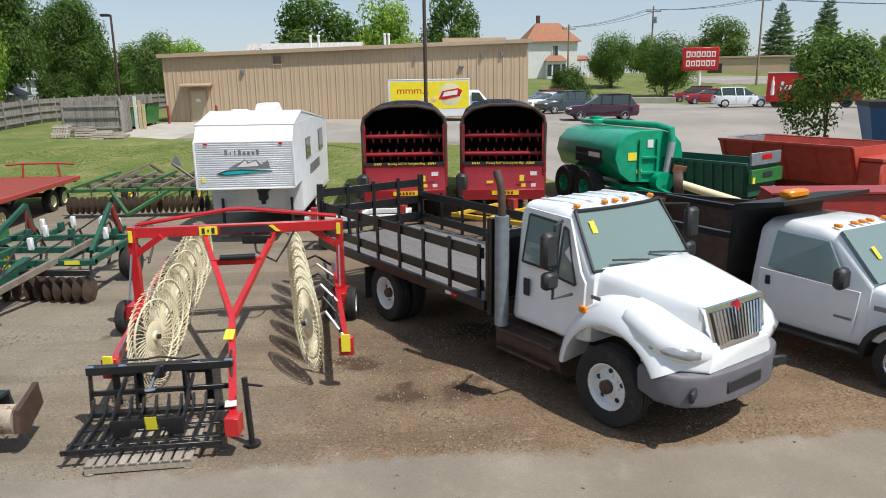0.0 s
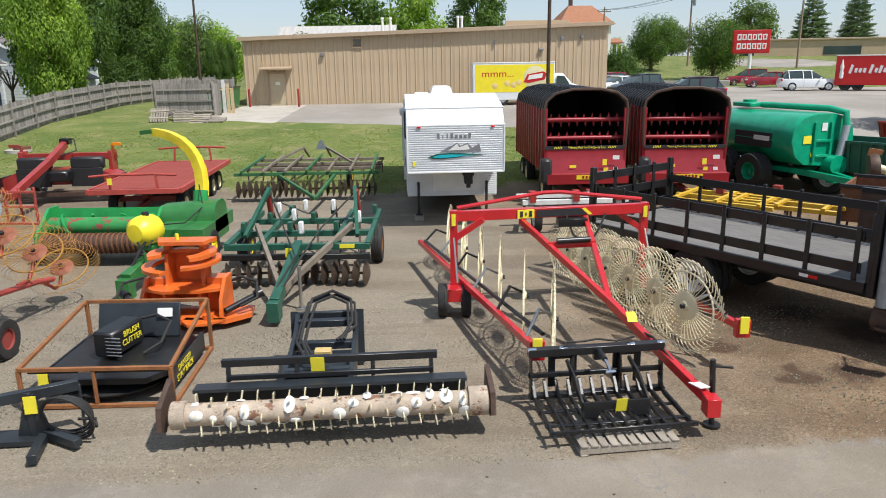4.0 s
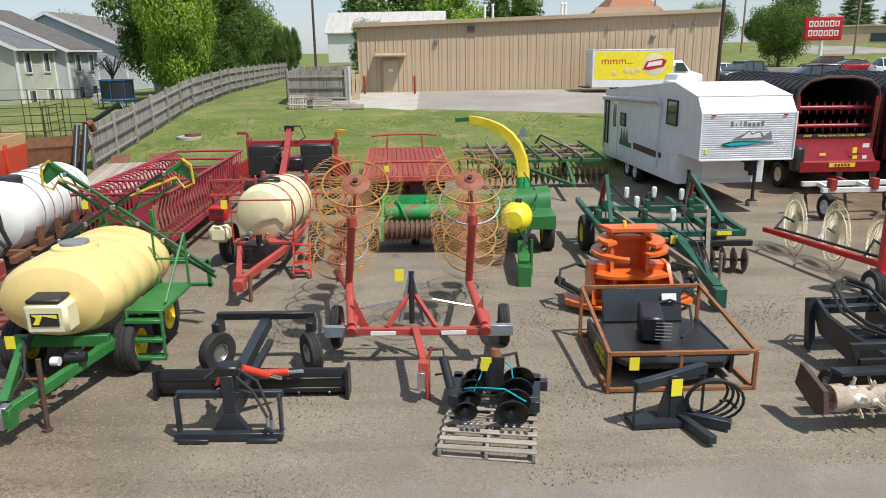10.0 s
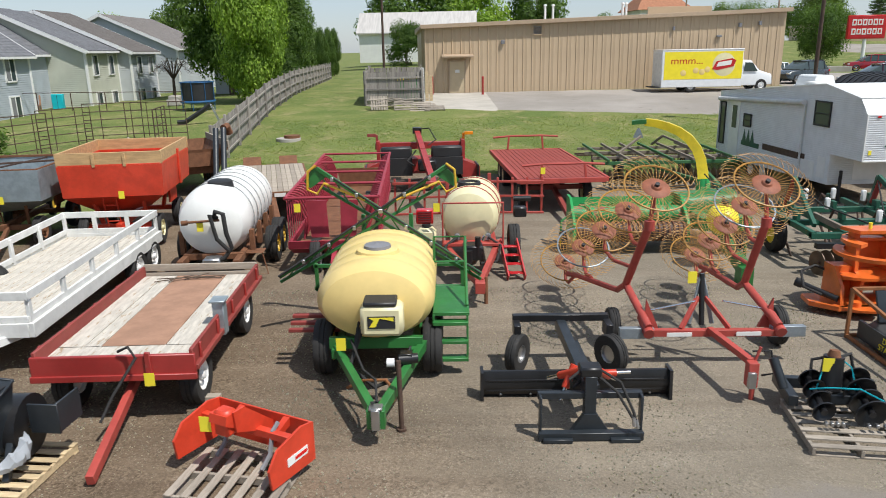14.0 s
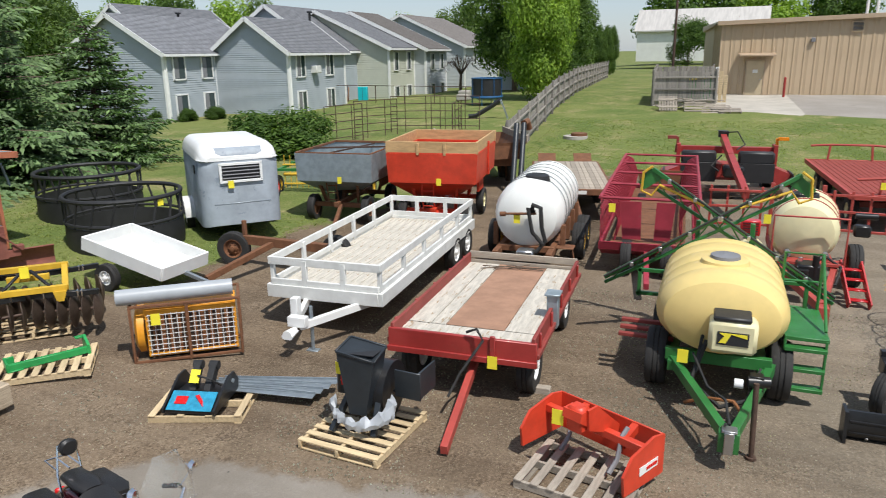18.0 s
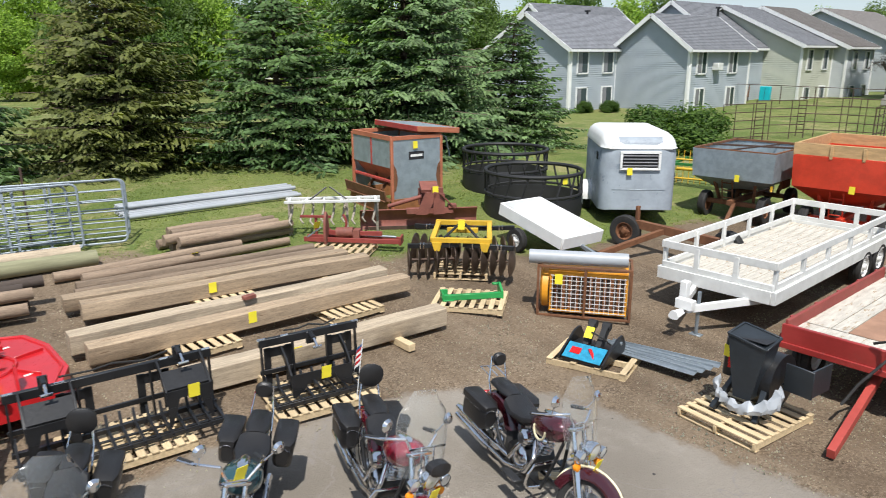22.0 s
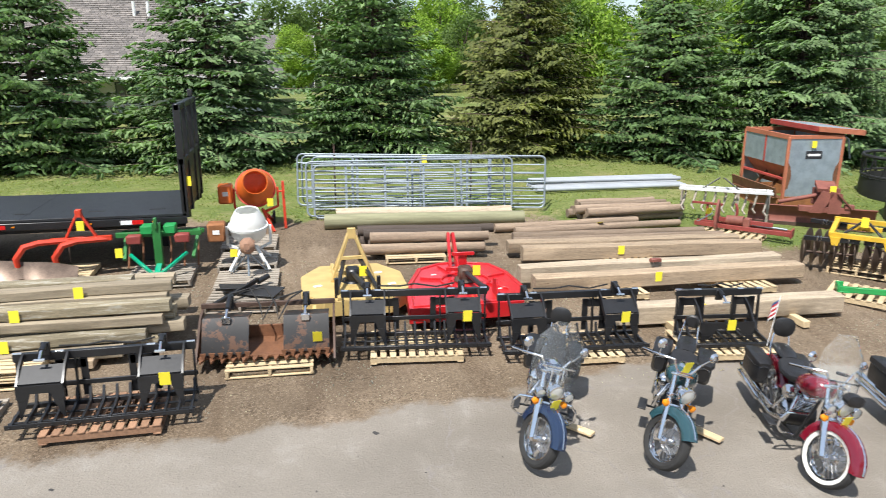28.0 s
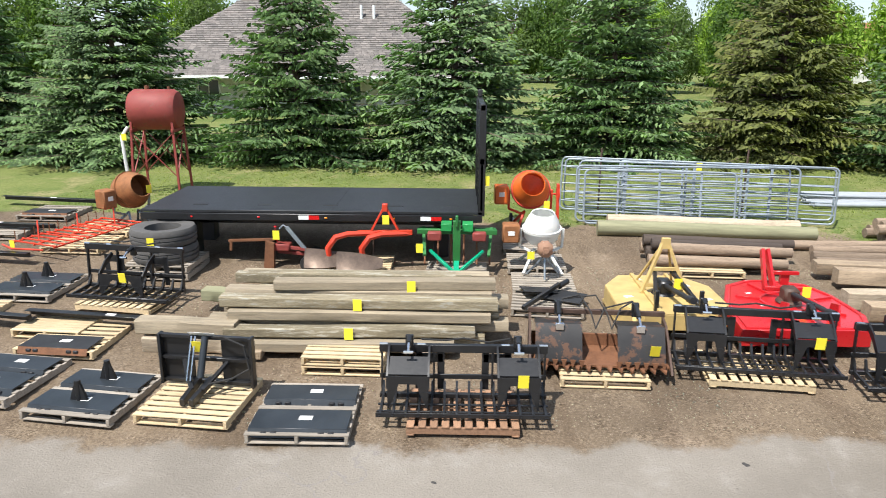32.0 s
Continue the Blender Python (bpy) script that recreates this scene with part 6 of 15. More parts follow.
def pickup_dump():
    o = thing("dump_bed_pickup", 6.85, 9.35, -60, "white crew pickup truck with a black dump body", "truck")
    part("frame", Sh().box(-2.4, 0, 0.6, 5.6, 0.8, 0.18), "black_matt", o)
    cab = part("cab", Sh().loft([sect(-2.32, 0.98, 0.5, 1.9, 0.76, 0.12), sect(-2.2, 1, 0.48, 2.02, 0.78, 0.16), sect(-1.4, 1, 0.48, 2.04, 0.78, 0.16), sect(-1.1, 1, 0.48, 1.96, 0.78, 0.14), sect(-0.45, 1, 0.5, 1.36, 0.92, 0.1)]), "white_truck", o)
    part("hood", Sh().loft([sect(-0.5, 0.98, 0.6, 1.36, 0.9, 0.1), sect(0.3, 0.98, 0.6, 1.3, 0.86, 0.12), sect(0.85, 0.95, 0.55, 1.22, 0.8, 0.12), sect(0.95, 0.9, 0.5, 1.1, 0.78, 0.1)]), "white_truck", o)
    part("bumper", Sh().box(1, 0, 0.52, 0.2, 1.96, 0.3, 0.05), "chrome", o)
    part("grille", Sh().box(0.97, 0, 0.95, 0.06, 1.2, 0.36, 0.04), "chrome", o)
    ws = Sh().add([(-0.5, -0.84, 1.37), (-0.5, 0.84, 1.37), (-1.12, 0.7, 1.95), (-1.12, -0.7, 1.95), (-0.4, -0.86, 1.4), (-0.4, 0.86, 1.4), (-1.05, 0.74, 2.01), (-1.05, -0.74, 2.01)], [(4, 5, 6, 7), (0, 3, 2, 1), (0, 1, 5, 4), (2, 3, 7, 6), (1, 2, 6, 5), (3, 0, 4, 7)])
    w = part("windshield", ws, "glass_truck", cab)
    tag(w, -0.7, -0.45, 1.72, 90, -42, 0.08, 0.2)
    for y in (-0.6, -0.2, 0, 0.2, 0.6):
        part("roof_marker_lamp", Sh().box(-1.2, y, 2.04, 0.12, 0.07, 0.05, 0.015), "amber", cab)
    for sd in (-1, 1):
        part("side_window", Sh().add([(-2, sd * 0.985, 1.32), (-0.75, sd * 0.99, 1.3), (-1.16, sd * 0.84, 1.84), (-2, sd * 0.82, 1.86), (-2, sd * 0.96, 1.32), (-0.75, sd * 0.96, 1.3), (-1.16, sd * 0.81, 1.84), (-2, sd * 0.79, 1.86)], [(0, 1, 2, 3), (4, 7, 6, 5), (0, 4, 5, 1), (1, 5, 6, 2), (2, 6, 7, 3), (3, 7, 4, 0)]), "glass_truck", cab)
        d = part("door", Sh().prism([(-2.12, 0.6), (-0.62, 0.6), (-0.55, 1.26), (-2.12, 1.28)], "y", sd * 0.985, sd * 1.012), "white_truck", cab)
        part("door_handle", Sh().box(-1.96, sd * 1.02, 1.12, 0.08, 0.03, 0.14, 0.01), "plastic_black", d)
        part("badge", Sh().box(-0.75, sd * 1.018, 0.85, 0.26, 0.01, 0.04, 0.003).box(-0.2, sd * 1, 1.1, 0.3, 0.02, 0.07, 0.003), "grey_plastic", d)
        mb = part("mirror", Sh().box(-0.72, sd * 1.2, 1.45, 0.16, 0.24, 0.3, 0.05).tube([(-0.75, sd * 1, 1.36), (-0.72, sd * 1.2, 1.36)], 0.03), "plastic_black", cab)
        part("running_board", Sh().box(-1.35, sd * 1.06, 0.44, 1.9, 0.2, 0.05, 0.015), "black", cab)
        fl = Sh()
        arch(fl, 0.1, 0.42, 0.56, sd * 0.72, sd * 1.08, 0.08, -5, 185)
        part("fender_flare", fl, "plastic_black", o)
        wheel(o, 0.1, sd * 0.9, 0.4, 0.4, 0.25, 0.24, "chrome", sd)
        wheel(o, -3.6, sd * 0.98, 0.4, 0.4, 0.22, 0.24, "white", sd, style="deep")
        wheel(o, -3.6, sd * 0.7, 0.4, 0.4, 0.22, 0.24, "white", sd, style="deep")
        part("headlamp", Sh().box(0.9, sd * 0.78, 0.98, 0.14, 0.26, 0.3, 0.04), "lens", o)
    db = part("dump_body", Sh().box(-4.3, 1.08, 1.3, 3.3, 0.06, 0.75).box(-4.3, -1.08, 1.3, 3.3, 0.06, 0.75).box(-5.95, 0, 1.3, 0.06, 2.2, 0.75).box(-4.3, 0, 0.95, 3.3, 2.16, 0.06), "rust_dark", o, "rust-brown steel dump body")
    part("top_rail", Sh().box(-4.3, 1.08, 1.7, 3.35, 0.1, 0.1).box(-4.3, -1.08, 1.7, 3.35, 0.1, 0.1), "black", db)
    part("headboard", Sh().prism([(-2.7, 0.9), (-2.6, 0.9), (-2.5, 2.12), (-1.75, 2.3), (-1.75, 2.36), (-2.6, 2.22)], "y", -1.1, 1.1), "black", db)
    part("beacon", Sh().box(-2.1, -0.35, 2.38, 0.2, 0.5, 0.12, 0.03), "amber", db)


pickup_dump()


def forage_wagon(x, y, turn):
    o = thing("forage_wagon", x, y, turn, "red forage wagon with a black ribbed roof and open auger front", "farm wagon", "forage wagons")
    W, D = 1.22, 5.9
    box = part("box", Sh().box(-W, D / 2, 1.95, 0.05, D, 1.9).box(W, D / 2, 1.95, 0.05, D, 1.9).box(0, D, 1.95, 2 * W, 0.05, 1.9).box(0, D / 2, 1.02, 2 * W, D, 0.06).prism([(-W, 2.8), (W, 2.8), (W - 0.06, 3.1), (W - 0.35, 3.3), (0.35, 3.4), (-0.35, 3.4), (0.35 - W, 3.3), (0.06 - W, 3.1)], "y", D - 0.05, D), "black_matt", o, "dark box walls")
    for sd in (-1, 1):
        for i in range(12):
            part("side_rib", Sh().box(sd * (W + 0.05), 0.15 + i * 0.5, 1.95, 0.07, 0.09, 1.9), "red", box)
    rf = Sh()
    prof = [(-W - 0.04, 2.85), (-W + 0.02, 3.12), (-W + 0.3, 3.35), (-0.4, 3.46), (0.4, 3.46), (W - 0.3, 3.35), (W - 0.02, 3.12), (W + 0.04, 2.85)]
    inn = [(a * 0.96, b - 0.05) for a, b in prof][::-1]
    rf.prism(prof + inn, "y", -0.02, D)
    rp = part("roof", rf, "black_matt", o, "black ribbed sheet roof")
    for i in range(16):
        part("roof_rib", Sh().tube([(a * 1.01, 0.2 + i * 0.37, b + 0.012) for a, b in prof], 0.02, 4), "black", rp)
    part("front_rim", Sh().tube([(-W, -0.03, 1.75)] + [(a, -0.03, b) for a, b in prof] + [(W, -0.03, 1.75)], 0.045, 6), "rust_dark", o)
    for sd in (-1, 1):
        part("front_post", Sh().box(sd * (W - 0.02), 0, 2.1, 0.09, 0.1, 1.6), "wagon_red_shaded", o)
    for z in (2.0, 2.55):
        b = part("beater", Sh().cyl((-W, 0.25, z), (W, 0.25, z), 0.07, n=10), "wagon_red_shaded", o)
        for i in range(9):
            a = -1.0 + i * 0.25
            part("beater_tooth", Sh().prism([(a - 0.1, z - 0.05), (a, z + 0.2), (a + 0.06, z - 0.05)], "y", 0.21, 0.25).prism([(a - 0.02, z + 0.05), (a + 0.06, z - 0.22), (a + 0.12, z + 0.05)], "y", 0.25, 0.29), "wagon_red_shaded", b)
    lowf = part("front_panel", Sh().prism([(-0.05, 1.72), (0.06, 1.72), (0.06, 0.75), (-0.3, 0.75), (-0.3, 1), (-0.05, 1.35)], "x", -W, W).box(0, -0.42, 0.86, 2 * W, 0.3, 0.3), "wagon_red_shaded", o)
    part("warning_strip", Sh().box(0, -0.06, 1.74, 2.4, 0.02, 0.1, 0.002), "ink", lowf)
    letters(lowf, "Warning Push For Emergency Stop", 0.05, -0.075, 1.745, 0.1, "tag", squash=0.8)
    for sd in (-1, 1):
        for k in range(5):
            part("hazard_stripe", Sh().box(sd * 0.82 + k * 0.05 - 0.1, -0.072, 1.745, 0.022, 0.004, 0.07, 0, (0, 25, 0)), "tag", lowf)
    part("name_plate", Sh().box(0.05, -0.58, 0.92, 0.8, 0.01, 0.13, 0.001), "yellow_jd", lowf)
    for k in range(5):
        part("name_bar", Sh().box(-0.15 + k * 0.1, -0.587, 0.92, 0.06, 0.006, 0.08, 0), "wagon_red_shaded", lowf)
    for a, z, w, h, m in ((0.9, 1.45, 0.2, 0.12, "paper"), (0.6, 1.1, 0.14, 0.1, "tag"), (0.9, 1.05, 0.14, 0.2, "paper"), (-0.4, 1.2, 0.2, 0.08, "tag")):
        plate(lowf, "decal", a, -0.26, z, w, h, m)
    part("chain_cover", Sh().box(-W - 0.02, -0.38, 1.1, 0.34, 0.36, 0.75, 0.08), "plastic_black", o, "black plastic drive cover")
    part("undercarriage", Sh().box(0, D / 2, 0.75, 0.3, D, 0.2).box(0, 0.9, 0.6, 1.9, 0.14, 0.14).box(0, D - 1, 0.6, 1.9, 0.14, 0.14).beam((0, 0.8, 0.55), (0, -1.9, 0.45), 0.12), "red_old", o)
    for sd in (-1, 1):
        for yy in (0.9, D - 1.7, D - 0.7):
            wheel(o, sd * 1, yy, 0.42, 0.42, 0.3, 0.22, "poly_cream", 1, turn=-90 * sd)
    tag(o, 0.55, -0.3, 1.32)


forage_wagon(-1.12, 21.6, 2)
forage_wagon(1.85, 21.5, -3)


def slurry_tank():
    o = thing("slurry_tanker", 5.95, 24.4, -72, "teal green slurry tanker trailer with a discharge pipe", "farm tanker")
    o.scale = (1, 1.06, 0.95)
    rings = []
    for x, k in ((-2.3, 0.62), (-2.1, 0.93), (-1.9, 1.0), (1.7, 1.0), (1.95, 1.0), (1.98, 0.985)):
        pts = []
        for a, r in ((0, 1.02), (25, 1.05), (48, 1.04), (70, 0.95), (90, 0.9), (110, 0.95), (132, 1.04), (155, 1.05), (180, 1.02), (210, 1), (235, 0.98), (270, 0.86), (305, 0.98), (330, 1)):
            pts.append((x, cos(radians(a)) * 1.15 * k * r, 1.75 + sin(radians(a)) * 0.98 * k * r))
        rings.append(pts)
    t = part("tank", Sh().loft(rings), "teal", o)
    part("front_frame", Sh().box(2.02, 0.25, 1.7, 0.08, 0.09, 1.3).box(2.02, -0.35, 1.7, 0.08, 0.09, 1.3).box(2.02, -0.05, 1.75, 0.08, 0.6, 0.08).box(2.02, -0.05, 1.25, 0.08, 0.6, 0.08), "teal", t)
    part("hatch", Sh().box(-1.4, 0, 2.78, 0.9, 0.7, 0.16, 0.03).cyl((-1.4, 0, 2.8), (-1.4, 0, 2.95), 0.22), "teal", t)
    part("overflow_pipe", Sh().tube([(-0.9, 0.1, 2.78), (1.6, 0.5, 2.76), (2.15, 0.6, 2.65), (2.2, 0.62, 2.2)], 0.11, 12), "teal", t)
    part("clear_hose", Sh().cyl((2.2, 0.62, 2.25), (2.18, 0.48, 1.25), 0.11, n=12), "pvc", t)
    part("pump", Sh().cyl((1.95, 0.35, 0.95), (2.35, 0.35, 0.95), 0.32, n=16).box(2.2, 0.35, 0.6, 0.3, 0.3, 0.5), "teal", t)
    for sd in (-1, 1):
        part("stripe_panel", Sh().box(0.3, sd * 1.16, 1.72, 1.7, 0.02, 0.5, 0.004), "ink", t)
        part("name_bar", Sh().box(0.7, sd * 1.175, 1.78, 0.7, 0.012, 0.16, 0.002), "paper", t)
    for a, z, w, h, m in ((-0.6, 1.8, 0.3, 0.26, "tag"), (0, 2.2, 0.2, 0.26, "paper"), (-0.35, 1.3, 0.18, 0.14, "tag")):
        plate(t, "decal", 2, a, z, w, h, m, 90)
    part("tongue", Sh().beam((1.4, 0.4, 0.7), (3.6, 0, 0.55), 0.14, 0.2).beam((1.4, -0.4, 0.7), (3.6, 0, 0.55), 0.14, 0.2).box(-0.4, 0, 0.72, 3.8, 1.2, 0.16), "teal", o)
    for sd in (-1, 1):
        wheel(o, -0.9, sd * 1.2, 0.62, 0.62, 0.5, 0.3, "teal", sd, lugs=18)
        wheel(o, 0.5, sd * 1.2, 0.62, 0.62, 0.5, 0.3, "teal", sd, lugs=18)


slurry_tank()


def box_spreader(name, x, y, turn, label, mat, L, W, H, z0, flare, rib):
    o = thing(name, x, y, turn, label, "manure spreader")
    for sd in (-1, 1):
        part("side_wall", Sh().add([(-L / 2, sd * W / 2, z0), (L / 2, sd * W / 2, z0), (L / 2, sd * (W / 2 + flare), z0 + H), (-L / 2, sd * (W / 2 + flare), z0 + H), (-L / 2, sd * (W / 2 - 0.06), z0), (L / 2, sd * (W / 2 - 0.06), z0), (L / 2, sd * (W / 2 + flare - 0.06), z0 + H), (-L / 2, sd * (W / 2 + flare - 0.06), z0 + H)],
                                      [(0, 1, 2, 3), (4, 7, 6, 5), (0, 4, 5, 1), (1, 5, 6, 2), (2, 6, 7, 3), (3, 7, 4, 0)]), mat, o)
        for i in range(rib):
            a = -L / 2 + 0.15 + i * (L - 0.3) / (rib - 1)
            part("side_rib", Sh().beam((a, sd * (W / 2 + 0.03), z0), (a, sd * (W / 2 + flare + 0.03), z0 + H), 0.08, 0.07), mat, o)
        part("top_rail", Sh().beam((-L / 2, sd * (W / 2 + flare), z0 + H), (L / 2, sd * (W / 2 + flare), z0 + H), 0.1, 0.08), mat, o)
        wheel(o, -L * 0.2, sd * (W / 2 + 0.05), 0.5, 0.5, 0.36, 0.26, "white_old", sd)
    part("front_wall", Sh().prism([(-W / 2, z0), (W / 2, z0), (W / 2 + flare, z0 + H), (-W / 2 - flare, z0 + H)], "x", L / 2 - 0.06, L / 2), mat, o)
    part("back_wall", Sh().prism([(-W / 2, z0), (W / 2, z0), (W / 2 + flare, z0 + H), (-W / 2 - flare, z0 + H)], "x", -L / 2, -L / 2 + 0.06), "galv_sheet", o)
    part("floor", Sh().box(0, 0, z0, L - 0.05, W - 0.04, 0.06), "rust_dark", o)
    part("chassis", Sh().box(0, 0, z0 - 0.2, L, 0.7, 0.24).beam((L / 2, 0.3, z0 - 0.2), (L / 2 + 1.4, 0, 0.45), 0.12).beam((L / 2, -0.3, z0 - 0.2), (L / 2 + 1.4, 0, 0.45), 0.12), mat, o)
    return o


gs = box_spreader("green_spreader", 8.2, 22.6, -53, "dark green ribbed box spreader with a grey front shield", "green_dark", 4.2, 1.5, 0.95, 0.75, 0.12, 13)
part("front_shield", Sh().box(2.16, 0, 1.85, 0.06, 1.6, 0.36), "galv", gs, "grey sheet front shield")
part("name_plate", Sh().box(2.2, 0, 1.9, 0.01, 0.5, 0.14, 0.002), "lens_red", gs)
part("front_panel", Sh().box(2.2, 0, 1.35, 0.1, 1.7, 0.4), "green", gs)
part("name_plate", Sh().box(2.26, 0, 1.38, 0.01, 0.5, 0.16, 0.002), "ink", gs)
part("gear_cover", Sh().beam((2.3, 0.1, 0.95), (3.6, 0.1, 0.7), 0.4, 0.16), "galv", gs)
tag(gs, 2.27, -0.75, 1.25, 90)
rs = box_spreader("red_spreader", 11.9, 23.5, -58, "large faded red slinger spreader with flared sides", "red_spread", 4.6, 1.5, 1.2, 0.9, 0.55, 5)
part("drive_box", Sh().box(2.6, 0, 1.1, 0.7, 1.7, 1.2, 0.05).box(2.6, 0, 1.75, 0.76, 1.8, 0.1), "red_spread", rs)
bars("hydraulic_hose", Sh().ring((2.98, 0.2, 1.35), (1, 0, 0.2), 0.28, 0.03, 20).ring((2.99, 0.25, 1.3), (1, 0.2, 0), 0.22, 0.03, 20), "rubber", rs)
plate(rs, "logo_plate", 2.97, -0.3, 1.2, 0.5, 0.2, "red_new", 90)
tag(rs, 3, 0.1, 1.5, 90)
pb = thing("blue_feed_mixer", 18.7, 27.4, -20, "blue feed mixer box with a white oval badge", "feed mixer")
part("body", Sh().loft([[(-2, -0.9, 0.8), (2, -0.9, 0.8), (2, 0.9, 0.8), (-2, 0.9, 0.8)], [(-2.4, -1.3, 2.7), (2.4, -1.3, 2.7), (2.4, 1.3, 2.7), (-2.4, 1.3, 2.7)]]), "blue", pb)
part("top_band", Sh().box(0, 0, 2.78, 4.9, 2.7, 0.2), "plastic_black", pb)
part("badge", Sh().lathe([(0.45, 0), (0.45, 0.03), (0, 0.03)], (0, 0, 0), (0, -1, 0), 24).moved(pose(-0.6, -1.22, 2.3, 12, 0, 0) @ Matrix.Diagonal((1, 1, 0.55, 1))), "paper", pb)
for k in range(3):
    part("name_bar", Sh().box(-0.6, -1.1 + 0.06 * k, 1.85 - 0.18 * k, 0.7 - 0.15 * k, 0.02, 0.07, 0.002), "paper", pb)
for sd in (-1, 1):
    wheel(pb, -0.3, sd * 1.1, 0.42, 0.42, 0.3, 0.22, "white", sd)
mp = thing("grain_drill", 9.3, 13.7, -2, "maroon grain drill with a long lidded seed box", "grain drill")
part("seed_box", Sh().prism([(-0.4, 1.25), (0.4, 1.15), (0.4, 1.75), (0.1, 2), (-0.4, 1.95)], "x", -3, 3.2), "red", mp)
part("lid", Sh().prism([(-0.45, 1.97), (0.12, 2.02), (0.12, 2.06), (-0.45, 2.01)], "x", -3.05, 3.25), "red", mp)
for i in range(26):
    part("seed_opener", Sh().tube([(-2.9 + i * 0.24, 0, 1.25), (-2.9 + i * 0.24, 0.15, 0.6), (-2.9 + i * 0.24, 0.5, 0.2)], 0.025, 5).cyl((-2.92 + i * 0.24, 0.5, 0.2), (-2.88 + i * 0.24, 0.5, 0.2), 0.2, n=12), "rust_dark", mp)
for sd in (-3.1, 3.3):
    wheel(mp, sd, 0.4, 0.5, 0.5, 0.25, 0.28, "red_old", 1, turn=90)
tr = thing("dump_trailer", 6.2, 15.6, -38, "long rust-brown low dump trailer box", "trailer")
part("body", Sh().box(0, 0.9, 0.95, 4.6, 0.06, 0.8).box(0, -0.9, 0.95, 4.6, 0.06, 0.8).box(2.3, 0, 0.95, 0.06, 1.8, 0.8).box(-2.3, 0, 0.95, 0.06, 1.8, 0.8).box(0, 0, 0.58, 4.6, 1.8, 0.06), "rust", tr)
part("top_rail", Sh().box(0, 0.92, 1.38, 4.7, 0.1, 0.08).box(0, -0.92, 1.38, 4.7, 0.1, 0.08), "black_matt", tr)
for sd in (-1, 1):
    wheel(tr, 0, sd * 1.1, 0.36, 0.36, 0.22, 0.2, "white_old", sd)
pu = thing("slurry_pump", 7.3, 19.6, -20, "loose green slurry pump with a cream driveshaft tube", "pump")
part("pump_housing", Sh().lathe([(0.001, -0.12), (0.38, -0.12), (0.42, 0), (0.38, 0.12), (0.001, 0.12)], (-0.7, 0, 1.25), (1, 0, 0.1), 20), "rust_dark", pu)
part("shaft_tube", Sh().cyl((-0.6, 0, 1.25), (0.9, -0.25, 0.85), 0.12, n=14), "poly_cream", pu)
part("gearbox", Sh().box(1.05, -0.28, 0.75, 0.4, 0.3, 0.3, 0.05).cyl((1.2, -0.3, 0.75), (1.6, -0.35, 0.65), 0.07), "teal", pu)
part("agitator_blade", Sh().prism([(-0.9, 1.6), (-0.55, 1.62), (-0.5, 1.75), (-0.85, 1.8)], "y", -0.05, 0.05).cyl((-0.7, 0, 1.3), (-0.7, 0, 1.65), 0.04), "rust_orange", pu)
part("stand", Sh().beam((-0.7, 0, 0), (-0.7, 0, 1), 0.1).beam((1, -0.28, 0), (1, -0.28, 0.65), 0.1), "rust_dark", pu)
for i, (x, y) in enumerate(((1.7, 17.6), (2.9, 17.0))):
    yb = thing("yellow_cultivator", x, y, -40, "yellow field cultivator frame with spring shanks", "cultivator", "yellow cultivators")
    for k in range(3):
        part("frame_bar", Sh().box(0, -0.7 + 0.7 * k, 0.85, 2.6, 0.1, 0.1), "yellow", yb)
    for k in range(3):
        part("cross_bar", Sh().box(-1.0 + k, 0, 0.92, 0.09, 1.7, 0.08), "yellow", yb)
    for k in range(6):
        part("shank", Sh().tube([(-1.2 + k * 0.48, 0.7 * (k % 3 - 1), 0.85), (-1.2 + k * 0.48, 0.7 * (k % 3 - 1) + 0.25, 0.75), (-1.2 + k * 0.48, 0.7 * (k % 3 - 1) + 0.3, 0.4), (-1.2 + k * 0.48, 0.7 * (k % 3 - 1), 0.02)], 0.03, 5), "rust_dark", yb)
    part("shank_clamp", Sh().box(-0.4, 0.7, 1, 0.2, 0.2, 0.3), "red", yb)
gi3 = thing("tillage_toolbar", -2.1, 17.6, 4, "weathered grey-white tillage toolbar with red clamps", "toolbar")
for yy, z in ((0, 0.85), (0.9, 0.85)):
    part("toolbar", Sh().box(0, yy, z, 2.7, 0.12, 0.12), "white_old", gi3)
for k in (-1.1, 0, 1.1):
    part("brace", Sh().beam((k, 0, 0.85), (k + 0.2, 0.95, 0.85), 0.1), "white_old", gi3)
    part("clamp", Sh().box(k, 0, 1, 0.16, 0.2, 0.28), "red", gi3)
    part("shank", Sh().tube([(k, 0.9, 0.85), (k, 1.1, 0.5), (k, 0.9, 0.02)], 0.04, 6), "rust_dark", gi3)
for sd in (-1, 1):
    wheel(gi3, sd * 0.9, 0.4, 0.33, 0.33, 0.2, 0.18, "white_old", 1, turn=90)


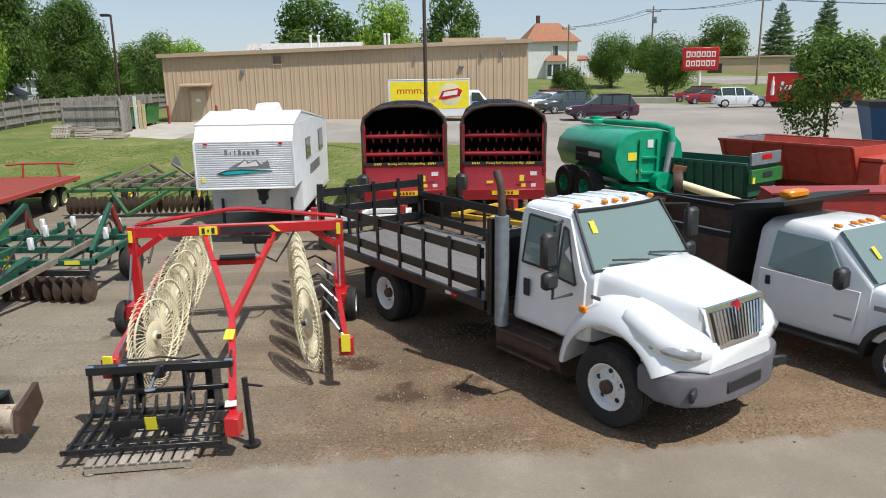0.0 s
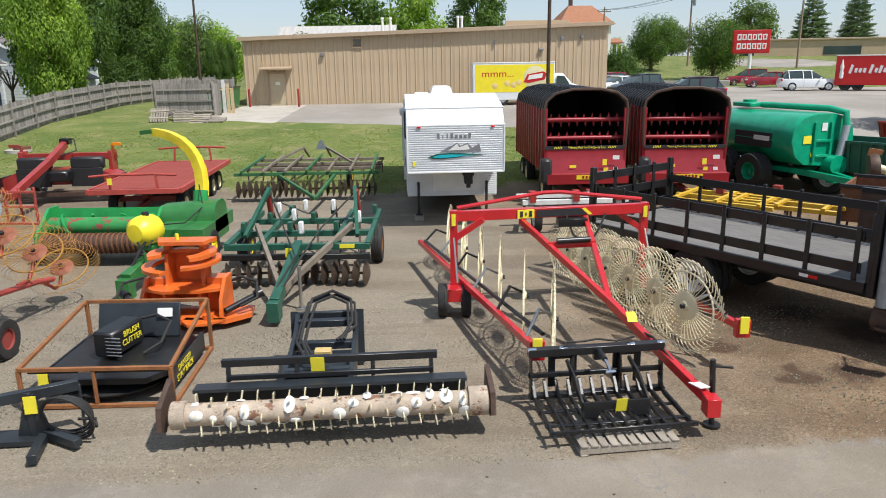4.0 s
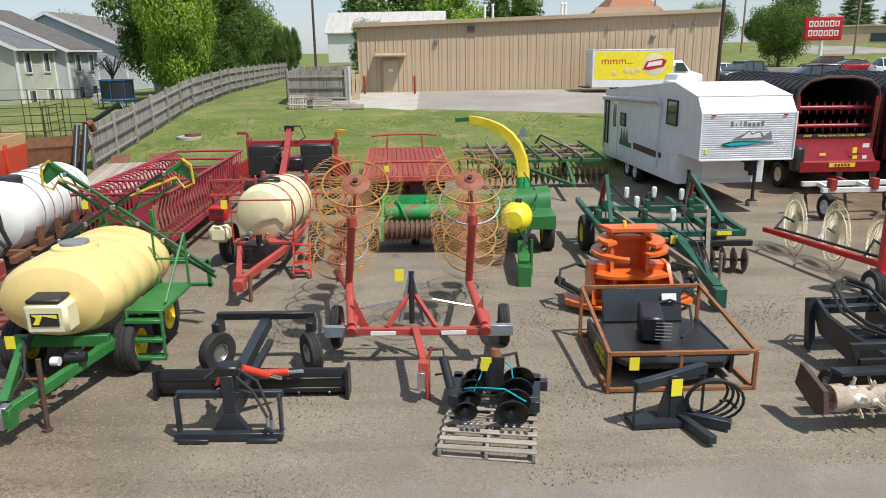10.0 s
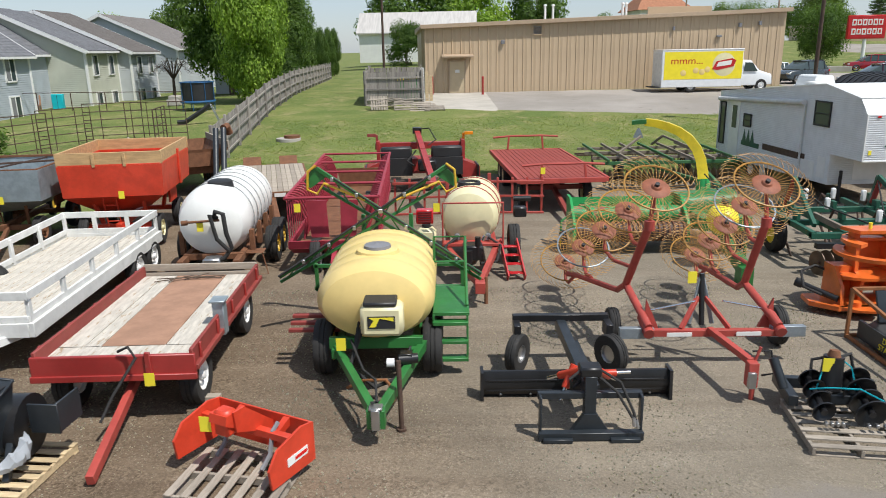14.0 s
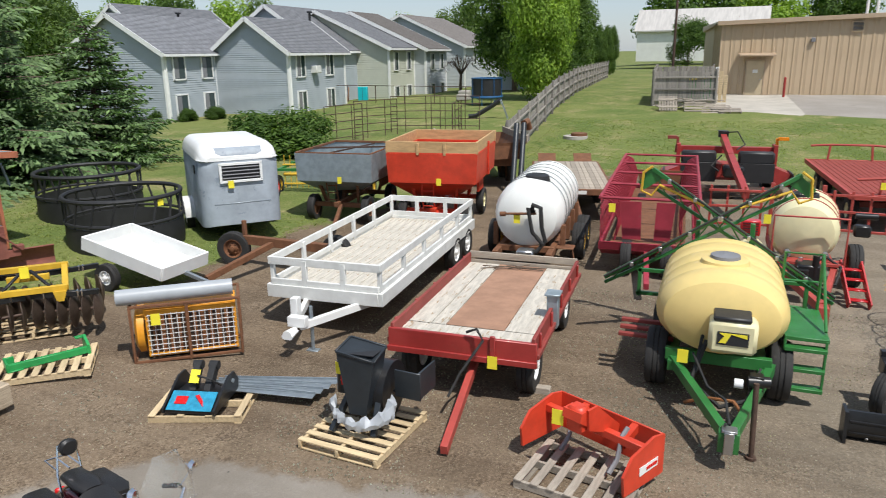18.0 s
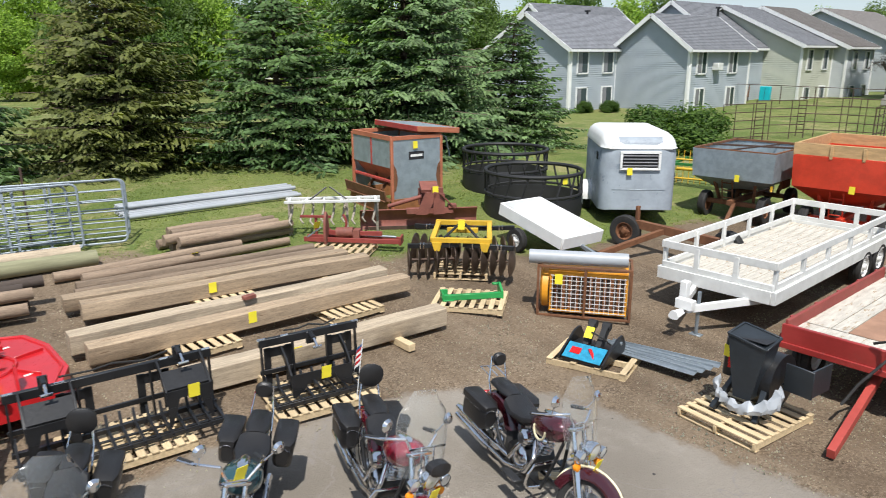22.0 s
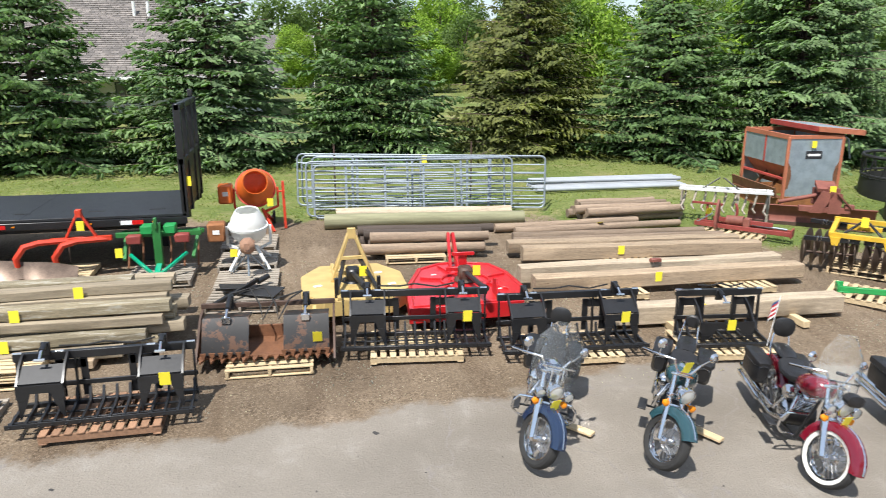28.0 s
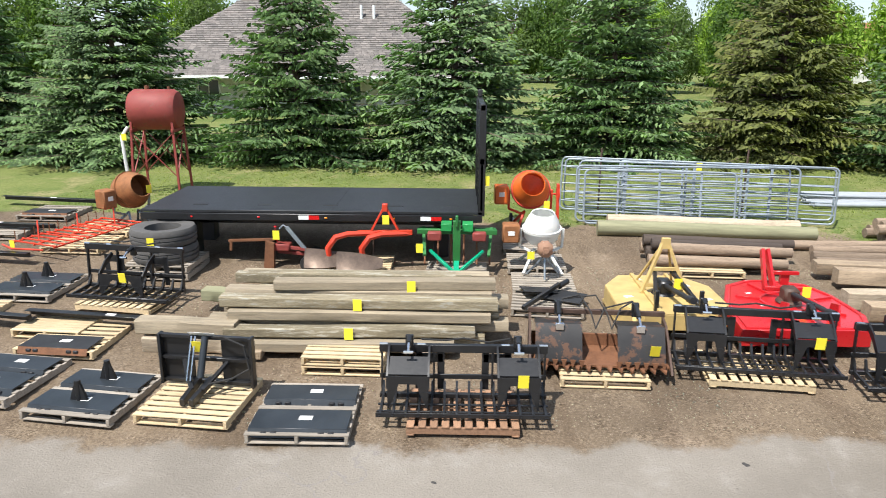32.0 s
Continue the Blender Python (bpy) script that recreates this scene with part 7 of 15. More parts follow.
def camper():
    o = thing("fifth_wheel_camper", -5.08, 18.37, 3.4, "white ribbed fifth-wheel camper trailer with green swirl graphics", "camper")
    W, L = 1.25, 8.85
    zt, zn = 3.42, 1.52
    body = [(0, zn), (0, 2.72), (0.35, 3.12), (2.0, zt), (L, 2.86), (L, 0.5), (1.43, 0.65), (1.43, zn)]
    b = part("body", Sh().prism(body, "x", -W, W), "siding_white", o)
    for i in range(44):
        z = 0.7 + i * 0.056
        y0 = 0.0 if z > zn else 1.43
        y1 = L if z < 2.84 else 2.0 + (zt - z) / 0.56 * (L - 2.0)
        if z > 2.75:
            y0 = 0.35 * (z - 2.72) / 0.4
        for sd in (-1, 1):
            part("siding_rib", Sh().box(sd * (W + 0.004), (y0 + y1) / 2, z, 0.014, y1 - y0 - 0.03, 0.03, 0.004), "siding_white", b)
        if zn < z < 2.75:
            part("siding_rib", Sh().box(0, -0.004, z, 2 * W - 0.06, 0.014, 0.03, 0.004), "siding_white", b)
        elif z < zn:
            part("siding_rib", Sh().box(0, 1.426, z, 2 * W - 0.06, 0.014, 0.03, 0.004), "siding_white", b)
    part("roof_skin", Sh().prism([(0.33, 3.14), (2, zt + 0.02), (L, 2.89), (L, 2.86), (2, zt - 0.02), (0.35, 3.1)], "x", -W - 0.02, W + 0.02), "white", b)
    part("roof_air_conditioner", Sh().loft([sect(-0.5, 0.38, 3.3, 3.68, 0.3, 0.1), sect(0.5, 0.38, 3.3, 3.68, 0.3, 0.1)]).moved(pose(-0.1, 4.6, -0.1, 0, 0, 90)), "white", b)
    part("roof_vent", Sh().box(-0.75, 3.4, 3.36, 0.45, 0.6, 0.14, 0.04), "white_old", b)
    part("roof_vent", Sh().box(0.6, 6.6, 3.1, 0.45, 0.5, 0.14, 0.04), "white_old", b)
    for y0, y1, z0, z1 in ((0, 0, zn, 2.75),):
        part("edge_trim", Sh().box(-W, -0.01, (z0 + z1) / 2, 0.04, 0.04, z1 - z0).box(W, -0.01, (z0 + z1) / 2, 0.04, 0.04, z1 - z0).box(0, -0.01, zn, 2 * W, 0.04, 0.04), "white", b)
    part("marker_lamp", Sh().box(-0.95, -0.03, 2.68, 0.1, 0.03, 0.05, 0.01), "lens_red", b)
    part("marker_lamp", Sh().box(0.95, -0.03, 2.68, 0.1, 0.03, 0.05, 0.01), "lens_red", b)
    # name as plain bars, mountains and swirl
    for i in range(8):
        h = 0.13 if i in (0, 2, 3, 7) else 0.085
        part("name_bar", Sh().box(-0.45 + i * 0.115, -0.016, 2.45 + h / 2 - 0.06, 0.07 if i not in (1, 2) else 0.025, 0.008, h, 0.002), "grey_plastic", b)
    part("mountain_graphic", Sh().prism([(-0.4, 2.05), (-0.22, 2.16), (-0.1, 2.2), (0.02, 2.28), (0.12, 2.2), (0.3, 2.27), (0.42, 2.14), (0.6, 2.25), (0.65, 2.05)], "y", -0.022, -0.01), "grey_plastic", b)
    part("mountain_graphic", Sh().prism([(-0.2, 2.08), (-0.08, 2.17), (0.03, 2.25), (0.08, 2.16), (0.3, 2.23), (0.36, 2.1)], "y", -0.026, -0.018), "paper", b)
    sw = [(-0.72, 1.92), (-0.5, 2.0), (-0.1, 2.02), (0.3, 2.0), (0.72, 1.98), (0.3, 1.95), (0, 1.9), (-0.3, 1.87), (-0.6, 1.87)]
    part("swirl_graphic", Sh().prism(sw, "y", -0.03, -0.012), "green_dark", b)
    part("swirl_graphic", Sh().prism([(a * 0.8 - 0.03, 1.93 + (z - 1.93) * 0.55) for a, z in sw], "y", -0.036, -0.02), "cyan", b)
    part("tag_plate", Sh().box(-1.08, -0.02, 1.75, 0.08, 0.012, 0.12, 0.001), "tag", b)
    # front lower compartment and hitch
    part("storage_door", Sh().box(0.1, 1.415, 1.08, 1.3, 0.02, 0.6, 0.01), "white", b)
    hp = part("pin_box", Sh().box(0.35, 0.8, 1.46, 0.3, 1, 0.2, 0.02).box(0.35, 0.4, 1.3, 0.22, 0.3, 0.3, 0.02).cyl((0.35, 0.35, 1.05), (0.35, 0.35, 1.2), 0.06), "black_matt", b)
    for sd in (-1, 1):
        lg = part("landing_leg", Sh().box(sd * 0.95, 1.3, 0.62, 0.07, 0.07, 0.9).box(sd * 0.95, 1.3, 0.16, 0.2, 0.2, 0.03), "black_matt", o)
        part("wood_block", Sh().box(sd * 0.95, 1.3, 0.06, 0.26, 0.26, 0.15), "wood_grey", lg)
        for yy in (5.4, 6.25):
            wheel(o, sd * 1.05, yy, 0.36, 0.36, 0.2, 0.2, "white", 1, turn=-90 * sd)
    part("chassis", Sh().box(0, 5.2, 0.62, 1.6, 6.2, 0.16), "black_matt", o)
    # west side: door, windows, awning, graphics
    x = -W - 0.012
    dr = part("entry_door", Sh().box(x, 7.5, 1.62, 0.03, 0.75, 1.95, 0.01), "white", b)
    part("door_window", Sh().box(x - 0.02, 7.5, 2.05, 0.02, 0.34, 0.8, 0.01), "glass", dr)
    for yy, z, w, h in ((2.0, 2.6, 0.75, 0.66), (6.5, 2.0, 0.5, 0.4), (8.45, 1.75, 0.35, 1.5)):
        wn_ = part("window", Sh().box(x - 0.01, yy, z, 0.03, w, h, 0.01), "glass", b)
        part("frame", Sh().box(x - 0.02, yy, z + h / 2, 0.04, w + 0.06, 0.05).box(x - 0.02, yy, z - h / 2, 0.04, w + 0.06, 0.05).box(x - 0.02, yy - w / 2, z, 0.04, 0.05, h).box(x - 0.02, yy + w / 2, z, 0.04, 0.05, h).box(x - 0.02, yy, z, 0.04, w, 0.03), "black_matt", wn_)
    aw = part("awning_roll", Sh().cyl((x - 0.08, 2.9, 2.86), (x - 0.08, 8.7, 2.62), 0.08, n=12), "white_old", b)
    bars("awning_arm", Sh().box(x - 0.05, 2.9, 1.85, 0.05, 0.05, 1.9).box(x - 0.05, 8.7, 1.65, 0.05, 0.05, 1.8), "white_old", aw)
    part("stripe_graphic", Sh().box(x, 4, 1.25, 0.012, 2.6, 0.2, 0.004), "rust_dark", b)
    part("stripe_graphic", Sh().box(x, 6.2, 1.2, 0.012, 1.3, 0.16, 0.004), "green_dark", b)
    for k in range(3):
        part("tree_graphic", Sh().prism([(5.9 + k * 0.3, 1.25), (6.05 + k * 0.3, 1.7), (6.2 + k * 0.3, 1.25)], "x", x - 0.008, x + 0.002), "green_dark", b)
    for yy, z, w, h in ((1.8, 1.1, 0.4, 0.6), (2.6, 0.95, 0.9, 0.5)):
        part("hatch", Sh().box(x, yy, z, 0.014, w, h, 0.004), "white", b)
    for yy, z, w, h in ((3.0, 2.3, 1.0, 0.6), (6.5, 2.3, 1.2, 0.7)):
        part("window", Sh().box(W + 0.02, yy, z, 0.03, w, h, 0.01), "glass", b)
    part("swirl_graphic", Sh().box(W + 0.012, 4.6, 1.6, 0.012, 2.6, 0.3, 0.004), "grey_plastic", b)


camper()

# ---- rakes and implements in the middle rows ----
def aim(d):
    """Euler degrees that turn the z axis towards d."""
    e = Vector(d).to_track_quat("Z", "Y").to_euler()
    return tuple(math.degrees(a) for a in e)


def tine_shape(R, n, curl, thick):
    s = Sh()
    for i in range(n):
        a = 2 * pi * i / n
        pts = []
        for r, da in ((0.3, 0), (0.62, 0.02), (0.86, 0.06), (1.0, 0.16 * curl), (1.08, 0.34 * curl)):
            pts.append((cos(a + da) * r * R, sin(a + da) * r * R, 0.0 if r < 0.9 else 0.015))
        s.tube(pts, thick, 4)
    return s


def rake_wheel(parent, p, axis, R, mats, n=40, curl=1.0, rim=0.8, thick=0.006):
    hub = shared(("rake_hub", R), lambda: Sh().lathe([(0.001, 0.05), (0.06, 0.05), (0.08, 0.02), (0.3 * R, 0.012), (0.33 * R, 0), (0.3 * R, -0.01), (0.001, -0.02)], (0, 0, 0), (0, 0, 1), 24), mats[0])
    tn = shared(("tines", R, n, curl, thick), lambda: tine_shape(R, n, curl, thick), mats[1])
    rm = shared(("rim", R, rim), lambda: Sh().ring((0, 0, 0.01), (0, 0, 1), R * rim, 0.014, 36, 5), mats[2])
    o = part("rake_wheel", hub, None, parent, loc=p, rot=aim(axis))
    tagged(part("tine_ring", tn, None, o), kind="stuff")
    part("rim", rm, None, o)
    part("hub_cap", shared(("hub_cap",), lambda: Sh().cyl((0, 0, 0.02), (0, 0, 0.09), 0.035, n=8), "ink"), None, o)
    return o


def v_rake():
    ox, oy = -3.5, 12.1
    o = thing("wheel_rake", ox, oy, 0, "new red V wheel rake with cream spring tine wheels", "hay rake")

    def P(x, y, z):
        return (x - ox, y - oy, z + 0.15)

    A, B = P(-5.26, 11.81, 1.58), P(-1.85, 12.45, 1.55)
    beam = part("arch_beam", Sh().beam(A, B, 0.14, 0.17), "red_new", o)
    part("truss_bar", Sh().tube([P(-5.2, 11.9, 1.7), P(-3.7, 12.15, 1.9), P(-3.4, 12.2, 1.9), P(-1.9, 12.5, 1.7)], 0.035, 8), "red_new", beam)
    mid = Vector(A).lerp(Vector(B), 0.36)
    part("logo_plate", Sh().box(0, -0.09, 0, 0.3, 0.012, 0.15, 0.002).moved(pose(mid.x, mid.y, mid.z, 0, 0, 10.6)), "tag", beam, "yellow logo plate")
    for k in (-0.08, 0, 0.08):
        part("logo_bar", Sh().box(k, -0.1, 0, 0.05 if k else 0.025, 0.008, 0.1 if k else 0.05, 0.001).moved(pose(mid.x, mid.y, mid.z, 0, 0, 10.6)), "ink", beam)
    m2 = Vector(A).lerp(Vector(B), 0.56)
    part("stripe_decal", Sh().prism([(-0.5, -0.06), (0.42, -0.06), (0.3, 0.06), (-0.5, 0.06)], "y", -0.092, -0.085).moved(pose(m2.x, m2.y, m2.z, 0, 0, 10.6)), "ink", beam)
    part("stripe_decal", Sh().prism([(0.32, 0.05), (0.44, -0.06), (0.52, -0.06), (0.38, 0.06)], "y", -0.096, -0.086).moved(pose(m2.x, m2.y, m2.z, 0, 0, 10.6)), "tag", beam)
    for end, sd in ((A, -1), (B, 1)):
        e = Vector(end)
        up = part("upright", Sh().beam(e + Vector((0, 0, 0.1)), (e.x, e.y, 0.5), 0.13, 0.13).beam(e - Vector((sd * 0.5, 0, 0.06)), (e.x, e.y, e.z - 0.4), 0.1), "red_new", o)
        part("reflector", Sh().box(e.x, e.y - 0.09, e.z - 0.05, 0.07, 0.01, 0.2, 0.001), "tag", up)
        part("axle_box", Sh().box(e.x, e.y - 0.1, 0.42, 0.26, 0.5, 0.22), "red_new", up)
        for d in (-0.2, 0.2):
            wheel(o, e.x + d, e.y - 0.15, 0.29, 0.29, 0.17, 0.16, "white", 1, turn=90 if d > 0 else -90)
        part("lift_chain", Sh().tube([(e.x, e.y - 0.12, e.z - 0.35), (e.x + 0.05, e.y - 0.5, 0.7)], 0.018, 5), "steel", up)
    # rake arms with discs
    for sd, F, Bk, ax, c0, c1, n in ((-1, P(-4.26, 8.52, 0.5), P(-5.95, 15.0, 0.35), (0.99, -0.12, 0), P(-3.96, 9.2, 0.72), P(-5.3, 15.0, 0.5), 6), (1, P(-1.34, 9.2, 0.5), P(-2.25, 14.1, 0.4), (-0.88, -0.47, 0), P(-1.95, 9.73, 0.7), P(-2.9, 13.8, 0.5), 6)):
        arm = part("rake_arm", Sh().beam(F, Bk, 0.085, 0.1), "red_new", o)
        part("reflector", Sh().box(F[0], F[1] - 0.07, F[2] + 0.06, 0.12, 0.03, 0.24, 0.002), "tag", arm)
        part("end_plate", Sh().box(F[0], F[1], F[2], 0.2, 0.1, 0.26), "red_new", arm)
        fa, fb = Vector(F), Vector(Bk)
        part("inner_rail", Sh().tube([fa + Vector((-sd * 0.12, 0.3, 0.1)), fb + Vector((-sd * 0.12, -0.3, 0.1))], 0.03, 6), "black", arm)
        for i in range(n):
            u = i / (n - 1)
            c = Vector(c0).lerp(Vector(c1), u)
            rake_wheel(o, c - Vector((0, 0, 0.05)), ax, 0.65, ("tine_cream", "tine_cream", "tine_cream"), 44, 1.4, 0.78, 0.007)
            a = fa.lerp(fb, 0.06 + 0.9 * u)
            part("wheel_bracket", Sh().tube([a, (a.x * 0.5 + c.x * 0.5, a.y * 0.5 + c.y * 0.5, c.z + 0.15), c], 0.025, 6), "black" if i % 2 else "steel", arm)
    V = P(-3.05, 9.75, 0.72)
    yoke = part("yoke", Sh().beam(P(-4.1, 12, 1.45), V, 0.08, 0.1).beam(P(-2.95, 12.2, 1.45), V, 0.08, 0.1).beam(P(-3.75, 11.2, 1.2), P(-2.95, 11.3, 1.2), 0.08, 0.1), "red_new", o)
    tg = part("tongue", Sh().beam(V, P(-2.42, 7.47, 0.3), 0.09, 0.12), "red_new", o)
    part("clevis", Sh().box(*P(-2.4, 7.42, 0.25), 0.16, 0.2, 0.22), "red_new", tg)
    part("decal", Sh().box(*P(-2.48, 7.62, 0.41), 0.13, 0.24, 0.012, 0.002, (-8, 0, 15)), "paper", tg)
    part("jack", Sh().cyl(P(-2.28, 7.66, -0.13), P(-2.32, 7.68, 0.7), 0.035).cyl(P(-2.28, 7.66, -0.14), P(-2.28, 7.66, -0.11), 0.1).cyl(P(-2.32, 7.68, 0.62), P(-2.1, 7.62, 0.62), 0.015), "black", tg)
    part("hydraulic_cylinder", Sh().cyl(P(-3.6, 11.15, 1.28), P(-3.05, 11.25, 1.28), 0.05), "black", yoke)
    bars("hydraulic_hose", Sh().tube([P(-3.3, 12.1, 1.5), P(-3.2, 11.9, 1.2), P(-2.9, 12, 1), P(-2.7, 12.1, 1.3), P(-2.6, 12.2, 1.5)], 0.02).tube([V, P(-2.9, 9.2, 0.55), P(-2.75, 8.6, 0.62), P(-2.6, 8.1, 0.45)], 0.018), "rubber", yoke)
    part("hose_box", Sh().box(*P(-3.2, 12.1, 1.4), 0.5, 0.3, 0.14), "black", yoke)
    tag(tg, *P(-2.9, 9.1, 0.72), 0, -60)


v_rake()


# pallets and grapples
def pallet_parts(owner, w=1.22, d=1.0, mat="wood_new", z=0.0, n=7, x=0.0, y=0.0, turn=0.0):
    """Deck boards along x on three runners along y; laid under a thing as its parts."""
    m = pose(x, y, z, 0, 0, turn)
    run = shared(("runner", d), lambda: Sh().box(0, 0, 0.06, 0.04, d, 0.085, 0.003), mat)
    brd = shared(("deck_board", w), lambda: Sh().box(0, 0, 0, w, 0.09, 0.018, 0.003), mat)
    for k in (-1, 0, 1):
        p = m @ Vector((k * (w / 2 - 0.03), 0, 0))
        part("runner", run, None, owner, loc=p, rot=(0, 0, turn))
    for i in range(n):
        yy = -d / 2 + 0.05 + i * (d - 0.1) / (n - 1)
        p = m @ Vector((0, yy, 0.113))
        part("deck_board", brd, None, owner, loc=p, rot=(0, 0, turn))
    for yy in (-d / 2 + 0.05, d / 2 - 0.05):
        p = m @ Vector((0, yy, 0.009))
        part("bottom_board", brd, None, owner, loc=p, rot=(0, 0, turn))


def pallet(x, y, turn, mat, label, w=1.22, d=1.0, n=7, z=None):
    o = thing("pallet", x, y, turn, label, "pallet", "wooden pallets", z=z)
    pallet_parts(o, w, d, mat, 0, n)
    return o


NEWP, OLDP = "pale new wooden pallet lying on the gravel", "weathered grey wooden pallet lying on the gravel"


def grapple(x, y, turn, W, mat="black", lids=2, label="black root grapple bucket with hydraulic claws on a pallet", tines=None, tag_at=0, pal="wood_new", high=0.62, pallet_w=1.35, claw_mat=None, squeeze=1.0):
    """A rock and brush grapple: back frame, tines forward (-y), claws above; lies on a pallet."""
    base = ground_z(x, y)
    c = Vector((x, y, 0)) + Matrix.Rotation(radians(turn), 3, "Z") @ Vector((0, 0.42 - 0.84 * squeeze, 0))
    pallet(c.x, c.y, turn + 90, pal, {"wood_new": NEWP, "wood_grey": OLDP}.get(pal, "reddish brown wooden pallet"), 1, pallet_w, 10, z=base)
    o = thing("grapple_bucket", x, y, turn, label, "grapple bucket", "grapples along the lot", z=base + 0.14)
    o.scale = (1, squeeze, 1)
    hw = W / 2
    back = part("back_frame", Sh().box(0, 0.32, high, W, 0.12, 0.1).box(0, 0.3, 0.3, W, 0.05, 0.06).box(0, 0.22, 0.06, W, 0.1, 0.06), mat, o)
    for k in (-1, -0.36, 0.36, 1):
        part("back_plate", Sh().prism([(0.36, high + 0.02), (0.3, 0.04), (0.2, 0.04), (0.27, high - 0.04)], "x", k * (hw - 0.03) - 0.012, k * (hw - 0.03) + 0.012), mat, back)
    for k in (-0.42, 0.42):
        part("quick_plate", Sh().box(k - 0.14, 0.36, 0.36, 0.09, 0.03, 0.5).box(k + 0.14, 0.36, 0.36, 0.09, 0.03, 0.5).box(k, 0.36, 0.54, 0.34, 0.03, 0.12), mat, back)
    n = tines or max(6, int(W / 0.145))
    td = shared(("tine", mat), lambda: Sh().prism([(0.3, 0.24), (0.24, 0.1), (0.1, 0.02), (-0.62, 0), (-0.78, 0.05), (-0.6, 0.06), (0.12, 0.09), (0.26, 0.24)], "x", -0.015, 0.015), mat)
    for i in range(n):
        part("tine", td, None, o, loc=(-hw + 0.05 + (W - 0.1) * i / (n - 1), 0, 0))
    for k in (-0.18, -0.52):
        part("cross_bar", Sh().box(0, k, 0.04, W, 0.06, 0.02), mat, o)
    part("front_bar", Sh().box(0, -0.72, 0.05, W, 0.03, 0.06), mat, o)
    cw = 0.5 if lids > 1 else 0.8
    hc = high if lids > 1 else high - 0.14
    cm = claw_mat or mat
    for k in range(lids):
        cx = (-hw * 0.64 + hw * 1.28 * k) if lids > 1 else 0.0
        cl = Sh()
        for sx in (-1, 1):
            cl.prism([(0.28, hc + 0.02), (0.22, hc + 0.07), (-0.1, hc - 0.02), (-0.42, hc - 0.2), (-0.46, hc - 0.36), (-0.36, hc - 0.26), (-0.08, hc - 0.12)], "x", cx + sx * cw / 2 - 0.012, cx + sx * cw / 2 + 0.012)
        if lids > 1:
            cl.box(cx, -0.2, hc - 0.12, cw, 0.4, 0.02, 0.004, (22, 0, 0))
        cl.prism([(cx - cw / 2, hc - 0.2), (cx + cw / 2, hc - 0.2), (cx + cw / 2, hc - 0.4), (cx + cw * 0.28, hc - 0.4), (cx + cw * 0.22, hc - 0.3), (cx - cw * 0.22, hc - 0.3), (cx - cw * 0.28, hc - 0.4), (cx - cw / 2, hc - 0.4)], "y", -0.45, -0.42)
        cp = part("claw", cl, cm, o)
        for sx in (-1, 1):
            part("claw_tooth", Sh().prism([(cx + sx * cw / 2, hc - 0.4), (cx + sx * cw * 0.28, hc - 0.4), (cx + sx * cw * 0.46, 0.06), (cx + sx * cw * 0.5, 0.06)], "y", -0.46, -0.43), cm, cp)
        cyl_ = part("hydraulic_cylinder", Sh().cyl((cx, 0.24, hc + 0.16), (cx, 0, hc + 0.13), 0.035, n=10).box(cx, 0.28, hc + 0.1, 0.1, 0.08, 0.16), mat, cp)
        part("piston_rod", Sh().cyl((cx, 0, hc + 0.13), (cx, -0.2, hc + 0.06), 0.018, n=8).cyl((cx - 0.06, -0.2, hc + 0.06), (cx + 0.06, -0.2, hc + 0.06), 0.02, n=8), "chrome", cyl_)
        if k == tag_at:
            tag(cp, cx + 0.05, -0.47, hc - 0.24, 0, 12)
    part("hydraulic_hose", Sh().tube([(-hw * 0.5, 0.3, high + 0.12), (-hw * 0.2, 0.34, high + 0.1), (0, 0.3, high + 0.14), (hw * 0.3, 0.34, high + 0.08), (hw * 0.55, 0.3, high + 0.14)], 0.014, 6), "rubber", o)
    for k in (-0.95, -0.5, 0.5, 0.95):
        part("pivot_pin", Sh().cyl((k * hw - 0.05, 0.3, high + 0.04), (k * hw + 0.05, 0.3, high + 0.04), 0.028, n=8), "chrome", o)
    return o


grapple(-3.5, 8, 7, 1.75, lids=1, label="black root rake grapple on a weathered pallet beside the red rake", pal="wood_grey", high=0.6, pallet_w=1.15)


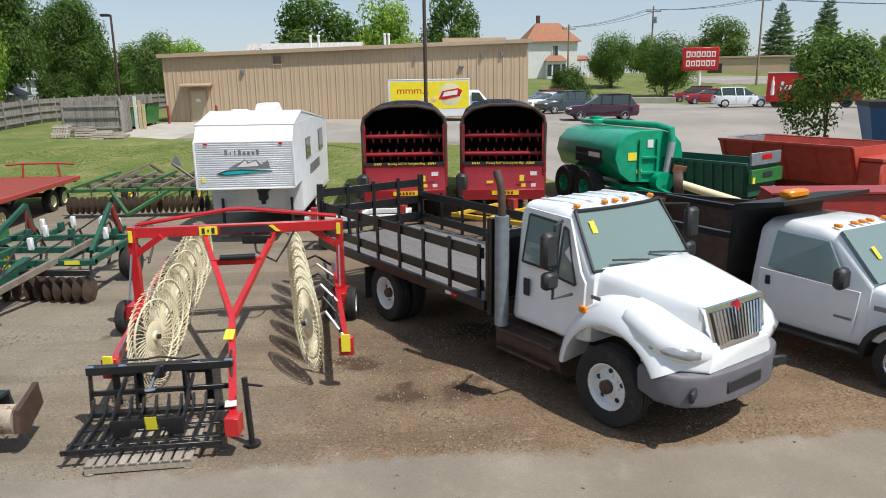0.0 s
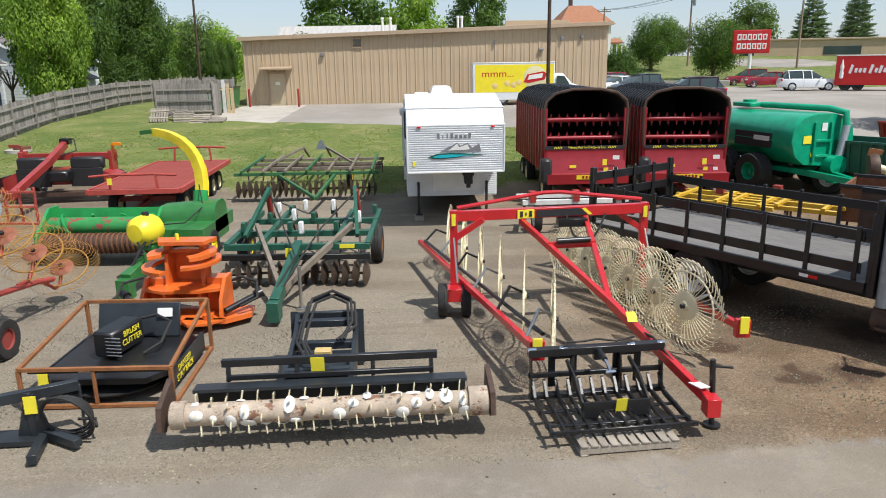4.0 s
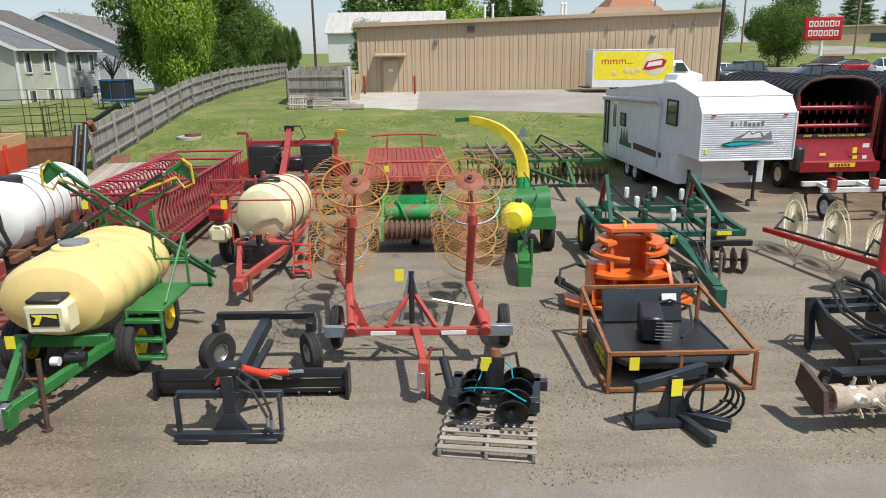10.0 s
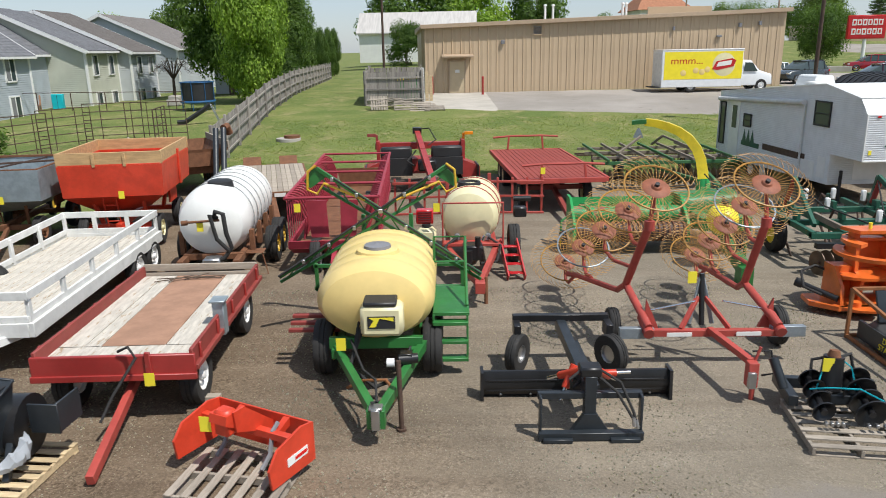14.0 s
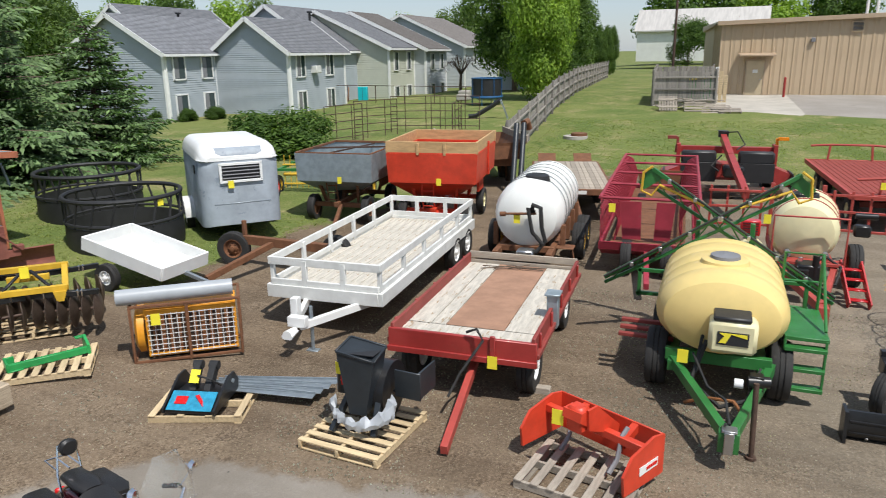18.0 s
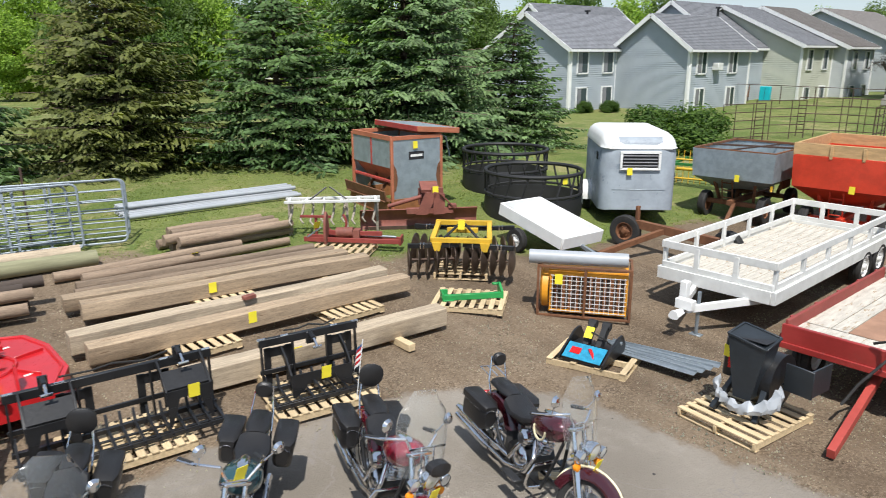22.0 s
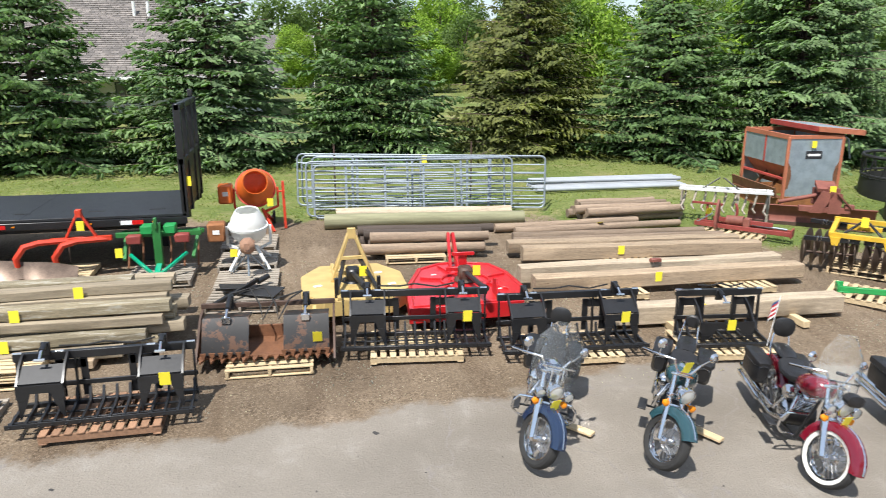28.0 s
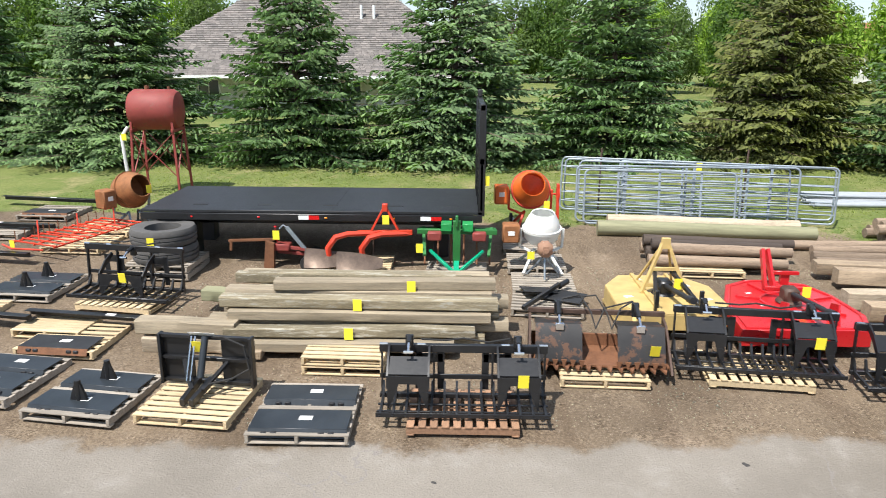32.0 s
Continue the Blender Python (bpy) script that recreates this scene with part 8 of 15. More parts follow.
def power_rake():
    o = thing("power_rake", -6.77, 7.45, 4.5, "power rake with a white-spattered toothed roller and black frame", "power rake")
    r = part("roller", Sh().cyl((-1.62, 0, 0.42), (1.62, 0, 0.42), 0.13, n=24), "cement", o, "grey roller splashed with white cement")
    part("end_cap", Sh().cyl((-1.76, 0, 0.42), (-1.6, 0, 0.42), 0.16, n=20), "cement", r)
    part("end_cap", Sh().cyl((1.6, 0, 0.42), (1.82, 0, 0.42), 0.17, n=20), "cement", r)
    tooth = shared(("roller_tooth",), lambda: Sh().beam((0, 0, 0.1), (0.02, 0, 0.25), 0.012, 0.05), "tine_cream")
    splash = shared(("splash",), lambda: Sh().lathe([(0.1, 0), (0.085, 0.014), (0.03, 0.022), (0.001, 0.024)], (0, 0, 0.125), (0, 0, 1), 10), "paper")
    for row in range(5):
        for i in range(17):
            a = row * 72 + i * 21
            part("tooth", tooth, None, r, loc=(-1.5 + i * 0.187 + row * 0.03, 0, 0.42), rot=(a, 0, 0))
            if (i + row) % 3 == 0 or row == 1:
                sp_ = part("splash", splash, None, r, loc=(-1.5 + i * 0.187 + row * 0.03, 0, 0.42), rot=(a, 0, 0))
                sp_.scale = (0.45 + 0.12 * ((i * 7 + row * 3) % 5), 0.5 + 0.13 * ((i * 5 + row) % 6), 1.0)
    part("hood", Sh().prism([(0.12, 0.62), (0.3, 0.6), (0.34, 0.3), (0.38, 0.3), (0.34, 0.64), (0.12, 0.66)], "x", -1.55, 1.6), "black_blue", o)
    for sx in (-1.66, 1.66):
        part("side_plate", Sh().prism([(-0.16, 0.3), (-0.1, 0.56), (0.4, 0.7), (0.46, 0.4), (0, 0.22)], "x", sx * 1.13 - 0.03, sx * 1.13 + 0.03), "rust_dark", o)
    part("bar", Sh().box(0, 0.45, 0.84, 2.55, 0.07, 0.09).box(0.02, 0.38, 0.68, 2.4, 0.05, 0.06), "black", o)
    for sx in (-1.2, -0.4, 0.5, 1.2):
        part("bar_post", Sh().beam((sx, 0.4, 0.62), (sx, 0.45, 0.84), 0.05), "black", o)
    bm_ = part("boom", Sh().prism([(0.35, 0.3), (0.35, 0.62), (1.3, 0.6), (1.9, 0.66), (2.2, 0.8), (2.28, 0.66), (2.05, 0.34), (1.3, 0.22)], "x", -0.62, -0.56).prism([(0.35, 0.3), (0.35, 0.62), (1.3, 0.6), (1.9, 0.66), (2.2, 0.8), (2.28, 0.66), (2.05, 0.34), (1.3, 0.22)], "x", 0.2, 0.26).box(-0.18, 1.3, 0.42, 0.76, 0.9, 0.04, 0.004, (-4, 0, 0)), "black_blue", o)
    for y, z in ((0.6, 0.6), (1.6, 0.56), (2.08, 0.7)):
        part("cross_tube", Sh().box(-0.18, y, z, 0.78, 0.12, 0.1), "black_blue", bm_)
    part("attach_plate", Sh().prism([(2.12, 0.05), (2.24, 0.05), (2.36, 0.78), (2.26, 0.82)], "x", -0.7, -0.6).prism([(2.12, 0.05), (2.24, 0.05), (2.36, 0.78), (2.26, 0.82)], "x", 0.24, 0.34).box(-0.18, 2.3, 0.74, 1, 0.08, 0.1).box(-0.18, 2.2, 0.16, 1, 0.08, 0.1), "black_blue", bm_)
    for k in range(3):
        a, b = 0.05 * k, 0.06 * (k % 2)
        part("hydraulic_hose", Sh().tube([(-0.3 + a, 0.6, 0.75), (-0.5 + a, 1.3, 0.72 + b), (-0.5 + a, 1.8, 0.76 + b), (-0.42 + a, 2.2, 0.96 + b), (-0.15 + a, 2.42, 1 + b), (0.12 + a, 2.25, 0.92 + b), (0.15 + a, 1.8, 0.74 + b), (0.1 - a, 1.5, 0.66)], 0.022, 6), "rubber", bm_)
    part("valve_block", Sh().box(-0.1, 0.62, 0.82, 0.2, 0.14, 0.14), "mustard", bm_)
    tag(o, -0.15, 0.38, 0.78, 0, 10, 0.16, 0.24)
    wheel(o, -1.25, 0.75, 0.2, 0.2, 0.1, 0.1, "steel", 1, turn=90)
    wheel(o, 1.25, 0.75, 0.2, 0.2, 0.1, 0.1, "steel", 1, turn=90)


power_rake()


def disc_gang(owner, x0, x1, y, z, R, n, mat="disc_steel", skew=0.0):
    d = shared(("disc_blade", R), lambda: Sh().lathe([(0.001, 0.05), (R * 0.5, 0.035), (R, -0.02), (R * 0.99, -0.03), (R * 0.5, 0.025), (0.001, 0.04)], (0, 0, 0), (1, 0, 0), 20), mat)
    part("gang_shaft", Sh().cyl((x0, y, z), (x1, y + skew, z), 0.025), "rust_dark", owner)
    for i in range(n):
        u = i / (n - 1)
        part("disc_blade", d, None, owner, loc=(x0 + (x1 - x0) * u, y + skew * u, z), rot=(0, 0, math.degrees(math.atan2(skew, x1 - x0))))


def cultivator():
    o = thing("disc_chisel", -8.35, 14.4, 0, "dark green disc chisel plough with white depth stops", "tillage implement")
    g = "green_dark"
    for y, z in ((-0.65, 0.75), (0.3, 0.8), (1.3, 0.85)):
        part("frame_bar", Sh().box(0, y, z, 2.9, 0.12, 0.12), g, o)
    part("front_bar", Sh().box(0, -0.95, 0.62, 2.95, 0.11, 0.11), "black", o)
    for x in (-1.4, -0.75, 0.75, 1.4):
        part("cross_bar", Sh().beam((x, -0.7, 0.78), (x, 2.3, 0.86), 0.1, 0.12), g, o)
    part("tongue", Sh().beam((0, -0.5, 0.75), (0.05, -3, 0.35), 0.16, 0.2).box(0.05, -3.05, 0.25, 0.2, 0.3, 0.34), g, o)
    for sx in (-1, 1):
        part("tongue_brace", Sh().beam((sx * 1, 0.2, 1), (0.05, -2.5, 0.42), 0.08, 0.12), "brace_brown", o)
        part("mast", Sh().beam((sx * 1.15, -0.2, 0.85), (sx * 0.95, 1.3, 1.6), 0.08, 0.1).beam((sx * 0.95, 1.3, 1.6), (sx * 1, 1.6, 0.85), 0.08, 0.1), g, o)
        part("hydraulic_cylinder", Sh().cyl((sx * 0.98, 1.25, 1.55), (sx * 1, 1.5, 0.95), 0.06), "red", o)
        wheel(o, sx * 1.45, 0.9, 0.4, 0.4, 0.25, 0.2, "yellow_jd" if sx < 0 else "rust_orange", 1, turn=90 * sx)
    disc_gang(o, -1.35, -0.15, -0.9, 0.25, 0.25, 7, skew=0.2)
    disc_gang(o, 0.15, 1.4, -0.7, 0.25, 0.25, 7, skew=-0.2)
    for i in range(9):
        x, y = -1.3 + i * 0.325, (0.3, 1.3, 2.1)[i % 3]
        part("shank", Sh().tube([(x, y, 0.9), (x, y + 0.35, 0.98), (x, y + 0.5, 0.7), (x, y + 0.35, 0.3), (x, y + 0.05, 0.03)], 0.028, 6), "rust_dark", o)
        part("shank_clamp", Sh().box(x, y, 0.95, 0.09, 0.18, 0.2), g, o)
    for x, y in ((-0.85, 1.7), (-0.3, 2.0), (0.35, 2.0), (0.9, 1.7), (-0.35, 0.9), (0.05, -0.4), (1.1, 0.6)):
        part("depth_stop", Sh().box(x, y, 1.08, 0.1, 0.1, 0.26, 0.02), "white", o, "white plastic depth stop")
    bars("hydraulic_hose", Sh().tube([(0, -2.6, 0.5), (0.15, -1.6, 0.8), (-0.2, -0.6, 0.95), (-0.6, 0.6, 1.1), (-0.95, 1.3, 1.5)], 0.018).tube([(0.1, -2.6, 0.5), (0.3, -1.4, 0.85), (0.4, 0, 1), (0.95, 1.3, 1.5)], 0.018), "rubber", o)
    part("jack", Sh().cyl((0.35, -2.3, 0), (0.35, -2.3, 0.8), 0.03).cyl((0.35, -2.3, 0), (0.35, -2.3, 0.03), 0.09), "steel", o)
    part("stripe_decal", Sh().box(1, -0.72, 0.76, 0.3, 0.012, 0.08, 0.001), "tag", o)
    tag(o, -0.1, -1.02, 0.72)


cultivator()


def field_disc():
    o = thing("field_cultivator", -9.9, 24.8, 2, "worn green field cultivator with a disc gang front", "tillage implement")
    for y in (-1.8, -0.6, 0.6, 1.8):
        part("frame_bar", Sh().box(0, y, 0.75, 4.7, 0.1, 0.1), "green_worn" if y < -1 else "brace_brown", o)
    for i in range(7):
        part("cross_bar", Sh().beam((-2.1 + i * 0.7, -1.9, 0.85), (-2.1 + i * 0.7, 2, 0.9), 0.07, 0.08), "brace_brown" if i % 3 else "green_worn", o)
    for i in range(18):
        x = -2.25 + i * 0.265
        y = (-0.6, 0.6, 1.8)[i % 3]
        part("shank", Sh().tube([(x, y, 0.75), (x, y + 0.3, 0.7), (x, y + 0.32, 0.35), (x, y + 0.05, 0.02)], 0.025, 5), "rust_dark", o)
    disc_gang(o, -2.2, -0.1, -1.9, 0.28, 0.28, 12)
    disc_gang(o, 0.1, 2.2, -1.9, 0.28, 0.28, 12)
    part("tongue", Sh().beam((-0.9, -1.8, 0.7), (0.6, -4.4, 0.4), 0.09).beam((0.9, -1.8, 0.7), (0.6, -4.4, 0.4), 0.09), "green_worn", o)
    for sx in (-1, 1):
        part("wing_brace", Sh().beam((sx * 1.4, -0.5, 0.9), (sx * 0.4, 0.4, 1.35), 0.07).beam((sx * 0.4, 0.4, 1.35), (sx * 0.4, 1.6, 0.9), 0.07), "brace_brown", o)
        wheel(o, sx * 1.2, 0.2, 0.36, 0.36, 0.22, 0.19, "yellow", 1, turn=90 * sx)
    part("slow_vehicle_sign", Sh().prism([(-0.2, 1.1), (0.2, 1.1), (0.05, 1.45), (-0.05, 1.45)], "y", 2, 2.02), "galv", o)
    part("harrow", Sh().box(0, 2.6, 0.4, 4.4, 0.06, 0.06).box(0, 3, 0.4, 4.4, 0.06, 0.06), "rust_dark", o)


field_disc()


def chopper():
    o = thing("forage_harvester", -11.6, 15.6, 0, "green pull-type forage harvester with a yellow curved spout", "forage harvester")
    part("frame", Sh().box(0.5, 0.3, 0.75, 1.1, 2.2, 0.3).beam((0.3, -0.8, 0.6), (0.15, -2.7, 0.35), 0.2, 0.25).box(0.15, -2.75, 0.2, 0.25, 0.3, 0.4), "green", o)
    part("cutter_housing", Sh().loft([sect(-0.6, 0.5, 0.45, 1.2, 0.45, 0.25), sect(0.7, 0.5, 0.45, 1.3, 0.45, 0.3)]).moved(pose(0.35, 0.5, 0)), "green", o)
    hd = part("header", Sh().prism([(-0.2, 0.35), (0.5, 0.35), (0.55, 1.1), (0.5, 1.15), (0.42, 0.5), (-0.2, 0.42)], "x", -2.75, -0.2), "green_bright", o)
    for x in (-2.75, -0.2):
        part("header_end", Sh().prism([(-0.5, 0.3), (0.55, 0.3), (0.6, 1.2), (0.2, 1.2), (-0.45, 0.7)], "x", x - 0.03, x + 0.03), "green_bright", hd)
    part("pickup_reel", Sh().cyl((-2.7, -0.3, 0.5), (-0.25, -0.3, 0.5), 0.2, n=18), "rust_dark", hd)
    for i in range(22):
        part("reel_band", Sh().lathe([(0.2, -0.02), (0.235, -0.02), (0.235, 0.02), (0.2, 0.02)], (-2.65 + i * 0.112, -0.3, 0.5), (1, 0, 0), 14), "rust", hd)
    part("auger", Sh().cyl((-2.7, 0.15, 0.8), (-0.25, 0.15, 0.8), 0.2, n=18), "rust_red_green", hd, "green auger worn to red primer")
    bars("auger_flight", Sh().tube([(-2.6 + i * 0.06, 0.15 + cos(i * 0.55) * 0.26, 0.8 + sin(i * 0.55) * 0.26) for i in range(15)], 0.03, 5).tube([(-0.3 - i * 0.06, 0.15 + cos(i * 0.55) * 0.26, 0.8 + sin(i * 0.55) * 0.26) for i in range(15)], 0.03, 5), "green_bright", hd)
    sp = Sh()
    pts = [(0.52, 0.85, 1.3), (0.52, 0.97, 1.6), (0.48, 1.05, 1.9), (0.38, 1.13, 2.16), (0.22, 1.23, 2.38), (0, 1.34, 2.55), (-0.25, 1.45, 2.66), (-0.5, 1.54, 2.73), (-0.75, 1.62, 2.76)]
    rings = []
    for i, p in enumerate(pts):
        a = Vector(pts[max(0, i - 1)])
        b = Vector(pts[min(len(pts) - 1, i + 1)])
        d = (b - a).normalized()
        side = Vector((0.35, 0.93, 0)).normalized()
        upv = d.cross(side).normalized()
        w, h = 0.105 - 0.003 * i, 0.125 - 0.005 * i
        c = Vector(p)
        rings.append([c + side * w + upv * h, c - side * w + upv * h, c - side * w - upv * h, c + side * w - upv * h])
    spp = part("spout", sp.loft(rings), "yellow_jd", o)
    part("spout_cap", Sh().beam((-0.72, 1.6, 2.78), (-1.05, 1.7, 2.74), 0.2, 0.1), "green", spp, "green deflector cap")
    part("spout_base", Sh().cyl((0.5, 0.8, 1.15), (0.5, 0.88, 1.45), 0.17, n=14), "green_bright", o)
    tk = part("water_tank", Sh().lathe([(0.001, -0.34), (0.18, -0.33), (0.29, -0.22), (0.32, -0.05), (0.32, 0.05), (0.29, 0.22), (0.18, 0.33), (0.001, 0.34)], (0.12, -1.5, 1.05), (0.3, 1, 0), 20), "tank_yellow", o)
    part("tank_cap", Sh().cyl((0.15, -1.5, 1.35), (0.15, -1.5, 1.43), 0.07), "plastic_black", tk)
    part("tank_stand", Sh().box(0.15, -1.5, 0.72, 0.3, 0.4, 0.1).beam((0.2, -1.4, 0.4), (0.2, -1.4, 0.8), 0.08), "green", o)
    bars("hydraulic_hose", Sh().tube([(0.1, -1.9, 0.9), (0.3, -2, 0.6), (0.2, -2.2, 0.75), (0.35, -2.1, 0.95), (0.1, -2.3, 0.5)], 0.025).tube([(0.5, 0.8, 1.6), (0.75, 0.2, 1.2), (0.6, -0.6, 1), (0.4, -1.2, 1.1), (0.3, -1.9, 0.8)], 0.014), "rubber", o)
    part("jack", Sh().cyl((0.35, -2.2, 0), (0.35, -2.2, 0.75), 0.035), "green", o)
    wheel(o, 0.95, -0.2, 0.38, 0.38, 0.26, 0.2, "yellow_jd", 1, turn=-90)
    wheel(o, -2.05, 0.35, 0.33, 0.33, 0.2, 0.17, "yellow_jd", 1, turn=90)
    wheel(o, -2.95, -0.1, 0.25, 0.25, 0.14, 0.12, "yellow_jd", 1, turn=90)
    part("gauge_wheel_arm", Sh().tube([(-2.8, 0.1, 0.8), (-3, -0.05, 0.7), (-3, -0.1, 0.25)], 0.03), "green", o)


chopper()


def flat_wagon():
    o = thing("hay_rack_wagon", -14.1, 21.6, 4, "flat hay wagon with a dark red ribbed deck", "farm wagon")
    L, W = 6.2, 2.45
    for i in range(16):
        part("deck_board", shared(("deck_board_red",), lambda: Sh().box(0, 0, 0, W / 16 - 0.012, L, 0.05, 0.006), "brick_red"), None, o, loc=(-W / 2 + (i + 0.5) * W / 16, 0.9, 0.98))
    part("side_rail", Sh().box(-W / 2 - 0.04, 0.9, 0.96, 0.08, L, 0.14).box(W / 2 + 0.04, 0.9, 0.96, 0.08, L, 0.14), "red_light", o)
    bars("end_rail", Sh().box(0, 0.9 - L / 2, 0.95, W, 0.08, 0.14).box(0, 0.9 + L / 2, 0.95, W, 0.08, 0.14), "red_light", o)
    for yy, zz in ((0.9 - L / 2 + 0.05, 1.42), (0.9 + L / 2 - 0.05, 1.5)):
        part("end_rack", Sh().tube([(-W / 2 + 0.05, yy, zz - 0.04), (-0.6, yy, zz), (0.6, yy, zz), (W / 2 - 0.05, yy, zz - 0.04)], 0.035, 8).beam((-0.65, yy, 0.95), (-0.6, yy, zz), 0.06).beam((0.65, yy, 0.95), (0.6, yy, zz), 0.06), "red_light", o)
    part("running_gear", Sh().box(0, 0.9, 0.72, 0.16, 4.6, 0.16).box(0, -1, 0.55, 1.7, 0.14, 0.14).box(0, 2.6, 0.55, 1.7, 0.14, 0.14).beam((0, -1, 0.5), (-0.15, -3.6, 0.25), 0.12, 0.14), "red_old", o)
    for i in range(7):
        part("joist", Sh().box(0, -1.9 + i * 0.95, 0.88, W, 0.08, 0.1), "red_old", o)
    for sx in (-1, 1):
        wheel(o, sx * 0.95, -1, 0.38, 0.38, 0.26, 0.2, "poly_cream", 1, turn=-90 * sx)
        wheel(o, sx * 0.95, 2.3, 0.38, 0.38, 0.26, 0.2, "poly_cream", 1, turn=-90 * sx)
        wheel(o, sx * 0.95, 3.15, 0.38, 0.38, 0.26, 0.2, "poly_cream", 1, turn=-90 * sx)
    tag(o, -0.6, -2.26, 1.25)


flat_wagon()


def c_plate(R, r, z0, z1, a0, a1, n=14):
    """A flat C-shaped plate, open towards -y."""
    ang = [radians(a0 + (a1 - a0) * i / n) for i in range(n + 1)]
    s = Sh()
    for p, q in zip(ang, ang[1:]):
        s.prism([(R * cos(p), R * sin(p)), (R * cos(q), R * sin(q)), (r * cos(q), r * sin(q)), (r * cos(p), r * sin(p))], "z", z0, z1)
    return s


def tree_shear():
    o = thing("tree_shear", -9.8, 11.5, 0, "bright orange tree shear attachment with hydraulic hoses", "skid attachment")
    m = "orange"
    part("base_plate", Sh().prism([(-1.05, 0.3), (1.05, 0.3), (1.1, -0.1), (0.75, -0.42), (-0.75, -0.42), (-1.1, -0.1)], "z", 0.12, 0.2), m, o)
    part("mid_deck", Sh().prism([(-0.62, 0.35), (0.62, 0.35), (0.62, -0.2), (0.3, -0.34), (-0.3, -0.34), (-0.62, -0.2)], "z", 0.62, 0.67), m, o)
    for k in (-1, 1):
        part("side_plate", Sh().prism([(-0.35, 0.16), (0.32, 0.16), (0.32, 0.8), (0, 0.8), (-0.3, 0.5)], "x", k * 0.66 - 0.03, k * 0.66 + 0.03), m, o)
        part("inner_plate", Sh().prism([(-0.2, 0.16), (0.35, 0.16), (0.35, 1.2), (0.05, 1.2), (-0.02, 0.7), (-0.25, 0.6)], "x", k * 0.3 - 0.03, k * 0.3 + 0.03), m, o)
        part("side_box", Sh().prism([(k * 0.34, 0.05), (k * 0.64, 0.05), (k * 0.64, 0.34), (k * 0.34, 0.34)], "z", 0.2, 0.78), m, o)
        part("shear_blade", Sh().prism([(k * 0.06, -0.3), (k * 0.75, -0.36), (k * 0.5, -0.62), (k * 0.2, -0.68), (k * 0.04, -0.48)], "z", 0.16, 0.2), m, o)
        part("pivot", Sh().cyl((k * 0.45, -0.38, 0.1), (k * 0.45, -0.38, 0.28), 0.09, n=14), m, o)
        part("hydraulic_cylinder", Sh().cyl((k * 1.12, 0.2, 0.42), (k * 0.72, -0.3, 0.3), 0.055).cyl((k * 1.2, 0.26, 0.45), (k * 1.1, 0.18, 0.42), 0.08), "black", o)
        part("hydraulic_hose", Sh().tube([(k * 0.55, 0.3, 0.6), (k * 0.85, 0.32, 0.72), (k * 1.15, 0.2, 0.66), (k * 1.2, -0.05, 0.45), (k * 0.95, -0.2, 0.35)], 0.025), "rubber", o)
    part("back_plate", Sh().box(0, 0.36, 0.75, 0.66, 0.04, 0.95), m, o)
    up = part("ring_plate", c_plate(0.56, 0.34, 1.2, 1.26, -60, 215).box(0, 0.3, 1.23, 0.7, 0.3, 0.06), m, o)
    part("upper_plate", Sh().prism([(-0.5, 0.3), (0.5, 0.3), (0.4, -0.08), (-0.36, -0.08)], "z", 1.38, 1.44), m, up)
    part("grapple_arm", c_plate(0.66, 0.5, 1.0, 1.06, 130, 255), m, up)
    part("grapple_arm", c_plate(0.62, 0.46, 1.08, 1.13, -75, 40), m, up)
    bars("riser", Sh().box(-0.3, 0.2, 1.32, 0.1, 0.2, 0.14).box(0.3, 0.2, 1.32, 0.1, 0.2, 0.14), m, up)
    part("tag_stick", Sh().cyl((-0.1, 0.1, 1.44), (-0.1, 0.1, 1.54), 0.03), "tag", o)


tree_shear()


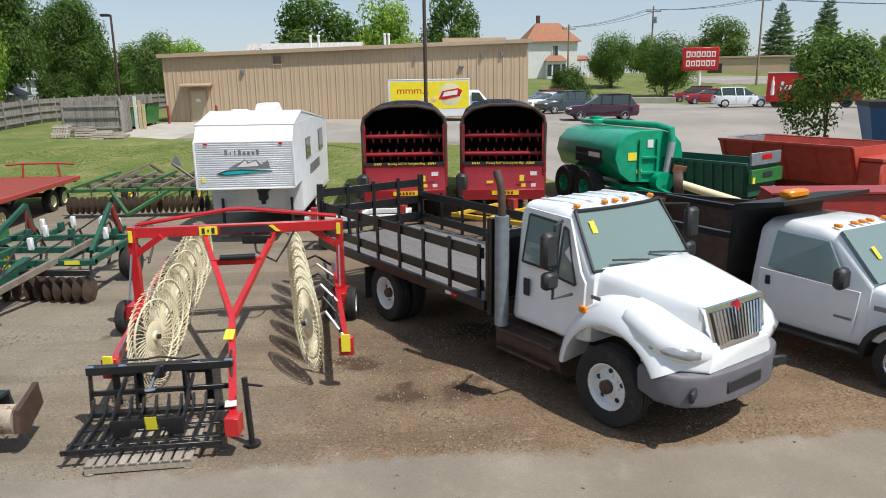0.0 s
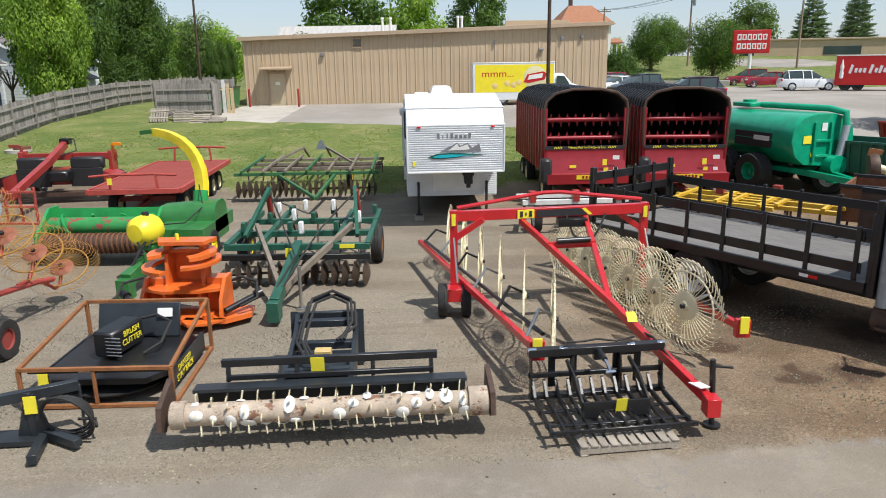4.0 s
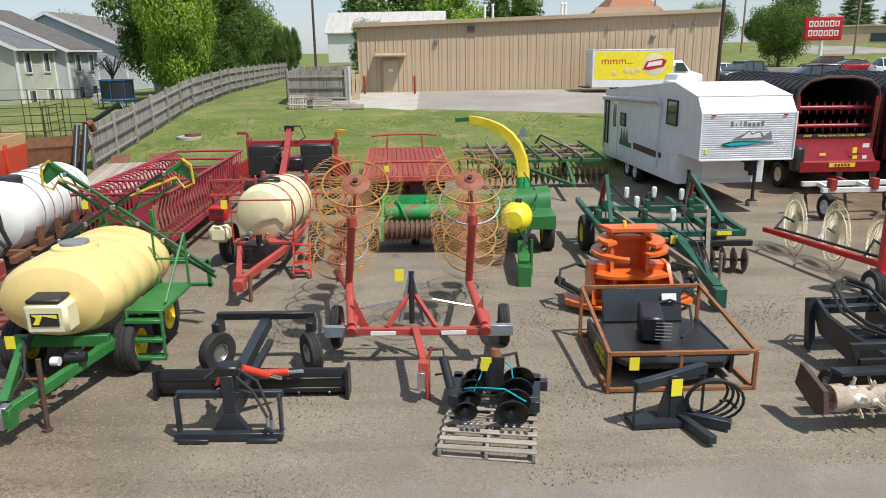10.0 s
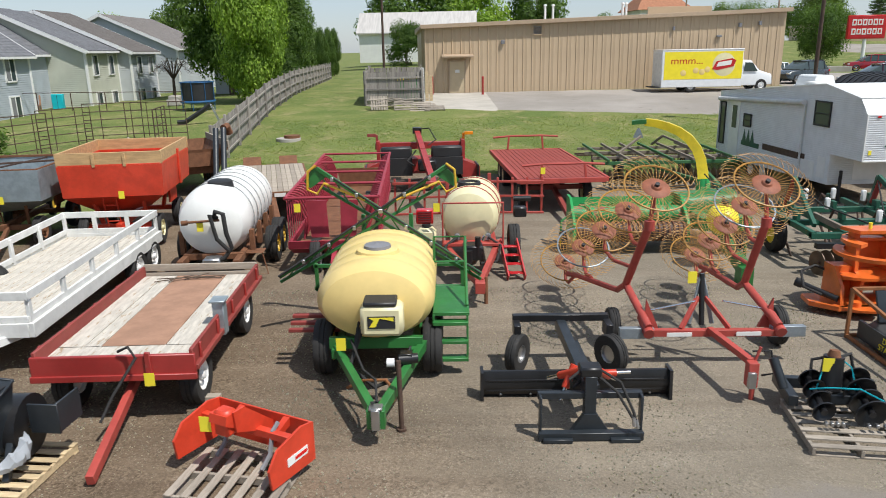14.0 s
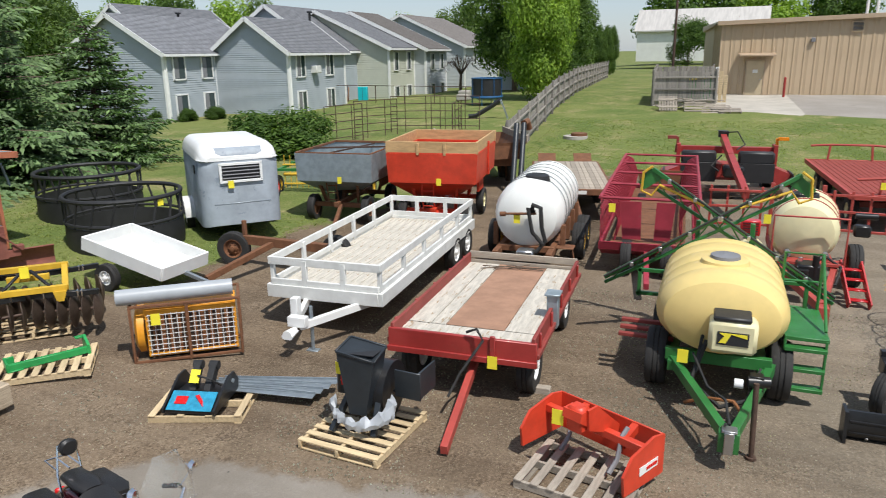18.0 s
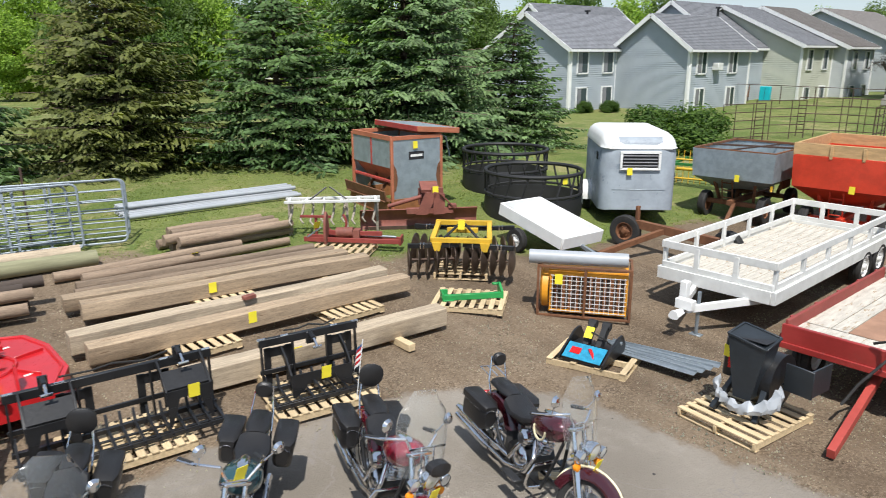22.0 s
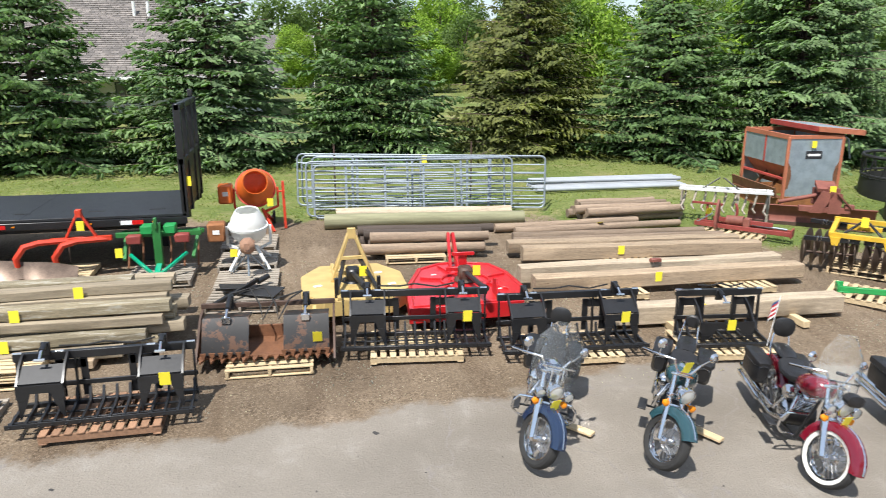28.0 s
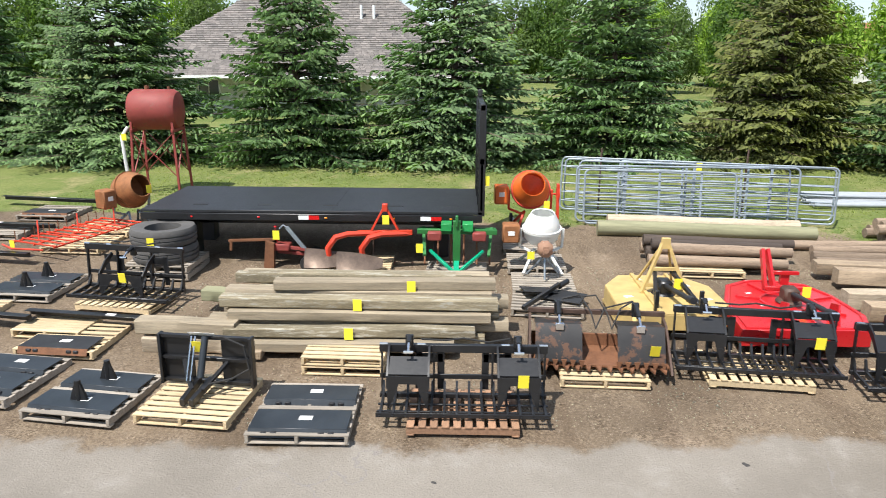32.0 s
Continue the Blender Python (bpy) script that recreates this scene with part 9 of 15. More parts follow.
def brush_cutter():
    o = thing("caged_brush_cutter", -9.92, 9.3, 1, "black brush cutter mower in a rusty steel shipping cage", "brush cutter")
    c = [(-0.94, -0.95), (0.98, -0.95), (0.9, 0.95), (-0.92, 0.95)]
    cage = Sh()
    for i in range(4):
        a, b = c[i], c[(i + 1) % 4]
        za, zb = (0.55 if a[1] < 0 else 0.82), (0.55 if b[1] < 0 else 0.82)
        cage.beam((*a, 0.04), (*b, 0.04), 0.05).beam((*a, za), (*b, zb), 0.05).beam((*a, 0), (*a, za), 0.05)
    cage.beam((0, -0.95, 0.04), (0, -0.95, 0.55), 0.04)
    bars("cage_bar", cage, "rust_orange", o)
    dk = part("deck", Sh().prism([(-0.82, -0.55), (-0.6, -0.85), (0.6, -0.85), (0.82, -0.55), (0.82, 0.6), (0.5, 0.85), (-0.5, 0.85), (-0.82, 0.6)], "z", 0.28, 0.36), "black", o)
    bars("skirt", Sh().prism([(-0.85, 0.08), (-0.85, 0.36), (-0.8, 0.36), (-0.8, 0.08)], "y", -0.6, 0.8).prism([(0.85, 0.08), (0.85, 0.36), (0.8, 0.36), (0.8, 0.08)], "y", -0.6, 0.8), "black_blue", dk)
    part("blade_disc", Sh().lathe([(0.001, 0), (0.7, 0), (0.72, 0.03), (0.001, 0.1)], (0, -0.2, 0.12), (0, 0, 1), 28), "black_matt", dk)
    part("back_plate", Sh().box(-0.05, 0.72, 0.6, 1.2, 0.05, 0.5, 0.01, (-20, 0, 0)), "black_blue", dk)
    mh = part("motor_cover", Sh().box(-0.1, 0.1, 0.58, 0.32, 0.7, 0.36, 0.03, (0, 0, -12)), "black", dk)
    for i in range(6):
        part("vent_slot", Sh().box(-0.1 + 0.075, -0.27, 0.44 + i * 0.05, 0.22, 0.02, 0.012, 0.001, (0, 0, -12)), "grey_plastic", mh)
    letters(mh, "BRUSH", 0.075, 0.12, 0.66, 0.12, "tag", turn=78)
    letters(mh, "CUTTER", 0.075, 0.12, 0.54, 0.12, "tag", turn=78)
    part("front_bar", Sh().cyl((-0.85, -0.88, 0.5), (0.9, -0.88, 0.5), 0.035), "black", dk)
    part("hydraulic_hose", Sh().tube([(0, 0.45, 0.7), (0.3, 0.5, 0.75), (0.55, 0.35, 0.7), (0.5, 0.05, 0.5), (0.3, -0.1, 0.4)], 0.022), "rubber", dk)
    plate(dk, "label", 0.35, 0.685, 0.72, 0.22, 0.13, "paper", tilt=-20)
    plate(dk, "label", -0.1, -0.92, 0.52, 0.2, 0.06, "paper")
    for txt, z in (("DANGER", 0.27), ("STAY BACK", 0.15)):
        letters(dk, txt, -0.856, -0.1, z, 0.13, "tag", turn=-90)
        letters(dk, txt, 0.856, -0.1, z, 0.13, "tag", turn=90)
    tag(o, -0.62, -0.99, 0.42)


brush_cutter()


def trailer_spotter():
    o = thing("hydraulic_breaker_mount", -10.25, 7.5, 0, "black skid-steer boom attachment with a coiled hose", "skid attachment")
    part("quick_frame", Sh().beam((-0.5, -0.1, 0.55), (0.45, 0.3, 0.6), 0.1, 0.12).beam((-0.5, -0.1, 0), (-0.5, -0.1, 0.55), 0.03).beam((0.45, 0.3, 0), (0.45, 0.3, 0.6), 0.03), "black_blue", o)
    part("base", Sh().prism([(-0.55, 0.15), (0, 0.2), (0.1, -0.1), (-0.5, -0.15)], "z", 0.02, 0.08).beam((0.05, 0.2, 0.06), (0.28, -0.55, 0.1), 0.1, 0.1).beam((-0.05, 0.15, 0.1), (0.62, -0.2, 0.1), 0.1, 0.1), "black_blue", o)
    part("mast", Sh().prism([(-0.2, 0.05), (0.2, 0.05), (0.05, 0.6), (-0.05, 0.6)], "y", 0.02, 0.08).beam((0, 0.05, 0.05), (-0.02, 0.05, 0.62), 0.08), "black_blue", o)
    for k in range(4):
        part("hose_coil", Sh().ring((0.4 + 0.02 * k, 0.05 - 0.04 * k, 0.34), (0.12 * k - 0.2, 1, 0.3), 0.27 + 0.015 * k, 0.018, 22, 6), "rubber", o)
    part("hose_end", Sh().tube([(0.55, 0, 0.3), (0.7, 0.1, 0.25), (0.75, 0, 0.2)], 0.02), "rubber", o)
    tag(o, 0.02, 0, 0.48, 10, 0, 0.14, 0.22)


trailer_spotter()


def wheel_rake_folded():
    ox, oy = -13.35, 9.3
    o = thing("folded_wheel_rake", ox, oy, 0, "light red folded wheel rake with rusty golden tine wheels", "hay rake")

    def P(x, y, z):
        return (x - ox, y - oy, z + 0.15)

    r = "red_light"
    bm_ = part("cross_beam", Sh().beam(P(-14.3, 9.35, 0.35), P(-12.4, 9.3, 0.35), 0.1, 0.1), r, o)
    for sx in (-13.85, -12.85):
        part("name_bar", Sh().box(*P(sx, 9.25, 0.35), 0.36, 0.012, 0.06, 0.002), "paper", bm_)
    part("tongue", Sh().beam(P(-13.4, 9.3, 0.4), P(-13.25, 8.2, 0.4), 0.09, 0.09).box(*P(-13.25, 8.15, 0.25), 0.13, 0.14, 0.34), r, o)
    part("jack", Sh().cyl(P(-13.2, 8.2, -0.15), P(-13.2, 8.2, 0.4), 0.035).cyl(P(-13.2, 8.2, 0.4), P(-13.14, 8.2, 0.6), 0.02), r, o)
    part("clevis", Sh().box(*P(-13.28, 8.05, 0.2), 0.1, 0.06, 0.22), "steel", o)
    mast = part("mast", Sh().beam(P(-13.62, 9.55, 0.4), P(-13.45, 9.65, 1.15), 0.03, 0.06).beam(P(-13.28, 9.55, 0.4), P(-13.45, 9.65, 1.15), 0.03, 0.06), "galv", o)
    part("hydraulic_cylinder", Sh().cyl(P(-13.45, 9.5, 0.4), P(-13.45, 9.65, 1.15), 0.04), "black", mast)
    part("mast_brace", Sh().beam(P(-13.8, 9.35, 0.4), P(-13.5, 9.6, 0.8), 0.06).beam(P(-13.1, 9.35, 0.4), P(-13.4, 9.6, 0.8), 0.06), r, mast)
    tag(mast, *P(-13.62, 9.55, 1.12), 0, 0)
    part("hydraulic_hose", Sh().tube([P(-13.2, 8.3, 0.5), P(-13, 8.2, 0.55), P(-12.95, 8.15, 0.25), P(-13.1, 8.2, 0.2)], 0.014), "rubber", o)
    for sx in (-1, 1):
        cx = -13.35
        ex = cx + sx * 0.95
        wheel(o, sx * 1.28, 0.75, 0.31, 0.31, 0.16, 0.16, "red_old", 1, turn=90 * sx)
        part("axle_arm", Sh().box(*P(ex + sx * 0.15, 9.35, 0.35), 0.5, 0.1, 0.16).beam(P(ex + sx * 0.25, 9.35, 0.3), P(ex + sx * 0.25, 10, 0.15), 0.08), "galv", o)
        part("tie_rod", Sh().cyl(P(cx + sx * 0.2, 9.55, 0.75), P(ex - sx * 0.1, 9.6, 0.6), 0.016), "chrome", o)
        part("pivot", Sh().cyl(P(ex, 9.2, 0.38), P(ex, 9.6, 0.5), 0.08).prism([(ex - sx * 0.22 - ox, 0.5), (ex - sx * 0.02 - ox, 0.95), (ex - ox, 0.5)], "y", 0.2, 0.24), r, o)
        piv, knee, collar = (Vector(P(*p)) for p in (((-14.3, 9.25, 0.47), (-14.43, 10.15, 0.83), (-14.27, 9.63, 1.9)) if sx < 0 else ((-12.42, 9.25, 0.47), (-12.6, 10.15, 0.83), (-12.56, 9.7, 1.9))))
        top, low = (Vector(P(*p)) for p in (((-14.2, 9.66, 2.43), (-14.97, 12.64, 0.45)) if sx < 0 else ((-12.6, 9.75, 2.44), (-12.5, 12.67, 0.54))))
        arm = part("rake_arm", Sh().tube([piv, piv.lerp(knee, 0.85), knee, knee.lerp(collar, 0.2), collar], 0.06, 10).tube([collar, top], 0.035, 8).cyl(collar - Vector((0, 0, 0.08)), collar + Vector((0, 0, 0.06)), 0.075), r, o)
        foot = low + Vector((0, -0.35, -0.12))
        part("lower_arm", Sh().tube([knee, knee.lerp(foot, 0.12) - Vector((0, 0, 0.12)), knee.lerp(foot, 0.8), foot], 0.05, 8), r, arm)
        for k in range(5):
            c = top.lerp(low, k / 4)
            rake_wheel(o, c, (0.06, -0.55, 0.83), 0.62, ("hub_rust", "tine_gold", "tine_gold" if k != (3 if sx < 0 else 1) else "galv"), 40, 1.3, 0.74, 0.0045)
            a = (collar.lerp(knee, 0.35 * k) if k < 3 else knee.lerp(foot, 0.3 * k - 0.35))
            if k:
                b = c + Vector((0, -0.16, -0.3))
                part("wheel_crank", Sh().tube([a, a.lerp(b, 0.7) - Vector((0, 0, 0.08)), b, c], 0.032, 7), r, arm)


wheel_rake_folded()


def auger_pallet():
    pallet(-12.45, 7.35, -8, "wood_grey", "weathered broken pallet under the auger bits", 1.1, 1.2)
    o = thing("auger_attachment", -12.45, 7.6, -8, "black post-hole auger drive with spiral bits strapped on a pallet", "auger", z=ground_z(-12.45, 7.5) + 0.13)
    part("frame", Sh().box(-0.45, 0.4, 0.1, 0.12, 0.7, 0.14).box(0.55, 0.4, 0.1, 0.12, 0.8, 0.14).box(0.1, 0.62, 0.1, 1.2, 0.1, 0.14).box(0.3, 0.15, 0.12, 0.6, 0.1, 0.12), "black_blue", o)
    part("pipe", Sh().cyl((-0.5, 0.3, 0.15), (-0.62, 0.45, 0.5), 0.06), "black_blue", o)
    dr = part("drive_motor", Sh().cyl((0.02, 0.25, 0.2), (0.05, 0.3, 0.62), 0.14, 0.12, n=16), "black", o)
    part("drive_cap", Sh().cyl((0.05, 0.3, 0.62), (0.055, 0.31, 0.7), 0.08, 0.06, n=14), "rust", dr)
    for x, R in ((0.33, 0.2), (-0.2, 0.14)):
        a = part("auger_bit", Sh().cyl((x, 0.45, 0.3), (x - 0.06, -0.42, 0.2), 0.04, n=10), "black", o)
        for k in range(4):
            p = Vector((x, 0.4, 0.3)).lerp(Vector((x - 0.05, -0.3, 0.2)), k / 3)
            part("flight", Sh().lathe([(0.03, -0.05), (R, 0.05), (R, 0.07), (0.03, -0.03)], p, (0.15, -1, -0.25), 20), "black", a)
        for k in range(4):
            part("bit_tooth", Sh().box(x - R + 0.1 + k * R * 0.45, -0.45, 0.08, 0.035, 0.06, 0.05), "steel", a)
    bars("strap", Sh().tube([(-0.3, 0, 0.3), (-0.1, -0.15, 0.4), (0.2, -0.2, 0.42), (0.45, -0.25, 0.3)], 0.01, 4).tube([(-0.2, 0.1, 0.2), (-0.05, 0.28, 0.55), (0.05, 0.3, 0.66)], 0.01, 4).tube([(0.05, 0.3, 0.66), (0.25, 0.25, 0.5), (0.3, 0.15, 0.25)], 0.01, 4), "cyan", o, "pale green ratchet strap")
    bars("hydraulic_hose", Sh().tube([(0.05, 0.35, 0.6), (-0.15, 0.45, 0.5), (-0.2, 0.3, 0.25), (0, 0.1, 0.2)], 0.022).tube([(0.1, 0.3, 0.6), (0.3, 0.45, 0.6), (0.35, 0.4, 0.35)], 0.022), "rubber", o)
    tag(o, -0.05, 0.18, 0.55)


auger_pallet()


def land_grader():
    o = thing("land_grader", -15.5, 7.6, 0, "black skid grader blade with orange hydraulic cylinders", "grader")
    part("quick_frame", Sh().box(0, -0.35, 0.06, 1.25, 0.1, 0.1).box(0, -0.2, 0.52, 1.25, 0.08, 0.08).box(-0.6, -0.28, 0.3, 0.03, 0.12, 0.5).box(0.6, -0.28, 0.3, 0.03, 0.12, 0.5).box(-0.4, -0.4, 0.03, 0.35, 0.1, 0.05).box(0.4, -0.4, 0.03, 0.35, 0.1, 0.05), "black_blue", o)
    part("post", Sh().box(0, -0.2, 0.4, 0.14, 0.14, 0.75).prism([(-0.25, 0.04), (0.25, 0.04), (0.08, 0.3), (-0.08, 0.3)], "y", -0.3, -0.22), "black_blue", o)
    bl = part("blade", Sh().prism([(0.8, 0), (0.72, 0.08), (0.7, 0.2), (0.76, 0.38), (0.8, 0.38), (0.75, 0.2), (0.77, 0.08), (0.84, 0)], "x", -1.25, 1.25), "black", o)
    for sx in (-1.25, 1.25):
        part("blade_end", Sh().prism([(0.62, 0), (0.9, 0), (0.9, 0.4), (0.66, 0.4)], "x", sx - 0.02, sx + 0.02), "black", bl)
    for k in (0.12, 0.26):
        part("blade_rib", Sh().box(0, 0.72, k, 2.4, 0.03, 0.03), "black", bl)
    part("bolt", Sh().box(0.6, 0.73, 0.06, 0.03, 0.03, 0.03).box(-0.6, 0.73, 0.06, 0.03, 0.03, 0.03).box(1, 0.73, 0.06, 0.03, 0.03, 0.03).box(-1, 0.73, 0.06, 0.03, 0.03, 0.03), "steel", bl)
    part("boom", Sh().beam((0, -0.1, 0.55), (-0.05, 1.9, 0.62), 0.13, 0.16).beam((0.12, 0, 0.5), (0.1, 1.4, 0.5), 0.08), "black_blue", o)
    bars("axle", Sh().box(-0.05, 1.85, 0.72, 1.4, 0.1, 0.1).box(-0.7, 1.7, 0.6, 0.1, 0.3, 0.2).box(0.62, 1.7, 0.6, 0.1, 0.3, 0.2), "black", o)
    wheel(o, -0.7, 1.55, 0.29, 0.29, 0.17, 0.13, "steel", 1, turn=60)
    wheel(o, 0.64, 1.5, 0.29, 0.29, 0.17, 0.13, "steel", 1, turn=-60)
    for a, b in (((-0.05, 0, 0.75), (-0.4, 0.5, 0.4)), ((0.1, 0, 0.75), (0.45, 0.45, 0.4)), ((0.15, 0.6, 0.4), (0.7, 0.65, 0.4)), ((-0.12, 0.2, 0.72), (-0.3, 0.1, 0.3))):
        c = part("hydraulic_cylinder", Sh().cyl(a, Vector(a).lerp(Vector(b), 0.65), 0.05), "orange_red", o)
        part("piston_rod", Sh().cyl(Vector(a).lerp(Vector(b), 0.65), b, 0.025), "chrome", c)
    vb = part("valve_block", Sh().box(0, -0.15, 0.82, 0.26, 0.22, 0.12, 0.02), "black", o)
    bars("hydraulic_hose", Sh().tube([(-0.1, -0.2, 0.85), (-0.25, -0.25, 0.75), (-0.2, -0.1, 0.55), (0, 0.1, 0.6)], 0.018).tube([(0.1, -0.2, 0.85), (0.35, -0.25, 0.7), (0.5, -0.35, 0.35), (0.52, -0.4, 0.25)], 0.018).tube([(0.05, -0.22, 0.8), (0.3, -0.3, 0.6), (0.48, -0.4, 0.3)], 0.018), "rubber", vb)
    part("coupler", Sh().cyl((0.52, -0.4, 0.28), (0.54, -0.42, 0.18), 0.022).cyl((0.48, -0.42, 0.32), (0.49, -0.44, 0.22), 0.022), "steel", vb)


land_grader()

# ---- sprayers, feeders, wagons and trailers ----
def poly_tank(owner, c, axis, R, L, mat, name="tank", sy=1.0, bands=3, band_mat=None):
    """A lying tank with rounded ends and moulded bands; sy flattens its height."""
    h = L / 2
    prof = [(0.001, -h), (R * 0.55, -h * 0.98), (R * 0.85, -h * 0.9), (R * 0.98, -h * 0.74)]
    for k in range(bands):
        a = -h * 0.55 + k * (h * 1.1) / max(1, bands - 1)
        prof += [(R, a - 0.07), (R * 0.982, a - 0.03), (R * 0.982, a + 0.03), (R, a + 0.07)]
    prof += [(R * 0.98, h * 0.74), (R * 0.85, h * 0.9), (R * 0.55, h * 0.98), (0.001, h)]
    s = Sh().lathe(prof, (0, 0, 0), axis, 32)
    s.v = [(x + c[0], y + c[1], z * sy + c[2]) for x, y, z in s.v]
    t = part(name, s, mat, owner)
    if band_mat:
        d = Vector(axis).normalized()
        for k in range(bands):
            a = -h * 0.55 + k * (h * 1.1) / max(1, bands - 1)
            b = Sh().ring((0, 0, 0), axis, R * 0.985, 0.018, 36, 5)
            b.v = [(x + c[0] + d.x * a, y + c[1] + d.y * a, z * sy + c[2]) for x, y, z in b.v]
            part("tank_band", b, band_mat, t)
    return t


def field_sprayer():
    ox, oy = -18.2, 9.6
    o = thing("field_sprayer", ox, oy, 0, "green trailed field sprayer with a pale yellow poly tank", "sprayer")
    g = "green"

    def P(x, y, z):
        return (x - ox, y - oy, z + 0.15)

    t = poly_tank(o, (0, 0.3, 1.2), (0, 1, 0), 0.83, 2.5, "poly_yellow", sy=0.68, bands=4)
    part("lid_collar", Sh().lathe([(0.34, -0.1), (0.3, 0.03), (0.2, 0.05), (0.001, 0.05)], (0, -0.05, 1.75), (0, 0, 1), 24), "poly_yellow", t)
    part("tank_lid", Sh().lathe([(0.2, 0), (0.19, 0.05), (0.05, 0.06), (0.001, 0.08)], (0, -0.05, 1.79), (0, 0, 1), 20), "grey_plastic", t)
    part("tank_step", Sh().box(0.05, -0.62, 1.6, 0.34, 0.3, 0.2, 0.05, (14, 0, 0)), "poly_yellow", t)
    fb = part("rinse_tank", Sh().box(0.14, -1.12, 1.12, 0.56, 0.34, 0.42, 0.05), "poly_cream", o)
    part("solar_lid", Sh().box(0.12, -1.12, 1.36, 0.44, 0.3, 0.06, 0.02, (4, 0, 0)), "plastic_black", fb)
    part("logo_plate", Sh().box(0.14, -1.295, 1.12, 0.36, 0.012, 0.17, 0.002), "ink", fb)
    part("logo_shape", Sh().prism([(-0.02, 1.06), (0.06, 1.06), (0.12, 1.18), (0.3, 1.14), (0.3, 1.19), (-0.02, 1.19), (0.04, 1.15)], "y", -1.308, -1.3), "tag", fb)
    part("tongue", Sh().beam((-0.62, -0.6, 0.55), (0.1, -2.35, 0.42), 0.1, 0.13).beam((0.68, -0.6, 0.55), (0.2, -2.35, 0.42), 0.1, 0.13).box(0.15, -2.4, 0.36, 0.22, 0.16, 0.24), g, o)
    part("hitch_plate", Sh().box(0.15, -2.42, 0.5, 0.16, 0.14, 0.03).box(0.15, -2.5, 0.38, 0.1, 0.06, 0.26), "steel", o)
    part("chassis", Sh().box(-0.55, 0.3, 0.5, 0.12, 2.4, 0.14).box(0.55, 0.3, 0.5, 0.12, 2.4, 0.14).box(0, -0.75, 0.62, 1.3, 0.1, 0.16).box(0, 1.4, 0.6, 1.3, 0.1, 0.16), g, o)
    part("jack", Sh().cyl((0.42, -2.08, 0), (0.4, -2, 0.9), 0.032).cyl((0.42, -2.08, 0), (0.42, -2.08, 0.03), 0.06), "rust_dark", o)
    for sx in (-1, 1):
        for yy in (-0.35, 0.75):
            wheel(o, sx * 0.78, yy, 0.4, 0.4, 0.28, 0.21, "yellow_jd", 1, turn=-90 * sx)
    pl = part("platform", Sh().box(1.05, 0.1, 0.92, 0.52, 1.2, 0.05), g, o)
    part("rail", Sh().tube([(0.8, 0.68, 0.95), (0.8, 0.68, 1.75), (1.28, 0.68, 1.75), (1.28, -0.3, 0.98)], 0.022).tube([(1.28, 0.68, 1.75), (1.28, 0.68, 0.95)], 0.022).tube([(0.8, 0.68, 1.35), (1.28, 0.68, 1.35)], 0.018), g, pl)
    st = Sh()
    for sx in (0.8, 1.28):
        st.beam((sx, -0.5, 0.2), (sx, -0.48, 0.92), 0.03, 0.06)
    for z in (0.25, 0.52, 0.8):
        st.box(1.04, -0.5, z, 0.5, 0.16, 0.05)
    part("ladder", st, g, pl)
    bars("hydraulic_hose", Sh().tube([(-0.15, -1, 0.95), (-0.3, -1.3, 0.5), (0.05, -1.6, 0.35), (0.4, -1.5, 0.45), (0.55, -1.2, 0.6)], 0.03).tube([(-0.2, -0.9, 1), (-0.25, -1.2, 0.7), (-0.35, -1.1, 0.3)], 0.022).tube([(-0.3, -1.1, 0.8), (-0.1, -1.5, 0.55), (0.1, -1.9, 0.6), (0.15, -2.3, 0.5)], 0.016).tube([(0.5, -1.1, 0.7), (0.3, -1.6, 0.3), (0.15, -2, 0.35), (0.1, -2.4, 0.55)], 0.016), "rubber", o)
    part("suction_hose", Sh().tube([(-0.35, -1.3, 0.2), (-0.1, -1.5, 0.4), (0.2, -1.6, 0.45), (0.35, -1.8, 0.35), (0.3, -1.95, 0.3)], 0.022), "rust_orange", o)
    part("pump", Sh().cyl((0.35, -1.35, 0.62), (0.6, -1.3, 0.62), 0.07).box(0.45, -1.3, 0.6, 0.16, 0.14, 0.2), "black", o)
    part("valve", Sh().cyl((0.3, -1.4, 0.6), (0.2, -1.4, 0.6), 0.06), "white", o)
    tag(o, -0.42, -1.2, 0.78)
    # folded booms crossing behind the tank
    for sx, topx, lowx in ((1, 1.0, -1.75), (-1, -1.15, 1.55)):
        top, low = Vector((topx, 1.75, 2.68)), Vector((lowx, 1.1, 1.0))
        b = Sh().beam(top, low, 0.05, 0.06).beam(top + Vector((-sx * 0.05, 0.05, -0.32)), low + Vector((0, 0.05, -0.1)), 0.04, 0.05)
        for k in range(9):
            u, w = k / 9, (k + 0.6) / 9
            b.beam(top.lerp(low, u), (top + Vector((-sx * 0.05, 0.05, -0.32))).lerp(low + Vector((0, 0.05, -0.1)), w), 0.022)
        bp = part("spray_boom", b, g, o)
        part("boom_tip", Sh().prism([(top.x - 0.05, top.z + 0.02), (top.x + sx * 0.22, top.z - 0.22), (top.x + sx * 0.12, top.z - 0.34), (top.x - sx * 0.2, top.z - 0.12)], "y", top.y - 0.01, top.y + 0.01), g, bp)
        part("spray_hose", Sh().tube([top + Vector((0, -0.04, 0.05)), top + Vector((sx * 0.14, -0.06, -0.05)), top + Vector((sx * 0.16, -0.06, -0.35)), top + Vector((0, -0.06, -0.42)), top + Vector((-sx * 0.12, -0.05, -0.25)), top.lerp(low, 0.3) + Vector((0, -0.05, 0))], 0.022), "yellow", bp)
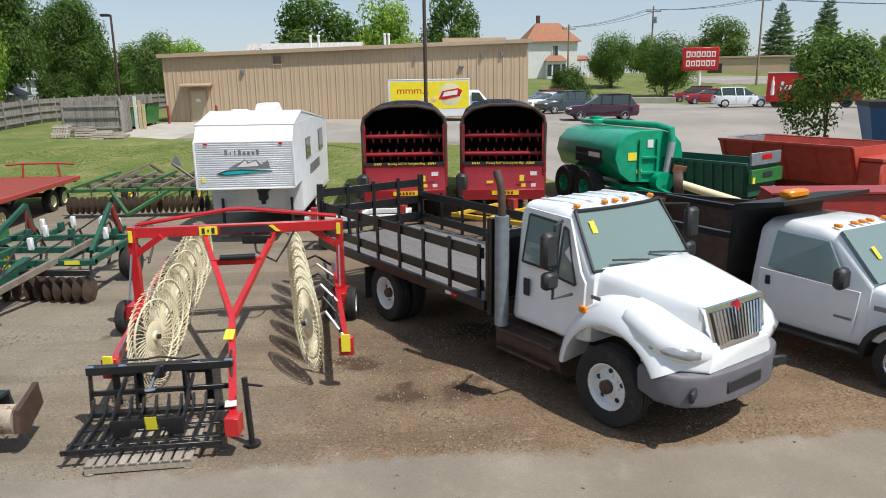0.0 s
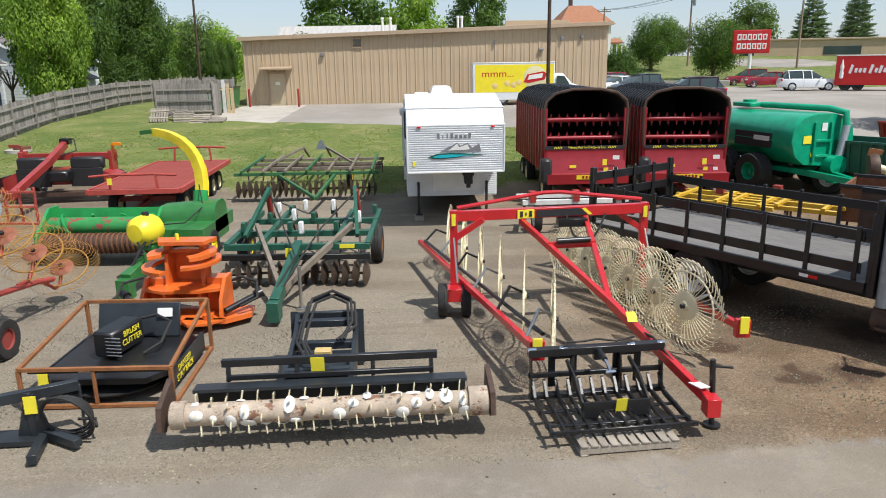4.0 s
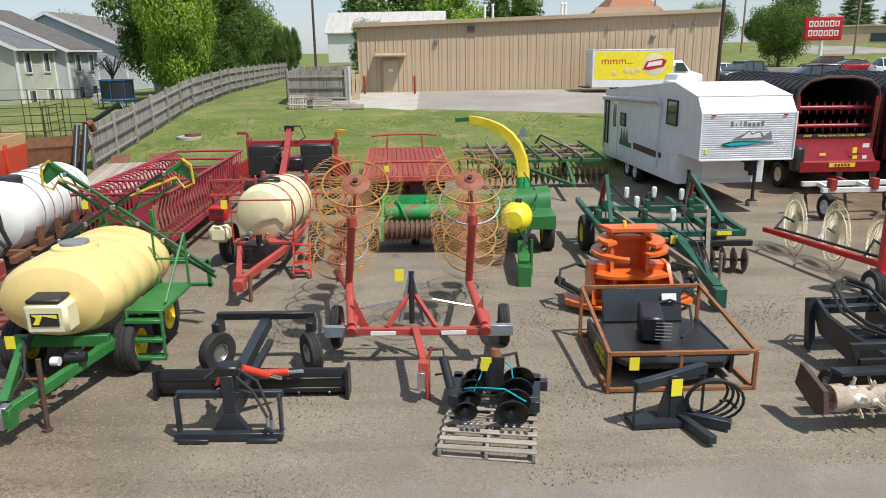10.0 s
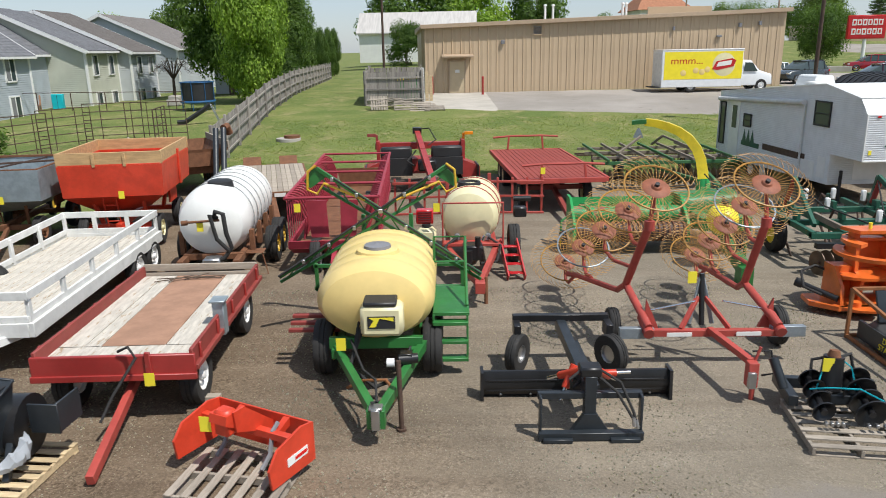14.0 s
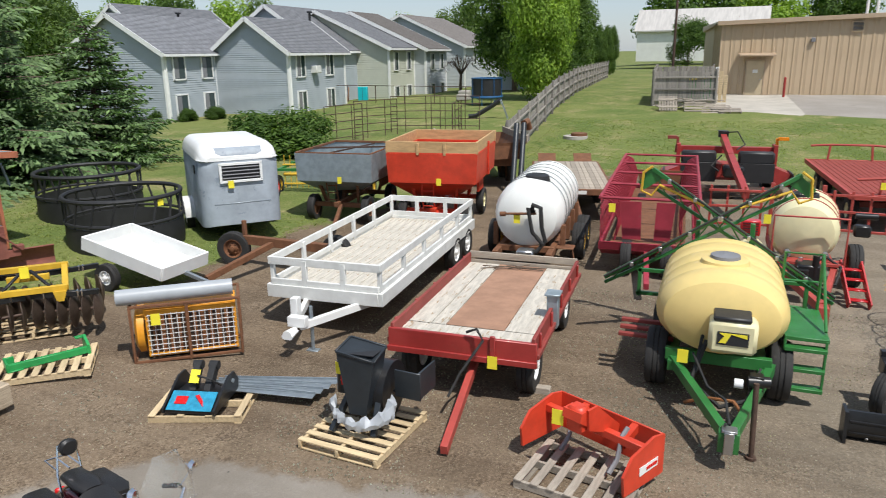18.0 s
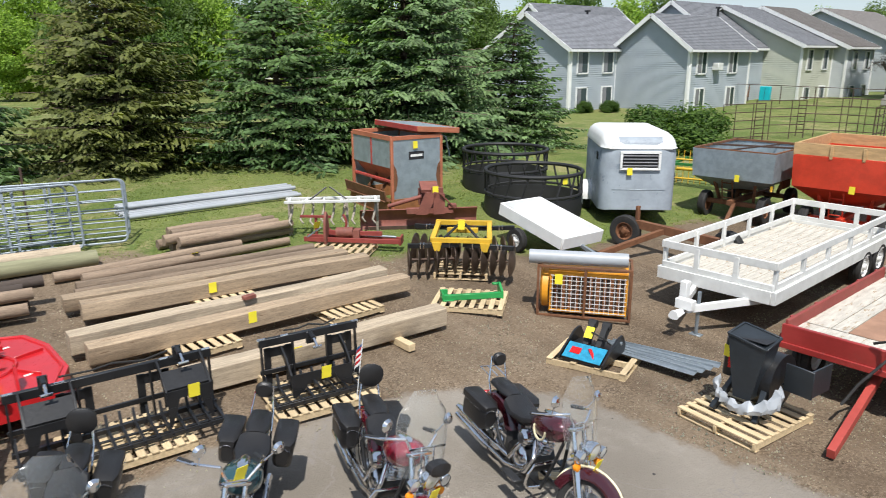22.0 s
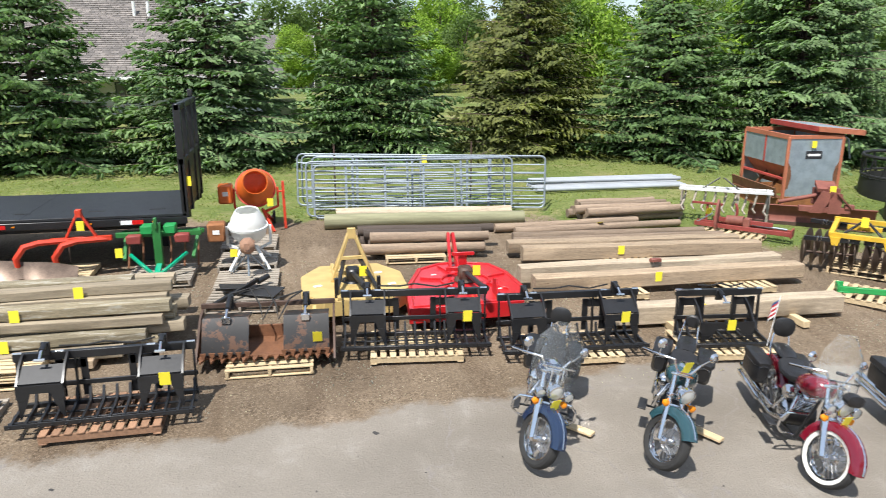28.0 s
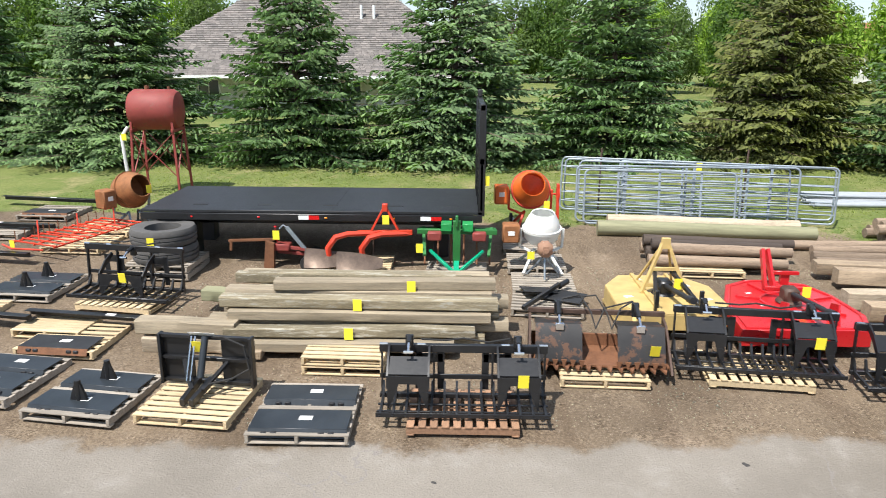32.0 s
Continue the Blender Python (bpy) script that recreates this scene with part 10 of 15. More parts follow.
        part("boom_pipe", Sh().tube([top.lerp(low, 0.1) + Vector((0, -0.06, 0.03)), low + Vector((0, -0.06, 0.03))], 0.018), "rubber", bp)
        for k in range(6):
            p = top.lerp(low, 0.1 + 0.15 * k)
            part("nozzle", Sh().box(p.x, p.y - 0.08, p.z, 0.05, 0.05, 0.07), "steel", bp)
    bars("boom_bar", Sh().box(0, 1.7, 0.6, 2.6, 0.06, 0.06).box(0, 1.7, 1, 2.6, 0.06, 0.06).box(-1.25, 1.7, 0.8, 0.06, 0.06, 0.5).box(1.25, 1.7, 0.8, 0.06, 0.06, 0.5).box(-0.4, 1.7, 1.2, 0.07, 0.07, 1.4).box(0.4, 1.7, 1.2, 0.07, 0.07, 1.4), g, o)
    for k in range(3):
        part("red_angle_bar", Sh().box(-0.95, 0.05 - 0.16 * k, 0.62 + 0.05 * (2 - k), 0.75, 0.08, 0.05), "red_old", o)


field_sprayer()


def row_sprayer():
    ox, oy = -16.7, 14.8
    o = thing("cream_tank_sprayer", ox, oy, 0, "red trailed sprayer with a cream poly tank and ladder", "sprayer")
    r = "red_light"
    t = poly_tank(o, (0.05, 0.3, 1.12), (0.12, 1, 0), 0.62, 1.95, "poly_cream", bands=3, band_mat="red")
    part("lid_ring", Sh().lathe([(0.26, -0.05), (0.24, 0.06), (0.2, 0.06), (0.18, -0.02), (0.001, -0.02)], (-0.02, 0.1, 1.72), (0, 0, 1), 22), "ink", t)
    part("tank_outlet", Sh().cyl((-0.3, -0.6, 0.75), (-0.3, -0.75, 0.75), 0.06).cyl((0.35, -0.6, 0.75), (0.35, -0.75, 0.75), 0.06), "grey_plastic", t)
    part("chassis", Sh().box(-0.5, 0.3, 0.5, 0.1, 2.4, 0.12).box(0.5, 0.3, 0.5, 0.1, 2.4, 0.12).box(0, -0.75, 0.62, 1.2, 0.3, 0.06).beam((-0.5, -0.8, 0.5), (0.05, -2.85, 0.45), 0.1, 0.14).beam((0.5, -0.8, 0.5), (0.1, -2.85, 0.45), 0.1, 0.14), r, o)
    part("hitch", Sh().box(0.08, -2.95, 0.4, 0.18, 0.25, 0.2), r, o)
    part("jack", Sh().cyl((0.2, -2.75, 0), (0.2, -2.7, 0.5), 0.035), "rust", o)
    part("guard_frame", Sh().tube([(-0.6, -0.85, 0.55), (-0.6, -0.85, 1.5), (0.65, -0.85, 1.5), (0.65, -0.85, 0.55)], 0.022), r, o)
    part("pump_unit", Sh().box(0, -1.35, 0.62, 0.4, 0.4, 0.3, 0.03).cyl((0.1, -1.5, 0.55), (0.1, -1.5, 0.95), 0.06).cyl((-0.2, -1.5, 0.7), (0.2, -1.5, 0.7), 0.05).cyl((-0.1, -1.6, 0.45), (-0.1, -1.6, 0.7), 0.09), "black", o)
    bars("valve", Sh().box(-0.15, -1.45, 0.85, 0.08, 0.06, 0.08).cyl((0.2, -1.4, 0.85), (0.25, -1.4, 0.95), 0.04), "chrome", o)
    bars("hydraulic_hose", Sh().tube([(-0.3, -0.75, 0.75), (-0.55, -0.9, 0.6), (-0.5, -1.2, 0.3), (-0.1, -1.5, 0.4)], 0.035).tube([(0.35, -0.75, 0.75), (0.6, -0.9, 0.6), (0.5, -1.2, 0.35), (0.15, -1.5, 0.4)], 0.025), "rubber", o)
    for sx in (0.6, 0.94):
        part("ladder_side", Sh().beam((sx, -0.7, 0.66), (sx + 0.12, -1.45, 0.06), 0.03, 0.16), "red_new", o)
    for k in range(4):
        part("ladder_step", Sh().box(0.79 + 0.03 * k, -0.82 - 0.17 * k, 0.56 - 0.14 * k, 0.32, 0.14, 0.025), "red_new", o)
    st = part("hand_tank", Sh().box(-0.95, -0.55, 0.75, 0.42, 0.34, 0.36, 0.08), "poly_cream", o)
    part("cap", Sh().cyl((-0.95, -0.55, 0.93), (-0.95, -0.55, 1), 0.09), "plastic_black", st)
    en = part("control_box", Sh().box(-0.98, -0.45, 1.15, 0.36, 0.24, 0.3, 0.02), "red_new", o)
    for k in range(5):
        part("vent_slot", Sh().box(-0.98, -0.575, 1.05 + 0.05 * k, 0.28, 0.012, 0.014, 0.001), "ink", en)
    for sx in (-1, 1):
        wheel(o, sx * 0.95, 0, 0.42, 0.42, 0.25, 0.2, "red_old", 1, turn=-90 * sx)
    bf = Sh()
    for sx in (-1, 1):
        for z in (0.75, 1.15, 1.5):
            bf.beam((sx * 0.5, 1.6, z), (sx * 1.8, 1.5, z), 0.05)
        for k in range(4):
            bf.beam((sx * (0.7 + 0.35 * k), 1.58, 0.75), (sx * (0.7 + 0.35 * k), 1.58, 1.6), 0.05)
        bf.beam((sx * 0.5, 1.6, 0.4), (sx * 0.5, 1.6, 1.7), 0.08)
    bars("boom_bar", bf, r, o)
    part("boom_motor", Sh().box(1.15, 0.75, 0.95, 0.3, 0.2, 0.24, 0.03).cyl((1, 0.75, 1.25), (1.4, 0.75, 1.25), 0.06), "black", o)
    tag(o, -0.72, -0.87, 1.42)


row_sprayer()


def mower_conditioner():
    o = thing("mower_conditioner", -18.1, 23.9, 5, "red mower conditioner with black rubber curtains and centre tongue", "mower conditioner")
    r = "red"
    part("frame", Sh().box(0, 0.4, 1.35, 3.1, 0.22, 0.22).box(-1.45, 0.3, 1.2, 0.12, 0.5, 0.7).box(1.45, 0.3, 1.2, 0.12, 0.5, 0.7).box(0, 0, 0.75, 1.2, 0.8, 0.5), r, o)
    for sx in (-0.85, 0.85):
        part("curtain", Sh().box(sx, -0.3, 1.2, 1.05, 0.3, 0.4, 0.06).box(sx, -0.5, 0.75, 1.05, 0.05, 0.6), "plastic_black", o)
        part("end_cover", Sh().prism([(sx * 1.6, 0.95), (sx * 2.3, 0.7), (sx * 2.3, 0.35), (sx * 1.6, 0.35)], "y", -0.5, 0.4), r, o)
        part("end_panel", Sh().box(sx * 2.2, -0.3, 0.55, 0.05, 0.9, 0.5), "black", o)
        part("lamp", Sh().box(sx * 1.95, 0.2, 1.75, 0.3, 0.1, 0.1).box(sx * 1.75, 0.3, 1.55, 0.08, 0.08, 0.4), "amber" if sx > 0 else "red_old", o)
        wheel(o, sx * 1.6, 0.9, 0.4, 0.4, 0.3, 0.2, "white_old", 1, turn=-90 if sx > 0 else 90)
    part("cutter_bar", Sh().box(0, -0.7, 0.25, 3.2, 0.4, 0.14), "rust_dark", o)
    tg = part("tongue", Sh().beam((-0.1, 0.4, 1.75), (0, -1.2, 1.35), 0.18, 0.22).beam((0, -1.2, 1.35), (0.15, -4.2, 0.75), 0.18, 0.2), r, o)
    part("tongue_head", Sh().box(-0.1, 0.5, 1.85, 0.3, 0.3, 0.2), "black", tg)
    bars("hydraulic_hose", Sh().tube([(-0.1, 0.4, 1.9), (0.3, 0.2, 1.95), (0.5, -0.2, 1.6), (0.2, -0.8, 1.5)], 0.02).tube([(-0.2, -0.6, 1.3), (-0.5, -0.9, 1), (-0.3, -1.2, 0.9)], 0.025), "rubber", tg)
    part("gearbox", Sh().box(0.15, -0.8, 0.85, 0.6, 0.5, 0.35, 0.05), "black", o)


mower_conditioner()


def bunk_feeder():
    o = thing("bunk_feeder_wagon", -19.6, 14.15, 2.4, "crimson bale feeder wagon with slanted bar sides", "feeder wagon")
    c = "crimson"
    L = 6.6
    part("floor", Sh().box(0, L / 2, 0.62, 1.5, L, 0.06), "rust", o, "worn brown wagon floor")
    part("base_rail", Sh().box(-0.93, L / 2, 0.62, 0.07, L, 0.14).box(0.93, L / 2, 0.62, 0.07, L, 0.14).box(0, 0, 0.62, 1.93, 0.06, 0.16).box(0, L, 0.62, 1.93, 0.06, 0.16), c, o)
    part("trough_lip", Sh().prism([(-0.03, 0.7), (-0.03, 0.54), (0.5, 0.3), (0.5, 0.36), (0.04, 0.6)], "x", -0.95, 0.95), c, o)
    part("top_rail", Sh().tube([(-0.97, 0, 1.62), (-0.97, L, 1.62)], 0.035).tube([(0.97, 0, 1.62), (0.97, L, 1.62)], 0.035), c, o)
    bar = shared(("slant_bar",), lambda: Sh().tube([(0, 0, 1.62), (-0.12, 0.1, 1.58), (-0.22, 0.17, 1.5), (-0.36, 0.25, 1.1), (-0.3, 0.27, 0.66)], 0.022, 6), c)
    slat = shared(("side_slat",), lambda: Sh().beam((0, 0, 1.6), (-0.03, -0.12, 0.66), 0.02, 0.03), c)
    for i in range(27):
        y = 0.05 + i * (L - 0.4) / 26
        for sx in (-1, 1):
            ob = part("slant_bar", bar, None, o, loc=(sx * 0.97, y, 0))
            ob.scale = (sx, 1, 1)
            ob = part("side_slat", slat, None, o, loc=(sx * 0.97, y + 0.14, 0))
            ob.scale = (sx, 1, 1)
    for i in range(5):
        y = 0.02 + i * (L - 0.04) / 4
        part("cross_bar", Sh().tube([(-0.97, y, 1.62), (0.97, y, 1.62)], 0.03), c, o)
    for x0, x1 in ((-0.6, -0.16), (0.14, 0.52)):
        part("end_panel", Sh().prism([(x0 * 0.85, 0.7), (x1 * 0.85, 0.7), (x1, 1.5), (x0, 1.5)], "y", 0.3, 0.33), c, o)
    part("far_panel", Sh().prism([(-0.5, 0.66), (0.5, 0.66), (0.62, 1.2), (-0.62, 1.2)], "y", L - 0.1, L - 0.06), "rust", o)
    part("tongue", Sh().beam((0, 0.1, 0.5), (0.1, -1.6, 0.3), 0.1, 0.12), c, o)
    for sx in (-1, 1):
        for y in (0.1, L - 1.2):
            wheel(o, sx * 0.4, y, 0.36, 0.36, 0.22, 0.19, "white_old", 1, turn=-90 * sx)
    tag(o, -0.72, -0.03, 1.42)


bunk_feeder()


def red_wagon():
    o = thing("red_flat_wagon", -21.45, 9.65, 2, "red-sided wooden flat wagon with a worn white and brown deck", "farm wagon")
    W, L, z = 1.95, 3.7, 0.8
    for i, (a, b, m) in enumerate(((-0.97, -0.62, "board_white"), (-0.62, -0.4, "board_white"), (-0.4, 0.45, "deck_brown"), (0.45, 0.97, "board_white"))):
        part("deck_panel", Sh().box((a + b) / 2, 0.25, z, b - a - 0.012, L - 0.6, 0.04, 0.004), m, o)
    part("deck_panel", Sh().box(0, -1.55, z, W - 0.02, 0.55, 0.04, 0.004), "board_white", o)
    for sx in (-1, 1):
        sp = part("side_board", Sh().box(sx * (W / 2), 0, z + 0.06, 0.05, L, 0.26, 0.008), "red_old", o)
        part("side_rub_rail", Sh().box(sx * (W / 2 + 0.05), 0, z - 0.06, 0.06, L, 0.07), "red_old", sp)
        for k in range(5):
            part("stake_pocket", Sh().box(sx * (W / 2 + 0.045), -1.6 + k * 0.8, z + 0.05, 0.03, 0.06, 0.26), "red", sp)
    part("front_board", Sh().box(0, -L / 2, z - 0.02, W + 0.1, 0.06, 0.3, 0.01).box(0, -L / 2 - 0.03, z - 0.16, W + 0.12, 0.06, 0.08), "red", o)
    part("rear_board", Sh().box(0, L / 2, z + 0.16, W, 0.04, 0.12).box(0, L / 2, z + 0.02, W, 0.04, 0.1), "plank", o, "grey plank tailboard")
    part("undercarriage", Sh().box(0, 0, 0.62, 0.16, 3, 0.16).box(0, -1.15, 0.5, 1.5, 0.14, 0.14).box(0, 1.2, 0.5, 1.5, 0.14, 0.14).box(-0.6, 0, 0.7, 0.1, 3.5, 0.12).box(0.6, 0, 0.7, 0.1, 3.5, 0.12), "red_old", o)
    part("tongue", Sh().beam((0.1, -1.3, 0.5), (0.25, -3.3, 0.1), 0.09, 0.12), "red_light", o)
    part("wooden_block", Sh().box(0.95, -1.35, 0.05, 0.35, 0.12, 0.1), "wood_grey", o)
    part("hydraulic_hose", Sh().tube([(0.1, -1.9, 1), (0.25, -1.95, 1.08), (0.35, -2, 0.95), (0.1, -2.2, 0.55), (0, -2.4, 0.3)], 0.018), "rubber", o)
    part("front_stake", Sh().box(0.45, -L / 2 - 0.05, z + 0, 0.07, 0.04, 0.36), "red", o)
    bx = part("pedestal_box", Sh().box(0.99, -0.55, 0.92, 0.16, 0.18, 0.5, 0.01).box(0.99, -0.55, 1.18, 0.22, 0.26, 0.03), "galv_sheet", o, "rusty galvanised steel box hung on the side")
    for sx in (-1, 1):
        for y in (-1.3, 1.15):
            wheel(o, sx * 0.82, y, 0.38, 0.38, 0.24, 0.2, "white", 1, turn=-90 * sx)
    rnd = random.Random(2)
    for i in range(9):
        part("twig", Sh().tube([(rnd.uniform(-0.7, 0.5), 1.5 + rnd.uniform(-0.1, 0.2), z + 0.04), (rnd.uniform(-0.7, 0.5), 1.55 + rnd.uniform(-0.1, 0.2), z + 0.07)], 0.01, 4), "bark", o)
    tag(o, 0.45, -1.92, 0.62)


red_wagon()


def white_trailer():
    o = thing("white_flat_trailer", -24.3, 9.3, 3, "white-painted flat trailer with wooden rails and worn plank deck", "trailer")
    W, L, z = 1.95, 5.5, 0.7
    bd = shared(("deck_plank_white",), lambda: Sh().box(0, 0, 0, W / 10 - 0.01, L - 0.1, 0.05, 0.005), "board_white")
    for i in range(10):
        part("deck_plank", bd, None, o, loc=(-W / 2 + (i + 0.5) * W / 10, L / 2, z))
    fr = part("frame", Sh().box(-W / 2 - 0.04, L / 2, z - 0.02, 0.08, L + 0.1, 0.22).box(W / 2 + 0.04, L / 2, z - 0.02, 0.08, L + 0.1, 0.22).box(0, -0.02, z - 0.02, W, 0.08, 0.22).box(0, L, z - 0.02, W, 0.08, 0.22), "white_old", o)
    for sx in (-1, 1):
        for k in range(6):
            part("rail_post", Sh().box(sx * W / 2, 0.05 + k * (L - 0.1) / 5, z + 0.28, 0.06, 0.09, 0.5), "white_old", o)
        part("top_rail", Sh().box(sx * (W / 2 + 0.02), L / 2, z + 0.5, 0.05, L + 0.05, 0.13), "white_old", o)
        part("low_rail", Sh().box(sx * (W / 2 + 0), L / 2, z + 0.14, 0.05, L, 0.1), "white_old", o)
    for y in (0, L):
        part("top_rail", Sh().box(0, y, z + 0.5, W, 0.05, 0.13), "white_old", o)
        part("low_rail", Sh().box(0, y, z + 0.14, W, 0.05, 0.1), "white_old", o)
        for x in (-0.35, 0.35):
            part("rail_post", Sh().box(x, y, z + 0.28, 0.09, 0.06, 0.5), "white_old", o)
    tg = part("tongue", Sh().beam((-0.4, 0.2, z - 0.15), (-0.05, -0.95, 0.48), 0.08, 0.12).beam((0.75, 0.2, z - 0.15), (0.05, -0.95, 0.48), 0.08, 0.12).box(0, -0.92, 0.55, 0.3, 0.14, 0.16), "white", o)
    part("coupler", Sh().loft([sect(-0.12, 0.09, 0.36, 0.5, 0.07, 0.05), sect(0.12, 0.07, 0.38, 0.48, 0.05, 0.04)]).moved(pose(-0.02, -1.12, 0, 0, 0, 90)), "white", tg)
    part("jack", Sh().cyl((0.14, -0.75, 0), (0.14, -0.75, 0.75), 0.03).box(0.14, -0.75, 0.015, 0.2, 0.12, 0.03), "galv", tg)
    part("winch_post", Sh().box(-0.12, -0.75, 0.72, 0.12, 0.14, 0.3), "white", tg)
    for sx in (-1, 1):
        for y in (4.15, 5.0):
            wheel(o, sx * 0.95, y, 0.36, 0.36, 0.22, 0.2, "white", 1, turn=-90 * sx)


white_trailer()


def tank_trailer():
    o = thing("water_tank_trailer", -22.1, 15.2, 4, "rusty trailer carrying a large white ribbed poly tank", "tank trailer")
    t = poly_tank(o, (0, 0.1, 1.22), (0, 1, 0), 0.74, 3.7, "poly_white", sy=1.0, bands=6)
    for k in range(6):
        a = -1.0 + k * 0.42
        part("tank_hoop", Sh().ring((0, 0.1 + a, 1.22), (0, 1, 0), 0.742, 0.012, 36, 4), "steel", t)
    part("tank_lid", Sh().lathe([(0.28, -0.1), (0.25, 0.05), (0.22, 0.07), (0.001, 0.07)], (0.1, -0.9, 1.93), (0, 0, 1), 22), "plastic_black", t)
    part("frame", Sh().box(-0.55, 0, 0.52, 0.12, 4.2, 0.14).box(0.55, 0, 0.52, 0.12, 4.2, 0.14).box(0, -1.6, 0.55, 1.2, 0.12, 0.12).box(0, 1.6, 0.55, 1.2, 0.12, 0.12), "rust", o)
    for k in range(4):
        bars("cradle", Sh().box(-0.72, -1.2 + 0.8 * k, 0.75, 0.1, 0.12, 0.5).box(0.72, -1.2 + 0.8 * k, 0.75, 0.1, 0.12, 0.5), "rust", o)
    for sx in (-1, 1):
        for y in (-0.1, 0.75):
            wheel(o, sx * 0.95, y, 0.4, 0.4, 0.28, 0.2, "yellow", 1, turn=-90 * sx)
    part("hose", Sh().tube([(0.15, -1.85, 1.4), (0.2, -1.95, 1.55), (0.35, -1.95, 1.5), (0.38, -1.95, 1.1), (0.45, -1.9, 0.8), (0.3, -1.95, 0.6), (0, -2, 0.5)], 0.045).tube([(0.2, -1.85, 1.4), (0.1, -2, 1.5), (0.2, -2, 1), (0.4, -1.95, 0.75)], 0.04), "rubber", o)
    part("hose_hanger", Sh().cyl((-0.45, -1.85, 1.32), (0.25, -1.88, 1.36), 0.025).cyl((-0.5, -1.85, 1.31), (-0.38, -1.85, 1.32), 0.05), "rust", o)
    part("pump", Sh().box(0.05, -1.9, 0.5, 0.35, 0.3, 0.22, 0.03), "steel", o)
    part("step", Sh().box(0.75, -1.3, 0.55, 0.45, 0.35, 0.02).tube([(0.95, -1.45, 0.55), (1.05, -1.5, 0.1), (0.8, -1.5, 0.1)], 0.012), "rust", o)
    tag(o, -0.15, -1.84, 1.22)


tank_trailer()
fd = thing("plank_deck_trailer", -22.55, 21, 14, "old trailer with a weathered plank deck and red frame", "trailer")
for i in range(14):
    part("deck_plank", shared(("deck_plank_old",), lambda: Sh().box(0, 0, 0, 0.142, 5, 0.05, 0.006), "plank"), None, fd, loc=(-0.96 + i * 0.148, 0, 0.9))
part("frame", Sh().box(-1.05, 0, 0.84, 0.1, 5.1, 0.16).box(1.05, 0, 0.84, 0.1, 5.1, 0.16).box(0, -2.55, 0.84, 2.1, 0.1, 0.16).box(0, 2.55, 0.84, 2.1, 0.1, 0.16).beam((0, -2.4, 0.75), (0.1, -4.2, 0.4), 0.14), "rust", fd)
bars("ramp_plate", Sh().box(-0.6, 2.9, 1, 0.6, 0.6, 0.03, 0.004, (20, 0, 0)).box(0.6, 2.9, 1, 0.6, 0.6, 0.03, 0.004, (20, 0, 0)), "rust", fd)
part("stripe_decal", Sh().box(-0.6, -2.61, 0.84, 0.3, 0.01, 0.1, 0.001).box(0.2, -2.61, 0.84, 0.3, 0.01, 0.1, 0.001), "paper", fd)
for sx in (-1, 1):
    for y in (0.3, 1.15):
        wheel(fd, sx * 0.9, y, 0.38, 0.38, 0.24, 0.2, "white_old", 1, turn=-90 * sx)


def box_blade():
    pallet(-19.5, 6.42, 80, "wood_grey", "two-tone worn pallet under the orange box blade", 0.95, 1.22, 7)
    o = thing("box_blade", -19.45, 6.75, -27, "orange box blade scraper resting on a pallet", "box blade", z=ground_z(-19.5, 6.4) + 0.13)
    m = "orange_red"
    for sx, nm in ((-0.68, "side_plate"), (0.68, "side_plate")):
        part(nm, Sh().prism([(-0.42, 0.02), (0.3, 0), (0.3, 0.46), (0.1, 0.5), (-0.3, 0.42), (-0.45, 0.25)], "x", sx - 0.015, sx + 0.015), m, o)
    part("back_wall", Sh().box(0, 0.28, 0.24, 1.36, 0.025, 0.46), m, o)
    part("top_beam", Sh().box(0, 0.02, 0.36, 1.36, 0.09, 0.09), m, o)
    for sx in (-0.3, 0.35):
        part("gusset", Sh().prism([(0, 0.34), (0.28, 0.46), (0.28, 0.36), (0, 0.26)], "x", sx - 0.04, sx + 0.04), m, o)
        part("ripper_shank", Sh().tube([(sx, 0.12, 0.46), (sx, 0.02, 0.4), (sx, -0.05, 0.15), (sx, -0.2, 0.04)], 0.028, 6), "grey_plastic", o)
    part("mast", Sh().prism([(-0.05, 0.38), (0.03, 0.38), (-0.25, 0.72), (-0.4, 0.72), (-0.42, 0.62)], "x", -0.12, 0.12).box(0, -0.3, 0.6, 0.2, 0.18, 0.3, 0.03), m, o)
    part("mast_plate", Sh().prism([(-0.32, 0.74), (-0.16, 0.74), (0.28, 0.36), (0.24, 0.26), (-0.3, 0.5)], "x", 0.12, 0.15), m, o)
    plate(o, "decal", 0.7, 0, 0.2, 0.34, 0.1, "paper", 90)
    part("name_bar", Sh().box(0.706, 0.05, 0.2, 0.004, 0.2, 0.04, 0.001), "lens_red", o)
    tag(o, -0.18, -0.42, 0.58, 20)


box_blade()


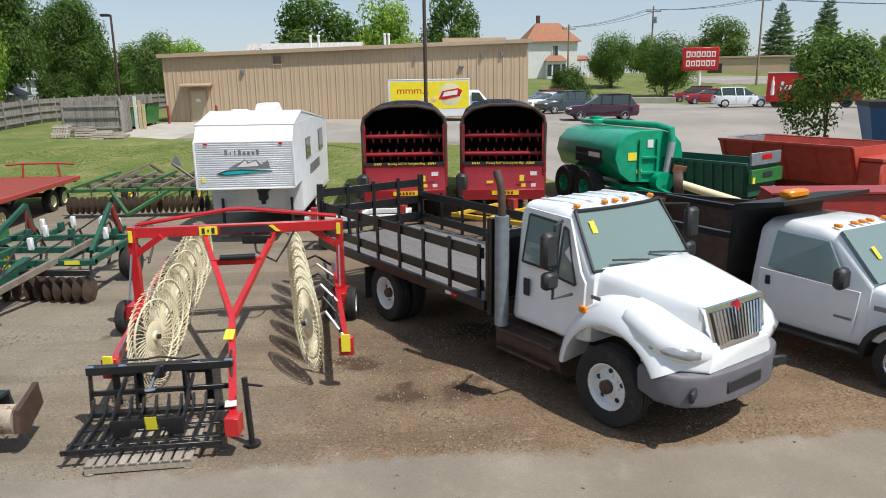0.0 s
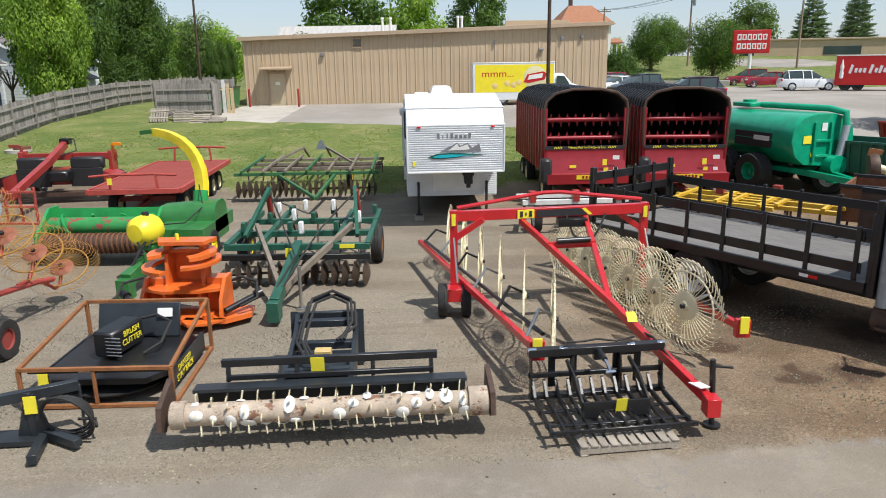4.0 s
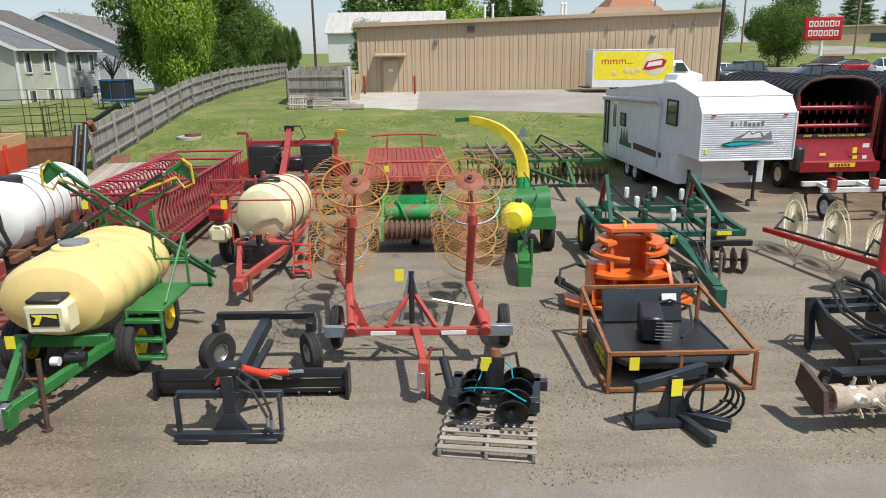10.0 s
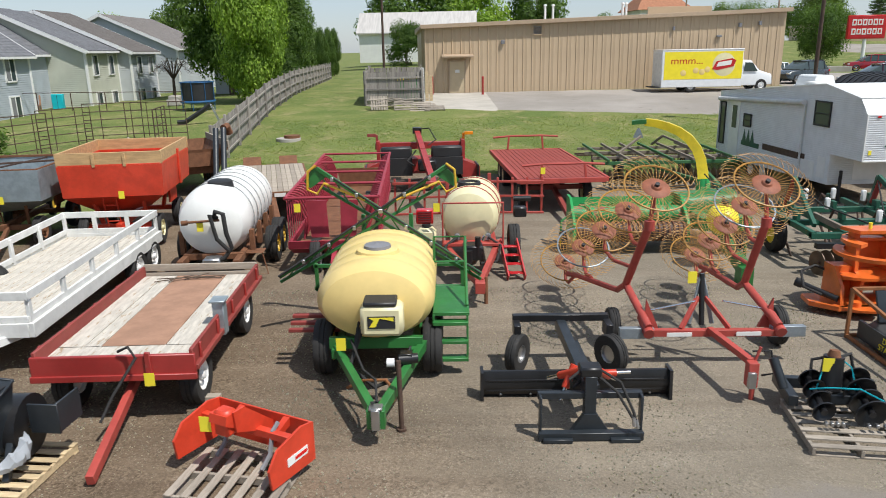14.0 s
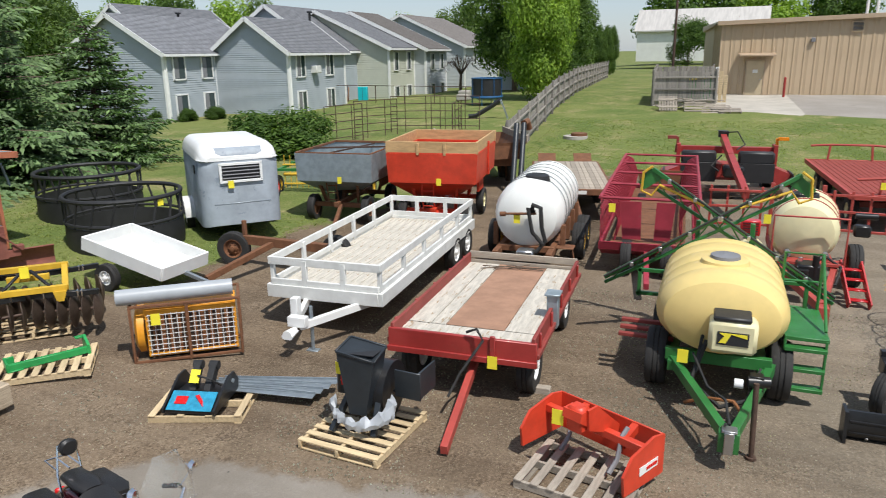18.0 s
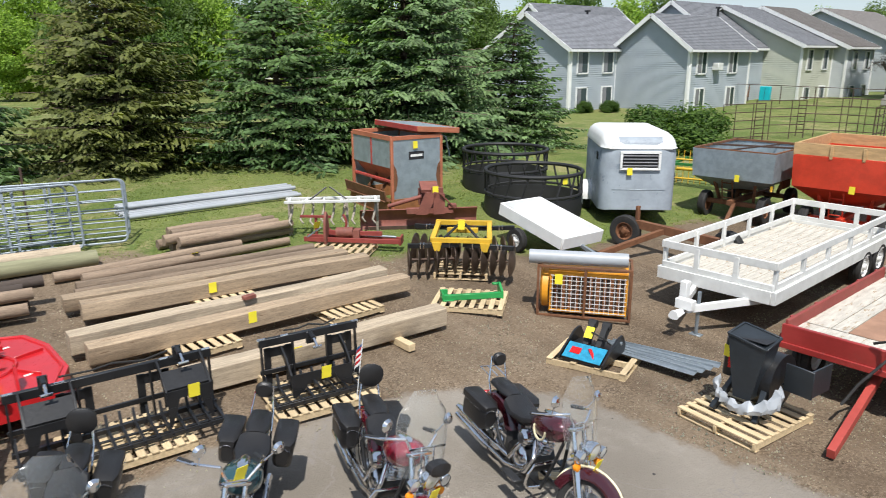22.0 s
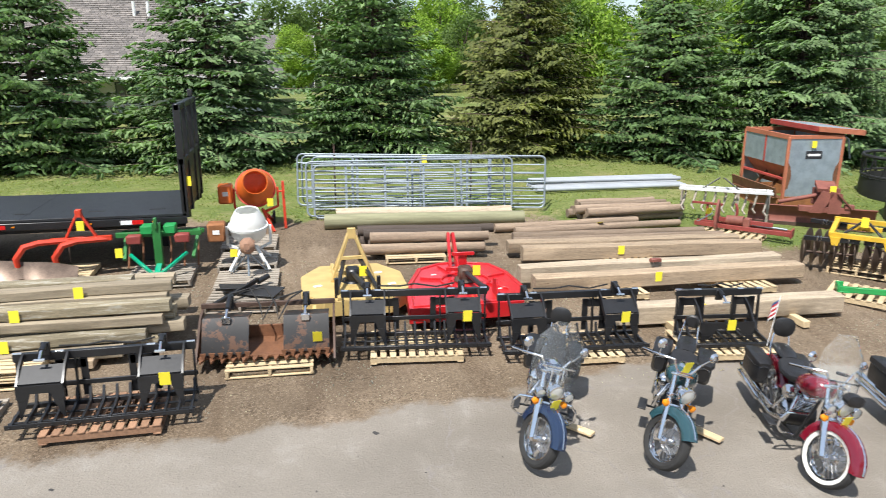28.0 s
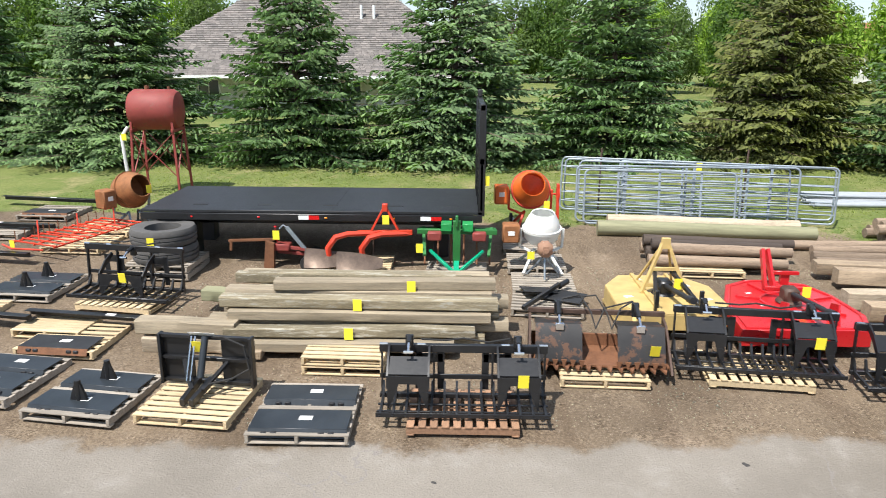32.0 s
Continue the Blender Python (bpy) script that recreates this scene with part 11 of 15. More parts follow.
def wood_chipper():
    pallet(-22.2, 6.55, -5, "wood_new", NEWP, 1.1, 1.25, 8)
    o = thing("wood_chipper", -22.2, 6.6, -5, "black wood chipper attachment wrapped in clear plastic on a pallet", "wood chipper", z=ground_z(-22.2, 6.5) + 0.13)
    part("hopper", Sh().loft([[(-0.08, -0.28, 0.25), (0.16, -0.24, 0.25), (0.16, 0.06, 0.3), (-0.08, 0.02, 0.3)], [(-0.24, -0.3, 1.15), (0.3, -0.22, 1.05), (0.3, 0.12, 1.15), (-0.24, 0.08, 1.22)]]), "black_blue", o)
    part("discharge_tube", Sh().cyl((-0.36, 0.05, 0.4), (-0.36, 0.08, 0.95), 0.11, n=16), "black", o)
    part("housing", Sh().cyl((-0.2, 0.25, 0.45), (0.3, 0.3, 0.45), 0.4, n=24), "black", o)
    bars("feed_table", Sh().box(0.55, 0.4, 0.55, 0.4, 0.5, 0.03, 0.004, (0, -20, 0)).box(0.6, 0.15, 0.62, 0.4, 0.03, 0.4).box(0.76, 0.4, 0.62, 0.03, 0.5, 0.4), "black_blue", o)
    bars("leg", Sh().beam((-0.3, -0.4, 0), (-0.2, 0, 0.5), 0.08).beam((0.3, -0.3, 0), (0.25, 0, 0.5), 0.08), "black_blue", o)
    for p, q in (((-0.24, -0.3, 1.15), (0.3, -0.22, 1.05)), ((0.3, -0.22, 1.05), (0.3, 0.12, 1.15)), ((0.3, 0.12, 1.15), (-0.24, 0.08, 1.22)), ((-0.24, 0.08, 1.22), (-0.24, -0.3, 1.15))):
        part("hopper_rim", Sh().beam(p, q, 0.035, 0.03), "black_blue", o)
    # hopper is a closed solid; this dark sheet paints the shade of its hollow
    part("hopper_mouth", Sh().prism([(-0.22, -0.28), (0.28, -0.2), (0.28, 0.1), (-0.22, 0.06)], "z", 1, 1.01).moved(pose(0, 0, 0.12)), "ink", o)
    # loose folds of film hang round the foot of the hopper
    rw = random.Random(5)
    rings = []
    for i in range(25):
        u = i / 24
        a = radians(200 + 165 * u)
        cx, cy = 0.04 + 0.44 * cos(a), -0.1 + 0.3 * sin(a)
        cz = 0.14 + 0.22 * (2 * u - 1) ** 2 + 0.08 * u
        rr = 0.035 + 0.05 * rw.random() + (0.04 if u > 0.72 else 0)
        rings.append([(cx + cos(a) * k * rr + rw.uniform(-0.02, 0.02), cy + sin(a) * k * rr + rw.uniform(-0.02, 0.02), cz + h * rr * 1.3 + rw.uniform(-0.025, 0.025)) for k, h in ((1, 0), (0.6, 0.8), (-0.2, 1), (-0.5, 0.2), (0, -0.8), (0.7, -0.7))])
    part("plastic_wrap", Sh().loft(rings), "pvc", o, "crumpled clear plastic sheet")
    part("decal", Sh().box(-0.3, -0.06, 0.62, 0.08, 0.02, 0.16, 0.002), "lens_red", o)
    tag(o, -0.36, -0.06, 0.78)
    o.scale = (0.88,) * 3


wood_chipper()
pallet(-24.5, 6.45, 110, "wood_new", "coarse pallet with wide gaps under the skid attachment", 0.9, 1.2, 4)
sc = thing("skid_cutter", -24.52, 6.4, 14, "low black skid attachment head with a blue printed panel", "skid attachment", z=ground_z(-24.5, 6.4) + 0.13)
part("body", Sh().prism([(-0.38, 0), (0.3, 0), (0.26, 0.12), (-0.1, 0.16), (-0.38, 0.05)], "x", -0.3, 0.3), "black", sc)
for k in (-1, 1):
    part("side_plate", Sh().prism([(-0.4, 0), (0.36, 0), (0.4, 0.14), (0.28, 0.3), (0.1, 0.3), (-0.4, 0.06)], "x", k * 0.34 - 0.015, k * 0.34 + 0.015), "black", sc)
    part("linkage", Sh().beam((k * 0.1, 0, 0.12), (k * 0.11, 0.24, 0.4), 0.09, 0.12).cyl((k * 0.11 - 0.06, 0.24, 0.4), (k * 0.11 + 0.06, 0.24, 0.4), 0.06), "black_matt", sc)
    part("bolt", Sh().cyl((k * 0.355, 0.2, 0.2), (k * 0.375, 0.2, 0.2), 0.03, n=8), "galv", sc)
part("printed_panel", Sh().box(0, -0.26, 0.12, 0.6, 0.012, 0.3, 0.002, (-62, 0, 0)), "print_blue", sc, "bright blue printed panel")
bars("panel_print", Sh().box(-0.14, -0.262, 0.13, 0.16, 0.01, 0.12, 0.002, (-62, 0, 0)).box(0.12, -0.262, 0.13, 0.05, 0.01, 0.2, 0.002, (-62, 0, 50)), "lens_red", sc)
part("hydraulic_hose", Sh().tube([(-0.1, 0.1, 0.3), (0, -0.02, 0.36), (0.16, 0, 0.3), (0.24, 0.1, 0.18)], 0.014, 6), "rubber", sc)
tag(sc, -0.06, 0, 0.34, 0, -40)
for k in range(4):
    gs_ = thing("galvanised_strip", -23.95 + 0.05 * k, 6.85 + 0.1 * k, 8 + 3 * k, "long galvanised sheet metal strip on the pallet", "metal strip", "loose metal strips", z=ground_z(-24, 7) + 0.14 + 0.012 * k)
    part("strip", Sh().box(0, 0, 0, 1.6, 0.12, 0.01, 0.001).box(0, 0.06, 0.02, 1.6, 0.01, 0.04, 0.001), "galv", gs_)


def horse_trailer():
    o = thing("horse_trailer", -29.5, 13.95, -43, "patchy grey horse trailer with a rounded white roof", "horse trailer")
    W = 0.92

    def ringx(x, k, z0, z1):
        return [(x, -W * k, z0), (x, W * k, z0), (x, W * k, z1 - 0.35), (x, W * k * 0.92, z1 - 0.15), (x, W * k * 0.6, z1), (x, -W * k * 0.6, z1), (x, -W * k * 0.92, z1 - 0.15), (x, -W * k, z1 - 0.35)]
    b = part("body", Sh().loft([ringx(-1.6, 1, 0.35, 2.2), ringx(0.75, 1, 0.35, 2.2), ringx(0.95, 0.97, 0.36, 2.18), ringx(1.1, 0.86, 0.38, 2.1), ringx(1.15, 0.7, 0.4, 2)]), "grey_primer", o)
    part("roof", Sh().loft([sect(x, hw_, 1.9, z1, hw_ - 0.03, min(0.28, (z1 - 1.9) * 0.9), 0.02, 5) for x, hw_, z1 in ((-1.62, 0.94, 2.28), (0.45, 0.94, 2.28), (0.75, 0.94, 2.25), (0.95, 0.92, 2.18), (1.08, 0.86, 2.09), (1.16, 0.76, 1.99))]), "white", b, "white rounded roof")
    wn_ = part("window", Sh().box(1.16, 0, 1.62, 0.05, 0.85, 0.34, 0.01), "ink", b)
    fr = Sh().box(1.18, 0, 1.82, 0.05, 0.98, 0.06).box(1.18, 0, 1.42, 0.05, 0.98, 0.06).box(1.18, -0.46, 1.62, 0.05, 0.06, 0.4).box(1.18, 0.46, 1.62, 0.05, 0.06, 0.4)
    part("frame", fr, "white", wn_)
    for k in range(4):
        part("louvre", Sh().box(1.19, 0, 1.5 + 0.08 * k, 0.04, 0.84, 0.02, 0.003, (0, 25, 0)), "grey_plastic", wn_)
    part("lower_band", Sh().box(1.14, 0, 0.9, 0.03, 1.3, 0.03), "galv", b)
    for sd in (-1, 1):
        f = Sh()
        arch(f, -0.7, 0.38, 0.46, sd * 0.92, sd * 1.16, 0.04, 0, 180)
        part("fender", f, "white_old", b)
        wheel(o, -0.7, sd * 1.02, 0.33, 0.33, 0.2, 0.18, "white_old", sd)
        part("side_hatch", Sh().box(0.4, sd * 0.93, 1.65, 0.2, 0.02, 0.2, 0.01), "ink", b)
    tag(o, 1.22, -0.25, 1.36, 90)


horse_trailer()
rg = thing("running_gear", -27.85, 11.75, -8, "rusty wagon running gear axle with old tyres", "running gear")
bars("axle", Sh().beam((0, 0, 0.55), (2.2, 0.35, 0.5), 0.14, 0.18).beam((0.9, 0.1, 0.5), (0.75, -1.6, 0.2), 0.1, 0.12).box(0.2, 0.05, 0.75, 0.08, 0.08, 0.4), "rust", rg)
wheel(rg, 0, -0.1, 0.36, 0.36, 0.2, 0.2, "rust", 1, turn=200)
wheel(rg, 2.2, 0.6, 0.36, 0.36, 0.2, 0.2, "rust", 1, turn=0)


def gravity_wagon(x, y, turn, mat, boards, name, label, zt):
    o = thing(name, x, y, turn, label, "gravity wagon", "gravity wagons")
    W, D, W2, D2 = 1.15, 1.45, 0.6, 0.75
    zb, zm = 0.75, zt - 0.75
    outer = [[(-W2, -D2, zb), (W2, -D2, zb + 0.1), (W2, D2, zb + 0.1), (-W2, D2, zb)], [(-W, -D, zm), (W, -D, zm), (W, D, zm), (-W, D, zm)], [(-W - 0.04, -D - 0.04, zt), (W + 0.04, -D - 0.04, zt), (W + 0.04, D + 0.04, zt), (-W - 0.04, D + 0.04, zt)]]
    inner = [[(a * 0.97, b * 0.97, c) for a, b, c in r] for r in outer]
    s = Sh()
    vs = [p for r in outer for p in r] + [p for r in inner for p in r]
    fs = []
    for k in range(2):
        for j in range(4):
            fs.append((4 * k + j, 4 * k + (j + 1) % 4, 4 * k + 4 + (j + 1) % 4, 4 * k + 4 + j))
            fs.append((12 + 4 * k + j, 12 + 4 * k + 4 + j, 12 + 4 * k + 4 + (j + 1) % 4, 12 + 4 * k + (j + 1) % 4))
    for j in range(4):
        fs.append((8 + j, 8 + (j + 1) % 4, 20 + (j + 1) % 4, 20 + j))
    fs += [(3, 2, 1, 0), (12, 13, 14, 15)]
    hp = part("hopper", s.add(vs, fs), mat, o)
    part("rim", Sh().beam((-W, -D, zt), (W, -D, zt), 0.06).beam((-W, D, zt), (W, D, zt), 0.06).beam((-W, -D, zt), (-W, D, zt), 0.06).beam((W, -D, zt), (W, D, zt), 0.06), mat if boards else "rust", hp)
    if boards:
        for sx, sy, w, d in ((0, -D, 2 * W + 0.1, 0.05), (0, D, 2 * W + 0.1, 0.05), (-W, 0, 0.05, 2 * D), (W, 0, 0.05, 2 * D)):
            part("side_board", Sh().box(sx, sy, zt + 0.16, w, d, 0.3, 0.008), "side_board", hp)
        for sx in (-0.35, 0.35):
            part("board_cleat", Sh().box(sx, -D - 0.04, zt + 0.12, 0.07, 0.04, 0.3), "side_board", hp)
    else:
        bars("brace", Sh().beam((-W, -0.3, zt), (W, 0.4, zt), 0.05).beam((-0.2, -D, zt), (0.2, D, zt - 0.05), 0.04), "rust_dark", hp)
    part("door", Sh().box(W - 0.15, 0, zb + 0.35, 0.06, 0.7, 0.5).box(W + 0.05, 0.2, zt - 0.3, 0.05, 0.12, 0.9), mat if boards else "rust", hp)
    bars("leg", Sh().beam((-0.5, -0.9, 0.5), (-0.6, -D * 0.8, zm - 0.1), 0.08).beam((0.5, -0.9, 0.5), (0.6, -D * 0.8, zm - 0.1), 0.08).beam((-0.5, 0.9, 0.5), (-0.6, D * 0.8, zm - 0.1), 0.08).beam((0.5, 0.9, 0.5), (0.6, D * 0.8, zm - 0.1), 0.08), mat if boards else "rust", o)
    part("running_gear", Sh().box(0, 0, 0.5, 0.14, 2.8, 0.14).box(0, -1.05, 0.45, 1.6, 0.12, 0.12).box(0, 1.05, 0.45, 1.6, 0.12, 0.12).beam((0, -1, 0.45), (0.6, -3, 0.25), 0.1), mat if boards else "rust", o)
    ld = Sh()
    for sx in (-0.3, 0):
        ld.beam((sx, -1.15, 0.45), (sx, -D + 0.1, zm), 0.03)
    for k in range(4):
        ld.box(-0.15, -1.18 - 0.02 * k, 0.6 + 0.2 * k, 0.3, 0.03, 0.03)
    part("ladder", ld, mat if boards else "rust", o)
    for sx in (-1, 1):
        for sy in (-1, 1):
            wheel(o, sx * 0.85, sy * 1.05, 0.36, 0.36, 0.22, 0.2, "rust" if not boards else "poly_cream", 1, turn=-90 * sx)
    tag(o, 0.2, -D - 0.08, zm + 0.05)
    return o


gravity_wagon(-27.8, 17.0, 6, "galv_sheet", False, "grey_gravity_wagon", "dull grey rusty gravity box wagon", 1.9).scale = (0.9, 0.9, 0.97)
gravity_wagon(-25.35, 17.7, 8, "orange_red", True, "orange_gravity_wagon", "bright orange gravity wagon with fresh wooden side boards", 2.0)


def rusty_cart():
    o = thing("rusty_dump_cart", -26.3, 23.6, 30, "rusty steel dump cart with wooden side boards and an unloading auger", "farm cart")
    part("box", Sh().loft([[(-0.9, -1.5, 0.7), (0.9, -1.5, 0.7), (0.9, 1.5, 0.7), (-0.9, 1.5, 0.7)], [(-1.3, -1.7, 1.5), (1.3, -1.7, 1.5), (1.3, 1.7, 1.5), (-1.3, 1.7, 1.5)]], caps=False), "rust", o)
    part("floor", Sh().box(0, 0, 0.9, 1.9, 3, 0.05), "rust_dark", o)
    for sx in (-1, 1):
        part("side_board", Sh().box(sx * 1.32, 0, 1.6, 0.06, 3.4, 0.22), "plank", o)
        for k in range(7):
            part("side_rib", Sh().beam((sx * 0.93, -1.4 + 0.46 * k, 0.7), (sx * 1.33, -1.4 + 0.46 * k, 1.5), 0.06), "rust_dark", o)
        for y in (-0.5, 0.4):
            wheel(o, sx * 1, y, 0.36, 0.36, 0.25, 0.2, "rust", 1, turn=-90 * sx)
    part("front_panel", Sh().box(0, -1.65, 1.2, 2.2, 0.05, 0.5), "rust", o, "rusty front panel")
    for x in (0.9, 1.15):
        part("auger_tube", Sh().cyl((x - 0.3, -2.6, 0.3), (x + 0.1, -1.5, 2.1), 0.09, n=12), "black_blue", o, "blue-black unloading auger tube")
    part("auger_spout", Sh().tube([(1.25, -1.5, 2.1), (1.4, -1.3, 2.15), (1.5, -1.2, 1.9)], 0.12, 10), "rust", o)


rusty_cart()
gr = thing("green_hay_rake", -29.6, 18.4, 12, "old green and yellow side delivery rake parked in the grass", "hay rake")
part("frame", Sh().beam((-1.5, 0, 0.8), (1.5, 0.4, 0.8), 0.08).beam((-1.3, 0.8, 0.9), (1.3, 1, 0.9), 0.08).beam((-1.4, 0, 0.8), (-1.2, 0.9, 0.9), 0.07).beam((1.4, 0.3, 0.8), (1.2, 1, 0.9), 0.07).beam((0, 0, 0.8), (0.6, -1.6, 0.4), 0.08), "green", gr)
part("reel", Sh().cyl((-1.4, 0.4, 0.6), (1.4, 0.7, 0.6), 0.05).cyl((-1.4, 0.4, 0.9), (1.4, 0.7, 0.9), 0.03).cyl((-1.4, 0.4, 0.3), (1.4, 0.7, 0.3), 0.03), "yellow", gr)
for k in range(16):
    part("tine", Sh().cyl((-1.35 + 0.18 * k, 0.4 + 0.02 * k, 1.2), (-1.35 + 0.18 * k, 0.4 + 0.02 * k, 0.15), 0.012, n=5), "yellow", gr)
for sx in (-1.5, 1.5):
    wheel(gr, sx, 0.2, 0.3, 0.3, 0.14, 0.16, "yellow", 1, turn=90)


def creep_feeder():
    o = thing("creep_feeder", -33.57, 9.38, 84, "galvanised and orange rusty creep feeder with its lid half shut", "livestock feeder")
    w, d = 0.72, 1.05
    part("front_panel", Sh().box(0, -d, 1.13, 2 * w, 0.02, 1.5), "galv_sheet", o)
    part("back_panel", Sh().box(0, d, 1.13, 2 * w, 0.02, 1.5), "galv_sheet", o)
    part("side_panel", Sh().box(w, 0, 1.13, 0.02, 2 * d, 1.5), "galv_sheet", o)
    for y in (-0.5, 0.5):
        part("side_panel", Sh().box(-w, y * d, 1.5, 0.02, d - 0.08, 0.68), "galv_sheet", o)
    for sx in (-w, w):
        for sy in (-d, d):
            part("corner_post", Sh().box(sx, sy, 0.97, 0.07, 0.07, 1.86), "orange_faded", o)
        part("top_rail", Sh().box(sx, 0, 1.9, 0.06, 2 * d, 0.12), "orange_faded", o)
    for sy in (-d, d):
        part("top_rail", Sh().box(0, sy, 1.9, 2 * w, 0.06, 0.1), "orange_faded", o)
        part("skirt", Sh().box(0, sy, 0.22, 2 * w, 0.05, 0.34), "rust_orange", o)
    part("mid_post", Sh().box(-w, 0, 1.5, 0.05, 0.05, 0.72), "red_light", o)
    part("sloped_floor", Sh().box(-w + 0.3, 0, 0.86, 0.03, 2 * d - 0.1, 0.85, 0.004, (0, -38, 0)), "orange_faded", o, "rusty orange sloping floor of the hopper")
    for y in (-0.45, 0.25):
        part("divider", Sh().beam((-w + 0.55, y, 1.15), (-w + 0.02, y, 0.55), 0.04, 0.08), "rust", o)
    part("trough_rail", Sh().beam((-w + 0.05, -d, 0.82), (-w + 0.05, d, 0.82), 0.08, 0.06), "red_light", o)
    part("trough_board", Sh().box(-w - 0.22, 0, 0.5, 0.04, 2 * d + 0.1, 0.26, 0.004, (0, -12, 0)), "rust", o, "rusty brown board along the trough")
    part("trough_floor", Sh().box(-w - 0.1, 0, 0.36, 0.3, 2 * d, 0.03), "rust", o)
    part("side_skirt", Sh().box(-w - 0.12, 0, 0.18, 0.04, 2 * d, 0.34, 0.004, (0, 12, 0)), "rust_orange", o)
    lid = part("lid", Sh().box(0.62, 0, 2.1, 1.24, 2 * d + 0.12, 0.02, 0.004, (0, 5, 0)), "galv_sheet", o)
    for sy in (-d - 0.06, d + 0.06):
        part("lid_edge", Sh().box(0.62, sy, 2.05, 1.26, 0.03, 0.13, 0.004, (0, 5, 0)), "orange_faded", lid)
    for k, z in ((0, 2.1), (1.24, 2.0)):
        part("lid_edge", Sh().box(k, 0, z, 0.03, 2 * d + 0.1, 0.13, 0.004), "red_light" if k == 0 else "orange_faded", lid)
    part("lid_hoop", Sh().tube([(w, -d + 0.3, 2), (w + 0.35, -d + 0.3, 1.8), (w + 0.5, -d + 0.35, 1.3)], 0.025, 6), "galv", o)
    part("name_plate", Sh().box(-0.02, -d - 0.014, 1.45, 0.44, 0.008, 0.2, 0.003), "ink", o)
    part("name_bar", Sh().box(-0.02, -d - 0.021, 1.45, 0.34, 0.006, 0.06, 0.001), "paper", o)
    for sx in (-1, 1):
        part("rust_patch", Sh().prism([(sx * w * 0.98, 0.55), (sx * w * 0.98, 1.3), (sx * w * 0.84, 1.15), (sx * w * 0.78, 0.9), (sx * w * 0.86, 0.6)], "y", -d - 0.016, -d - 0.011), "rust", o)
    tag(o, -0.08, -d - 0.07, 1.72)


creep_feeder()


def ring_feeder(x, y):
    o = thing("bale_ring_feeder", x, y, 20, "black round bale ring feeder with a solid lower skirt", "bale feeder", "bale ring feeders")
    R = 1.25
    part("skirt", Sh().lathe([(R, 0), (R + 0.02, 0.25), (R, 0.55), (R - 0.03, 0.55), (R - 0.03, 0)], (0, 0, 0), (0, 0, 1), 36, True), "black_matt", o)
    part("top_ring", Sh().ring((0, 0, 1.15), (0, 0, 1), R, 0.05, 40, 8), "black_matt", o)
    part("mid_ring", Sh().ring((0, 0, 0.62), (0, 0, 1), R, 0.035, 40, 6), "black_matt", o)
    for i in range(18):
        a = 2 * pi * i / 18
        b = a + 0.14
        part("slant_bar", Sh().tube([(cos(a) * R, sin(a) * R, 0.55), (cos(b) * R, sin(b) * R, 1.15)], 0.028, 6), "black_matt", o)
    return o


tag(ring_feeder(-31, 11.9), 1.1, -0.6, 1.05, 50)
ring_feeder(-33.6, 13.4)
ri = thing("red_rotary_implement", -31.6, 16.6, 20, "weathered red and orange spring-tooth implement beyond the ring feeders", "implement")
for k in range(7):
    part("spring_tooth", Sh().ring((-0.9 + 0.3 * k, 0, 0.75), (1, 0.1, 0), 0.3, 0.03, 18, 6, 0.5, 0.75), "red_light", ri)
part("frame", Sh().box(0, 0, 0.95, 2.3, 0.1, 0.1).box(0, 0.6, 0.9, 2.3, 0.1, 0.1).box(-0.9, 0.3, 0.9, 0.1, 0.7, 0.1).box(0.9, 0.3, 0.9, 0.1, 0.7, 0.1), "red_old", ri)
for sx in (-1.2, 1.2):
    wheel(ri, sx, 0.4, 0.32, 0.32, 0.16, 0.18, "orange_red", 1, turn=90)


def dozer_blade():
    o = thing("snow_plough_blade", -31.4, 8.5, 59, "rusty red snow plough blade with its mounting frame", "plough blade")
    m = "red_rust"
    part("mouldboard", Sh().prism([(-0.04, 0), (0.05, 0.12), (0.07, 0.26), (0.03, 0.4), (-0.05, 0.5), (-0.04, 0.52), (0.06, 0.42), (0.1, 0.26), (0.07, 0.1), (0, 0)], "x", -1.42, 1.36), m, o)
    part("top_lip", Sh().box(-0.03, -0.05, 0.51, 2.78, 0.07, 0.02), m, o)
    part("cutting_edge", Sh().box(0, -0.03, 0.06, 2.5, 0.015, 0.11), "rust_dark", o)
    part("push_beam", Sh().box(0.2, -0.2, 0.5, 1.1, 0.16, 0.13).box(0.72, -0.22, 0.6, 0.2, 0.18, 0.09), m, o)
    for x, q in ((0.02, 0.34), (0.42, 0.12)):
        part("hinge_plate", Sh().prism([(x - 0.15, 0.42), (x + 0.12, 0.42), (x + q, 0.9), (x + q - 0.26, 0.95)], "y", -0.3, -0.26), m, o)
    part("mast", Sh().box(0.3, -0.14, 0.74, 0.12, 0.12, 0.6).box(0.22, 0.1, 1, 0.42, 0.5, 0.09, 0.006, (14, 0, 0)), m, o)
    part("lift_arm", Sh().beam((0.42, -0.3, 0.92), (0.78, -0.26, 0.55), 0.14, 0.03), m, o)
    part("angle_cylinder", Sh().cyl((-0.75, 0.12, 0.56), (0.05, 0, 0.8), 0.05), m, o)
    part("coupler", Sh().box(0.3, 0.4, 0.72, 0.6, 0.12, 0.4), m, o)
    tag(o, 0.33, -0.24, 0.98)


dozer_blade()


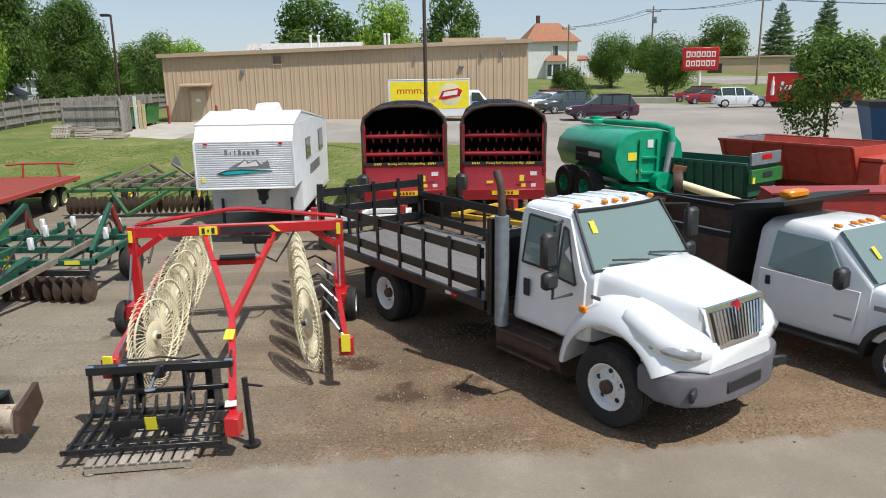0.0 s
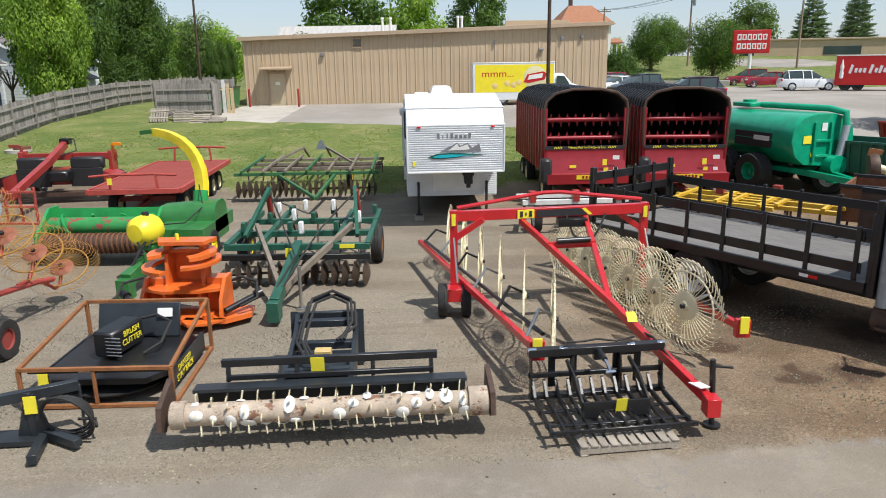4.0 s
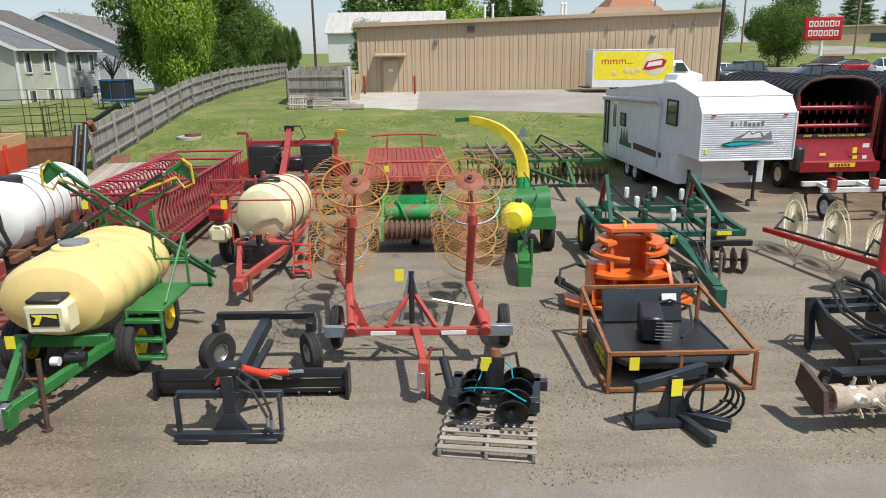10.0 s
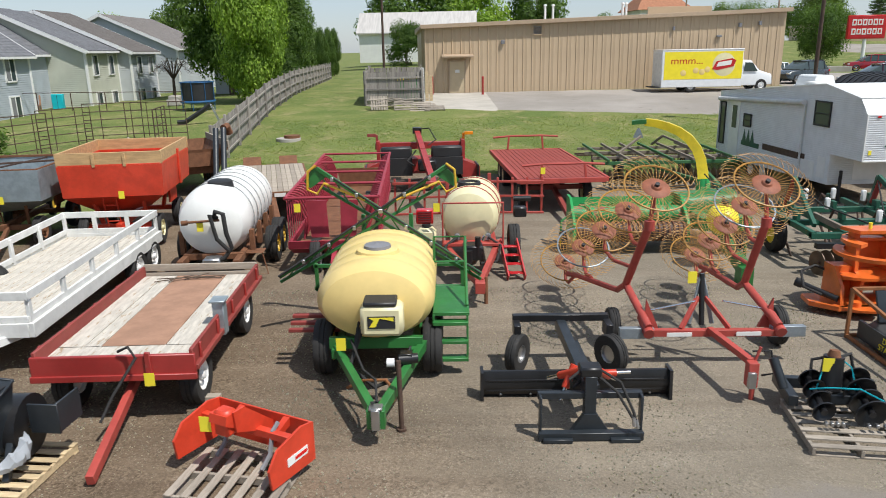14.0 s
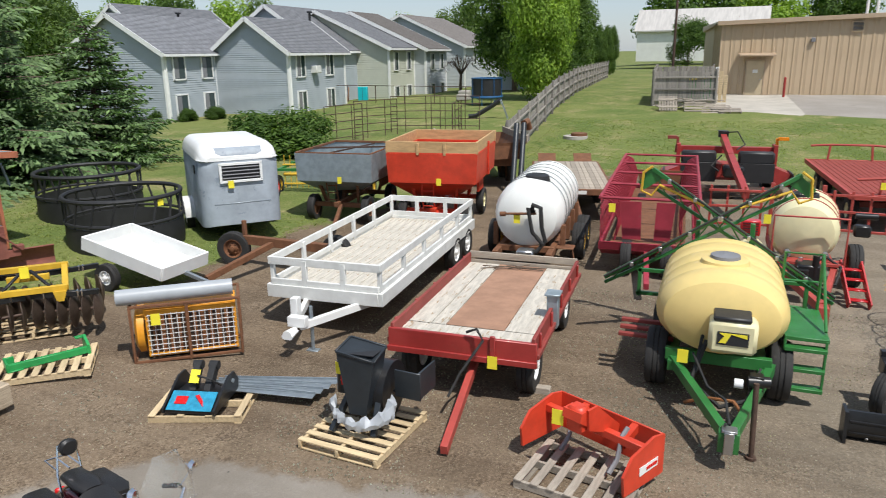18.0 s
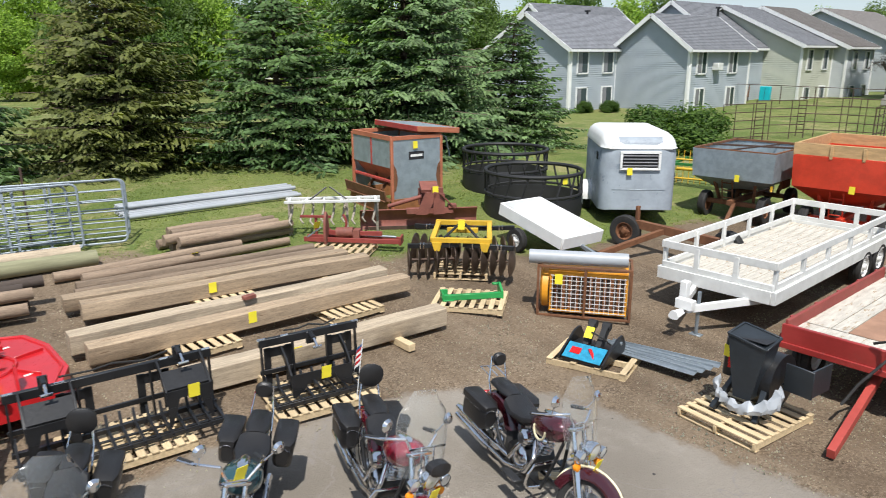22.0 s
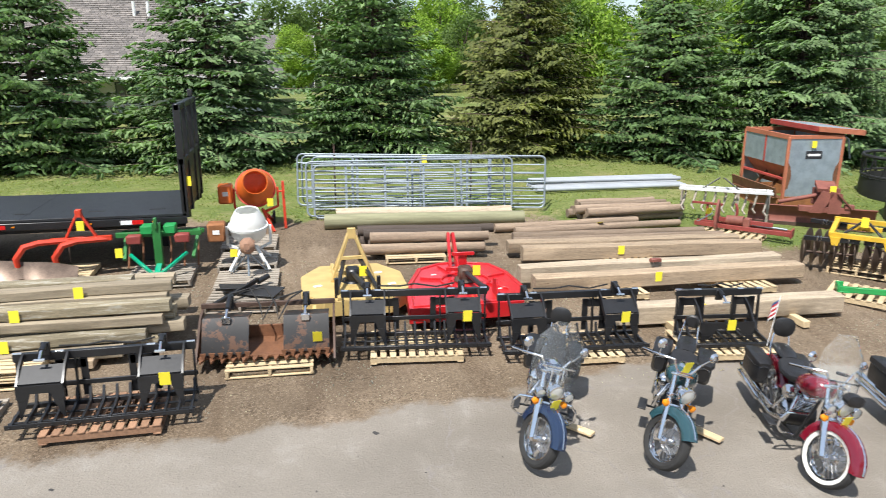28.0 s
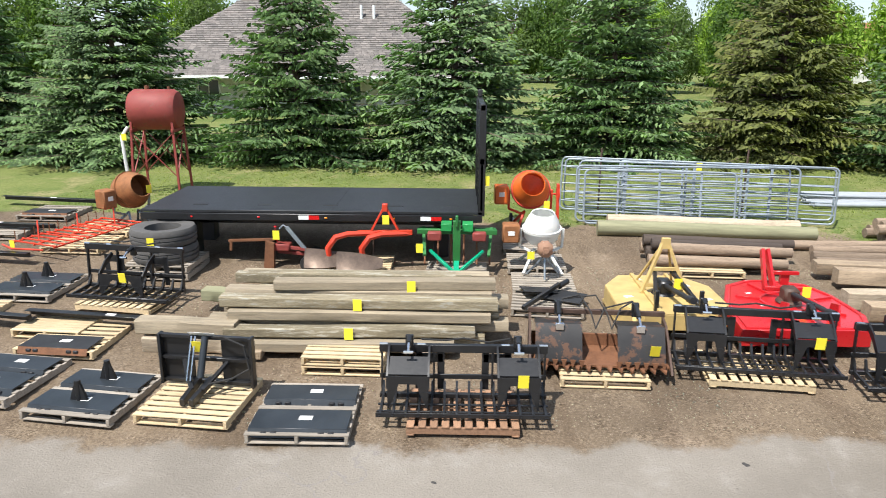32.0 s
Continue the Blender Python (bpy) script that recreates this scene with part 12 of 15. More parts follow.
def disc_harrow():
    pallet(-28.55, 7.33, 45, "wood_new", NEWP, 1.05, 0.9, 5)
    o = thing("disc_harrow", -28.5, 7.3, 45, "yellow three-point disc harrow with dark discs on a pallet", "disc harrow", z=ground_z(-28.5, 7.3) + 0.1)
    y = "yellow"
    for p, q in (((-0.56, -0.42, 0.7), (0.56, -0.42, 0.7)), ((-0.56, 0.38, 0.86), (0.56, 0.38, 0.86)), ((-0.54, -0.44, 0.7), (-0.5, 0.42, 0.86)), ((0.54, -0.44, 0.7), (0.5, 0.42, 0.86)), ((-0.3, 0, 0.8), (0.3, 0, 0.8))):
        part("frame_bar", Sh().beam(p, q, 0.09, 0.09), y, o)
    for k in (-1, 1):
        part("hitch_lug", Sh().prism([(k * 0.55, 0.66), (k * 0.36, 0.66), (k * 0.4, 0.5), (k * 0.5, 0.5)], "y", -0.5, -0.46), y, o)
        part("lift_strap", Sh().beam((k * 0.05, -0.1, 0.95), (k * 0.34, -0.4, 0.72), 0.05, 0.03), "black", o)
        for sy, z, a in ((-0.45, 0.6, 10), (0.45, 0.74, -10)):
            bm = part("gang_beam", Sh().box(k * 0.52, sy, z, 0.98, 0.08, 0.08, 0.004, (0, 0, -k * a)), "black", o)
            for u in (0.22, 0.7, 0.76):
                part("clamp", Sh().box(k * u, sy - (u - 0.52) * math.tan(radians(a)) * 1, z, 0.02, 0.1, 0.1, 0.002), "chrome", bm)
    part("mast", Sh().beam((0, -0.05, 0.78), (0, -0.3, 1.02), 0.1, 0.05).box(0, -0.3, 0.96, 0.12, 0.03, 0.24), y, o)
    disc_gang(o, -0.98, -0.12, -0.45, 0.3, 0.28, 6, skew=0.18)
    disc_gang(o, 0.12, 0.98, -0.27, 0.3, 0.28, 6, skew=-0.18)
    disc_gang(o, -0.98, -0.12, 0.55, 0.3, 0.28, 6, skew=-0.18)
    disc_gang(o, 0.12, 0.98, 0.37, 0.3, 0.28, 6, skew=0.18)
    tag(o, 0, -0.34, 0.98)


disc_harrow()
pallet(-27.25, 6.4, 130, "wood_new", NEWP, 1, 1.26, 8)
gfr = thing("green_mounting_frame", -27.16, 6.38, 60, "bright green steel mounting frame on a pallet", "mounting frame", z=ground_z(-27.2, 6.4) + 0.123)
part("cross_tube", Sh().box(0, 0, 0.06, 1.1, 0.07, 0.1), "green_bright", gfr)
part("end_plate", Sh().box(-0.53, 0.1, 0.07, 0.03, 0.3, 0.14).box(-0.44, 0, 0.015, 0.2, 0.12, 0.02).box(-0.47, 0.22, 0.08, 0.12, 0.03, 0.12), "green_bright", gfr)
part("end_bracket", Sh().prism([(-0.05, 0), (0.24, 0.02), (0.26, 0.2), (0.18, 0.24), (-0.05, 0.14)], "x", 0.5, 0.54).box(0.46, 0.22, 0.2, 0.12, 0.08, 0.03), "green_bright", gfr)
part("hydraulic_rod", Sh().cyl((-0.35, 0.16, 0.03), (0.4, 0.12, 0.05), 0.02), "chrome", gfr)
part("paper_label", Sh().box(-0.3, 0.22, 0.015, 0.16, 0.1, 0.006, 0.001, (0, 0, 20)), "paper", gfr)


def salt_spreader():
    o = thing("caged_salt_spreader", -25.85, 7.8, 37, "orange-yellow mixer bucket in a rusty steel cage with a grey tube", "mixer bucket")
    w, d, h = 0.77, 0.34, 0.9
    cg = Sh()
    for sx in (-w, w):
        for sy in (-d, d):
            cg.box(sx, sy, h / 2, 0.04, 0.04, h)
    for z in (0.03, h):
        cg.box(0, -d, z, 2 * w, 0.04, 0.04).box(0, d, z, 2 * w, 0.04, 0.04).box(-w, 0, z, 0.04, 2 * d, 0.04).box(w, 0, z, 0.04, 2 * d, 0.04)
    cg.box(0.02, -d, h / 2, 0.045, 0.04, h)
    bars("cage_bar", cg, "rust", o)
    m = "mixer_yellow"
    part("drum", Sh().loft([[(x, 0.24, 0.1), (x, -0.2, 0.08), (x, -0.24, 0.14), (x, -0.2, 0.74), (x, 0, 0.84), (x, 0.2, 0.7)] for x in (-0.6, 0.7)]), "rust_dark", o)
    part("end_cap", Sh().lathe([(0.36, 0), (0.36, 0.1), (0.3, 0.14), (0.001, 0.14)], (-0.6, 0, 0.45), (-1, 0, 0), 20), m, o)
    part("top_cover", Sh().box(0.06, -0.02, 0.82, 1.32, 0.4, 0.04, 0.01, (6, 0, 0)).box(0.06, -0.25, 0.76, 1.32, 0.03, 0.09), m, o)
    for x in (-0.56, 0.7):
        part("face_frame", Sh().box(x, -0.26, 0.42, 0.04, 0.03, 0.66), m, o)
    part("face_frame", Sh().box(0.07, -0.26, 0.1, 1.3, 0.04, 0.05), m, o)
    for k in range(11):
        part("inner_bar", Sh().box(-0.46 + k * 0.115, -0.255, 0.42, 0.055, 0.015, 0.62), "rust_orange", o)
    gr_ = Sh()
    for k in range(16):
        gr_.box(-0.53 + k * 0.08, -0.285, 0.42, 0.009, 0.009, 0.66, 0)
    for k in range(9):
        gr_.box(0.07, -0.292, 0.11 + k * 0.078, 1.26, 0.009, 0.009, 0)
    tagged(part("wire_mesh", gr_, "white_old", o, "pale galvanised wire grid"), kind="stuff")
    part("decal", Sh().box(-0.66, -0.3, 0.56, 0.1, 0.004, 0.12, 0.001), "paper", o)
    part("pvc_tube", Sh().lathe([(0.12, -0.82), (0.12, 0.82), (0.108, 0.82), (0.108, -0.82)], (-0.12, -0.22, h + 0.14), (1, 0.04, 0), 20, True), "pvc", o, "grey plastic tube lying on the cage")
    tag(o, -0.42, -d - 0.05, 0.7)


salt_spreader()


def utility_trailer():
    o = thing("tipped_utility_trailer", -28.7, 10, -3, "small white utility trailer tipped onto its tongue", "utility trailer")
    m = pose(0, 0, 0.5, 0, 12, 0)
    L, W = 2.0, 1.2
    part("bed", Sh().box(0, 0, 0, L, W, 0.05).moved(m), "white_old", o)
    for sy in (-1, 1):
        part("side_wall", Sh().box(0, sy * W / 2, 0.12, L, 0.05, 0.26).moved(m), "white", o)
    for sx in (-1, 1):
        part("end_wall", Sh().box(sx * L / 2, 0, 0.12, 0.05, W, 0.26).moved(m), "white", o)
    part("tongue", Sh().beam((0.9, 0, 0.3), (1.9, 0, 0.05), 0.07), "galv", o)
    for sy in (-1, 1):
        wheel(o, -0.2, sy * 0.76, 0.27, 0.27, 0.16, 0.14, "white", sy)


utility_trailer()
pallet(-30.97, 6.09, 130, "wood_new", NEWP, 0.9, 1.3, 8)
rp_ = thing("red_implement_frame", -31.2, 6.4, 43, "rusty red steel implement frame lying on a pallet", "implement frame", z=ground_z(-31.2, 6.4) + 0.13)
for y, z in ((-0.2, 0.06), (0.02, 0.06), (-0.1, 0.2)):
    part("rail", Sh().box(0.1, y, z, 2.1 if z < 0.1 else 1.3, 0.05, 0.1), "red_old", rp_)
part("end_plate", Sh().box(1.16, -0.1, 0.08, 0.04, 0.32, 0.18), "red_old", rp_)
part("slide_rod", Sh().cyl((0.3, -0.1, 0.16), (1.05, -0.1, 0.14), 0.025), "galv", rp_)
part("side_plate", Sh().prism([(-0.12, 0), (0.1, 0), (0.16, 0.3), (0.08, 0.62), (0, 0.68), (-0.1, 0.5), (-0.15, 0.25)], "x", -0.47, -0.42).moved(pose(0, -0.22, 0, 0, 0, 0)), "red_rust", rp_)
part("hoop", Sh().ring((-0.3, 0.05, 0.4), (0.3, 1, 0), 0.26, 0.03, 18, 6, 0, 0.6), "red_old", rp_)
part("upper_rail", Sh().beam((-1.1, 0.05, 0.5), (-0.4, 0, 0.52), 0.05, 0.05).beam((-0.75, 0.05, 0.1), (-0.75, 0.05, 0.5), 0.05), "red_old", rp_)
part("motor", Sh().cyl((-0.25, -0.1, 0.2), (0.12, -0.1, 0.22), 0.11, n=14).box(0.2, -0.1, 0.2, 0.14, 0.22, 0.18), "red_rust", rp_)
part("lever", Sh().beam((-0.95, -0.2, 0.05), (-0.55, -0.25, 0.34), 0.03), "galv", rp_)
tag(rp_, -0.62, -0.3, 0.4, 40, 30)
dr_ = thing("drag_harrow", -32, 6.5, 57, "weathered grey-white spring-tooth harrow frame on legs", "drag harrow")
for y in (-0.19, 0.19):
    part("rail", Sh().box(0, y, 0.85, 2.1, 0.07, 0.06), "white_old", dr_)
for k in range(6):
    part("cross_rail", Sh().box(-0.95 + 0.38 * k, 0, 0.86, 0.06, 0.44, 0.05), "white_old", dr_)
for k in range(9):
    x, y = -0.95 + 0.23 * k, -0.12 + 0.2 * (k % 2)
    part("tooth", Sh().tube([(x, y, 0.84), (x + 0.06, y + 0.12, 0.74), (x + 0.03, y + 0.06, 0.56), (x - 0.02, y - 0.1, 0.42), (x + 0.05, y - 0.16, 0.34)], [0.022, 0.026, 0.03, 0.026, 0.02], 5), "wood_grey", dr_)
for k in (-0.98, 0.3, 0.98):
    part("leg", Sh().beam((k, 0.1, 0), (k, 0.1, 0.84), 0.06), "wood_grey", dr_)
for k in (-1, 1):
    part("hitch_bar", Sh().tube([(-0.1 + k * 0.4, -0.1, 0.88), (-0.1 + k * 0.04, 0.1, 1.12)], 0.02, 6), "black", dr_)

# ---- back yards ----
for i, (x, y, a) in enumerate(((-33.9, 27.8, 75), (-33.4, 30.0, 60), (-32.2, 31.9, 25), (-30.3, 32.3, 5), (-29.6, 30.6, -80))):
    cpn = thing("corral_panel", x, y, a, "brown tubular steel corral panel standing on the lawn", "corral panel", "corral panels")
    fr = Sh().tube([(-1.2, 0, 0), (-1.2, 0, 1.7), (1.2, 0, 1.7), (1.2, 0, 0)], 0.025)
    part("frame", fr, "rust_dark", cpn)
    for z in (0.3, 0.65, 1.0, 1.35):
        part("rail", Sh().cyl((-1.2, 0, z), (1.2, 0, z), 0.02, n=6), "rust_dark", cpn)
    for k in (-0.5, 0.5):
        part("upright", Sh().cyl((k, 0, 0), (k, 0, 1.7), 0.02, n=6), "rust_dark", cpn)
tp = thing("trampoline", -31.6, 41.5, 0, "small blue netted trampoline in the back yard", "trampoline")
part("mat", Sh().cyl((0, 0, 0.5), (0, 0, 0.55), 1.2, n=28), "green_bright", tp)
part("ring", Sh().ring((0, 0, 0.55), (0, 0, 1), 1.25, 0.08, 28, 6), "blue", tp)
tp.scale = (0.75, 0.75, 0.9)
part("net", Sh().lathe([(1.2, 0.6), (1.2, 1.72), (1.19, 1.72), (1.19, 0.6)], (0, 0, 0), (0, 0, 1), 24, True), "plastic_black", tp, "dark safety net")
part("net_top", Sh().ring((0, 0, 1.75), (0, 0, 1), 1.25, 0.03, 28, 6), "blue", tp)
for k in range(8):
    a = k * pi / 4
    part("pole", Sh().cyl((cos(a) * 1.25, sin(a) * 1.25, 0), (cos(a) * 1.25, sin(a) * 1.25, 1.75), 0.03, n=6), "blue", tp)
sl = thing("garden_slide", -30, 36.2, 10, "black plastic garden slide beside the fence", "slide")
part("chute", Sh().tube([(-0.9, 0, 0.12), (-0.5, 0, 0.15), (0.4, 0, 0.7), (0.8, 0, 1)], 0.12, 6), "plastic_black", sl)
part("ladder", Sh().beam((0.8, -0.2, 1), (1.2, -0.2, 0), 0.04).beam((0.8, 0.2, 1), (1.2, 0.2, 0), 0.04), "galv", sl)
ub = thing("patio_umbrella", -45.3, 48.6, 0, "closed cyan patio umbrella", "umbrella", z=0.95)
part("canopy", Sh().cyl((0, 0, 1), (0, 0, 2.5), 0.22, 0.05, n=10), "cyan", ub)
part("pole", Sh().cyl((0, 0, 0), (0, 0, 1), 0.03, n=8), "grey_plastic", ub)
for x, y, m, nm, lb in ((-43.4, 48.3, "cyan", "storage_cabinet", "bright cyan plastic storage cabinet on the patio"), (-44.6, 47.6, "deck_brown", "patio_chair", "brown wooden patio chair behind the house"), (-46.2, 47.8, "deck_brown", "patio_chair", "brown wooden patio chair behind the house")):
    pc = thing(nm, x, y, 15, lb, nm.split("_")[1], z=0.9)
    if nm == "patio_chair":
        part("seat", Sh().box(0, 0, 0.42, 0.6, 0.6, 0.06), m, pc)
        part("backrest", Sh().box(0, 0.3, 0.75, 0.6, 0.06, 0.65, 0.01, (-10, 0, 0)), m, pc)
        for a in (-0.26, 0.26):
            for b in (-0.26, 0.26):
                part("leg", Sh().box(a, b, 0.2, 0.06, 0.06, 0.4), m, pc)
    else:
        part("body", Sh().box(0, 0, 0.55, 0.7, 0.5, 1.1, 0.03), m, pc)
        part("door_seam", Sh().box(0, -0.255, 0.55, 0.02, 0.012, 1, 0.002), "ink", pc)
fp = thing("stone_fire_pit", -34.2, 44.8, 0, "square pale stone block stack in the yard", "fire pit")
bars("stone", Sh().box(0, 0, 0.2, 0.8, 0.8, 0.4, 0.05).box(0.05, 0, 0.5, 0.7, 0.7, 0.25, 0.05), "concrete", fp)
mh2 = thing("manhole_riser", -24.4, 32, 0, "round concrete and brown iron manhole riser in the lawn", "manhole")
part("riser", Sh().cyl((0, 0, -0.1), (0, 0, 0.1), 0.55, n=24), "concrete", mh2)
part("lid", Sh().cyl((0.15, 0.05, 0.1), (0.15, 0.05, 0.22), 0.36, n=22), "rust", mh2)
cf = thing("chain_link_fence", -36.5, 44, 0, "low dark chain link garden fence", "fence")
for k in range(8):
    part("post", Sh().cyl((-10 + k * 2.2, -0.6 * k * 0.4, 0), (-10 + k * 2.2, -0.6 * k * 0.4, 1.1), 0.03, n=6), "rust_dark", cf)
part("top_rail", Sh().tube([(-10, 0, 1.1), (5.4, -1.7, 1.1)], 0.02), "rust_dark", cf)

# ---- the motorcycles ----
def guard(s, R, w, a0, a1, c=(0, 0, 0), n=16, side=0.07):
    """A mudguard over a wheel whose axle lies along y."""
    rings = []
    for i in range(n + 1):
        a = radians(a0 + (a1 - a0) * i / n)
        sec = [(-w / 2, R - side), (-w / 2, R), (-w * 0.36, R + 0.03), (0, R + 0.042), (w * 0.36, R + 0.03), (w / 2, R), (w / 2, R - side),
               (w / 2 - 0.008, R - side), (w / 2 - 0.01, R - 0.006), (0, R + 0.03), (-w / 2 + 0.01, R - 0.006), (-w / 2 + 0.008, R - side)]
        rings.append([(c[0] + cos(a) * r, c[1] + yy, c[2] + sin(a) * r) for yy, r in sec])
    return s.loft(rings)


def egg(s, rows, n=14, p=2.4):
    """A rounded body along x: rows of (x, y centre, z centre, half width, half height)."""
    rings = []
    for x, yc, zc, a, b in rows:
        ring = []
        for i in range(n):
            t = 2 * pi * i / n
            c_, s_ = cos(t), sin(t)
            ring.append((x, yc + a * math.copysign(abs(c_) ** (2 / p), c_), zc + b * math.copysign(abs(s_) ** (2 / p), s_)))
        rings.append(ring)
    return s.loft(rings)


def bike_wheel(owner, R, w, cast, white, **at):
    rim = R * 0.72
    s = Sh().lathe([(rim, -w * 0.32), (rim * 0.94, -w * 0.3), (rim * 0.92, 0), (rim * 0.94, w * 0.3), (rim, w * 0.32), (rim * 1.01, 0)], (0, 0, 0), (0, 1, 0), 32, True)
    o = part("wheel", s, "chrome", owner, **at)
    tp = [(rim, -w * 0.33), (R * 0.86, -w * 0.5), (R * 0.95, -w * 0.42), (R, -w * 0.2), (R * 1.005, 0), (R, w * 0.2), (R * 0.95, w * 0.42), (R * 0.86, w * 0.5), (rim, w * 0.33)]
    t = Sh().lathe(tp, (0, 0, 0), (0, 1, 0), 36, True)
    part("tyre", t, "rubber", o)
    if white:
        for k in (-1, 1):
            part("whitewall", Sh().lathe([(rim * 1.03, k * w * 0.39), (R * 0.84, k * w * 0.505), (R * 0.87, k * w * 0.5), (R * 0.8, k * w * 0.45)], (0, 0, 0), (0, 1, 0), 36), "whitewall", o, "cream whitewall band")
    part("hub", Sh().cyl((0, -0.07, 0), (0, 0.07, 0), 0.045, n=16).cyl((0, -0.1, 0), (0, 0.1, 0), 0.016, n=8), "chrome", o)
    part("brake_disc", Sh().lathe([(0.07, 0.062), (0.145, 0.062), (0.145, 0.068), (0.07, 0.068)], (0, 0, 0), (0, 1, 0), 24, True), "steel", o)
    sp = Sh()
    if cast:
        for i in range(7):
            a = 2 * pi * i / 7
            d = Vector((cos(a), 0, sin(a)))
            sp.beam(d * 0.04, d * rim * 0.95, 0.05, 0.03)
    else:
        for i in range(28):
            a = 2 * pi * i / 28
            b = a + (0.5 if i % 2 else -0.5)
            k = 1 if i % 4 < 2 else -1
            sp.tube([(cos(b) * 0.045, k * 0.045, sin(b) * 0.045), (cos(a) * rim * 0.93, 0, sin(a) * rim * 0.93)], 0.0028, 4)
    tagged(part("spokes", sp, "chrome", o), kind="stuff")
    return o


def motorcycle(front, rear, col, label, steer=0, screen=True, bags=1, white=False, cast=False, flag=False, rest=1.0, trim=None, lamps=True):
    f, r = Vector(front), Vector(rear)
    d = (f - r).normalized()
    WB = 1.66
    b = f - d * WB
    yaw = math.degrees(math.atan2(d.y, d.x))
    o = thing("motorcycle", b.x, b.y, yaw, label, "motorcycle", "row of parked motorcycles")
    o.rotation_euler[0] = radians(-8)
    R = 0.325
    # the fork turns about the raked steering head
    head = Matrix.Translation((WB - 0.31, 0, 1.0))
    turned = head @ Matrix.Rotation(radians(steer), 4, (-0.29, 0, 0.675)) @ head.inverted()
    ang = [math.degrees(a) for a in turned.to_euler()]
    at = dict(loc=turned @ Vector((WB, 0, 0)), rot=ang)
    bike_wheel(o, R, 0.12 if not white else 0.13, cast, white, loc=turned @ Vector((WB, 0, R)), rot=ang)
    ft = 0.042 if screen else 0.03
    bike_wheel(o, R, 0.15, cast, white, loc=(0, 0, R))
    # fork and what turns with it
    bars("fork_tube", Sh().cyl((-0.02, -0.1, R), (-0.19, -0.1, 0.72), ft, n=12).cyl((-0.02, 0.1, R), (-0.19, 0.1, 0.72), ft, n=12)
              .cyl((-0.18, -0.1, 0.7), (-0.31, -0.1, 1.0), 0.024).cyl((-0.18, 0.1, 0.7), (-0.31, 0.1, 1.0), 0.024).box(-0.22, 0, 0.78, 0.07, 0.27, 0.045, 0.01, (0, -23, 0)).box(-0.31, 0, 1.0, 0.09, 0.27, 0.035, 0.01, (0, -23, 0)), "chrome", o, **at)
    a0, a1 = (38, 165) if not white else (5, 178)
    if bags == 1 and not cast and screen and not white:
        a0, a1 = 18, 172
    gd = part("front_mudguard", guard(Sh(), R + 0.03, 0.155, a0, a1, (0, 0, R)), col, o, **at)
    part("mudguard_trim", guard(Sh(), R + 0.042, 0.03 if trim else 0.012, a0 + 3, a1 - 4, (0, 0, R), side=0.004), trim or "chrome", gd)
    part("marker_lamp", Sh().box(-0.1, 0.09, R + 0.33, 0.06, 0.02, 0.035, 0.006), "amber", gd)
    hl = part("headlamp", Sh().lathe([(0.001, -0.14), (0.05, -0.13), (0.09, -0.05), (0.1, 0), (0.1, 0.02), (0.085, 0.025)], (-0.1, 0, 0.86), (1, 0, -0.1), 24), "chrome", o, **at)
    part("lens", Sh().lathe([(0.088, 0.02), (0.06, 0.035), (0.001, 0.042)], (-0.1, 0, 0.86), (1, 0, -0.1), 20), "lens", hl)
    for k in (-1, 1):
        if lamps:
            pl = part("spot_lamp", Sh().lathe([(0.001, -0.09), (0.05, -0.05), (0.06, 0), (0.06, 0.015)], (-0.1, k * 0.2, 0.83), (1, 0, -0.1), 18).tube([(-0.14, k * 0.2, 0.8), (-0.18, k * 0.1, 0.78)], 0.014), "chrome", o, **at)
            part("lens", Sh().lathe([(0.055, 0.012), (0.001, 0.025)], (-0.1, k * 0.2, 0.83), (1, 0, -0.1), 16), "lens", pl)
        part("turn_signal", Sh().lathe([(0.001, -0.05), (0.035, -0.02), (0.038, 0.02), (0.02, 0.03), (0.001, 0.032)], (-0.12, k * 0.2, 0.72), (1, 0, 0), 14).tube([(-0.14, k * 0.2, 0.72), (-0.2, k * 0.1, 0.74)], 0.01), "amber", o, "amber turn signal", **at)
    hb = part("handlebar", Sh().tube([(-0.62, -0.38, 1.06), (-0.48, -0.35, 1.1), (-0.34, -0.2, 1.15), (-0.31, -0.1, 1.03), (-0.31, 0.1, 1.03), (-0.34, 0.2, 1.15), (-0.48, 0.35, 1.1), (-0.62, 0.38, 1.06)], 0.014, 8), "chrome", o, **at)
    for k in (-1, 1):
        part("grip", Sh().cyl((-0.64, k * 0.385, 1.055), (-0.5, k * 0.352, 1.095), 0.02), "plastic_black", hb)
        part("brake_lever", Sh().tube([(-0.46, k * 0.32, 1.11), (-0.46, k * 0.37, 1.11), (-0.6, k * 0.43, 1.07)], 0.008, 5), "chrome", hb)
        mr = part("mirror", Sh().tube([(-0.45, k * 0.33, 1.11), (-0.42, k * 0.37, 1.2), (-0.41, k * 0.39, 1.25)], 0.007, 6).lathe([(0.001, 0.035), (0.04, 0.028), (0.062, 0), (0.06, -0.006)], (-0.41, k * 0.4, 1.26), (1, 0, 0.15), 16), "chrome", hb)
        part("mirror_glass", Sh().lathe([(0.058, -0.007), (0.001, -0.008)], (-0.41, k * 0.4, 1.26), (1, 0, 0.15), 16), "chrome", mr)
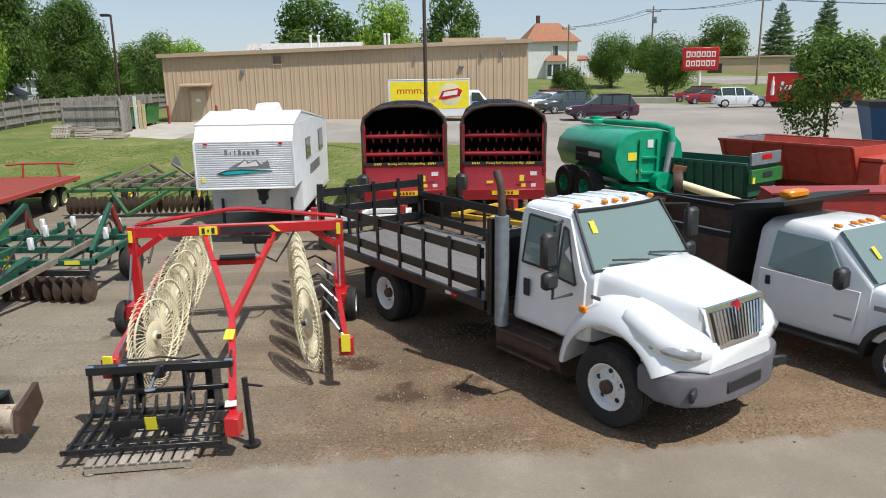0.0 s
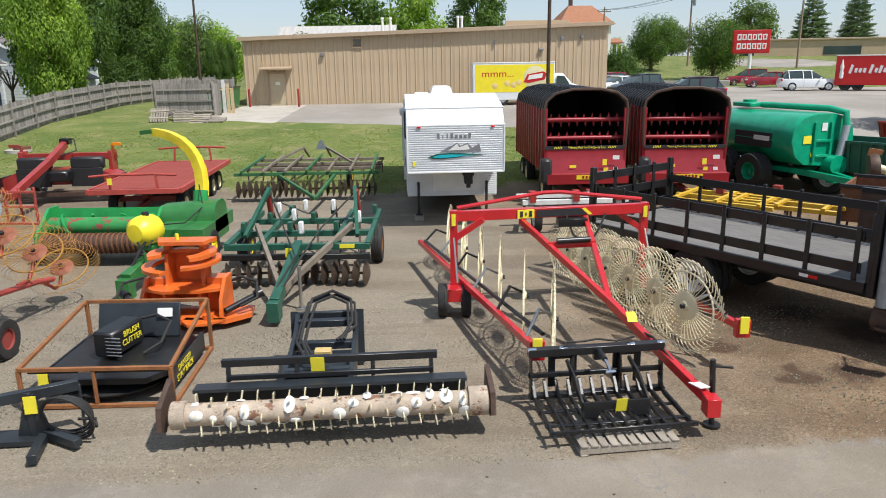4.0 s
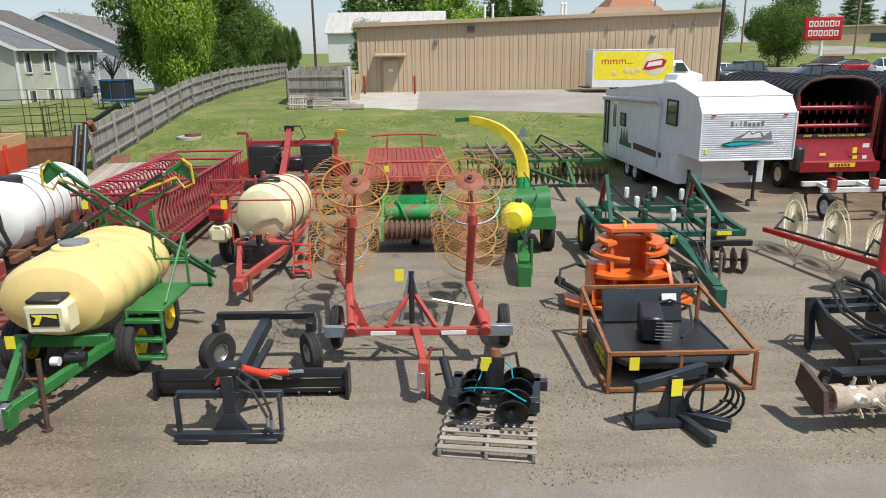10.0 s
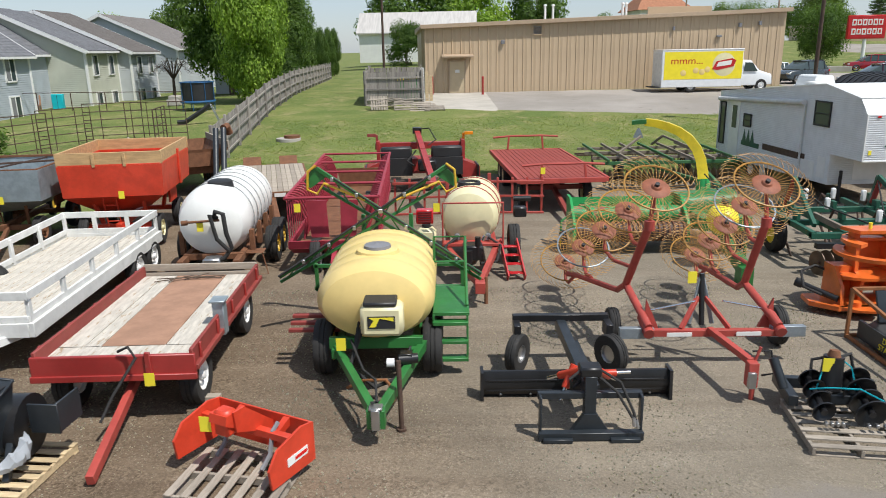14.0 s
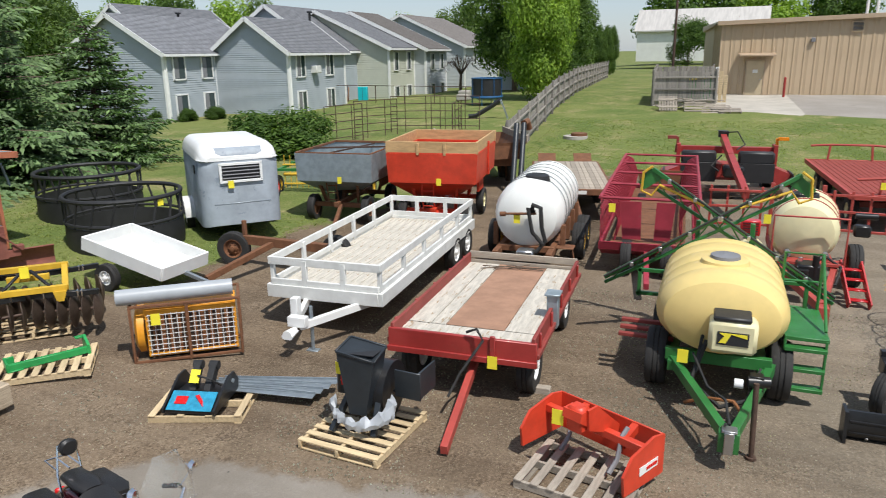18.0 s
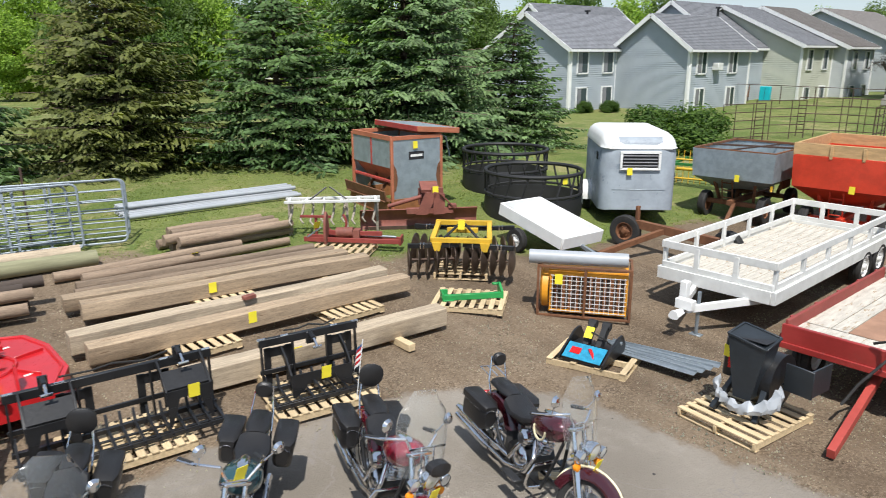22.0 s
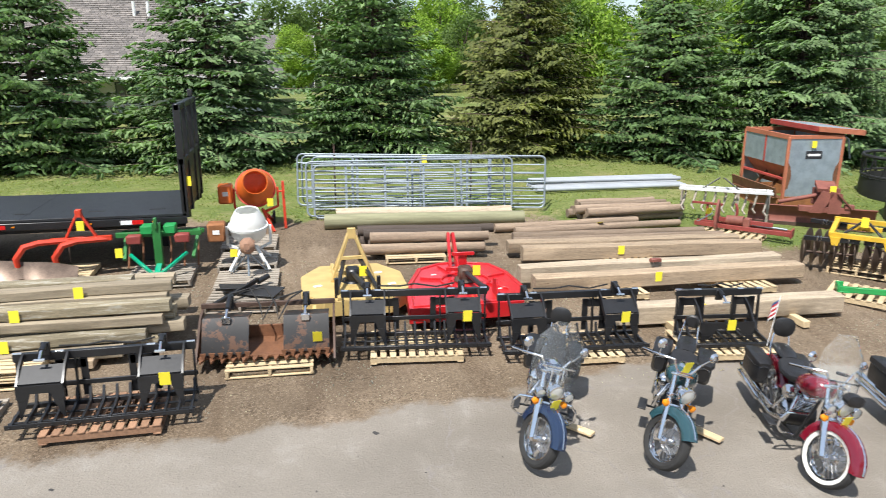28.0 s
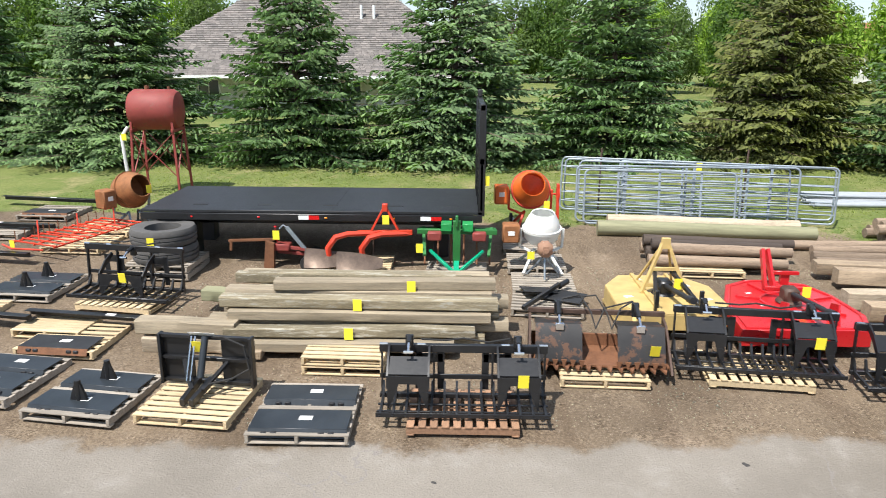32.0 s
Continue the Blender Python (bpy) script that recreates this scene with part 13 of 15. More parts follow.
    if screen:
        rings = []
        H = 0.74 if not cast else 0.66
        for i in range(9):
            v = i / 8
            hw_ = 0.3 * (0.72 + 0.4 * sin(pi * (0.2 + v * 0.6))) * (1 - 0.55 * max(0, v - 0.72) / 0.28)
            row = [(-0.13 - 0.22 * v - 0.1 * abs(u) ** 2, u * hw_, 0.86 + H * v - 0.05 * u * u * v) for u in (x / 4 for x in range(-4, 5))]
            rings.append(row + [(x - 0.006, y, z) for x, y, z in row[::-1]])
        ws = part("windshield", Sh().loft(rings), "glass_clear", o, "clear curved windshield", **at)
        ws.visible_shadow = False
        part("windshield_bracket", Sh().box(-0.235, 0, 1.1, 0.008, 0.48, 0.022, 0.002).box(-0.2, -0.08, 1, 0.008, 0.018, 0.22, 0.002, (0, -18, 0)).box(-0.2, 0.08, 1, 0.008, 0.018, 0.22, 0.002, (0, -18, 0)), "chrome", ws)
    if white:
        part("fork_bag", egg(Sh(), [(-0.12, 0, 1, 0.04, 0.03), (-0.1, 0, 1, 0.13, 0.06), (-0.02, 0, 0.99, 0.13, 0.065), (0.01, 0, 0.98, 0.06, 0.03)]), "leather", o, **at)
    sx_ = -0.02 if screen else -0.3
    tp = turned @ Vector((WB + sx_, 0, 0.74 if screen else 1.1))
    tag(o, tp.x, tp.y, tp.z, 90 + steer, 15, 0.11, 0.17)
    # frame, engine, tank, seat
    part("frame", Sh().tube([(1.25, 0, 0.98), (1.16, 0.06, 0.55), (1.05, 0.1, 0.2), (0.5, 0.12, 0.18), (0.25, 0.12, 0.3), (0.05, 0.11, 0.45)], 0.018).tube([(1.25, 0, 0.98), (1.16, -0.06, 0.55), (1.05, -0.1, 0.2), (0.5, -0.12, 0.18), (0.25, -0.12, 0.3), (0.05, -0.11, 0.45)], 0.018)
         .tube([(1.3, 0, 0.95), (0.9, 0, 0.72), (0.5, 0, 0.6), (0.2, 0, 0.58)], 0.025), "black", o)
    tk = part("fuel_tank", egg(Sh(), [(0.66, 0, 0.74, 0.05, 0.06), (0.72, 0, 0.76, 0.12, 0.1), (0.85, 0, 0.8, 0.17, 0.13), (1.02, 0, 0.84, 0.19, 0.14), (1.14, 0, 0.87, 0.17, 0.13), (1.22, 0, 0.88, 0.11, 0.09), (1.25, 0, 0.88, 0.04, 0.04)]), col, o)
    part("tank_console", egg(Sh(), [(0.8, 0, 0.93, 0.02, 0.015), (0.85, 0, 0.935, 0.05, 0.025), (1.05, 0, 0.975, 0.06, 0.03), (1.12, 0, 0.98, 0.02, 0.015)]), "chrome", tk)
    if trim:
        for k in (-1, 1):
            part("tank_stripe", Sh().ring((0.98, k * 0.175, 0.82), (0, 1, 0), 0.1, 0.012, 18, 5, 0.6, 0.55), trim, tk)
    eg = part("engine", Sh().cyl((0.72, -0.16, 0.36), (0.72, 0.17, 0.36), 0.15, n=20).box(0.58, 0, 0.3, 0.4, 0.26, 0.2, 0.03), "black", o)
    for ang in (-24, 24):
        m = pose(0.76, 0, 0.4, 0, ang, 0)
        cy = Sh()
        for i in range(7):
            cy.box(0, 0, 0, 0.17, 0.18, 0.012, 0.003, m=m @ pose(0, 0, 0.1 + i * 0.024))
        cy.box(0, 0, 0, 0.12, 0.12, 0.2, 0.02, m=m @ pose(0, 0, 0.15))
        cy.box(0, 0, 0, 0.16, 0.14, 0.07, 0.025, m=m @ pose(0, 0, 0.29))
        part("cylinder", cy, "chrome", eg)
    part("air_cleaner", Sh().lathe([(0.001, 0.03), (0.06, 0.028), (0.09, 0), (0.09, -0.05)], (0.76, -0.2, 0.62), (0, -1, 0), 20), "chrome", eg)
    part("side_cover", Sh().lathe([(0.001, 0.05), (0.07, 0.045), (0.13, 0.015), (0.14, 0)], (0.7, -0.16, 0.36), (0, -1, 0), 20).box(0.5, 0.17, 0.32, 0.5, 0.07, 0.2, 0.03), "chrome", eg)
    for k, z1 in ((0, 0.22), (1, 0.32)):
        ex = part("exhaust_pipe", Sh().tube([(0.86 - 0.16 * k, -0.1, 0.62), (0.98 - 0.3 * k, -0.19, 0.5), (0.9 - 0.3 * k, -0.22, 0.32), (0.55, -0.22, z1), (0.1, -0.23, z1), (-0.1, -0.23, z1)], 0.024, 10), "chrome", o)
        part("muffler", Sh().lathe([(0.024, 0), (0.042, 0.06), (0.044, 0.75), (0.036, 0.8), (0.03, 0.76)], (0.2, -0.235, z1), (-1, 0, 0.02), 16), "chrome", ex)
    part("rear_mudguard", guard(Sh(), R + 0.05, 0.2, 20, 190, (0, 0, R + 0.03), side=0.1), col, o)
    part("tail_lamp", Sh().box(-0.37, 0, 0.6, 0.05, 0.1, 0.06, 0.015), "lens_red", o)
    st = part("seat", egg(Sh(), [(0.2, 0, 0.76, 0.1, 0.06), (0.24, 0, 0.77, 0.16, 0.08), (0.4, 0, 0.72, 0.18, 0.06), (0.58, 0, 0.72, 0.14, 0.06), (0.72, 0, 0.77, 0.08, 0.05), (0.75, 0, 0.78, 0.03, 0.02)]), "leather", o)
    part("pillion", egg(Sh(), [(-0.2, 0, 0.83, 0.06, 0.03), (-0.16, 0, 0.835, 0.11, 0.05), (0.1, 0, 0.83, 0.13, 0.05), (0.22, 0, 0.81, 0.09, 0.04)]), "leather", st)
    if rest:
        part("backrest", egg(Sh(), [(x, 0, 1.08, a * rest, c * rest) for x, a, c in ((-0.26, 0.06, 0.06), (-0.25, 0.13, 0.12), (-0.21, 0.14, 0.13), (-0.19, 0.1, 0.1))]), "leather", o)
        part("sissy_bar", Sh().tube([(-0.05, 0.12, 0.6), (-0.2, 0.11, 0.85), (-0.26, 0.08, 1.1), (-0.26, -0.08, 1.1), (-0.2, -0.11, 0.85), (-0.05, -0.12, 0.6)], 0.011, 8), "chrome", o)
    if cast:
        part("luggage_rack", Sh().tube([(-0.2, 0.1, 0.88), (-0.45, 0.1, 0.9), (-0.45, -0.1, 0.9), (-0.2, -0.1, 0.88)], 0.008, 6).tube([(-0.2, 0, 0.88), (-0.45, 0, 0.9)], 0.008, 6), "chrome", o)
    for k in (-1, 1) if bags else ():
        bg = part("saddlebag", egg(Sh(), [(-0.3, k * 0.27, 0.56, 0.07, 0.1), (-0.26, k * 0.27, 0.56, 0.1, 0.15), (0.12, k * 0.27, 0.55, 0.1, 0.15), (0.2, k * 0.27, 0.56, 0.06, 0.09)], p=4), "leather", o, "black studded leather saddlebag")
        part("bag_lid", egg(Sh(), [(-0.31, k * 0.275, 0.68, 0.08, 0.03), (-0.27, k * 0.275, 0.69, 0.115, 0.05), (0.13, k * 0.275, 0.685, 0.115, 0.05), (0.21, k * 0.275, 0.67, 0.07, 0.03)], p=4), "leather", bg)
        studs = Sh()
        for i in range(14):
            studs.box(-0.28 + i * 0.034, k * 0.392, 0.652, 0.01, 0.006, 0.01, 0.002)
            studs.box(0.215, k * (0.2 + i * 0.011), 0.66 - 0.0008 * (i - 7) ** 2, 0.006, 0.008, 0.008, 0.002)
        tagged(part("studs", studs, "chrome", bg), kind="stuff")
    for k in (-1, 1):
        part("foot_board", Sh().box(0.85, k * 0.34, 0.27, 0.28, 0.1, 0.02, 0.008).tube([(0.85, k * 0.3, 0.26), (0.8, k * 0.12, 0.24)], 0.014), "plastic_black", o)
        if screen:
            part("crash_bar", Sh().tube([(1.15, k * 0.05, 0.55), (1.16, k * 0.3, 0.54), (1.16, k * 0.36, 0.46), (1.14, k * 0.36, 0.34), (1.1, k * 0.3, 0.26), (1.05, k * 0.1, 0.22)], 0.015, 8), "chrome", o)
    part("kickstand", Sh().tube([(0.62, 0.16, 0.2), (0.66, 0.26, 0.1), (0.68, 0.33, 0.055)], 0.012, 6), "chrome", o)
    if flag:
        fg = part("flag", Sh().cyl((-0.32, -0.1, 0.75), (-0.34, -0.1, 1.45), 0.005, n=6), "white", o)
        for i in range(7):
            rows = []
            for j in range(6):
                x = -0.34 - 0.04 * j
                rows.append((x, -0.1 + 0.015 * sin(j * 1.4), 1.44 - 0.035 * i - 0.045 * j))
            st_ = Sh()
            for p_, q_ in zip(rows, rows[1:]):
                st_.add([p_, q_, (q_[0], q_[1], q_[2] - 0.035), (p_[0], p_[1], p_[2] - 0.035)], [(0, 1, 2, 3)])
            part("flag_stripe", st_, "blue" if i == 0 else ("red_new" if i % 2 else "paper"), fg)
    side = Vector((-d.y, d.x))
    q = b + d * 0.72 + side * 0.42
    w = thing("wooden_board", q.x, q.y, yaw + 62, "short pale wooden board under a motorcycle kickstand", "board", "boards under the kickstands")
    part("board", Sh().box(0, 0, 0.02, 0.5, 0.11, 0.036, 0.004), "wood_new", w)
    return o


motorcycle((-23.58, -1.23), (-25.08, -0.55), "navy_bike", "navy blue touring motorcycle with windshield and studded saddlebags", steer=38)
motorcycle((-23.3, 0.15), (-24.7, 1.1), "teal_bike", "dark teal cruiser motorcycle with soft black saddlebags", steer=44, screen=False, lamps=False, rest=0.66)
motorcycle((-22.63, 1.68), (-24.1, 2.15), "crimson_bike", "crimson motorcycle with whitewall tyres, windshield and small flag", steer=26, white=True, flag=True)
motorcycle((-22, 3.15), (-24.04, 3.68), "maroon_bike", "maroon and cream touring motorcycle with chrome pipes", steer=24, cast=True, trim="tine_cream", rest=0.6)

# ---- grapples and plates on pallets ----
grapple(-26.78, -2, 83, 2.2, tag_at=1, high=0.7, label="wide black root grapple with two claws on a pale pallet", squeeze=0.55)
grapple(-26.3, 0.28, 86, 2.2, tag_at=1, high=0.7, label="wide black root grapple behind the parked motorcycles", squeeze=0.55)
grapple(-26, 2.6, 82, 1.35, lids=1, high=0.7, label="narrow black root grapple with one claw on a pallet", squeeze=0.55)
grapple(-25.6, -6.05, 90, 2.1, tag_at=1, high=0.68, label="black rock grapple with two claws on a brown pallet", squeeze=0.55, pal="wood_brown")
grapple(-29.05, -11.75, 81, 1.85, lids=1, high=0.75, label="black skeleton grapple with a hydraulic claw on a pallet", squeeze=0.62, tines=11)


def rusty_bucket():
    g = ground_z(-26.6, -4.2)
    pallet(-26.75, -4.12, 88, "wood_new", NEWP, 1.2, 1, z=g)
    o = thing("grapple_bucket", -26.9, -4.15, 86, "worn rusty grapple bucket with two black lids on a pallet", "grapple bucket", "grapples along the lot", z=g + 0.14)
    part("floor_plate", Sh().box(0, 0, 0.06, 1.9, 0.75, 0.04).box(0, 0.33, 0.16, 1.9, 0.04, 0.2), "rust", o)
    for i in range(13):
        part("tooth", Sh().prism([(-0.93 + i * 0.145, -0.35), (-0.83 + i * 0.145, -0.35), (-0.87 + i * 0.145, -0.52), (-0.89 + i * 0.145, -0.52)], "z", 0.04, 0.07), "rust", o)
    for k in (-1, 1):
        part("side_plate", Sh().prism([(0.36, 0), (0.36, 0.55), (0.1, 0.5), (-0.42, 0.1), (-0.5, 0.02)], "x", k * 0.95 - 0.015, k * 0.95 + 0.015), "rust_dark", o)
        lid = part("lid", Sh().loft([[(k * 0.56 + sx * 0.32, yy, zz) for sx, yy, zz in ((-1, y0, z0), (1, y0, z0), (1, y0, z0 - 0.03), (-1, y0, z0 - 0.03))] for y0, z0 in ((0.3, 0.48), (-0.12, 0.56), (-0.4, 0.14))]), "black_rust", o, "scuffed black steel lid with rusty patches")
        for j in range(6):
            x = k * 0.55 - 0.3 + j * 0.12
            part("lid_tooth", Sh().prism([(x - 0.04, 0.16), (x + 0.04, 0.16), (x, 0.04)], "y", -0.44, -0.42), "rust", lid)
        part("hydraulic_cylinder", Sh().cyl((k * 0.55, 0.34, 0.72), (k * 0.55, 0.02, 0.64), 0.035).box(k * 0.55, 0.34, 0.64, 0.1, 0.08, 0.2), "black", lid)
        part("piston_rod", Sh().cyl((k * 0.55, 0.02, 0.64), (k * 0.55, -0.16, 0.58), 0.02, n=8).box(k * 0.55, -0.17, 0.54, 0.12, 0.05, 0.1), "chrome", lid)
    part("top_bar", Sh().box(0, 0.36, 0.58, 1.95, 0.06, 0.07), "rust_dark", o)
    for x in (-0.1, 0.12):
        part("hydraulic_hose", Sh().tube([(-0.5, 0.3, 0.78), (x - 0.15, 0.28, 0.86), (x, 0.1, 0.66), (x + 0.05, -0.1, 0.5), (x + 0.2, 0.2, 0.7), (0.5, 0.3, 0.78)], 0.013, 6), "rubber", o)
    tag(o, 0.72, -0.4, 0.32, 0, 20)


rusty_bucket()


def plate_pallet(x, y, turn, plates, mat="wood_grey", post=False, d=1.22, rust=False):
    """Skid-steer mounting plates laid on a pallet."""
    g = ground_z(x, y)
    pallet(x, y, turn, mat, OLDP if mat == "wood_grey" else NEWP, 1.22, d, z=g)
    for yy, w, dd in plates:
        c = Vector((x, y, 0)) + Matrix.Rotation(radians(turn), 3, "Z") @ Vector((0, yy, 0))
        o = thing("mounting_plate", c.x, c.y, turn, "flat black steel skid-steer mounting plate on a pallet" if not rust else "rust-edged steel skid-steer mounting plate on a pallet", "steel plate", "plates laid on pallets", z=g + 0.125)
        part("plate", Sh().box(0, 0, 0.03, w, dd, 0.012, 0.003), "black_blue" if not rust else "black_matt", o)
        part("front_lip", Sh().prism([(-dd / 2, 0.03), (-dd / 2 - 0.05, -0.06), (-dd / 2 - 0.04, -0.065), (-dd / 2 + 0.012, 0.02)], "x", -w / 2, w / 2), "black_blue" if not rust else "rust", o)
        for k in (-0.34, -0.24, 0.24, 0.34):
            part("slot", Sh().box(k * w, -dd / 2 - 0.03, -0.01, 0.07, 0.03, 0.04), "ink", o)
        plate(o, "paper_label", 0.05, 0.02, 0.039, 0.16, 0.1, "paper", 0, 90, 0.003)
        if post:
            part("gusset", Sh().prism([(-0.12, 0.03), (0.12, 0.03), (0.03, 0.28), (-0.03, 0.28)], "y", -0.02, 0.02).cyl((0, 0, 0.03), (0, 0, 0.3), 0.04), "black", o)


plate_pallet(-25.5, -7.98, 90, [(-0.36, 1.16, 0.46), (0.34, 1.16, 0.4)], d=1.35)
plate_pallet(-25.8, -10.8, 82, [(-0.3, 1.12, 0.42), (0.3, 1.1, 0.42)], d=1.25, post=True)
plate_pallet(-27.4, -11.9, 86, [(-0.3, 1.05, 0.45)], "wood_new", d=1.1, rust=True)
plate_pallet(-26.2, -12.3, 82, [(-0.2, 1.1, 0.45), (0.35, 1.1, 0.4)], d=1.3)
plate_pallet(-29.5, -13.65, 86, [(-0.3, 1.15, 0.45), (0.3, 1.15, 0.45)], d=1.3, post=True)
plate_pallet(-26.9, -14, 84, [(-0.2, 1.1, 0.45)], "wood_new", d=1.2)
plate_pallet(-34.2, -15.9, 88, [(-0.2, 1.1, 0.45)], d=1.2, rust=True)
pallet(-32.7, -16.2, 88, "wood_grey", OLDP)
pallet(-28.3, -14.3, 88, "wood_new", NEWP)
pallet(-27.85, -12.4, 86, "wood_new", NEWP, 1.1, 0.7)


def long_bar(p, q, label, z=0.14):
    """A folded black steel rail lying on a pallet."""
    p, q = Vector(p), Vector(q)
    c = (p + q) / 2
    L = (q - p).length
    o = thing("steel_rail", c.x, c.y, math.degrees(math.atan2(q.y - p.y, q.x - p.x)), label, "steel rail", "long black rails", z=ground_z(c.x, c.y) + z)
    part("web", Sh().box(0, 0, 0.05, L, 0.012, 0.1, 0.003), "black", o)
    part("flange", Sh().box(0, -0.065, 0.105, L, 0.13, 0.01, 0.003), "black", o)
    part("flange", Sh().box(0, 0.07, 0.006, L, 0.13, 0.01, 0.003), "black", o)
    plate(o, "paper_label", 0, -0.06, 0.112, 0.16, 0.08, "paper", 0, 90, 0.003)


RAIL = "long folded black steel rail with a paper label"
long_bar((-28.15, -13), (-27.75, -10.1), RAIL)
long_bar((-28.3, -15.3), (-27.85, -12.8), RAIL)
long_bar((-31.2, -17.3), (-30.75, -14.5), RAIL)
long_bar((-32.9, -17.6), (-32.6, -15), RAIL, 0.16)
long_bar((-35.3, -17.8), (-34.9, -14.95), RAIL)


def post_puller():
    g = ground_z(-25.8, -9.4)
    pallet(-25.75, -9.4, 84, "wood_new", NEWP, 1.2, 1.2, n=9, z=g)
    o = thing("post_puller", -25.95, -9.4, 84, "black hydraulic post puller attachment standing on a pallet", "post puller", z=g + 0.125)
    for k in (-1, 1):
        part("frame_plate", Sh().box(k * 0.4, 0.12, 0.37, 0.42, 0.02, 0.6, 0.008), "black", o)
        part("side_rail", Sh().box(k * 0.62, 0.08, 0.36, 0.04, 0.12, 0.7), "black", o)
        part("jaw", Sh().beam((k * 0.08, 0, 0.12), (k * 0.06, -0.55, 0.06), 0.06, 0.1), "black", o)
    for z in (0.06, 0.38, 0.68):
        part("cross_bar", Sh().box(0, 0.08, z, 1.28, 0.06, 0.05), "black", o)
    part("hydraulic_cylinder", Sh().cyl((0.04, 0, 0.72), (0.04, -0.22, 0.25), 0.045, n=12), "black_blue", o)
    for k in (-0.08, -0.03):
        part("guide_rod", Sh().cyl((k - 0.06, 0, 0.72), (k - 0.06, -0.24, 0.2), 0.012, n=8), "chrome", o)
    bars("brace", Sh().beam((-0.3, 0.05, 0.36), (-0.05, -0.3, 0.12), 0.06, 0.04).beam((0.3, 0.05, 0.36), (0.1, -0.3, 0.12), 0.06, 0.04), "black", o)
    part("hydraulic_hose", Sh().tube([(0.1, 0.05, 0.7), (0.3, -0.05, 0.75), (0.55, 0, 0.62), (0.6, 0, 0.3), (0.4, -0.1, 0.2), (0.15, -0.25, 0.18)], 0.014, 6), "rubber", o)
    plate(o, "paper_label", -0.02, 0.05, 0.72, 0.36, 0.14, "paper", 0, 45, 0.004)
    tag(o, -0.05, -0.06, 0.6, 0, 20)


post_puller()

# ---- timber, logs and gates ----
rnd = random.Random(77)


def baulk(p, q, w, h, z, mat, label, name="timber", group="stacked square timbers", round_=False):
    """A sawn beam or a round post lying from p to q, its underside z above the ground."""
    p, q = Vector(p), Vector(q)
    c = (p + q) / 2
    d = q - p
    L = d.length
    n = 10
    rings = []
    bx, bz = rnd.uniform(-0.02, 0.02), rnd.uniform(-0.012, 0.012)
    k = 12 if round_ else 8
    for i in range(n + 1):
        u = i / n
        y = (u - 0.5) * L
        ox, oz = bx * sin(pi * u), bz * sin(2 * pi * u)
        tp = 1.0 - (0.16 * u if round_ else 0)
        ring = []
        if round_:
            for j in range(k):
                a = 2 * pi * j / k
                r = w / 2 * tp * (1 + rnd.uniform(-0.05, 0.05))
                ring.append((ox + r * cos(a), y, h / 2 + oz + r * sin(a)))
        else:
            e = 0.018
            for sx, sz, first in ((-1, -1, 0), (1, -1, 1), (1, 1, 0), (-1, 1, 1)):
                for t in ((1, 0), (0, 1)) if first else ((0, 1), (1, 0)):
                    ring.append((ox + sx * (w / 2 - e * t[0]) + rnd.uniform(-0.004, 0.004), y, h / 2 + oz + sz * (h / 2 - e * t[1]) + rnd.uniform(-0.004, 0.004)))
        rings.append(ring)
    ob = new(name, Sh().loft(rings).data(name, mat))
    ob.location = (c.x, c.y, ground_z(c.x, c.y) + z)
    ob.rotation_euler = (0, 0, math.atan2(d.y, d.x) - pi / 2)
    return tagged(ob, label, "timber" if not round_ else "log", group)


BEAM = "long weathered square timber beam lying on the gravel"
for p, q, w, h, z in (((-26.98, 1.25), (-26.78, 5.35), 0.32, 0.31, 0.07), ((-28.42, 0.43), (-28.22, 5.7), 0.29, 0.27, 0.13), ((-28.86, 0.3), (-28.7, 5.55), 0.28, 0.3, 0.13),
                      ((-30.05, 0.75), (-29.55, 5.74), 0.28, 0.27, 0.13), ((-30.55, 0.6), (-30.1, 5.6), 0.28, 0.23, 0.13)):
    ob = baulk(p, q, w, h, z, "timber_pale" if h > 0.28 else "timber", BEAM)
    if p[1] != 0.3 and p[1] != 0.6:
        tag(ob, w / 2 + 0.01, 2.75 - (p[1] + q[1]) / 2, h - 0.09, 90)
for x, y in ((-28.45, 1.9), (-28.35, 4.4), (-29.95, 2.9)):
    pallet(x, y, 2, "wood_new", NEWP)
for x, y in ((-26.85, 2.2), (-26.8, 4.4), (-30.0, 4.8)):
    st = thing("sticker_block", x, y, 0, "short wooden bearer under the timber beams", "wood block", "bearers under the beams")
    part("block", Sh().box(0, 0, 0.06, 1, 0.12, 0.115), "wood_new", st)
for p, q, r, z in (((-31.1, 0.9), (-30.85, 5.76), 0.24, 0), ((-31.45, 1.0), (-31.2, 5.5), 0.22, 0.02), ((-31.9, 1.2), (-32.0, 5.35), 0.2, 0), ((-32.2, 0.8), (-32.3, 4.4), 0.2, 0.02)):
    ob = baulk(p, q, r, r, z, "log", "brown round wooden post lying on the gravel", "log", "round posts on the gravel", True)
    if p[1] == 1.2:
        tag(ob, 0.03, 0, r + 0.01, 90, 70)
bk = thing("brick", -28.62, 2.9, 5, "loose red brick lying on a timber beam", "brick", z=ground_z(-28.8, 2.9) + 0.43)
part("block", Sh().box(0, 0, 0.03, 0.1, 0.21, 0.06), "red_rust", bk)
for i in range(8):
    x = -33.4 + (i % 4) * 0.26 + (0.13 if i > 3 else 0)
    baulk((x, 3.0 + rnd.uniform(-0.1, 0.3)), (x - 0.05, 5.6 + rnd.uniform(-0.3, 0.2)), 0.22, 0.22, 0.0 if i < 4 else 0.19, "log", "weathered round wooden post in a low pile", "log", "low pile of round posts", True)
